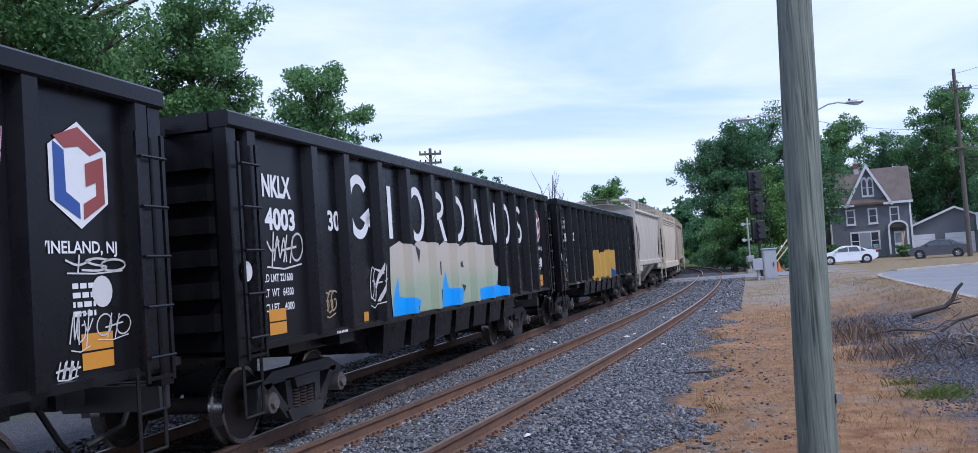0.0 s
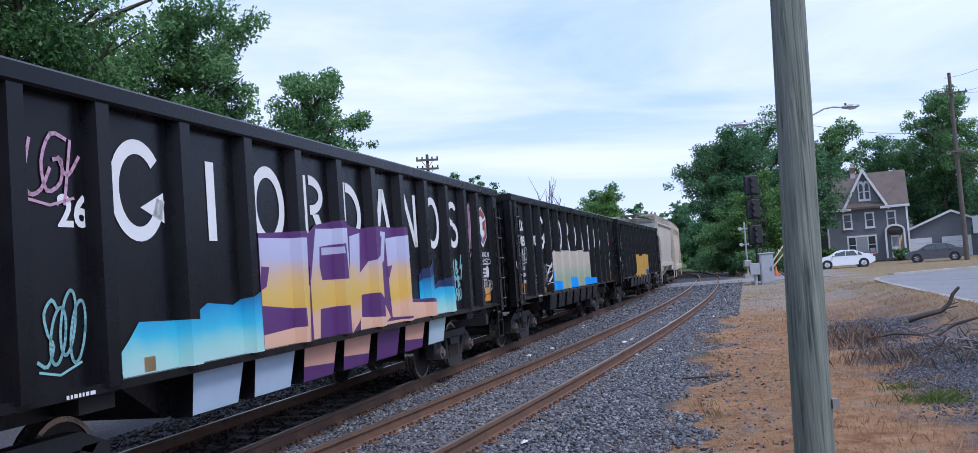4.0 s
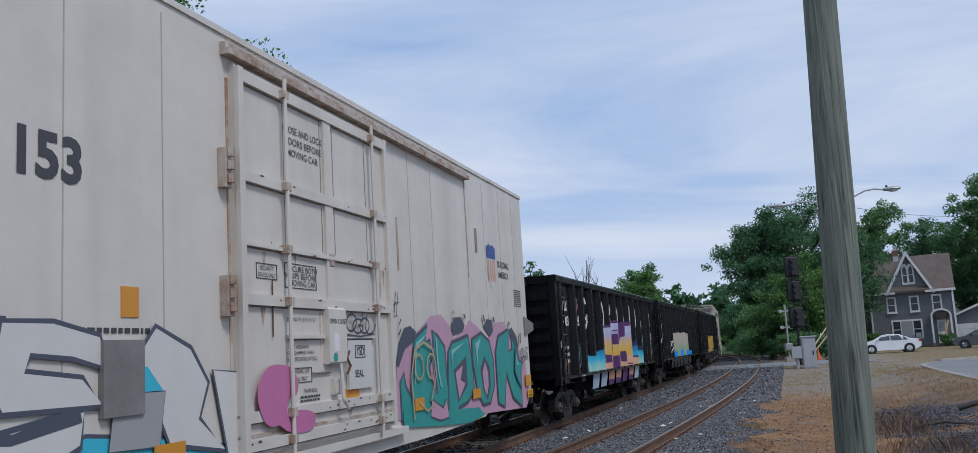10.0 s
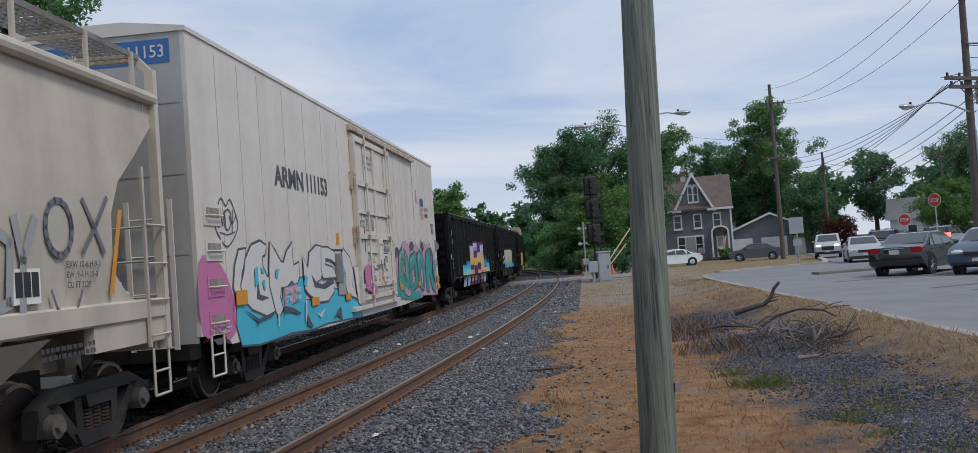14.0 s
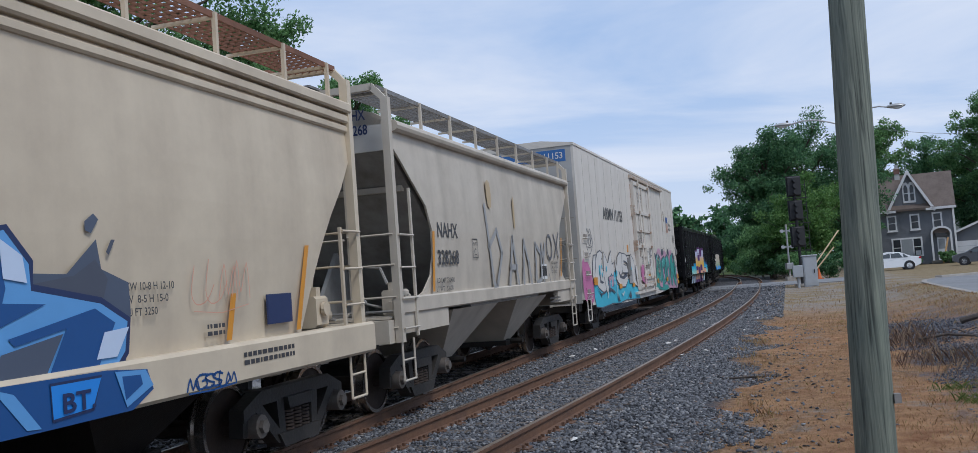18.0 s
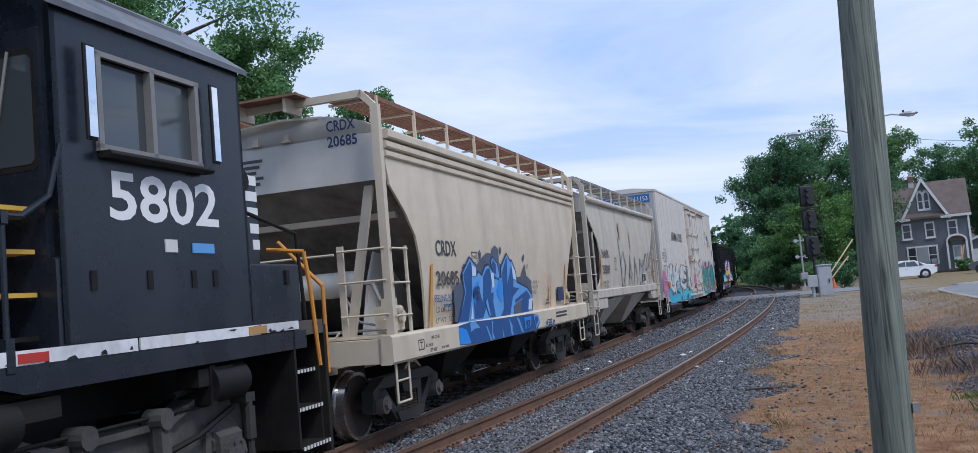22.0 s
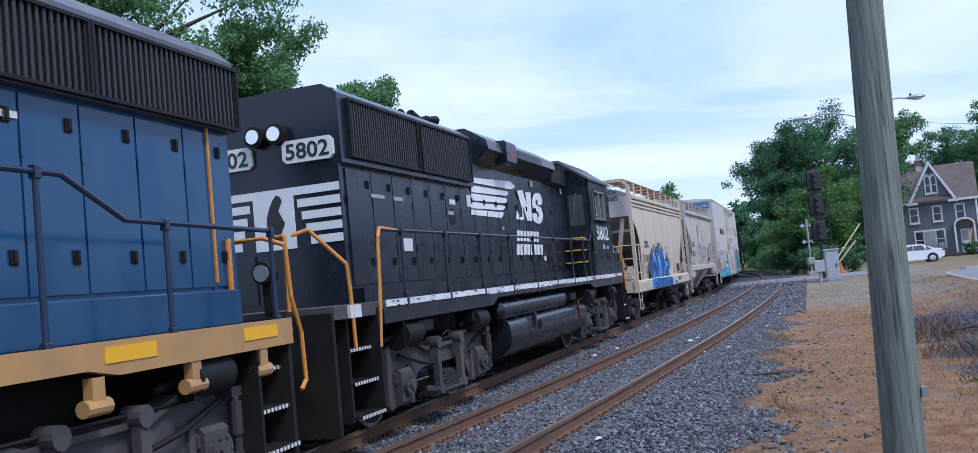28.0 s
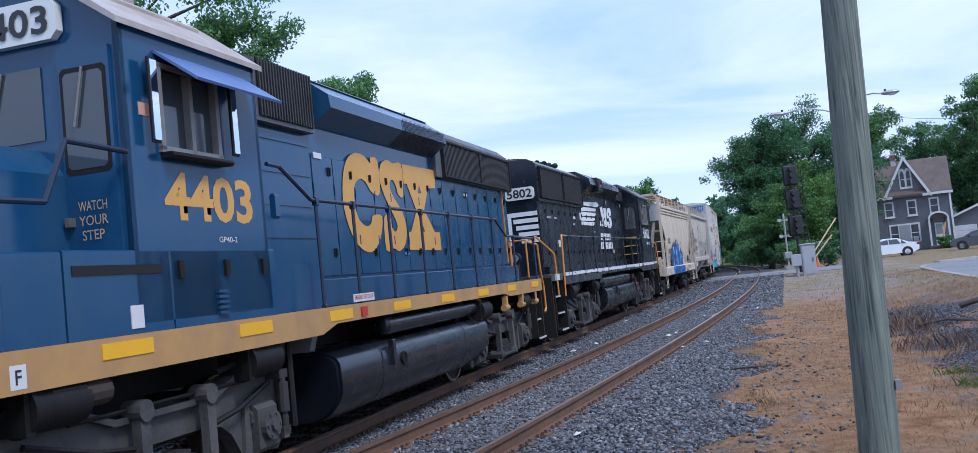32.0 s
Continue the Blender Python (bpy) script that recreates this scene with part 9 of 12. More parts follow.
gon_piece(g330, [
    ("beige_fade", 0.0, [(-3.17, 2.09), (-2.78, 2.19), (-2.37, 2.07), (-2.01, 2.19), (-1.71, 2.19), (-1.03, 2.12), (-0.74, 2.20), (0.03, 2.10), (0.52, 2.19), (2.27, 2.12), (2.37, 1.76), (2.62, 1.71), (2.46, 1.35), (3.38, 1.23), (3.41, 1.13), (0.15, 1.13), (-1.01, 1.13), (-3.19, 1.13), (-3.22, 1.51)]),
    ("sky", 0.0, [(-3.15, 1.36), (-2.92, 1.68), (-2.90, 1.39), (-2.00, 1.30), (-2.13, 1.13), (-3.19, 1.13)]),
    ("sky", 0.0, [(-1.09, 1.21), (-0.78, 1.71), (-0.63, 1.42), (0.24, 1.37), (0.07, 1.13), (-1.00, 1.13)]),
    ("sky", 0.0, [(1.14, 1.33), (2.37, 1.38), (3.38, 1.23), (3.40, 1.13), (1.17, 1.13)]),
    ("black", 0.0, [(-2.13, 2.13), (-1.92, 2.05), (-2.01, 1.86)]),
    ("black", 0.0, [(-1.09, 1.84), (-0.95, 1.88), (-0.97, 1.65), (-1.08, 1.67)]),
    ("black", 0.0, [(0.11, 1.46), (0.34, 1.43), (0.23, 1.32)]),
    ("black", 0.0, [(-1.18, 1.41), (-0.98, 1.42), (-0.99, 1.23), (-1.14, 1.26)]),
    ("black", 0.0, [(-0.04, 1.78), (0.20, 1.87), (0.26, 1.75)]),
    ("black", 0.0, [(-2.25, 1.22), (-2.10, 1.21), (-2.14, 1.13), (-2.27, 1.13)]),
])
reefer_piece(reefer_car, [
    ("pink", 0.0, [(-8.16, 1.37), (-8.24, 1.14), (-8.04, 0.90), (-7.69, 0.80), (-7.74, 1.24)]),
    ("aqua", 0.03, [(-8.07, 1.44), (-7.64, 1.32), (-6.94, 1.16), (-6.52, 1.18), (-6.19, 1.28), (-6.09, 1.51), (-5.44, 1.56), (-5.11, 1.60), (-5.00, 1.21), (-4.28, 1.15), (-3.44, 1.21), (-3.19, 1.33), (-2.20, 1.22), (-1.36, 1.06), (-1.12, 0.68), (-3.74, 0.74), (-4.73, 0.70), (-5.85, 0.74), (-6.33, 0.72), (-7.26, 0.70), (-7.97, 0.75), (-8.11, 1.02)]),
    ("bone", 0.04, [(-8.15, 1.55), (-8.06, 1.84), (-7.89, 2.05), (-7.64, 2.07), (-7.72, 1.89), (-7.85, 1.73), (-7.90, 1.48), (-8.04, 1.36)]),
    ("bone", 0.04, [(-7.89, 1.56), (-7.74, 1.75), (-7.67, 1.92), (-7.41, 2.12), (-7.05, 2.18), (-6.80, 2.12), (-6.87, 2.00), (-7.00, 1.97), (-7.00, 1.81), (-6.85, 1.66), (-6.62, 1.60), (-6.46, 1.45), (-6.62, 1.35), (-6.50, 1.14), (-6.94, 1.09), (-7.51, 1.22), (-7.82, 1.38)]),
    ("slate", 0.0, [(-7.23, 1.71), (-7.18, 1.41), (-6.77, 1.34), (-7.11, 1.31), (-7.32, 1.35)]),
    ("bone", 0.04, [(-6.74, 1.52), (-6.72, 1.77), (-6.62, 2.17), (-6.42, 2.04), (-6.18, 1.87), (-6.05, 1.85), (-5.85, 2.04), (-5.54, 2.18), (-5.60, 2.04), (-5.56, 1.80), (-5.28, 1.85), (-5.27, 1.64), (-5.49, 1.47), (-5.70, 1.57), (-5.96, 1.48), (-6.23, 1.48), (-6.32, 1.32), (-6.21, 1.14), (-6.42, 1.03), (-6.53, 1.11), (-6.63, 1.31)]),
    ("rose", 0.02, [(-6.10, 1.46), (-5.44, 1.50), (-5.52, 1.22), (-6.14, 1.14)]),
    ("aqua", 0.0, [(-6.01, 1.33), (-5.76, 1.42), (-5.76, 1.13), (-6.00, 1.16)]),
    ("bone", 0.04, [(-5.03, 1.59), (-5.04, 1.94), (-4.79, 1.74), (-4.66, 2.01), (-4.27, 2.13), (-3.93, 2.13), (-3.95, 1.67), (-4.07, 1.55), (-4.37, 1.50), (-4.04, 1.40), (-3.21, 1.51), (-3.25, 1.29), (-3.67, 1.14), (-4.28, 1.15), (-4.81, 1.31), (-5.01, 1.40)]),
    ("bone", 0.035, [(-3.93, 2.11), (-3.50, 2.11), (-3.06, 2.02), (-2.96, 1.80), (-3.32, 1.89), (-3.70, 1.92), (-3.75, 1.79), (-3.23, 1.73), (-3.03, 1.55), (-3.92, 1.56), (-4.01, 1.71)]),
    ("slate", 0.0, [(-4.63, 1.64), (-4.37, 1.50), (-3.84, 1.42), (-3.26, 1.55), (-3.23, 1.44), (-3.85, 1.35), (-4.48, 1.41)]),
    ("bone", 0.04, [(-2.82, 1.70), (-2.43, 2.09), (-1.99, 1.92), (-1.76, 1.64), (-1.89, 1.35), (-1.51, 1.07), (-2.27, 1.20), (-2.42, 1.47), (-2.79, 1.54)]),
    ("bone", 0.03, [(-1.67, 1.74), (-1.22, 1.70), (-1.16, 0.89), (-1.45, 0.97)]),
    ("haze", 0.01, [(-2.90, 1.61), (-2.33, 1.60), (-2.40, 1.19), (-2.97, 1.21)]),
    ("aqua", 0.0, [(-7.37, 1.79), (-7.24, 1.82), (-7.24, 1.58), (-7.38, 1.51)]),
    ("aqua", 0.0, [(-7.11, 1.81), (-6.98, 1.78), (-6.96, 1.72), (-7.09, 1.72)]),
    ("aqua", 0.0, [(-7.08, 1.61), (-6.97, 1.61), (-6.98, 1.45), (-7.05, 1.51)]),
    ("aqua", 0.0, [(-6.47, 1.76), (-6.33, 1.77), (-6.41, 1.61), (-6.50, 1.65)]),
    ("aqua", 0.0, [(-5.02, 1.65), (-4.88, 1.59), (-4.96, 1.44), (-5.11, 1.48)]),
    ("aqua", 0.0, [(-2.72, 1.77), (-2.55, 1.80), (-2.36, 1.61), (-2.75, 1.61)]),
    ("slate", 0.0, [(-7.88, 1.24), (-7.32, 1.06), (-6.59, 1.13), (-6.75, 1.06), (-7.28, 1.01), (-7.54, 0.93), (-7.35, 1.01)]),
    ("slate", 0.0, [(-4.99, 0.98), (-4.72, 0.72), (-5.06, 0.78)]),
    ("slate", 0.0, [(-6.20, 1.19), (-5.69, 1.11), (-5.35, 1.02), (-5.47, 1.00), (-5.87, 1.07), (-6.15, 1.07), (-6.21, 1.01)]),
    ("slate", 0.0, [(-3.52, 0.76), (-2.89, 0.99), (-2.82, 0.71), (-3.16, 0.83)]),
    ("bone", 0.0, [(-6.50, 1.11), (-6.41, 1.10), (-6.48, 0.88), (-6.52, 0.91)]),
    ("bone", 0.0, [(-5.08, 1.22), (-5.02, 1.21), (-5.10, 0.84), (-5.16, 0.89)]),
    ("bone", 0.0, [(-4.50, 0.97), (-4.32, 0.93), (-3.90, 1.03), (-4.23, 0.86)]),
])
reefer_piece(reefer_car, [
    ("rose", 0.0, [(2.40, 1.64), (2.62, 1.82), (2.92, 1.93), (3.14, 2.07), (3.71, 2.32), (4.15, 2.35), (4.52, 2.19), (4.68, 2.00), (5.17, 2.12), (5.50, 2.30), (5.97, 2.17), (6.48, 1.99), (6.93, 2.27), (7.52, 2.30), (7.80, 2.09), (8.49, 1.77), (8.89, 1.49), (9.02, 0.84), (8.76, 0.68), (5.88, 0.78), (4.24, 0.80), (2.37, 0.98), (2.34, 1.35)]),
    ("slate", 0.0, [(2.38, 1.67), (2.51, 1.96), (2.71, 2.14), (2.93, 2.17), (3.14, 2.09), (3.01, 1.95), (2.71, 1.87), (2.46, 1.63)]),
    ("slate", 0.0, [(4.58, 2.20), (4.77, 2.32), (5.07, 2.33), (5.24, 2.20), (5.13, 2.10), (4.65, 2.04)]),
    ("slate", 0.0, [(6.21, 2.19), (6.47, 2.33), (6.72, 2.31), (6.81, 2.13), (6.59, 2.02)]),
    ("slate", 0.0, [(7.74, 2.14), (8.01, 2.20), (8.32, 2.04), (8.43, 1.83), (7.96, 1.88)]),
    ("teal", 0.05, [(2.51, 1.44), (2.61, 1.54), (2.65, 1.37), (2.90, 1.15), (3.03, 0.98), (2.50, 0.97)]),
    ("teal", 0.06, [(2.88, 1.29), (2.96, 1.72), (3.06, 1.98), (3.57, 2.16), (3.40, 1.95), (3.61, 1.96), (3.68, 1.75), (3.54, 1.63), (3.58, 1.44), (3.79, 1.22), (3.86, 1.22), (3.81, 1.65), (3.78, 2.11), (3.95, 2.01), (4.21, 1.87), (4.25, 1.42), (4.32, 1.13), (4.44, 0.98), (4.24, 0.87), (3.02, 0.93), (2.98, 1.11)]),
    ("teal", 0.06, [(4.33, 1.17), (4.40, 1.79), (4.57, 1.91), (5.36, 2.02), (5.45, 1.72), (5.53, 1.16), (5.16, 1.04), (4.78, 0.99), (4.50, 0.90), (4.31, 0.90)]),
    ("slate", 0.0, [(4.58, 1.53), (5.21, 1.73), (5.21, 1.27), (4.72, 1.04)]),
    ("rose", 0.0, [(4.66, 1.49), (5.03, 1.59), (4.87, 1.37), (5.10, 1.31), (4.78, 1.09)]),
    ("teal", 0.06, [(5.56, 1.96), (6.05, 2.06), (6.47, 1.93), (6.65, 1.63), (6.65, 1.23), (6.37, 0.95), (5.99, 0.95), (5.74, 1.14), (5.57, 1.64)]),
    ("slate", 0.0, [(5.91, 1.50), (6.16, 1.72), (6.43, 1.51), (6.45, 1.21), (6.23, 0.97), (6.01, 1.16)]),
    ("rose", 0.0, [(6.02, 1.45), (6.18, 1.61), (6.32, 1.43), (6.32, 1.22), (6.19, 1.06), (6.06, 1.20)]),
    ("teal", 0.06, [(6.87, 1.76), (7.07, 2.01), (7.74, 2.14), (7.63, 1.74), (7.95, 1.78), (7.91, 1.99), (8.28, 1.78), (8.42, 1.31), (8.41, 0.74), (7.83, 0.95), (7.46, 1.41), (7.21, 0.82), (6.88, 0.90)]),
    ("teal", 0.0, [(2.52, 1.09), (3.03, 1.16), (4.25, 0.97), (5.72, 0.90), (6.02, 0.76), (5.21, 0.70), (4.24, 0.75), (2.52, 0.87)]),
    ("mint", 0.0, [(3.00, 1.84), (3.08, 1.95), (3.51, 2.07), (3.13, 1.89), (3.03, 1.66), (2.99, 1.40), (2.96, 1.40)]),
    ("mint", 0.0, [(3.83, 2.04), (3.89, 1.98), (3.92, 1.57), (4.03, 1.30), (3.96, 1.31), (3.87, 1.58)]),
    ("mint", 0.0, [(4.50, 1.83), (5.15, 1.94), (4.56, 1.77), (4.48, 1.54)]),
    ("mint", 0.0, [(5.68, 1.92), (6.00, 2.00), (5.80, 1.79), (5.77, 1.46)]),
    ("rose", 0.03, [(3.57, 1.15), (4.01, 1.00), (4.17, 1.12), (4.24, 0.87), (3.88, 0.86), (3.51, 0.94)]),
    ("slate", 0.0, [(2.46, 2.06), (2.53, 2.13), (2.56, 2.11), (2.49, 2.04)]),
    ("slate", 0.0, [(2.48, 2.18), (2.55, 2.26), (2.58, 2.25), (2.50, 2.17)]),
    ("slate", 0.0, [(4.60, 2.30), (4.67, 2.33), (4.65, 2.27)]),
    ("slate", 0.0, [(4.63, 2.41), (4.68, 2.42), (4.67, 2.37), (4.63, 2.36)]),
    ("slate", 0.0, [(5.14, 2.38), (5.19, 2.39), (5.26, 2.32), (5.20, 2.30)]),
    ("slate", 0.0, [(6.15, 2.39), (6.21, 2.40), (6.28, 2.30), (6.21, 2.25)]),
    ("slate", 0.0, [(6.75, 2.37), (6.84, 2.38), (6.85, 2.28), (6.77, 2.27)]),
    ("slate", 0.0, [(7.71, 2.29), (7.79, 2.31), (7.83, 2.24), (7.75, 2.22)]),
    ("slate", 0.0, [(8.47, 2.09), (8.56, 2.10), (8.54, 1.90), (8.46, 1.90)]),
])
hopper_piece(hc, [
    ("cloud", 0.0, [(-2.84, 1.81), (-2.68, 1.83), (-2.52, 1.87), (-2.44, 1.95), (-2.36, 2.13), (-2.27, 2.13), (-2.24, 2.09), (-1.96, 2.08), (-1.83, 2.11), (-1.63, 2.17), (-1.57, 2.33), (-1.54, 2.22), (-1.36, 2.28), (-1.23, 2.32), (-0.98, 2.31), (-0.92, 2.40), (-0.78, 2.45), (-0.60, 2.39), (-0.62, 2.16), (-0.52, 2.13), (-0.25, 2.30), (0.02, 2.23), (0.17, 2.05), (0.28, 1.92), (0.59, 1.91), (0.89, 2.15), (0.93, 1.94), (1.21, 1.84), (1.22, 1.62), (1.13, 1.24), (-2.71, 1.27), (-2.88, 1.31)]),
    ("slate", 0.0, [(-1.58, 2.14), (-1.48, 2.24), (-1.38, 2.20), (-1.22, 2.15), (-1.21, 2.10), (-1.37, 2.08), (-1.53, 1.97), (-1.59, 2.00)]),
    ("slate", 0.0, [(0.27, 1.85), (0.66, 1.90), (0.87, 2.01), (0.99, 1.87), (0.94, 1.74), (0.51, 1.77)]),
    ("cloud", 0.0, [(-0.55, 2.41), (-0.48, 2.44), (-0.43, 2.38), (-0.50, 2.30), (-0.54, 2.34)]),
    ("cloud", 0.0, [(0.78, 2.27), (0.87, 2.33), (0.92, 2.29), (0.84, 2.19), (0.78, 2.21)]),
    ("cloud", 0.0, [(-1.62, 2.34), (-1.57, 2.36), (-1.50, 2.30), (-1.55, 2.23), (-1.61, 2.27)]),
    ("slate", 0.0, [(0.98, 2.06), (1.04, 2.15), (1.08, 2.15), (1.01, 2.04)]),
    ("ice", 0.045, [(-2.86, 1.15), (-2.70, 1.35), (-2.53, 1.54), (-2.38, 1.73), (-2.41, 1.77), (-2.44, 1.99), (-2.08, 2.22), (-1.83, 2.10), (-1.85, 1.94), (-1.72, 2.00), (-1.57, 1.94), (-1.37, 2.09), (-1.21, 2.11), (-1.00, 2.00), (-0.96, 1.89), (-0.57, 1.91), (-0.56, 2.07), (-0.19, 2.30), (-0.01, 2.17), (0.07, 2.19), (0.26, 1.98), (0.27, 1.81), (0.90, 1.70), (1.17, 1.56), (1.13, 1.35), (1.02, 1.24), (-0.03, 1.22), (-1.80, 1.24), (-2.86, 1.23)]),
    ("ice", 0.035, [(-1.07, 2.18), (-0.98, 2.24), (-0.76, 2.14), (-0.68, 1.94), (-0.76, 1.90), (-0.94, 1.95)]),
    ("royal", 0.0, [(-2.78, 1.30), (-2.51, 1.54), (-2.35, 1.73), (-2.38, 1.82), (-2.41, 1.98), (-2.08, 2.18), (-2.03, 2.16), (-2.06, 1.85), (-2.15, 1.58), (-2.36, 1.29)]),
    ("royal", 0.0, [(-2.08, 1.31), (-2.03, 1.57), (-1.77, 1.70), (-1.62, 1.54), (-1.69, 1.30)]),
    ("royal", 0.0, [(-1.69, 1.30), (-1.57, 1.71), (-1.52, 1.94), (-1.33, 2.06), (-1.17, 2.07), (-1.13, 1.88), (-1.20, 1.67), (-1.07, 1.69), (-1.13, 1.51), (-1.06, 1.29), (-1.35, 1.29), (-1.49, 1.46)]),
    ("royal", 0.0, [(-1.03, 2.14), (-0.96, 2.21), (-0.83, 2.13), (-0.87, 1.96), (-0.96, 2.00)]),
    ("azure", 0.0, [(-0.91, 1.71), (-0.76, 1.86), (-0.59, 1.89), (-0.60, 1.70), (-0.67, 1.50), (-0.79, 1.54), (-0.90, 1.63)]),
    ("royal", 0.0, [(-0.79, 1.29), (-0.58, 1.41), (-0.56, 1.67), (-0.52, 2.00), (-0.25, 2.24), (-0.20, 2.23), (-0.30, 1.78), (0.01, 2.11), (0.06, 1.83), (0.03, 1.74), (0.38, 1.72), (-0.04, 1.58), (-0.29, 1.27)]),
    ("royal", 0.0, [(0.06, 1.52), (0.83, 1.67), (1.03, 1.56), (0.85, 1.28), (0.39, 1.27), (0.55, 1.55), (0.11, 1.47)]),
    ("cloud", 0.0, [(-0.00, 1.43), (0.52, 1.52), (0.36, 1.27), (0.24, 1.25), (-0.07, 1.28)]),
    ("frost", 0.0, [(-2.03, 2.12), (-1.85, 2.08), (-1.86, 1.96), (-2.05, 1.95)]),
    ("frost", 0.0, [(-1.15, 2.00), (-1.00, 1.99), (-1.02, 1.77), (-1.13, 1.75)]),
    ("frost", 0.0, [(0.02, 2.14), (0.20, 2.03), (0.23, 1.86), (0.04, 1.89)]),
    ("frost", 0.0, [(0.91, 1.50), (1.17, 1.52), (1.03, 1.32), (0.82, 1.32)]),
    ("azure", 0.0, [(-2.06, 1.76), (-1.76, 1.89), (-1.79, 1.70), (-1.98, 1.58), (-2.05, 1.48)]),
    ("frost", 0.0, [(-2.15, 1.52), (-2.15, 1.31), (-2.28, 1.31)]),
    ("ice", 0.0, [(-1.53, 1.54), (-1.43, 1.59), (-1.33, 1.31), (-1.42, 1.35)]),
])
hopper_piece(hc, [
    ("royal", 0.0, [(-2.93, 1.25), (-2.45, 1.28), (-1.36, 1.26), (0.86, 1.24), (1.29, 1.20), (1.35, 1.05), (1.11, 0.93), (0.30, 0.93), (-2.23, 0.95), (-2.94, 0.98)]),
    ("azure", 0.0, [(-2.93, 1.23), (-2.78, 1.21), (-2.62, 1.18), (-2.54, 1.09), (-2.46, 0.97), (-2.94, 0.99)]),
    ("ice", 0.0, [(-2.45, 1.27), (-2.22, 1.27), (-2.02, 1.17), (-2.28, 1.17), (-2.44, 1.13)]),
    ("ice", 0.0, [(-1.75, 1.17), (-1.58, 0.95), (-1.50, 0.95), (-1.70, 1.18)]),
    ("ice", 0.0, [(-1.46, 1.24), (-1.40, 1.23), (-1.45, 1.06), (-1.36, 0.96), (-1.49, 0.96)]),
    ("ice", 0.0, [(-0.96, 1.14), (-0.87, 0.95), (-0.94, 0.95)]),
    ("ice", 0.0, [(-0.55, 1.23), (-0.39, 1.10), (-0.42, 1.01), (-0.35, 0.95), (-0.48, 0.95)]),
    ("ice", 0.0, [(-0.13, 1.24), (0.03, 1.19), (0.24, 0.95), (0.12, 0.96)]),
    ("azure", 0.02, [(0.33, 1.20), (0.79, 1.20), (0.70, 1.01), (0.34, 0.99)]),
    ("ice", 0.0, [(0.93, 1.22), (1.26, 1.20), (1.34, 1.08), (1.04, 0.96)]),
    ("royal", 0.0, [(1.00, 1.18), (1.20, 1.17), (1.22, 1.10), (1.03, 1.01)]),
], -1.55)
lettering("4B", -2.10, -1.53, 1.60, 0.20, 0.30, P["navy"], hc, 0.02)
lettering("BT.", 0.42, -1.57, 1.01, 0.13, 0.30, P["navy"], hc, 0.02)
g = Geo()
for cx in (3.1, 3.55):
    stroke(g, [(cx + 0.16 * math.cos(a * 0.6), 1.62 + 0.17 * math.sin(a * 0.6)) for a in range(12)], 0.03, lambda x: -1.5, 0.05)
stroke(g, [(2.85, 0.95), (2.8, 1.5), (2.95, 1.85), (3.3, 1.95), (3.65, 1.85), (3.75, 1.5), (3.6, 1.3), (3.5, 1.15)], 0.035, lambda x: -1.5, 0.05)
stroke(g, [(3.05, 1.15), (3.35, 1.02), (3.65, 1.1)], 0.03, lambda x: -1.5, 0.05)
part("graffiti", g, P["ochre"], reefer_car, "ochre line drawing of a round-eyed face")
spray_piece(reefer_car, [("pink", 0.0, curve_loop([(-1.08, 1.61), (-0.88, 1.75), (-0.53, 1.73), (-0.37, 1.60), (-0.40, 1.46), (-0.57, 1.41), (-0.64, 1.22), (-0.95, 1.21), (-1.11, 1.42)])), ("pink", 0.0, curve_loop([(-0.78, 1.25), (-0.42, 1.31), (-0.06, 1.26), (-0.10, 1.10), (-0.54, 1.11)]))], lambda x: -1.61, 0.004, 0.5)  # door_pink
g = Geo()
for pts in ([(0.0, 0.0), (0.0, 0.3)], [(0.12, 0.0), (0.12, 0.32), (0.24, 0.24), (0.13, 0.16), (0.26, 0.06), (0.12, 0.0)], [(0.52, 0.42), (0.4, 0.12), (0.55, 0.2), (0.42, -0.12)], [(0.02, -0.3), (0.02, -0.05), (0.12, -0.1), (0.02, -0.18)], [(0.2, -0.3), (0.2, -0.05), (0.32, -0.1), (0.22, -0.17), (0.34, -0.25), (0.2, -0.3)], [(0.05, -0.6), (0.07, -0.35)], [(0.05, -0.48), (0.17, -0.46)], [(0.17, -0.6), (0.17, -0.35)], [(0.24, -0.38), (0.26, -0.58), (0.36, -0.55), (0.36, -0.36)]):
    stroke(g, [(4.42 + a * 0.9, 1.75 + b * 0.75) for a, b in pts], 0.045, gon_depth, 0.02)
part("tag", g, P["mint"], g326, "mint scrawled tag")
# a small star shape beside the teal letters
spray_piece(reefer_car, [("teal", 0.05, [(8.04, 1.60), (8.12, 1.86), (8.22, 1.58), (8.54, 1.52), (8.33, 1.36), (8.38, 1.08), (8.15, 1.24), (7.98, 1.40)]), ("mint", 0.0, [(8.10, 1.58), (8.13, 1.72), (8.18, 1.55), (8.32, 1.52), (8.14, 1.50)])], lambda x: -1.5, 0.045, 0.5)


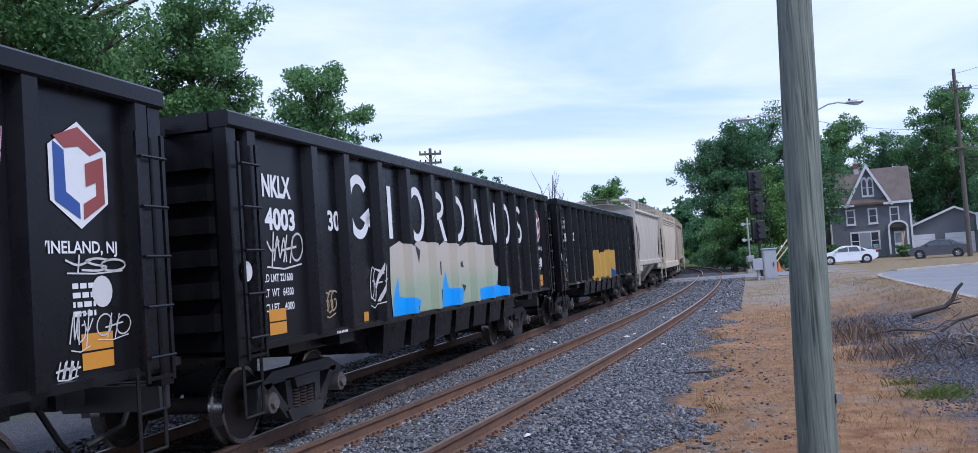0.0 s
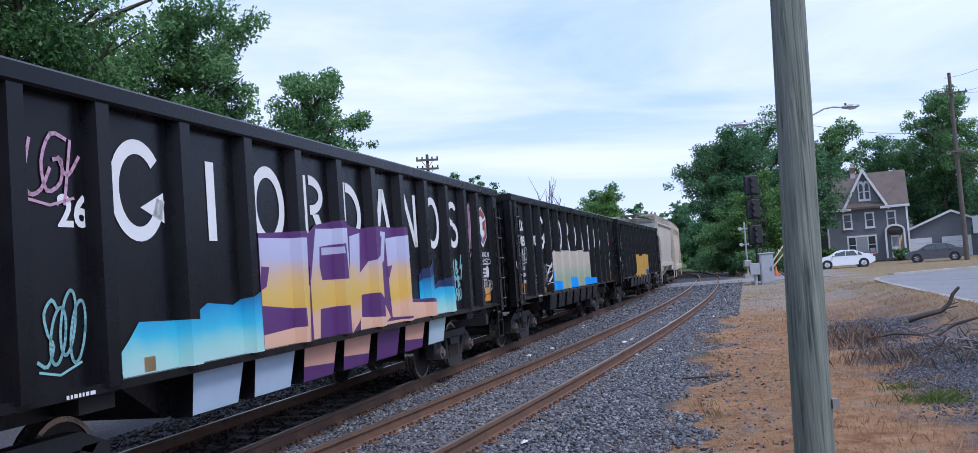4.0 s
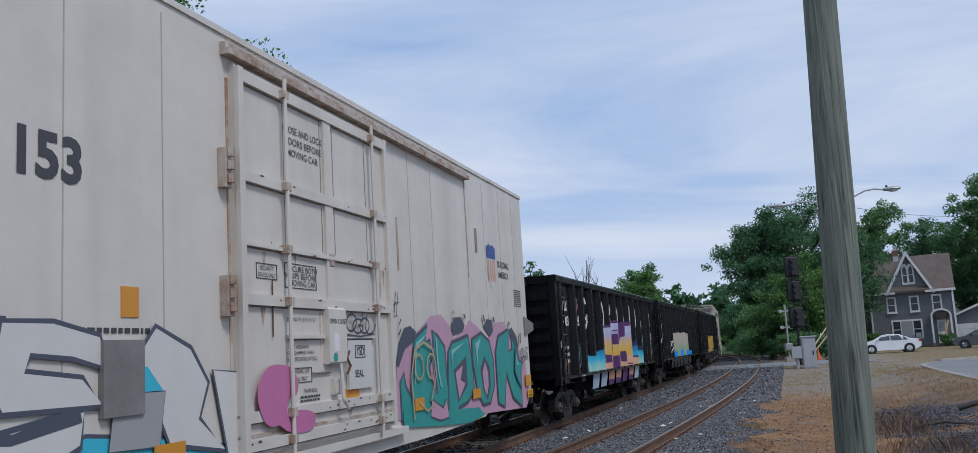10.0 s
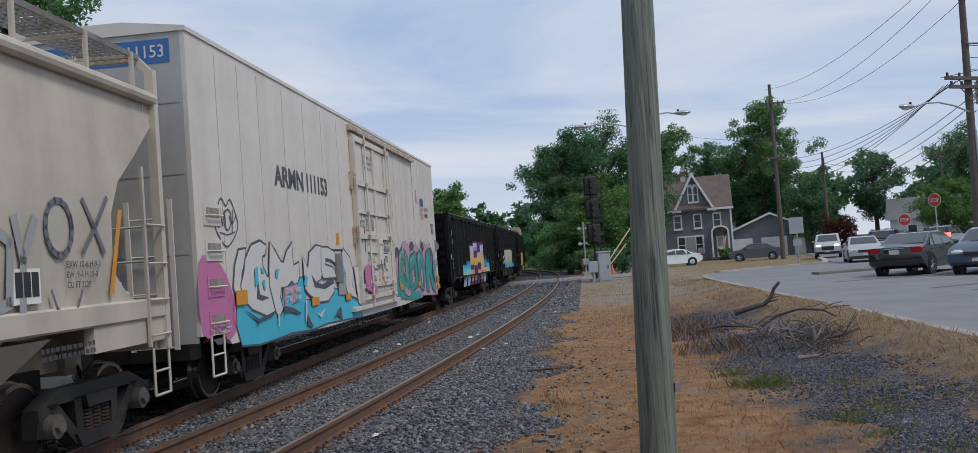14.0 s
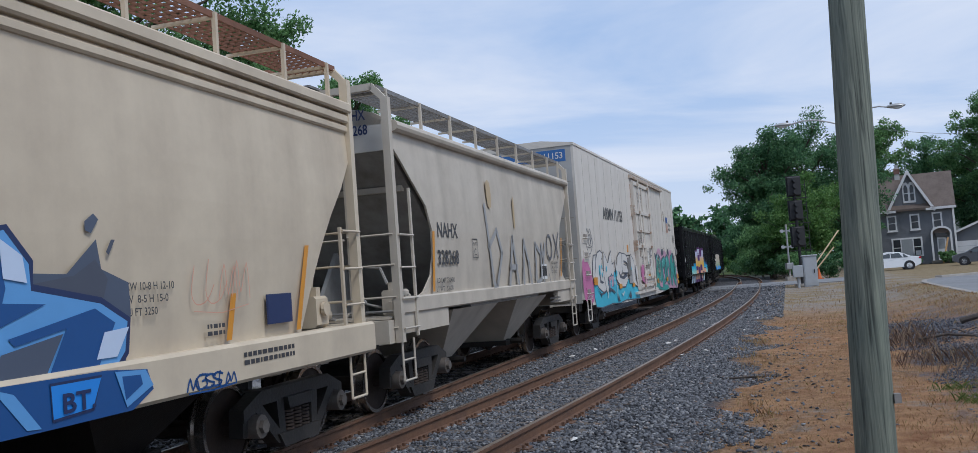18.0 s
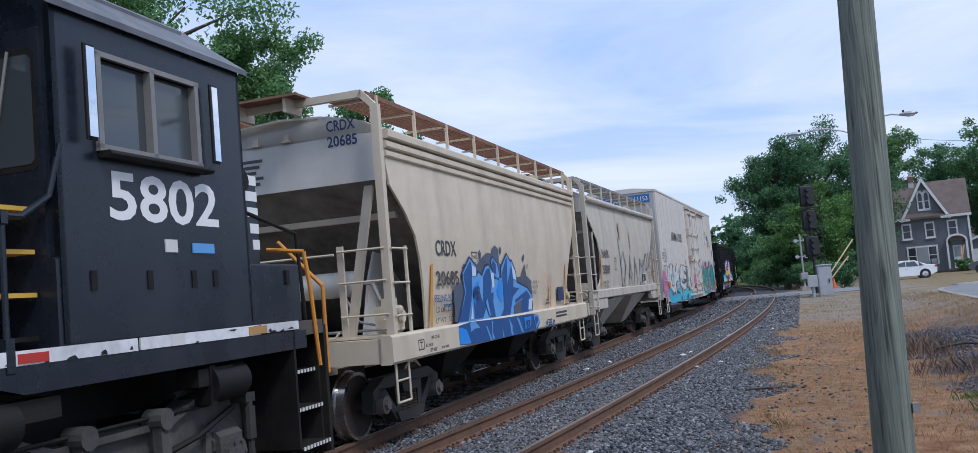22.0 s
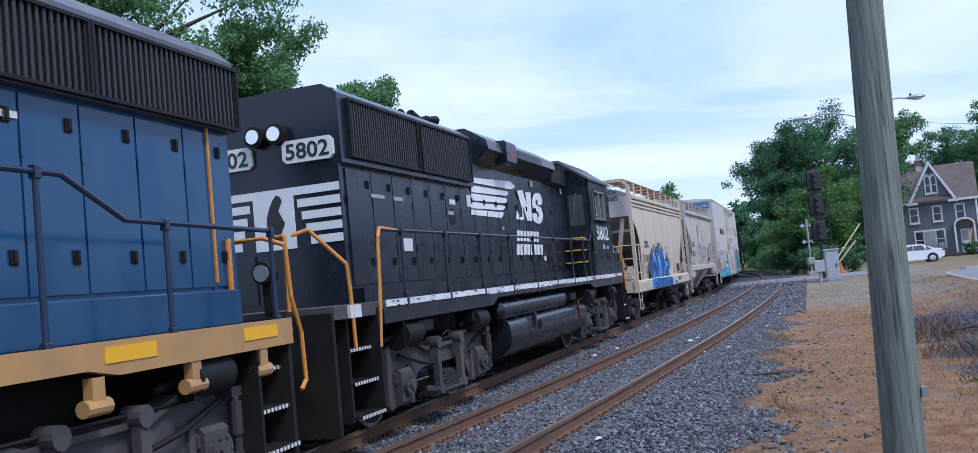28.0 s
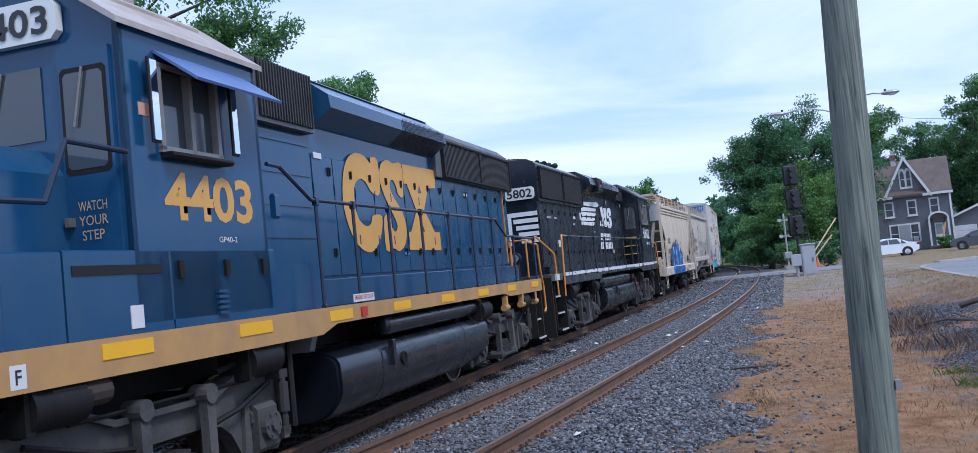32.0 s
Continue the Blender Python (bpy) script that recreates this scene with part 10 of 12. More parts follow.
# ---- poles, wires and signals ----
def near_pole():
    ob = thing("utility_pole", "weathered grey-green wooden utility pole with deep checks", "utility pole", pose(2.46, 6.90, 0))
    g = Geo()
    n, rows = 40, 60
    rng = random.Random(3)
    groove = [rng.uniform(-1, 1) for _ in range(n)]
    for j in range(rows + 1):
        z = -0.6 + 10.6 * j / rows
        r = 0.150 - 0.0055 * (z + 0.6)
        for i in range(n):
            a = 2 * math.pi * i / n
            k = noise.noise(Vector((math.cos(a) * 3.1, math.sin(a) * 3.1, z * 0.35)))
            rr = r + 0.004 * k - (0.006 if noise.noise(Vector((i * 2.7, 0.3, z * 0.22))) > 0.28 else 0)
            g.v.append((rr * math.cos(a) + 0.030 * (z - 1.3), rr * math.sin(a), z))
    for j in range(rows):
        for i in range(n):
            a, b = j * n + i, j * n + (i + 1) % n
            g.f.append((a, b, b + n, a + n))
    part("shaft", g, M["pole_bark"], ob, smooth=True)
    part("staple", Geo().box(0.10, 0.15, -0.1, -0.05, 0.55, 0.62), M["under_grey"], ob)


M["pole_bark"] = bpy.data.materials.new("weathered_pole")
M["pole_bark"].use_nodes = True


def pole_nodes():
    nt = M["pole_bark"].node_tree
    N, Lk = nt.nodes, nt.links
    b = N["Principled BSDF"]
    b.inputs["Roughness"].default_value = 0.85
    tc = N.new("ShaderNodeTexCoord")
    mp = N.new("ShaderNodeMapping")
    mp.inputs["Scale"].default_value = (30, 30, 1.1)
    Lk.new(tc.outputs["Object"], mp.inputs[0])
    n1 = N.new("ShaderNodeTexNoise")
    n1.inputs["Scale"].default_value, n1.inputs["Detail"].default_value, n1.inputs["Distortion"].default_value = 1.4, 10, 0.7
    Lk.new(mp.outputs[0], n1.inputs["Vector"])
    r = N.new("ShaderNodeValToRGB")
    e = r.color_ramp.elements
    e[0].position, e[0].color = 0.30, (0.050, 0.058, 0.052, 1)
    e[1].position, e[1].color = 0.68, (0.235, 0.258, 0.215, 1)
    e.new(0.40).color = (0.120, 0.138, 0.120, 1)
    e.new(0.52).color = (0.172, 0.192, 0.165, 1)
    Lk.new(n1.outputs[0], r.inputs[0])
    n2 = N.new("ShaderNodeTexNoise")
    n2.inputs["Scale"].default_value, n2.inputs["Detail"].default_value = 1.3, 4
    Lk.new(tc.outputs["Object"], n2.inputs["Vector"])
    mx = N.new("ShaderNodeMix")
    mx.data_type, mx.blend_type = "RGBA", "MULTIPLY"
    mx.inputs["Factor"].default_value = 0.6
    r2 = N.new("ShaderNodeValToRGB")
    r2.color_ramp.elements[0].position, r2.color_ramp.elements[0].color = 0.35, (0.55, 0.62, 0.58, 1)
    r2.color_ramp.elements[1].position, r2.color_ramp.elements[1].color = 0.65, (1.0, 0.98, 0.9, 1)
    Lk.new(n2.outputs[0], r2.inputs[0])
    Lk.new(r.outputs[0], mx.inputs["A"])
    Lk.new(r2.outputs[0], mx.inputs["B"])
    Lk.new(mx.outputs["Result"], b.inputs["Base Color"])
    bp = N.new("ShaderNodeBump")
    bp.inputs["Strength"].default_value, bp.inputs["Distance"].default_value = 0.8, 0.012
    Lk.new(n1.outputs[0], bp.inputs["Height"])
    Lk.new(bp.outputs[0], b.inputs["Normal"])


pole_nodes()
near_pole()
M["galv"] = mat("galvanised_steel", (0.42, 0.43, 0.44), 0.45, metal=0.4, dark=(0.28, 0.28, 0.28), amount=0.3, scale=8)
M["old_wood"] = mat("old_pole_wood", (0.12, 0.10, 0.085), 0.9, dark=(0.07, 0.06, 0.05), amount=0.5, scale=6, streak=20.0)
M["wire"] = mat("wire_black", (0.02, 0.02, 0.022), 0.6, amount=0.1)
M["signal_black"] = mat("signal_black", (0.018, 0.018, 0.02), 0.6, amount=0.3, scale=6)
M["cabinet_grey"] = mat("cabinet_silver", (0.42, 0.44, 0.46), 0.45, metal=0.2, dark=(0.30, 0.31, 0.32), amount=0.3, scale=4)


def power_pole(x, y, top, r, arms, label, lean=0.0):
    """arms: (height, half length, yaw)."""
    ob = thing("utility_pole", label, "utility pole", pose(x, y, 0, 0, lean, 0), group="utility poles by the street")
    part("shaft", Geo().rod((0, 0, -0.5), (0, 0, top), r, 12, r * 0.62), M["old_wood"], ob, smooth=True)
    for z, w, a in arms:
        c, s = math.cos(radians(a)), math.sin(radians(a))
        arm = part("crossarm", Geo().box(-w, w, -0.06, 0.06, -0.07, 0.07), M["old_wood"], ob, at=pose(0, -r, z, 0, 0, a))
        for k in (-0.92, -0.45, 0.45, 0.92):
            part("insulator", Geo().rod((k * w, 0, 0.07), (k * w, 0, 0.22), 0.05, 8), M["signal_black"], arm)
        part("brace", Geo().rod((-0.5 * w, 0, -0.05), (0, 0, -0.6), 0.02, 5).rod((0.5 * w, 0, -0.05), (0, 0, -0.6), 0.02, 5), M["old_wood"], arm)
    return ob


pc = power_pole(25.95, 33.0, 12.6, 0.19, [(11.4, 1.35, 4), (7.6, 1.3, 8), (7.25, 1.1, 8)], "tall dark wooden power pole with crossarms, transformer and lamp", 1.0)
part("transformer", Geo().rod((0.62, 0, 6.6), (0.62, 0, 7.5), 0.26, 16).rod((0.62, 0, 7.5), (0.62, 0, 7.62), 0.2, 16).rod((0.5, -0.1, 7.6), (0.5, -0.1, 7.85), 0.04, 6), M["galv"], pc, "grey pole transformer", smooth=True)
part("transformer_bracket", Geo().box(0.1, 0.5, -0.05, 0.05, 6.85, 6.95), M["galv"], pc)
part("riser_pipe", Geo().rod((0.1, -0.2, 0.0), (0.06, -0.17, 5.5), 0.045, 8), M["galv"], pc)
part("secondary_rack", Geo().box(-0.05, 0.75, -0.2, -0.14, 9.0, 9.06).rod((0.6, -0.17, 8.8), (0.6, -0.17, 9.06), 0.04, 6), M["old_wood"], pc)


def cobra_lamp(parent, base, tip, m_arm):
    """A curved arm with a cobra-head lamp at its tip, in the parent's space."""
    a, b = Vector(base), Vector(tip)
    mid = a.lerp(b, 0.55) + Vector((0, 0, 0.28))
    part("lamp_arm", Geo().pipe([a, a.lerp(mid, 0.5) + Vector((0, 0, 0.06)), mid, mid.lerp(b, 0.5) + Vector((0, 0, 0.06)), b], 0.035, 8), m_arm, parent)
    d = (b - a)
    ang = math.degrees(math.atan2(d.y, d.x))
    h = part("lamp_head", Geo().ball((0.3, 0, 0.02), 0.42, 0.17, 0.11, 12, 6), M["galv"], parent, "grey cobra-head street lamp", at=Matrix.Translation(b) @ pose(0, 0, 0, 0, 0, ang), smooth=True)
    part("lamp_glass", Geo().ball((0.36, 0, -0.04), 0.24, 0.13, 0.09, 10, 6), M["lamp_glass"], h)
    part("photocell", Geo().rod((0.1, 0, 0.1), (0.1, 0, 0.2), 0.05, 8), M["signal_black"], h)


M["lamp_glass"] = mat("lamp_glass", (0.55, 0.56, 0.55), 0.2, amount=0.1)
cobra_lamp(pc, (-0.1, -0.1, 6.25), (-3.3, -1.0, 6.35), M["galv"])
power_pole(37.3, 70.8, 14.6, 0.2, [(13.0, 1.1, -10), (8.4, 0.9, -10)], "tall dark wooden power pole on the far corner")
power_pole(48.1, 81.9, 9.8, 0.17, [(8.9, 1.0, 60), (8.3, 0.9, 60)], "dark wooden pole with short crossarms")
power_pole(-3.4, 61.9, 10.0, 0.16, [(9.6, 0.75, 10), (9.0, 0.75, 10)], "old wooden line pole behind the train")
power_pole(55.0, 74.0, 8.9, 0.15, [(8.0, 0.5, 30)], "slim dark pole in the trees")
# lamp pole by the crossing with an arm to either side
lp = thing("street_lamp", "grey steel street lamp with two opposed arms", "street lamp", pose(15.35, 42.5, 0))
part("pole", Geo().rod((0, 0, -0.3), (0, 0, 8.1), 0.10, 12, 0.07), M["galv"], lp, smooth=True)
cobra_lamp(lp, (0, 0, 7.4), (-2.45, 0.5, 7.8), M["galv"])
cobra_lamp(lp, (0, 0, 7.6), (1.75, -0.55, 8.1), M["galv"])


def wire(a, b, sag, r=0.013, n=14):
    a, b = Vector(a), Vector(b)
    pts = [a.lerp(b, k / n) - Vector((0, 0, sag * 4 * (k / n) * (1 - k / n))) for k in range(n + 1)]
    tagged(part("wire", Geo().pipe(pts, r, 5), M["wire"]), "thin black overhead wire between poles", "wire", group="overhead wires")


A, Bp, D = (25.95, 33.0), (37.3, 70.8), (48.1, 81.9)
for k, (dx, z0, z1, sg) in enumerate(((-1.25, 11.55, 14.2, 0.9), (-0.4, 11.55, 13.1, 1.3), (1.0, 11.5, 13.1, 1.6))):
    wire((A[0] + dx, A[1], z0), (Bp[0] + dx * 0.3, Bp[1], z1), sg)
for k in range(5):
    wire((A[0] - 0.2 - 0.2 * k, A[1], 7.6 - 0.06 * k), (Bp[0] + 0.1 * k, Bp[1], 8.3 - 0.35 * k), 0.9 + 0.15 * k, 0.016)
for k in range(3):
    wire((A[0] + 0.4, A[1], 7.0 - 0.35 * k), (D[0], D[1], 8.8 - 0.4 * k), 1.3 + 0.2 * k, 0.018)
wire((A[0], A[1], 5.4), (D[0] + 4, D[1], 6.0), 0.6, 0.03)
wire((A[0], A[1], 5.2), (62, 92, 5.6), 0.8, 0.022)
for k in range(4):
    wire((A[0], A[1], 9.0 - 0.5 * k), (A[0] + 22, A[1] - 6, 8.6 - 0.7 * k), 0.5, 0.014)
for dx, z in ((-1.2, 11.5), (0.9, 11.5), (-1.1, 7.7), (0.9, 7.7)):
    wire((A[0] + dx, A[1], z), (A[0] + dx - 4, A[1] - 60, z + 0.5), 1.4)
for k in range(4):
    wire((Bp[0], Bp[1], 8.2 - 0.35 * k), (D[0], D[1], 7.6 - 0.5 * k), 0.35 + 0.1 * k, 0.016)
wire((15.6, 42.5, 7.5), (Bp[0], Bp[1], 10.2), 0.4, 0.012)


def rail_signal():
    ob = thing("railway_signal", "black railway signal mast with three stacked heads", "signal", pose(15.97, 53.57, -0.1) @ Matrix.Scale(1.17, 4))
    part("mast", Geo().rod((0, 0, 0), (0, 0, 5.4), 0.08, 10), M["signal_black"], ob)
    for k, z in enumerate((4.95, 3.75, 2.45)):
        h = part("signal_head", Geo().box(-0.30, 0.30, -0.14, 0.02, z - 0.48, z + 0.48, 0.05), M["signal_black"], ob)
        for dz in (-0.3, 0.0, 0.3):
            part("hood", Geo().rod((0, -0.14, z + dz), (0, -0.36, z + dz), 0.12, 12), M["signal_black"], h)
            part("lens", Geo().rod((0, -0.15, z + dz), (0, -0.16, z + dz), 0.09, 12), M["dead_lens"], h)
        part("target_plate", Geo().box(-0.36, 0.36, 0.03, 0.045, z - 0.52, z + 0.52), M["signal_black"], h)
    for x in (0.34, 0.58):
        part("ladder_rail", Geo().rod((x, 0.1, 0.2), (x, 0.1, 5.3), 0.02, 6), M["signal_black"], ob)
    for k in range(15):
        part("rung", Geo().rod((0.34, 0.1, 0.4 + 0.33 * k), (0.58, 0.1, 0.4 + 0.33 * k), 0.014, 5), M["signal_black"], ob)
    for z in (1.75, 3.1, 4.35):
        part("platform", Geo().box(-0.35, 0.65, -0.1, 0.4, z, z + 0.03), M["signal_black"], ob)
    part("base", Geo().box(-0.3, 0.3, -0.3, 0.3, -0.3, 0.12), M["concrete"], ob)


M["dead_lens"] = mat("dark_lens", (0.05, 0.05, 0.06), 0.15, amount=0.1)
rail_signal()
cb = thing("signal_cabinet", "silver-grey steel signal cabinet by the crossing", "cabinet", pose(16.05, 52.2, -0.15, 0, 0, -12) @ Matrix.Scale(1.12, 4))
part("body", Geo().box(-0.32, 0.32, -0.3, 0.3, 0.0, 1.55, 0.02), M["cabinet_grey"], cb)
part("roof", Geo().box(-0.37, 0.37, -0.35, 0.35, 1.55, 1.62, 0.02), M["cabinet_grey"], cb)
part("door", Geo().box(-0.27, 0.27, -0.32, -0.3, 0.1, 1.48), M["cabinet_grey"], cb)
part("handle", Geo().box(0.15, 0.19, -0.36, -0.32, 0.7, 0.9), M["signal_black"], cb)
cb = thing("signal_cabinet", "small grey steel box on a post", "cabinet", pose(15.3, 52.0, -0.15, 0, 0, -12) @ Matrix.Scale(1.1, 4))
part("body", Geo().box(-0.24, 0.24, -0.2, 0.2, 0.55, 1.15, 0.02), M["cabinet_grey"], cb)
part("post", Geo().rod((0, 0, -0.1), (0, 0, 0.55), 0.07, 8), M["cabinet_grey"], cb)
gm = thing("crossing_signal", "white crossing-gate mast seen edge on", "crossing signal", pose(20.6, 72.0, -0.1) @ Matrix.Scale(1.25, 4))
part("mast", Geo().rod((0, 0, 0), (0, 0, 3.4), 0.06, 10), M["concrete"], gm)
for z in (3.0, 2.0):
    part("lamp_bar", Geo().box(-0.3, 0.3, -0.04, 0.04, z - 0.04, z + 0.04), M["galv"], gm)
    for x in (-0.28, 0.28):
        part("lamp_disc", Geo().rod((x, -0.05, z), (x, 0.08, z), 0.11, 14), M["galv"], gm)
part("gate_arm", Geo().box(-0.03, 0.03, -0.1, -0.05, 0.9, 3.3), M["galv"], gm)
part("gate_motor", Geo().box(-0.2, 0.2, -0.2, 0.2, 0.6, 1.0, 0.03), M["galv"], gm)
part("base", Geo().box(-0.25, 0.25, -0.25, 0.25, -0.25, 0.15), M["concrete"], gm)
ga = thing("crossing_gate", "raised striped timber boom leaning to one side", "crossing gate", pose(20.9, 67.0, -0.1))
part("boom", Geo().rod((0, 0, 0.5), (1.7, 0.4, 2.2), 0.05, 6), P["ochre"], ga)
part("boom", Geo().rod((-0.4, 0.0, 0.4), (2.4, 1.2, 3.4), 0.05, 6), P["ochre"], ga)
part("stand", Geo().box(-0.15, 0.15, -0.15, 0.15, -0.1, 0.6), M["galv"], ga)
M["cone_orange"] = mat("cone_orange", (0.60, 0.13, 0.03), 0.5, amount=0.2)
cn = thing("traffic_cone", "orange plastic traffic cone on the verge", "traffic cone", pose(20.6, 65.0, -0.08))
part("cone", Geo().rod((0, 0, 0.04), (0, 0, 0.75), 0.17, 14, 0.03), M["cone_orange"], cn, smooth=True)
part("base", Geo().box(-0.22, 0.22, -0.22, 0.22, 0, 0.05), M["cone_orange"], cn)


# ---- road signs ----
def sign_post(x, y, z0, h, yaw, kind, label):
    ob = thing("road_sign", label, "road sign", pose(x, y, z0, 0, 0, yaw))
    part("post", Geo().rod((0, 0.03, 0), (0, 0.03, h), 0.035, 8), M["galv"], ob)
    if kind == "stop":
        for r, y0, m in ((0.40, 0.0, P["bone"]), (0.37, -0.006, M["stop_red"])):
            pts = [(r * math.cos(radians(22.5 + 45 * k)), r * math.sin(radians(22.5 + 45 * k)) + h - 0.3) for k in range(8)]
            part("plate", Geo().slab(pts, y0 - 0.004, y0), m, ob)
        lettering("STOP", -0.26, -0.014, h - 0.42, 0.23, 0.52, P["bone"], ob, 0.012)
    else:
        part("plate", Geo().box(-0.42, 0.42, -0.006, 0.0, h - 1.0, h), M["sign_back"], ob)
        part("small_plate", Geo().box(-0.25, 0.25, -0.006, 0.0, h - 1.75, h - 1.35), M["sign_back"], ob)


M["stop_red"] = mat("sign_red", (0.50, 0.03, 0.03), 0.4, amount=0.15)
M["sign_back"] = mat("sign_back_aluminium", (0.45, 0.46, 0.47), 0.4, metal=0.3, amount=0.2)
sign_post(28.4, 52.0, -0.0, 2.9, -28, "plain", "pale blank road sign seen from behind")
sign_post(36.6, 53.2, 0.0, 2.6, -35, "stop", "red octagonal stop sign with white letters")
sign_post(33.6, 46.0, 0.0, 3.5, -70, "stop", "red octagonal stop sign turned edgeways")


# ---- house, garage ----
def house():
    yaw = -23.0
    ob = thing("house", "two-storey dark grey clapboard house with white trim and brown roof", "house", pose(38.68, 91.97, -0.1, 0, 0, yaw) @ Matrix.Diagonal((0.8, 0.9, 1.07, 1.0)))
    G, T = M["house_grey"], M["trim_white"]
    # facade along x, depth towards +y
    part("wall", Geo().box(-4.75, 4.75, 0, 0.2, 0, 5.1), G, ob)
    part("wall", Geo().box(-4.75, -4.55, 0.2, 7.0, 0, 5.1), G, ob)
    part("wall", Geo().box(4.55, 4.75, 0.2, 7.0, 0, 5.1), G, ob)
    part("wall", Geo().box(-4.55, 4.55, 6.8, 7.0, 0, 5.1), G, ob)
    for k in range(24):
        part("clapboard", Geo().add([(-4.76, -0.022, 0.10 + 0.205 * k), (4.76, -0.022, 0.10 + 0.205 * k), (4.76, 0.0, 0.10 + 0.205 * k), (-4.76, 0.0, 0.10 + 0.205 * k), (-4.76, -0.002, 0.30 + 0.205 * k), (4.76, -0.002, 0.30 + 0.205 * k)], [(0, 1, 5, 4), (0, 3, 2, 1)]), G, ob)
    part("gable_wall", Geo().slab([(-2.3, 5.1), (2.3, 5.1), (0, 8.55)], 0.0, 0.2), G, ob)
    rf = part("roof", Geo().prism([(-0.45, 5.0), (3.5, 8.35), (7.5, 5.0), (7.5, 5.2), (3.5, 8.58), (-0.45, 5.2)], -5.0, 5.0), M["roof_brown"], ob)
    for s in (-1, 1):
        part("gable_roof", Geo().add([(0, -0.4, 8.75), (0, 3.7, 8.75), (s * 2.75, 1.0, 4.95), (s * 2.75, -0.4, 4.95), (0, -0.4, 8.6), (0, 3.7, 8.6), (s * 2.65, 1.0, 4.85), (s * 2.65, -0.4, 4.85)], [(0, 1, 2, 3), (4, 7, 6, 5), (0, 3, 7, 4), (3, 2, 6, 7)]), M["roof_brown"], ob)
        part("barge_board", Geo().add([(0, -0.44, 8.85), (s * 2.85, -0.44, 4.92), (s * 2.6, -0.44, 4.78), (0, -0.44, 8.40), (0, -0.38, 8.85), (s * 2.85, -0.38, 4.92), (s * 2.6, -0.38, 4.78), (0, -0.38, 8.40)], [(0, 1, 2, 3), (4, 7, 6, 5), (0, 4, 5, 1), (2, 6, 7, 3)]), T, ob)
        part("eave_trim", Geo().box(*sorted((s * 2.2, s * 5.05)), -0.5, -0.4, 4.95, 5.17), T, ob)
        part("eave_return", Geo().box(*sorted((s * 1.7, s * 2.7)), -0.5, 0.0, 4.92, 5.12), T, ob)
        part("downspout", Geo().box(*sorted((s * 4.68, s * 4.56)), -0.1, 0.0, 0.1, 4.95), T, ob)
        part("corner_board", Geo().box(*sorted((s * 4.78, s * 4.62)), -0.03, 0.0, 0.0, 5.0), T, ob)
    ch = part("chimney", Geo().box(-1.5, -0.9, 3.0, 3.6, 7.4, 9.3), M["chimney_white"], ob, "whitewashed brick chimney")
    part("chimney_top", Geo().box(-1.55, -0.85, 2.95, 3.65, 8.7, 9.2), M["chimney_brick"], ch)
    part("chimney_pot", Geo().box(-1.4, -1.0, 3.1, 3.5, 9.3, 9.6), M["cabinet_grey"], ch)

    def window(x0, x1, z0, z1, arch=False, bars=1):
        w = part("window", Geo().box(x0 - 0.14, x1 + 0.14, -0.06, -0.005, z0 - 0.14, z1 + 0.14), T, ob)
        for k in range(bars):
            a, b = x0 + (x1 - x0) * k / bars + 0.04, x0 + (x1 - x0) * (k + 1) / bars - 0.04
            part("pane", Geo().box(a, b, -0.075, -0.06, z0, (z0 + z1) / 2 - 0.03), M["pane_dark"], w)
            part("pane", Geo().box(a, b, -0.072, -0.06, (z0 + z1) / 2 + 0.03, z1), M["pane_dark"], w)
        part("sill", Geo().box(x0 - 0.2, x1 + 0.2, -0.14, 0.0, z0 - 0.2, z0 - 0.13), T, w)

    for x in (-2.25, 0.35, 2.85):
        window(x - 0.42, x + 0.42, 3.35, 4.55)
    w = part("window", Geo().slab([(-0.72, 5.75), (0.72, 5.75), (0.72, 7.3), (0.55, 7.62), (0.2, 7.68), (0, 7.45), (-0.2, 7.68), (-0.55, 7.62), (-0.72, 7.3)], -0.06, -0.005), T, ob, "white double arched gable window")
    for s in (-1, 1):
        part("pane", Geo().slab([(s * 0.12, 5.95), (s * 0.56, 5.95), (s * 0.56, 7.15), (s * 0.45, 7.4), (s * 0.25, 7.4), (s * 0.12, 7.15)][:: s], -0.075, -0.06), M["pane_dark"], w)
        part("glazing_bar", Geo().box(*sorted((s * 0.12, s * 0.56)), -0.085, -0.075, 6.6, 6.66), T, w)
    wd = part("window", Geo().box(-2.5, 1.0, -0.06, -0.005, 0.75, 2.55), T, ob, "wide three-part white window")
    part("pane", Geo().box(-2.3, -1.5, -0.075, -0.06, 0.9, 2.4), M["pane_dark"], wd)
    part("pane", Geo().box(-1.38, -0.12, -0.075, -0.06, 0.9, 2.4), M["pane_pale"], wd)
    part("pane", Geo().box(0.0, 0.8, -0.075, -0.06, 0.9, 2.4), M["pane_dark"], wd)
    part("glazing_bar", Geo().box(-2.3, -1.5, -0.085, -0.075, 1.62, 1.68).box(0.0, 0.8, -0.085, -0.075, 1.62, 1.68), T, wd)
    part("air_conditioner", Geo().box(0.12, 0.72, -0.35, -0.06, 0.9, 1.3), M["cabinet_grey"], wd)
    # porch with an arched hood
    arch = [(1.95 + 1.15 + 1.15 * math.cos(a * math.pi / 12), 2.75 + 0.62 * math.sin(a * math.pi / 12)) for a in range(13)]
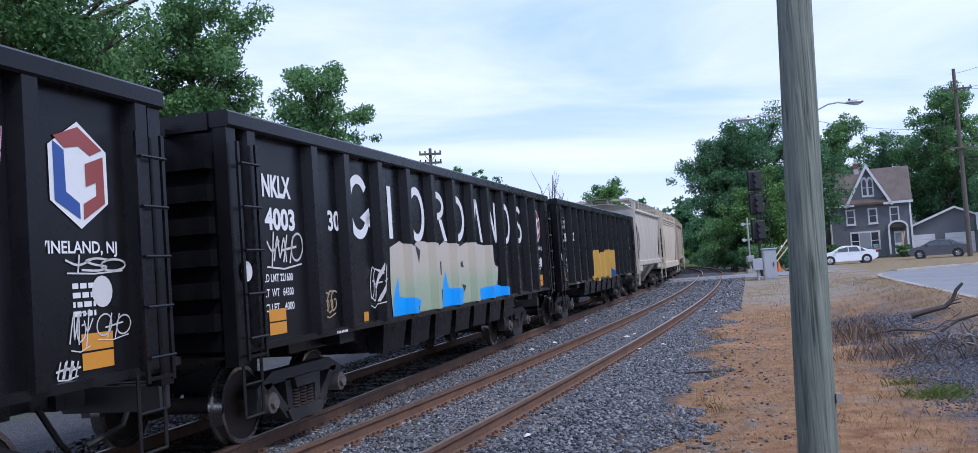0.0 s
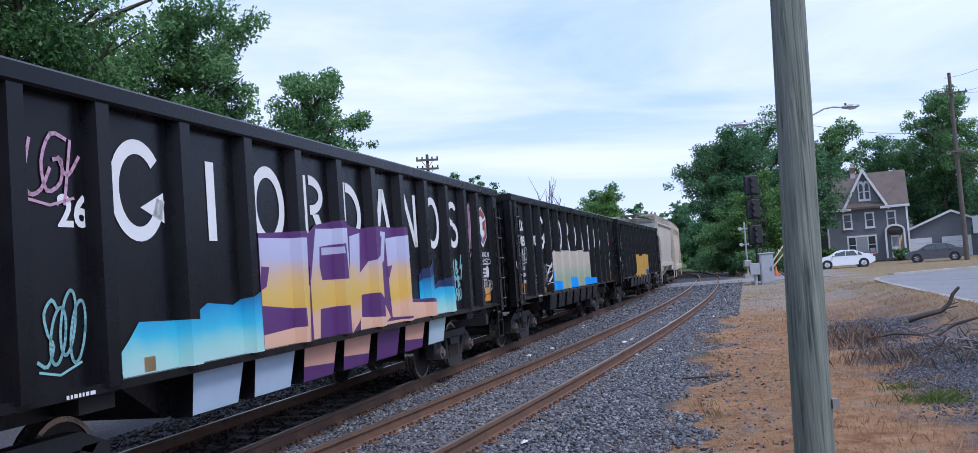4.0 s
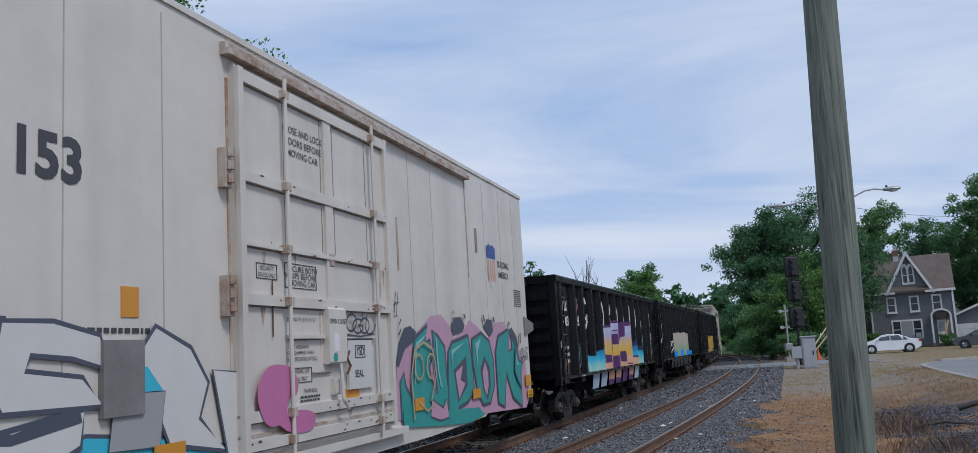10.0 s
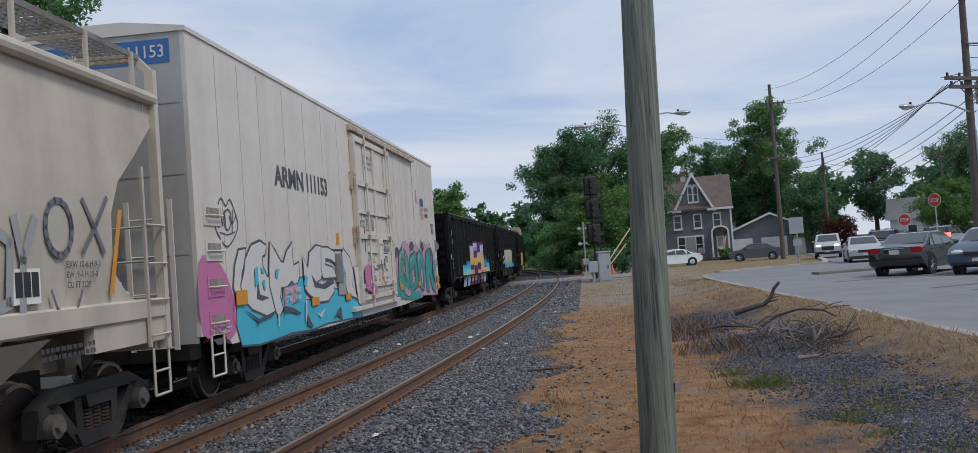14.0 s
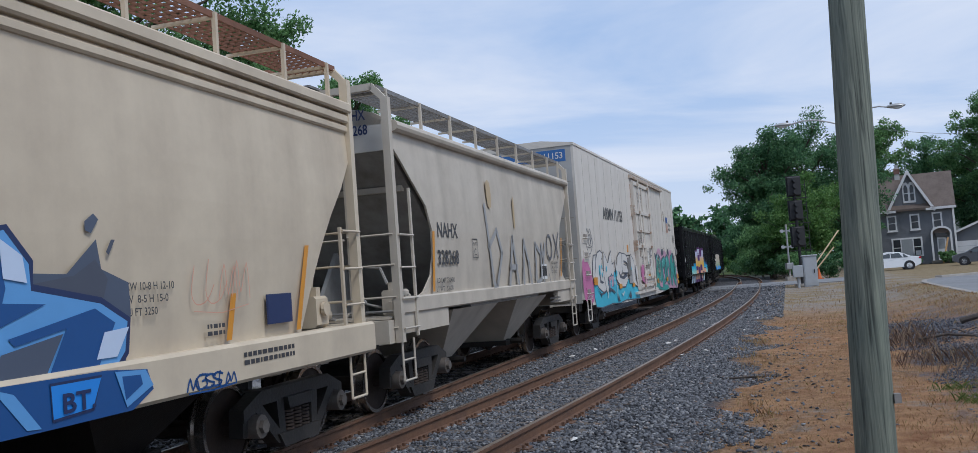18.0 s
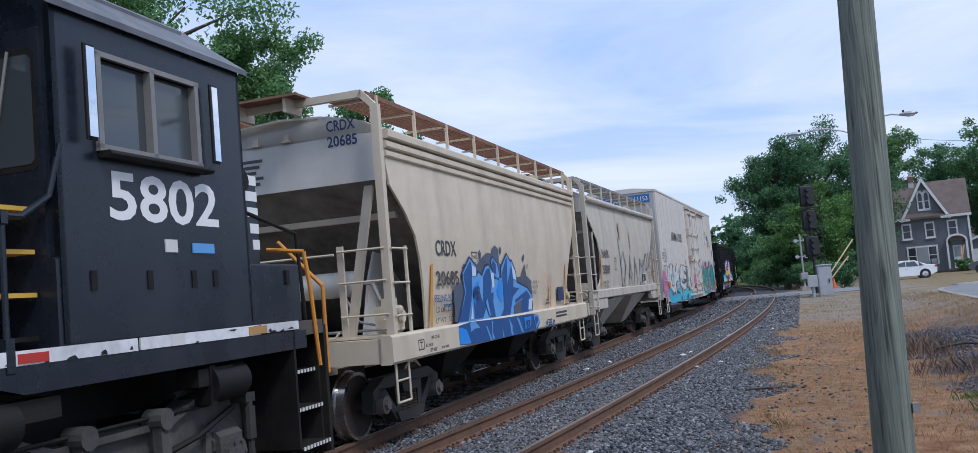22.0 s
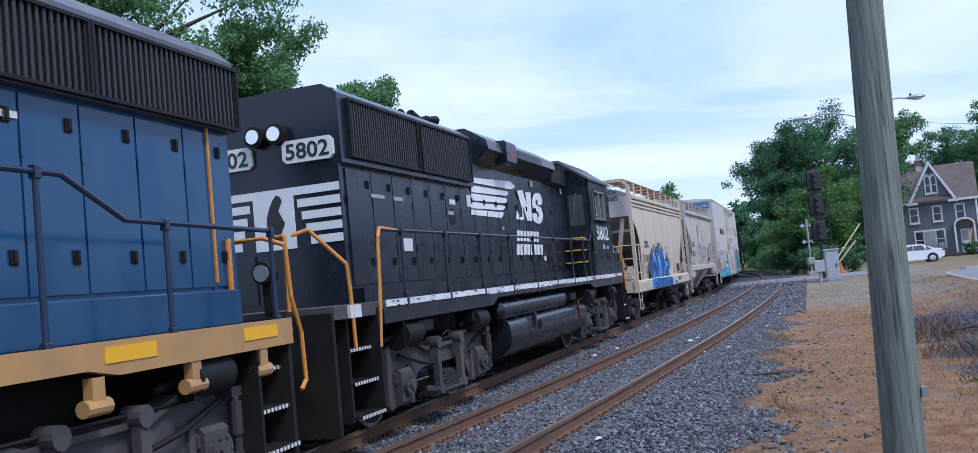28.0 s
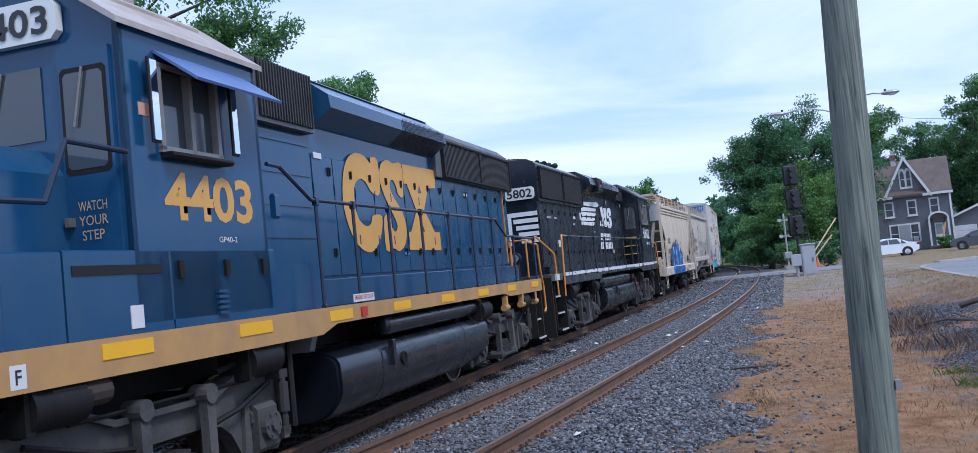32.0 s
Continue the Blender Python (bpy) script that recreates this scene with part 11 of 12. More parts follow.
    inner = [(1.95 + 1.15 + 0.95 * math.cos(a * math.pi / 12), 2.72 + 0.48 * math.sin(a * math.pi / 12)) for a in range(12, -1, -1)]
    part("porch_arch", Geo().slab(arch + inner, -1.2, -1.0), T, ob)
    part("porch_roof", Geo().slab(arch, -1.0, 0.0), M["roof_brown"], ob)
    for x in (2.05, 4.15):
        part("porch_post", Geo().box(x - 0.11, x + 0.11, -1.15, -0.95, 0.2, 2.75), T, ob)
    part("porch_floor", Geo().box(1.8, 4.4, -1.4, 0.0, 0, 0.28), M["concrete_dark"], ob)
    d = part("door", Geo().box(2.6, 3.6, -0.08, -0.01, 0.28, 2.35), T, ob, "white panelled front door")
    part("door_glass", Geo().box(2.75, 3.45, -0.09, -0.08, 1.3, 2.2), M["pane_pale"], d)
    part("transom", Geo().box(2.5, 3.7, -0.09, -0.01, 2.42, 2.75), M["pane_dark"], d)
    for k in range(3):
        part("porch_step", Geo().box(2.2, 4.0, -1.7 - 0.28 * k, -1.4 - 0.28 * k, 0, 0.24 - 0.08 * k), M["concrete_dark"], ob)
    part("leaning_board", Geo().add([(2.9, -2.4, 0.0), (3.1, -2.4, 0.0), (3.9, -1.3, 2.3), (3.7, -1.3, 2.3), (2.9, -2.46, 0.0), (3.1, -2.46, 0.0), (3.9, -1.36, 2.3), (3.7, -1.36, 2.3)], [(0, 1, 2, 3), (7, 6, 5, 4), (0, 4, 5, 1), (1, 5, 6, 2), (2, 6, 7, 3), (3, 7, 4, 0)]), P["tan"], ob)
    # lower wing behind
    part("side_wing", Geo().box(-6.4, -4.75, 2.0, 6.5, 0, 4.6), G, ob)
    part("wing_roof", Geo().prism([(1.7, 4.5), (6.8, 4.5), (6.8, 4.7), (4.2, 5.6), (1.7, 4.7)], -6.6, -4.75), M["roof_brown"], ob)
    # garage
    ga = thing("garage", "low grey gabled garage with white doors", "garage", pose(45.4, 90.4, -0.15, 0, 0, yaw))
    part("wall", Geo().slab([(-4.6, 0), (5.0, 0), (5.0, 2.6), (0.9, 4.5), (-4.6, 2.3)], 0.0, 6.0), G, ga)
    part("roof", Geo().add([(-4.9, -0.3, 2.25), (0.9, -0.3, 4.62), (0.9, 6.2, 4.62), (-4.9, 6.2, 2.25), (-4.9, -0.3, 2.1), (0.9, -0.3, 4.45), (0.9, 6.2, 4.45), (-4.9, 6.2, 2.1)], [(0, 1, 2, 3), (4, 7, 6, 5), (0, 4, 5, 1), (0, 3, 7, 4)]), M["roof_brown"], ga)
    part("roof", Geo().add([(0.9, -0.3, 4.62), (5.3, -0.3, 2.55), (5.3, 6.2, 2.55), (0.9, 6.2, 4.62), (0.9, -0.3, 4.45), (5.3, -0.3, 2.4), (5.3, 6.2, 2.4), (0.9, 6.2, 4.45)], [(0, 1, 2, 3), (4, 7, 6, 5), (0, 4, 5, 1), (1, 5, 6, 2)]), M["roof_brown"], ga)
    part("barge_board", Geo().add([(-4.95, -0.36, 2.3), (0.9, -0.36, 4.68), (5.35, -0.36, 2.6), (5.35, -0.36, 2.4), (0.9, -0.36, 4.46), (-4.95, -0.36, 2.08)], [(0, 1, 4, 5), (1, 2, 3, 4)]), T, ga)
    for x in (-3.6, -0.1):
        dd = part("garage_door", Geo().box(x, x + 2.6, -0.06, 0.0, 0.05, 2.05), T, ga, "white panelled garage door")
        for k in range(3):
            part("panel_line", Geo().box(x + 0.05, x + 2.55, -0.068, -0.06, 0.52 + 0.5 * k, 0.55 + 0.5 * k), M["cabinet_grey"], dd)
    part("garage_door", Geo().box(3.2, 4.3, -0.06, 0.0, 0.05, 2.0), T, ga, "white side door")


M["trim_white"] = mat("trim_white", (0.70, 0.70, 0.70), 0.5, amount=0.15, scale=4)
M["chimney_white"] = mat("whitewashed_brick", (0.6, 0.58, 0.55), 0.8, amount=0.4, scale=8)
M["chimney_brick"] = mat("chimney_brick", (0.22, 0.12, 0.09), 0.85, amount=0.4, scale=8)
M["pane_dark"] = mat("dark_pane", (0.03, 0.035, 0.04), 0.08, amount=0.1)
M["pane_pale"] = mat("curtained_pane", (0.32, 0.34, 0.35), 0.15, amount=0.2, scale=2)
house()


def far_house(x, y, w, h, yaw, m, label):
    ob = thing("house", label, "house", pose(x, y, -0.2, 0, 0, yaw))
    part("wall", Geo().box(-w, w, 0, 6, 0, h), m, ob)
    part("roof", Geo().prism([(-0.4, h), (3, h + 2.2), (6.4, h)], -w - 0.4, w + 0.4), M["roof_grey"], ob)
    for x0 in (-0.6 * w, 0.0, 0.6 * w):
        win = part("window", Geo().box(x0 - 0.5, x0 + 0.5, -0.05, 0, h * 0.4, h * 0.4 + 1.2), M["trim_white"], ob)
        part("pane", Geo().box(x0 - 0.38, x0 + 0.38, -0.06, -0.05, h * 0.4 + 0.1, h * 0.4 + 1.1), M["pane_dark"], win)


M["roof_grey"] = mat("roof_grey", (0.17, 0.17, 0.175), 0.85, amount=0.3, scale=4)
M["wall_white"] = mat("siding_white", (0.6, 0.61, 0.62), 0.6, amount=0.15, scale=3)
far_house(59.5, 80.0, 5.0, 2.9, -38, M["wall_white"], "white single-storey house among trees")
far_house(50.5, 108.0, 4.0, 5.2, -30, M["wall_white"], "pale house behind the trees")
far_house(72.0, 84.0, 6.0, 3.4, -45, M["wall_white"], "white building behind parked cars")


# ---- cars ----
def car_shell(prof, half, tuck):
    """A body from a side outline (x, z), narrowed towards the roof by tuck."""
    zs = [p[1] for p in prof]
    zb, zt = min(zs), max(zs)
    g = Geo()
    n = len(prof)
    rows = []
    for y in (-1, -0.93, 0.93, 1):
        rows.append([(x * (0.985 if abs(y) == 1 else 1.0), y * (half - tuck * smooth(0.8, zt, z)), z if abs(y) < 1 else z - 0.03 * smooth(zb, zt, z)) for x, z in prof])
    for r in rows:
        g.v += r
    for j in range(3):
        for i in range(n):
            a, b = j * n + i, j * n + (i + 1) % n
            g.f.append((a, b, b + n, a + n))
    g.f += [tuple(range(n))[::-1], tuple(range(3 * n, 4 * n))]
    return g


SEDAN = [(-2.25, 0.42), (-2.28, 0.72), (-2.22, 0.98), (-1.55, 1.06), (-0.75, 1.42), (0.15, 1.46), (0.55, 1.40), (1.25, 1.02), (2.05, 0.86), (2.25, 0.66), (2.26, 0.40), (1.85, 0.22), (-1.85, 0.24)]
SUV = [(-2.28, 0.48), (-2.32, 0.85), (-2.25, 1.15), (-2.05, 1.66), (-1.4, 1.76), (0.2, 1.74), (0.55, 1.66), (1.15, 1.18), (2.05, 1.04), (2.28, 0.8), (2.3, 0.48), (1.9, 0.28), (-1.9, 0.30)]
WH_T = Geo().ring((0, 0, 0), 0.21, 0.33, -0.1, 0.1, 24).mesh("tyre", M["wire"])
WH_R = Geo().rod((0, -0.07, 0), (0, 0.07, 0), 0.215, 18)
for k in range(5):
    a = 2 * math.pi * k / 5
    WH_R.rod((0, -0.075, 0), (0.19 * math.cos(a), -0.085, 0.19 * math.sin(a)), 0.03, 5)
WH_R = WH_R.mesh("rim", M["galv"])
TAIL = mat("tail_lamp_red", (0.40, 0.01, 0.012), 0.2, amount=0.1)
BRAKELIT = bpy.data.materials.new("lit_brake_lamp")
BRAKELIT.use_nodes = True
BRAKELIT.node_tree.nodes["Principled BSDF"].inputs["Emission Color"].default_value = (1, 0.04, 0.02, 1)
BRAKELIT.node_tree.nodes["Principled BSDF"].inputs["Emission Strength"].default_value = 4.0
HEADLIT = bpy.data.materials.new("lit_headlamp")
HEADLIT.use_nodes = True
HEADLIT.node_tree.nodes["Principled BSDF"].inputs["Emission Color"].default_value = (1, 0.97, 0.9, 1)
HEADLIT.node_tree.nodes["Principled BSDF"].inputs["Emission Strength"].default_value = 3.0


def road_car(label, paint, m, suv=False, brakes=False, lamps=False):
    ob = thing("car", label, "car", m, group="cars on the street")
    prof = SUV if suv else SEDAN
    half, tuck = (0.92, 0.14) if suv else (0.90, 0.20)
    part("body", car_shell(prof, half, tuck), paint, ob, smooth=True)
    zt = max(p[1] for p in prof)
    belt = 1.14 if suv else 0.99

    def side_y(z):
        return half - tuck * smooth(0.8, zt, z) + 0.008

    for s in (-1, 1):
        quads = [[(-1.95, belt), (-1.15, belt), (-1.15, zt - 0.14), (-1.85, zt - 0.2)], [(-1.08, belt), (-0.1, belt), (-0.1, zt - 0.12), (-1.08, zt - 0.13)], [(-0.04, belt), (0.95, belt), (0.42, zt - 0.13), (-0.04, zt - 0.12)]] if suv else [[(-1.35, belt), (-1.0, belt), (-1.0, zt - 0.16), (-0.82, zt - 0.12)][:3], [(-0.95, belt), (-0.1, belt), (-0.1, zt - 0.10), (-0.72, zt - 0.11)], [(-0.04, belt), (0.98, belt), (0.5, zt - 0.13), (-0.04, zt - 0.10)]]
        for q in quads:
            pts = [(x, s * side_y(z), z) for x, z in q]
            part("side_window", Geo().add(pts, [tuple(range(len(pts)))]), GLASS, ob)
        part("door_mirror", Geo().ball((0.85, s * (half + 0.08), belt + 0.06), 0.09, 0.1, 0.07, 8, 5), paint, ob)
        for x in (-0.2, -1.15):
            part("door_handle", Geo().box(x, x + 0.16, *sorted((s * half, s * (half + 0.02))), belt - 0.14, belt - 0.11), paint, ob)
        part("headlight", Geo().ball((2.12, s * 0.62, 0.72 if not suv else 0.9), 0.16, 0.2, 0.09, 10, 6), HEADLIT if lamps else LAMP_GLASS, ob)
        part("tail_light", Geo().box(-2.30 if suv else -2.27, -2.1, *sorted((s * 0.52, s * 0.9)), 0.80 if not suv else 0.95, 0.97 if not suv else 1.25, 0.03), BRAKELIT if brakes else TAIL, ob)
        for x in (-1.38, 1.38):
            w = part("wheel", WH_T, None, ob, at=pose(x, s * (half - 0.09), 0.33))
            part("rim", WH_R, None, w, at=pose(0, 0, 0, 0, 0, 0 if s < 0 else 180))
            part("wheel_arch", Geo().ring((x, 0, 0.33), 0.33, 0.40, *sorted((s * (half - 0.2), s * (half + 0.006))), n=20), M["signal_black"], ob)
    if suv:
        part("rear_window", Geo().add([(-2.30, -0.62, 1.18), (-2.30, 0.62, 1.18), (-2.09, 0.56, 1.62), (-2.09, -0.56, 1.62)], [(0, 1, 2, 3)]), GLASS, ob)
        part("windscreen", Geo().add([(1.17, -0.72, 1.20), (1.17, 0.72, 1.20), (0.58, 0.62, 1.66), (0.58, -0.62, 1.66)], [(0, 1, 2, 3)]), GLASS, ob)
        part("roof_rail", Geo().rod((-1.6, -0.68, 1.80), (0.1, -0.68, 1.79), 0.025, 6).rod((-1.6, 0.68, 1.80), (0.1, 0.68, 1.79), 0.025, 6), M["signal_black"], ob)
    else:
        part("rear_window", Geo().add([(-1.50, -0.68, 1.10), (-1.50, 0.68, 1.10), (-0.80, 0.58, 1.42), (-0.80, -0.58, 1.42)], [(0, 1, 2, 3)]), GLASS, ob)
        part("windscreen", Geo().add([(1.22, -0.72, 1.06), (1.22, 0.72, 1.06), (0.58, 0.60, 1.40), (0.58, -0.60, 1.40)], [(0, 1, 2, 3)]), GLASS, ob)
    zc = 0.62 if not suv else 0.72
    part("number_plate", Geo().box(-2.30 if not suv else -2.34, -2.27, -0.17, 0.17, zc + 0.12, zc + 0.27), P["bone"], ob)
    part("front_plate", Geo().box(2.26, 2.30, -0.17, 0.17, 0.42, 0.53), P["bone"], ob)
    part("grille", Geo().box(2.20, 2.27 if not suv else 2.31, -0.42, 0.42, 0.58, 0.72 if not suv else 0.85), M["signal_black"], ob)
    part("bumper", Geo().box(-2.30 if not suv else -2.34, -2.1, -0.8, 0.8, 0.36, 0.46, 0.02).box(2.1, 2.29 if not suv else 2.32, -0.8, 0.8, 0.32, 0.40, 0.02), M["signal_black"], ob)
    part("bright_strip", Geo().box(-2.295 if not suv else -2.33, -2.25, -0.34, 0.34, 0.92 if not suv else 1.08, 0.955 if not suv else 1.12), M["galv"], ob)
    return ob


def paintwork(name, c):
    return mat(name, c, 0.22, dark=tuple(v * 0.9 for v in c), amount=0.15, scale=2, coat=0.6, spec=0.6)


BLACKCAR, BLUECAR, SILVER, WHITECAR, DARKCAR = paintwork("car_black", (0.015, 0.016, 0.017)), paintwork("car_blue", (0.04, 0.07, 0.12)), paintwork("car_silver", (0.40, 0.41, 0.42)), paintwork("car_white", (0.74, 0.75, 0.76)), paintwork("car_midnight", (0.012, 0.013, 0.02))
road_car("black saloon with red tail lamps waiting in the road", BLACKCAR, pose(20.75, 29.5, road_z(34), 0, 0, 35))
road_car("blue-grey saloon waiting behind in the road", BLUECAR, pose(21.55, 26.6, road_z(30), 0, 0, 217))
road_car("white saloon parked on the grass by the house", WHITECAR, pose(29.0, 74.0, ground_z(79.1, 7.5), 0, 0, 165))
road_car("dark saloon parked before the garage", DARKCAR, pose(36.6, 74.2, ground_z(81.4, 14.7), 0, 0, 150))
road_car("dark sport utility car with lit brake lamps", DARKCAR, pose(38.3, 58.0, road_z(64), 0, 0, 50), suv=True, brakes=True)
road_car("black sport utility car waiting in line", DARKCAR, pose(42.6, 57.6, road_z(66), 0, 0, 40), suv=True, brakes=True)
road_car("white sport utility car in the street", WHITECAR, pose(44.5, 51.0, road_z(60), 0, 0, 30), suv=True, brakes=True)
road_car("pale car beyond the power pole", SILVER, pose(44.5, 46.8, road_z(56), 0, 0, 200))
SILVERCAR = road_car("silver saloon driving across the junction", SILVER, pose(35.5, 59.0, road_z(66), 0, 0, 230))
GREYSUV = road_car("grey sport utility car driving up with lit headlamps", SILVER, pose(37, 65, road_z(72), 0, 0, 240), suv=True, lamps=True)


# ---- trees and plants ----
def leaf_mat(name, cols):
    return island_mat(name, cols, 0.55, 0.5)


LEAF_DARK = leaf_mat("leaves_dark", [(0.0, (0.042, 0.105, 0.052)), (0.5, (0.085, 0.195, 0.092)), (1.0, (0.160, 0.315, 0.140))])
LEAF_MID = leaf_mat("leaves_green", [(0.0, (0.066, 0.140, 0.055)), (0.5, (0.130, 0.265, 0.100)), (1.0, (0.23, 0.40, 0.16))])
LEAF_LIGHT = leaf_mat("leaves_light", [(0.0, (0.055, 0.129, 0.036)), (0.5, (0.111, 0.230, 0.062)), (1.0, (0.198, 0.338, 0.110))])
LEAF_RED = leaf_mat("leaves_red", [(0.0, (0.04, 0.012, 0.012)), (0.5, (0.085, 0.026, 0.022)), (1.0, (0.13, 0.05, 0.035))])
LEAF_WEED = leaf_mat("leaves_weed", [(0.0, (0.07, 0.10, 0.025)), (0.5, (0.12, 0.165, 0.04)), (1.0, (0.19, 0.20, 0.08))])


def leaf_cloud(centres, radii, count, size, seed, flat_=0.75, plain=False):
    """Leaves, as bent quads or as plain triangles far off, scattered in clumps."""
    rs = np.random.RandomState(seed)
    centres, radii = np.array(centres, float), np.array(radii, float)
    w = radii**2 / (radii**2).sum()
    k = rs.choice(len(centres), count, p=w)
    d = rs.randn(count, 3)
    d /= np.linalg.norm(d, axis=1)[:, None]
    r = radii[k] * (0.15 + 1.0 * rs.rand(count) ** 0.7)
    p = centres[k] + d * r[:, None] * np.array([1, 1, flat_])
    a = rs.randn(count, 3)
    a /= np.linalg.norm(a, axis=1)[:, None]
    up = rs.randn(count, 3) * 0.7 + d * 0.4 + np.array([0, 0, 0.6])
    b = np.cross(a, up)
    b /= np.linalg.norm(b, axis=1)[:, None] + 1e-9
    s = size * (0.6 + 0.8 * rs.rand(count))[:, None]
    if plain:
        q = np.stack([p - a * s, p + a * s * 0.6 - b * s * 0.6, p + a * s * 0.6 + b * s * 0.6], 1)
        return mesh_from(q.reshape(-1, 3), np.arange(count * 3).reshape(-1, 3))
    nrm = np.cross(a, b)
    q = np.stack([p - a * s, p - b * s * 0.5 + nrm * s * 0.12, p + a * s, p + b * s * 0.5 + nrm * s * 0.12], 1)
    return mesh_from(q.reshape(-1, 3), np.arange(count * 4).reshape(-1, 4))


def tree(x, y, z0, height, crown_r, crown_z, leaves, count, size, seed, label, trunk_r=None, spread=(1, 1, 1.1), clumps=120, open_=0.2):
    """A trunk with limbs that fork into sprays of leaves; open_: how far apart the sprays stand."""
    rng = random.Random(seed)
    ob = thing("tree", label, "tree", pose(x, y, z0), group="broadleaf trees")
    tr = trunk_r or height * 0.022
    g = Geo()
    top = Vector((rng.uniform(-0.3, 0.3), rng.uniform(-0.3, 0.3), crown_z + 0.45 * crown_r))
    pts = [Vector((0, 0, -0.3))] + [Vector((top.x * k / 4 + rng.uniform(-0.15, 0.15), top.y * k / 4 + rng.uniform(-0.15, 0.15), top.z * k / 4)) for k in range(1, 5)]
    for k, (a, b) in enumerate(zip(pts, pts[1:])):
        g.rod(a, b, tr * (1 - 0.2 * k), 9, tr * (0.8 - 0.2 * k))
    centres, radii = [], []
    limbs = Geo()
    n = max(9, clumps // 7)
    for i in range(n):
        u = -0.75 + 1.7 * (i + rng.random()) / n
        th = i * 2.39996 + rng.uniform(-0.5, 0.5)
        w = math.sqrt(max(0.06, 1 - u * u))
        rr = crown_r * rng.uniform(0.62, 0.98) * (1 + 0.3 * noise.noise(Vector((math.cos(th) * 1.5, math.sin(th) * 1.5, u * 2 + seed))))
        tip = Vector((rr * w * math.cos(th) * spread[0], rr * w * math.sin(th) * spread[1], crown_z + rr * u * spread[2]))
        t = min(max((tip.z - crown_r * 0.55) / top.z, 0.25), 0.97)
        k = min(int(t * 4), 3)
        base = pts[k].lerp(pts[k + 1], t * 4 - k)
        mid = base.lerp(tip, 0.5) + Vector((rng.uniform(-0.1, 0.1), rng.uniform(-0.1, 0.1), 0.06)) * crown_r
        limbs.rod(base, mid, tr * 0.34, 6, tr * 0.18)
        limbs.rod(mid, tip, tr * 0.18, 5, tr * 0.05)
        for j in range(7):
            f = rng.uniform(0.05, 1.0) ** 0.7
            c = (base.lerp(mid, f * 2) if f < 0.5 else mid.lerp(tip, f * 2 - 1)) + Vector((rng.gauss(0, 1), rng.gauss(0, 1), rng.gauss(0, 0.7))) * crown_r * 0.13
            centres.append(c)
            radii.append(crown_r * rng.uniform(0.11, 0.25) * (1.12 - 0.45 * open_))
            if j < 3:
                limbs.rod(mid.lerp(tip, 0.3 * j), c, tr * 0.09, 4, tr * 0.03)
    part("trunk", g, M["bark"], ob, smooth=True)
    part("branching", limbs, M["bark"], ob)
    me = leaf_cloud(centres, radii, count, size, seed, 0.72, plain=math.hypot(x, y) > 45)
    me.materials.append(leaves)
    part("crown", me, None, ob)
    return ob


# behind the train
tree(-12.5, 24.5, -0.4, 15.5, 5.2, 10.4, LEAF_MID, 76000, 0.075, 1, "large dark green tree behind the train", 0.42, (1.1, 0.9, 1.0), 210, 0.45)
tree(-17.5, 22.0, -0.4, 15.0, 5.0, 9.8, LEAF_MID, 40000, 0.085, 2, "large dark green tree behind the train", 0.4, (1.1, 1.0, 1.1), 170)
tree(-8.3, 27.5, -0.4, 11.0, 2.45, 8.6, LEAF_MID, 34000, 0.065, 3, "mid-green tree behind the train", 0.25, (0.9, 1.0, 1.15), 130)
tree(-6.75, 38.0, -0.4, 11.6, 2.45, 8.9, LEAF_MID, 22000, 0.075, 4, "round-topped green tree behind the train", 0.25, (0.85, 1, 1.15), 110, 0.3)
tree(-5.7, 53.0, -0.4, 9.8, 1.9, 7.0, LEAF_MID, 7000, 0.11, 5, "green tree behind the train", 0.2, open_=0.5)
tree(-8.5, 46.0, -0.4, 9.4, 2.4, 6.2, LEAF_DARK, 8000, 0.11, 6, "dark tree behind the train", 0.2)
tree(-1.2, 60.0, -0.4, 9.9, 2.0, 7.5, LEAF_MID, 6000, 0.11, 7, "green tree with open crown behind the train", 0.2, (1, 1, 1.1), 70, 0.8)
tree(1.2, 66.0, -0.4, 8.2, 1.8, 6.2, LEAF_DARK, 5000, 0.11, 8, "dark green tree behind the train", 0.2, open_=0.6)
tree(9.8, 80.0, -0.4, 8.8, 3.1, 5.6, LEAF_LIGHT, 14000, 0.12, 9, "bright green tree behind the train", 0.25, (1.2, 1, 0.9))
tree(12.4, 94.0, -0.4, 10.2, 3.0, 7.2, LEAF_MID, 12000, 0.13, 10, "green tree at the bend of the line", 0.25)
tree(4.5, 84.0, -0.4, 8.0, 3.4, 4.6, LEAF_MID, 10000, 0.14, 11, "green tree behind the train", 0.25)
tree(12.5, 112.0, -0.4, 8.0, 3.4, 4.2, LEAF_MID, 9000, 0.17, 12, "green tree closing the view of the line", 0.25)
p = spot(124, -5.5)
tree(p.x, p.y, -0.4, 8.0, 3.8, 4.6, LEAF_DARK, 12000, 0.17, 13, "dark green tree closing the view of the line", 0.25)
p = spot(134, -11.5)
tree(p.x, p.y, -0.4, 5.5, 3.6, 2.8, LEAF_LIGHT, 9000, 0.17, 14, "light green tree closing the view of the line", 0.2)
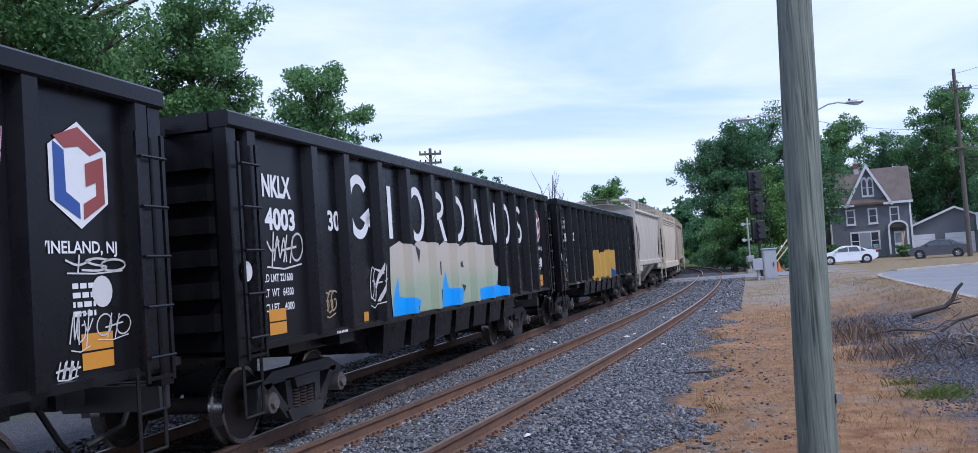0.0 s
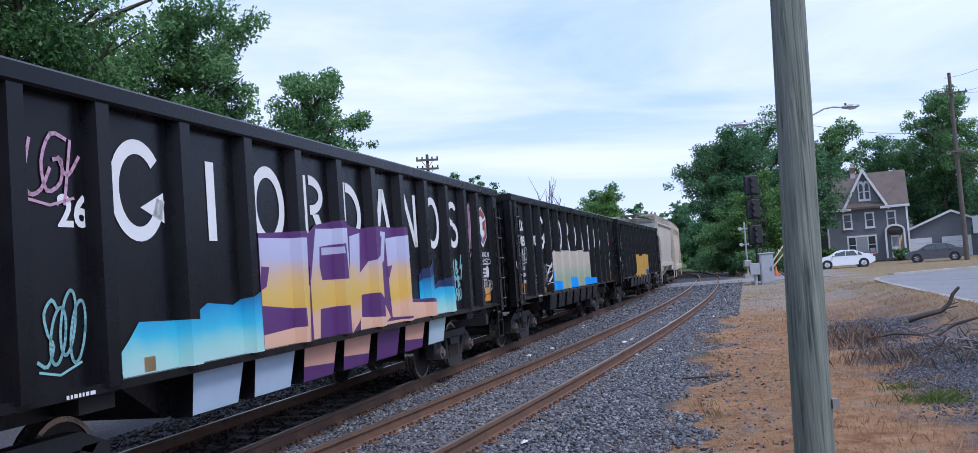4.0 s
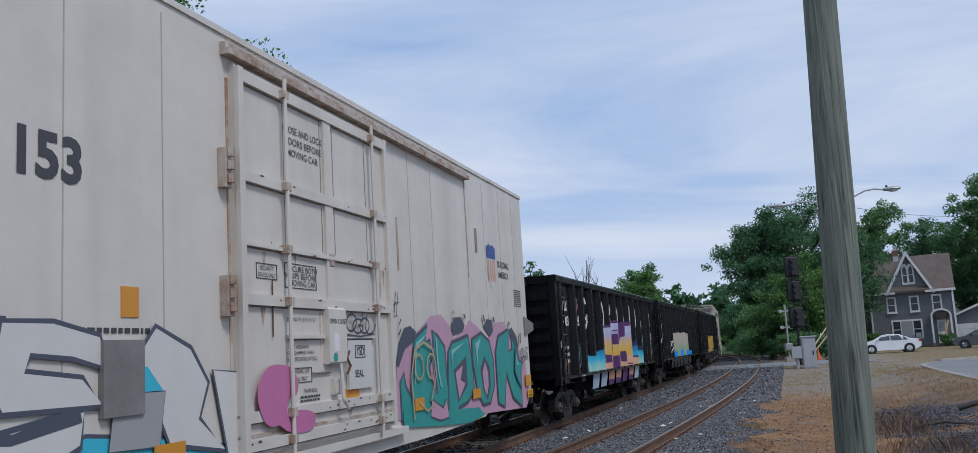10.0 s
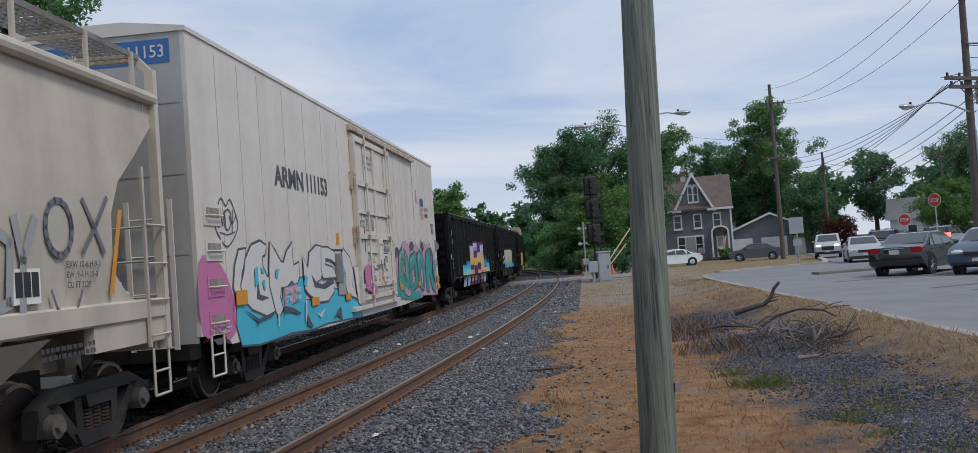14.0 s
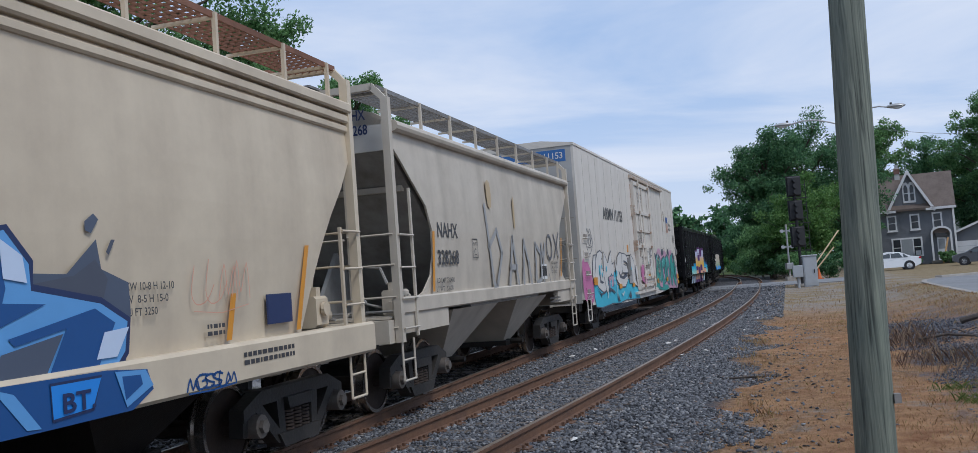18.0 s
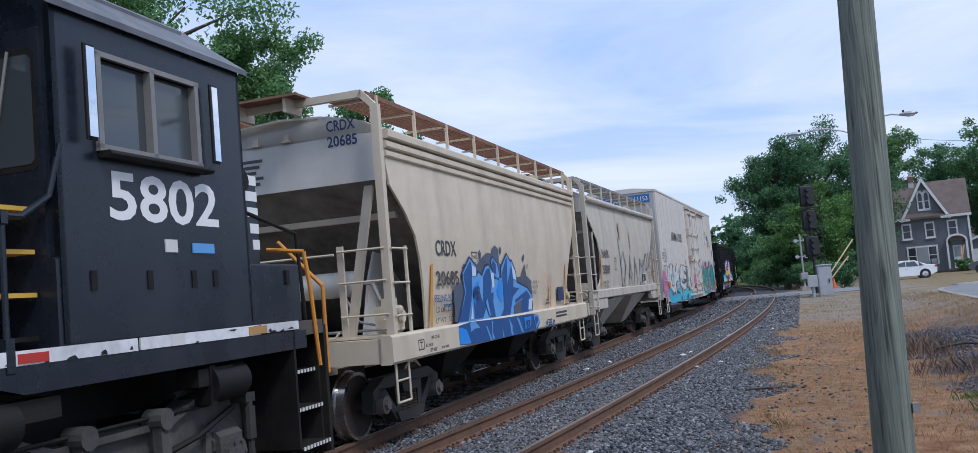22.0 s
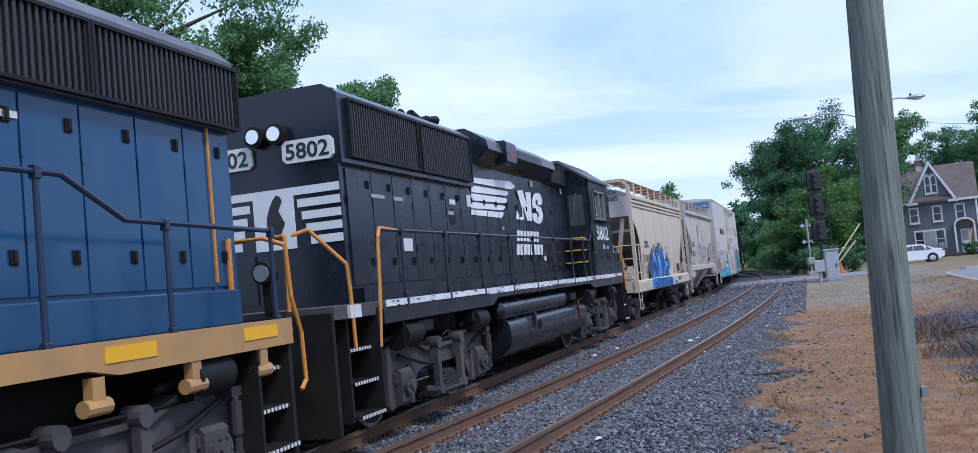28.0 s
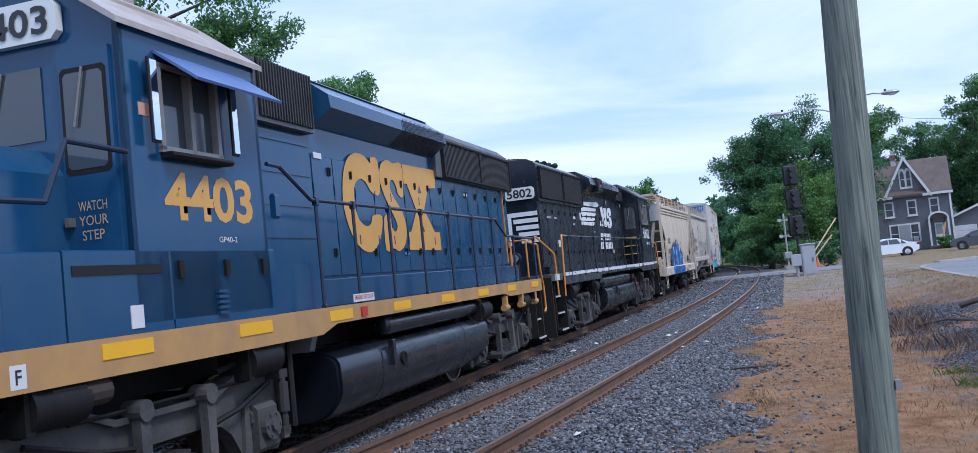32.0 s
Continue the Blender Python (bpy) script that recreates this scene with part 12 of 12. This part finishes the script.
# by the crossing
tree(23.6, 88.0, -0.2, 15.0, 5.2, 9.0, LEAF_DARK, 42000, 0.125, 20, "tall dark tree beyond the crossing", 0.35, (0.95, 1, 1.0), 190, open_=0.35)
tree(28.6, 92.0, -0.2, 16.0, 5.3, 9.6, LEAF_DARK, 38000, 0.125, 21, "tall dark tree beyond the crossing", 0.35, (1, 1, 1.05), 180, open_=0.35)
p = spot(100, -0.6)
tree(p.x, p.y, -0.2, 9.0, 3.6, 4.8, LEAF_DARK, 18000, 0.13, 22, "dark tree beside the line", 0.25, (1, 1, 1.1), 130)
p = spot(112, -2.6)
tree(p.x, p.y, -0.2, 8.0, 3.4, 4.2, LEAF_MID, 14000, 0.14, 38, "green tree beside the line", 0.25, (1, 1, 1.0), 120)
tree(24.6, 80.4, -0.2, 9.4, 4.0, 5.0, LEAF_LIGHT, 26000, 0.115, 23, "lighter green tree behind the signal", 0.2, (1.0, 1, 1.05), 160)
tree(22.4, 83.0, -0.2, 6.0, 3.0, 2.9, LEAF_MID, 14000, 0.115, 24, "bushy green tree behind the signal", 0.14, (1, 1, 1), 120)
tree(31.5, 88.0, -0.2, 12.5, 4.2, 7.4, LEAF_DARK, 17000, 0.13, 26, "dark tree beside the house", 0.3, (0.8, 1, 1.1))
tree(52.5, 112.0, -0.2, 15.5, 5.0, 9.5, LEAF_DARK, 16000, 0.17, 27, "tall dark tree behind the house", 0.4, open_=0.55)
tree(39.9, 103.1, -0.2, 17.0, 3.9, 11.6, LEAF_MID, 18000, 0.15, 28, "tall green tree behind the house", 0.4, (1.15, 1, 1.3), 160, open_=0.35)
tree(45.5, 102.5, -0.2, 15.0, 4.3, 9.0, LEAF_DARK, 14000, 0.15, 29, "dark tree behind the garage", 0.35)
tree(48.6, 95.4, -0.2, 19.0, 5.9, 12.0, LEAF_MID, 34000, 0.14, 30, "tall open-crowned tree by the garage", 0.36, (0.95, 0.9, 1.2), 150, open_=0.75)
tree(48.6, 96.4, -0.2, 13.0, 4.6, 6.2, LEAF_DARK, 17000, 0.15, 37, "dark spreading tree over the garage", 0.3, (1.1, 1, 1.0), 120)
tree(50.0, 88.0, -0.2, 9.5, 3.6, 5.4, LEAF_DARK, 12000, 0.13, 31, "dark tree at the street corner", 0.28)
tree(57.5, 88.0, -0.2, 11.0, 4.2, 7.0, LEAF_DARK, 15000, 0.14, 32, "dark tree over the street", 0.3, open_=0.55)
tree(66.0, 86.0, -0.2, 11.5, 4.6, 7.4, LEAF_DARK, 15000, 0.14, 33, "dark tree behind the white house", 0.3, open_=0.55)
tree(53.5, 72.0, -0.2, 6.4, 2.9, 4.2, LEAF_LIGHT, 15000, 0.105, 34, "bright green tree by the street", 0.2, (1.3, 1, 0.8))
tree(59.5, 68.0, -0.2, 6.6, 3.0, 4.3, LEAF_LIGHT, 15000, 0.105, 35, "bright green tree by the street", 0.2, (1.3, 1, 0.8))
tree(45.6, 75.4, -0.2, 3.6, 1.9, 2.0, LEAF_RED, 8000, 0.09, 36, "dark red-leaved shrub tree by the street", 0.12)
for k in range(9):
    rng = random.Random(200 + k)
    tree(70 + 12 * k, 120 - 9 * k, -0.2, 12, 5.2, 7.2, LEAF_DARK if k % 2 else LEAF_MID, 3600, 0.42, 40 + k, "far green tree closing the view", 0.3)
for k in range(12):
    tree(-26 - 9 * k, 30 + 6 * (k % 3) - 5 * k, -0.4, 12, 4.8, 7.4, LEAF_DARK, 3000, 0.4, 60 + k, "green tree in the belt behind the line", 0.3)
for k in range(9):
    tree(-16 - 2.0 * k, 44 + 9 * k, -0.4, 7.5 - 0.1 * k, 3.6, 4.4, LEAF_DARK if k % 2 else LEAF_MID, 3000, 0.32, 80 + k, "low green tree in the belt behind the line", 0.25)
for k in range(10):
    tree(-2 + 9 * k, 150 + 4 * (k % 3), -0.4, 10, 5.5, 5.6, LEAF_DARK, 3200, 0.5, 100 + k, "far green tree on the skyline", 0.3)


def bare_tree(x, y, seed):
    rng = random.Random(seed)
    ob = thing("bare_tree", "leafless grey tree behind the train", "tree", pose(x, y, -0.4))
    part("trunk", Geo().rod((0, 0, -0.2), (0, 0, 4.6), 0.13, 8, 0.09), M["twig"], ob)
    for k in range(11):
        g = Geo()
        a = rng.uniform(0, 2 * math.pi)
        z = rng.uniform(3.2, 4.6)
        p = Vector((0, 0, z))
        q = p + Vector((math.cos(a) * rng.uniform(0.6, 1.2), math.sin(a) * rng.uniform(0.6, 1.2), rng.uniform(1.4, 3.6)))
        g.rod(p, q, 0.05, 6, 0.022)
        for j in range(6):
            b = p.lerp(q, rng.uniform(0.4, 1))
            g.rod(b, b + Vector((rng.uniform(-0.6, 0.6), rng.uniform(-0.6, 0.6), rng.uniform(0.4, 1.3))), 0.02, 4, 0.008)
        part("branch", g, M["twig"], ob)


M["twig"] = mat("dead_twig", (0.20, 0.165, 0.135), 0.9, dark=(0.10, 0.08, 0.07), amount=0.5, scale=8)
bare_tree(4.6, 62.0, 5)


def shrub(x, y, r, h, leaves, n, size, seed, label):
    rng = random.Random(seed)
    ob = thing("shrub", label, "shrub", pose(x, y, 0), group="shrubs")
    z0 = -0.15
    cs = [Vector((rng.uniform(-r, r), rng.uniform(-r, r), z0 + h * rng.uniform(0.2, 0.8))) for _ in range(26)]
    me = leaf_cloud(cs, [rng.uniform(0.18, 0.4) * r for _ in cs], n, size, seed)
    me.materials.append(leaves)
    part("foliage", me, None, ob)
    g = Geo()
    for c in cs[:10]:
        g.rod((0, 0, z0 - 0.1), c, 0.02, 5, 0.008)
    part("stem_tangle", g, M["twig"], ob)


LINESIDE = [(spot(a, v).x, spot(a, v).y, r, h, lv) for a, v, r, h, lv in ((72.5, 2.6, 1.3, 2.2, LEAF_DARK), (77, 1.2, 1.4, 2.4, LEAF_MID), (81, -0.2, 1.3, 2.3, LEAF_DARK), (86, -0.5, 1.5, 2.4, LEAF_DARK), (92, -1.6, 1.5, 2.3, LEAF_MID), (98, -2.7, 1.6, 2.4, LEAF_DARK), (104, -3.6, 1.7, 2.6, LEAF_MID), (110, -4.4, 1.8, 2.6, LEAF_DARK), (117, -5.4, 1.8, 2.2, LEAF_LIGHT))]
HOUSESIDE = [(33.6, 88.4, 0.8, 2.0, LEAF_LIGHT), (40.4, 88.4, 0.8, 1.4, LEAF_MID), (37.6, 90.6, 0.9, 1.0, LEAF_DARK), (10.0, 80.0, 1.8, 2.2, LEAF_MID), (12.2, 84.8, 2.0, 2.6, LEAF_MID), (49.0, 80.0, 1.6, 2.2, LEAF_DARK), (52.0, 76.5, 1.6, 2.0, LEAF_DARK), (56.5, 72.0, 1.6, 2.2, LEAF_DARK)]
for k, (x, y, r, h, lv) in enumerate(LINESIDE + HOUSESIDE):
    shrub(x, y, r, h, lv, 5000, 0.085, 300 + k, "leafy green shrub by the line" if y < 85 else "green shrub by the house")


# ---- dry grass, weeds, dead wood on the verge ----
def blades(n, s0, s1, v0, v1, seed, hmin, hmax, width, lean, clump=0.0):
    rs = np.random.RandomState(seed)
    s, v = s0 + (s1 - s0) * rs.rand(n) ** 1.3, v0 + (v1 - v0) * rs.rand(n)
    if clump:
        k = max(1, n // 60)
        cs, cv = s0 + (s1 - s0) * rs.rand(k), v0 + (v1 - v0) * rs.rand(k)
        i = rs.randint(0, k, n)
        s, v = cs[i] + rs.randn(n) * clump, cv[i] + rs.randn(n) * clump
    z = np.array([ground_z(a, b) for a, b in zip(s, v)]) - 0.01
    x, y = s * SIN16 + v * COS16, s * COS16 - v * SIN16
    a = rs.rand(n) * 6.283
    h = hmin + (hmax - hmin) * rs.rand(n) ** 2
    lx, ly = np.cos(a) * h * lean * rs.rand(n), np.sin(a) * h * lean * rs.rand(n)
    wx, wy = -np.sin(a) * width, np.cos(a) * width
    o = np.stack([x, y, z], 1)
    q = np.stack([o - np.stack([wx, wy, 0 * h], 1), o + np.stack([wx, wy, 0 * h], 1), o + np.stack([lx * 0.4 + wx * 0.6, ly * 0.4 + wy * 0.6, h * 0.6], 1), o + np.stack([lx, ly, h], 1)], 1)
    return mesh_from(q.reshape(-1, 3), np.arange(n * 4).reshape(-1, 4))


STRAW = island_mat("straw", [(0.0, (0.16, 0.085, 0.04)), (0.4, (0.32, 0.19, 0.09)), (0.8, (0.44, 0.30, 0.16)), (1.0, (0.22, 0.20, 0.07))], 0.85, 0.2)
DEADLEAF = island_mat("ashy_litter", [(0.0, (0.045, 0.045, 0.055)), (0.5, (0.13, 0.125, 0.13)), (0.85, (0.26, 0.24, 0.22)), (1.0, (0.14, 0.08, 0.05))], 0.9)
add_stuff("dry_grass", blades(42000, 5, 30, -1.1, 2.6, 11, 0.010, 0.055, 0.0035, 1.3), STRAW, "short dry brown grass on the verge")
add_stuff("dry_grass", blades(9000, 6, 45, 3.7, 5.2, 12, 0.02, 0.09, 0.005, 1.4), STRAW, "dry straw grass on the bank")
add_stuff("dry_grass", blades(5200, 6, 30, 1.0, 4.6, 13, 0.03, 0.13, 0.003, 0.8, 0.25), STRAW, "taller dry weed stalks in tufts")
add_stuff("dry_grass", blades(5000, 25, 60, -1.0, 5.0, 14, 0.02, 0.10, 0.010, 1.2), STRAW, "dry brown grass further along")
add_stuff("dry_grass", blades(900, 5, 22, -1.5, -0.5, 17, 0.05, 0.16, 0.004, 0.8, 0.12), STRAW, "dry grass tuft at the gravel edge")
add_stuff("twig_litter", blades(12000, 6, 28, 1.2, 4.2, 18, 0.008, 0.03, 0.004, 2.2), DEADLEAF, "grey dead twigs and leaves on the bank")
BLUEGRIT = island_mat("slate_grit", [(0.0, (0.035, 0.038, 0.048)), (0.6, (0.085, 0.09, 0.108)), (0.95, (0.17, 0.175, 0.19)), (1.0, (0.25, 0.24, 0.23))])
add_stuff("grit_patch", stones(16000, 10.6, 18.6, lambda a: 2.25 + 0.25 * math.sin(a * 2.1), lambda a: 3.6 + 0.3 * math.sin(a * 1.7), 15, 0.017, 0.25, True), BLUEGRIT, "patch of dark slaty grit below the bank")
add_stuff("grit_patch", stones(12000, 6.4, 11.0, lambda a: 2.55 + 0.2 * math.sin(a * 3.0), lambda a: 3.5 + 0.25 * math.sin(a * 2.0), 16, 0.015, 0.25, True), BLUEGRIT, "patch of dark slaty grit beside the verge")
add_stuff("grit_patch", stones(5000, 18, 26, lambda a: 1.5, lambda a: 3.2, 19, 0.02, 0.25, True), BLUEGRIT, "scatter of dark grit along the bank")
for k, (s, v, n, h, c) in enumerate(((13.44, 1.9, 200, 0.16, 0.12), (12.3, 2.05, 330, 0.2, 0.15), (12.0, 2.2, 200, 0.17, 0.12), (9.53, 2.47, 190, 0.14, 0.12), (10.07, 2.9, 110, 0.1, 0.08), (9.66, 2.94, 110, 0.1, 0.07), (8.67, 2.55, 130, 0.1, 0.1), (9.93, 3.72, 90, 0.08, 0.1), (11.6, 3.04, 90, 0.1, 0.1), (7.9, 2.9, 120, 0.1, 0.1))):
    me = blades(n, s - 0.01, s + 0.01, v - 0.01, v + 0.01, 400 + k, 0.03, h * 0.8, 0.006, 1.6, c * 1.25)
    me.materials.append(LEAF_WEED)
    tagged(part("weed_tuft", me, None), "green weed tuft on the verge", "weed", group="green weeds")
me = blades(1100, 14.0, 23.0, 1.6, 2.5, 431, 0.08, 0.34, 0.0035, 0.8, 0.3)
add_stuff("dead_weeds", me, island_mat("dead_weed", [(0.0, (0.08, 0.05, 0.04)), (0.6, (0.17, 0.11, 0.08)), (1.0, (0.26, 0.19, 0.13))]), "brown dead weed stalks")


def branch(s, v, pts, r, m, label, twigs, seed):
    rng = random.Random(seed)
    p0 = spot(s, v, ground_z(s, v))
    ob = thing("fallen_branch", label, "branch", Matrix.Translation(p0) @ pose(0, 0, 0, 0, 0, -16), group="dead wood on the bank")
    g = Geo()
    n = len(pts)
    for k, (a, b) in enumerate(zip(pts, pts[1:])):
        g.rod(a, b, r * (1 - 0.6 * k / n), 8, r * (1 - 0.6 * (k + 1) / n))
        g.ball(b, r * (1 - 0.6 * (k + 1) / n) * 1.0, r * (1 - 0.6 * (k + 1) / n), r * (1 - 0.6 * (k + 1) / n), 6, 4)
    part("limb", g, m, ob, smooth=True)
    for k in range(twigs):
        a = Vector(pts[rng.randrange(1, n)])
        t = Geo()
        q = a
        d = Vector((rng.uniform(-1, 1), rng.uniform(-0.6, 0.6), rng.uniform(-0.1, 0.6))).normalized()
        for j in range(3):
            q2 = q + d * rng.uniform(0.1, 0.22)
            t.rod(q, q2, r * 0.3, 5, r * 0.2)
            q, d = q2, (d + Vector((rng.uniform(-0.6, 0.6), rng.uniform(-0.5, 0.5), rng.uniform(-0.5, 0.3)))).normalized()
        part("twig", t, m, ob)


DEADWOOD = mat("charred_branch", (0.045, 0.035, 0.03), 0.9, dark=(0.10, 0.085, 0.075), amount=0.5, scale=9, bump=0.4)
PALEWOOD = mat("bleached_branch", (0.21, 0.19, 0.18), 0.85, dark=(0.08, 0.07, 0.065), amount=0.5, scale=9, bump=0.3)
branch(22.0, 3.6, [(-0.25, 0, 0.04), (0.15, 0.0, 0.14), (0.45, 0.05, 0.2), (0.62, 0.05, 0.36), (0.70, 0.05, 0.55), (0.82, 0.04, 0.68)], 0.065, DEADWOOD, "charred crooked branch sticking up from the bank", 3, 1)
branch(17.6, 3.85, [(-0.7, 0, 0.05), (-0.4, 0.1, 0.22), (0.0, 0.1, 0.32), (0.45, 0.1, 0.28), (0.75, 0.0, 0.1)], 0.03, DEADWOOD, "thin dark branch arching over the litter", 5, 2)
branch(15.2, 3.66, [(0.0, 0, 0.05), (0.35, 0.05, 0.10), (0.6, 0.1, 0.18)], 0.022, DEADWOOD, "thin dark stick lying on the bank", 2, 3)
branch(15.0, 3.45, [(0.0, 0, 0.3), (0.02, 0.0, 0.12), (0.0, 0.0, -0.03)], 0.05, PALEWOOD, "bleached grey root stump in the litter", 6, 4)
branch(15.1, 3.2, [(-0.2, 0, 0.3), (-0.1, 0.0, 0.32), (-0.02, 0.0, 0.1), (0.0, 0, 0.0)], 0.035, PALEWOOD, "pale twisted root in the litter", 6, 5)
branch(14.1, 3.15, [(-0.15, 0, 0.02), (0.15, 0.0, 0.04)], 0.04, PALEWOOD, "short pale piece of wood on the ground", 0, 6)
branch(19.5, 2.9, [(-0.7, 0, 0.03), (-0.2, 0.05, 0.1), (0.3, 0, 0.05), (0.7, 0.1, 0.12)], 0.03, DEADWOOD, "dark stick among dead weeds", 4, 7)
branch(15.5, -0.7, [(-0.5, 0, 0.02), (0.0, 0.03, 0.03), (0.4, 0, 0.02)], 0.018, DEADWOOD, "dark stick on the dry grass", 1, 8)
brush = Geo()
rng = random.Random(71)
for k in range(150):
    a = rng.gauss(0, 0.55)
    p = spot(15.6 + a * 1.6 + rng.gauss(0, 0.3), 3.45 + rng.gauss(0, 0.42), 0)
    p.z = ground_z(15.6 + a * 1.6, 3.45) + rng.uniform(0.0, 0.16)
    d = Vector((rng.uniform(-1, 1), rng.uniform(-1, 1), rng.uniform(0.0, 0.7))).normalized()
    r = rng.uniform(0.004, 0.011)
    for j in range(4):
        q = p + d * rng.uniform(0.07, 0.17)
        brush.rod(p, q, r, 4, r * 0.8)
        p, r = q, r * 0.8
        d = (d + Vector((rng.uniform(-0.6, 0.6), rng.uniform(-0.6, 0.6), rng.uniform(-0.7, 0.25)))).normalized()
add_stuff("brush_pile", brush.mesh("brush", []), DEADWOOD, "tangle of dark dead twigs on the bank")
rng = random.Random(9)
for k in range(16):
    s, v = rng.uniform(9, 30), rng.choice((rng.uniform(-3, -1.0), rng.uniform(-5.2, -4.4)))
    p = spot(s, v, ground_z(s, v) + 0.02)
    w = rng.uniform(0.03, 0.09)
    tagged(part("litter_scrap", Geo().add([(-w, -w * 0.6, 0), (w, -w * 0.4, 0.01), (w * 0.8, w * 0.5, 0.025), (-w * 0.7, w * 0.6, 0.02), (0, 0, 0.045)], [(0, 1, 4), (1, 2, 4), (2, 3, 4), (3, 0, 4), (3, 2, 1, 0)]), P["bone"], at=Matrix.Translation(p) @ pose(0, 0, 0, 0, 0, rng.uniform(0, 360))), "small pale scrap of litter on the ballast", "litter", group="litter on the ballast")


# ---- what moves ----
TRAVEL = [(0, 0), (0.5, 1.46), (1, 2.86), (1.5, 4.26), (2, 5.66), (2.5, 7.03), (4.5, 12.83), (5, 14.21), (5.5, 15.64), (6, 16.88), (6.5, 18.19), (7, 19.54), (7.5, 20.93), (8, 22.32), (8.5, 23.77), (9, 25.19), (9.5, 26.58), (10, 
    28.05), (10.5, 29.55), (11, 31.03), (11.5, 32.58), (12, 34.06), (12.5, 35.48), (13, 36.93), (13.5, 38.38), (14, 39.75), (14.5, 41.1), (16.5, 46.6), (17, 48.01), (17.5, 49.41), (18, 50.8), (18.5, 52.2), (19, 53.55), (19.5, 54.83), 
    (20, 56.19), (20.5, 57.56), (21, 58.9), (21.5, 60.18), (22, 61.56), (22.5, 62.93), (23, 64.31), (23.5, 65.63), (24, 66.95), (24.5, 68.25), (25, 69.55), (25.5, 70.89), (27.5, 76.73), (28, 78.01), (28.5, 79.28), (29, 80.58), (29.5, 
    81.91), (30, 83.17), (30.5, 84.5), (31, 85.85), (31.5, 87.19), (32, 88.56)]


def car_pose(q, half, travel):
    a, b = MAIN.at(q - half + travel), MAIN.at(q + half + travel)
    d = b - a
    c = (a + b) / 2
    return pose(c.x, c.y, 0, 0, 0, math.degrees(math.atan2(d.y, d.x)))


def travelled(t):
    return float(np.interp(t, [a for a, _ in TRAVEL], [b for _, b in TRAVEL]))


def drive(car, pts):
    """A road car along (seconds, x, y, yaw)."""
    walk(car, [(t, pose(x, y, road_z(66), 0, 0, a)) for t, x, y, a in pts])


def motions():
    for ob, q, half in CARS:
        walk(ob, [(t, car_pose(q, half, d)) for t, d in TRAVEL])
    # the wheelsets roll
    for w, x, r in WHEELS[:32]:
        walk(w, [(0.2 * k, pose(x, 0, r, 0, math.degrees(travelled(0.2 * k) / r), 0)) for k in range(161)])
    drive(SILVERCAR, [(0, 46.5, 84.5, 245), (8, 43.0, 75.0, 243), (10.5, 40.8, 69.5, 241), (12.8, 36.0, 59.0, 239), (13.6, 31.6, 51.0, 241), (14.4, 28.6, 44.5, 246), (16.5, 25.2, 29.0, 262), (20, 24.0, 2.0, 268), (32, 23.5, -60.0, 270)])
    drive(GREYSUV, [(0, 52.5, 100.0, 245), (9, 44.5, 80.0, 244), (12, 40.9, 71.5, 240), (13.6, 38.4, 65.8, 239), (14.4, 35.2, 60.0, 239), (16.5, 29.8, 46.5, 245), (20, 24.8, 20.0, 262), (32, 23.8, -46.0, 270)])


motions()
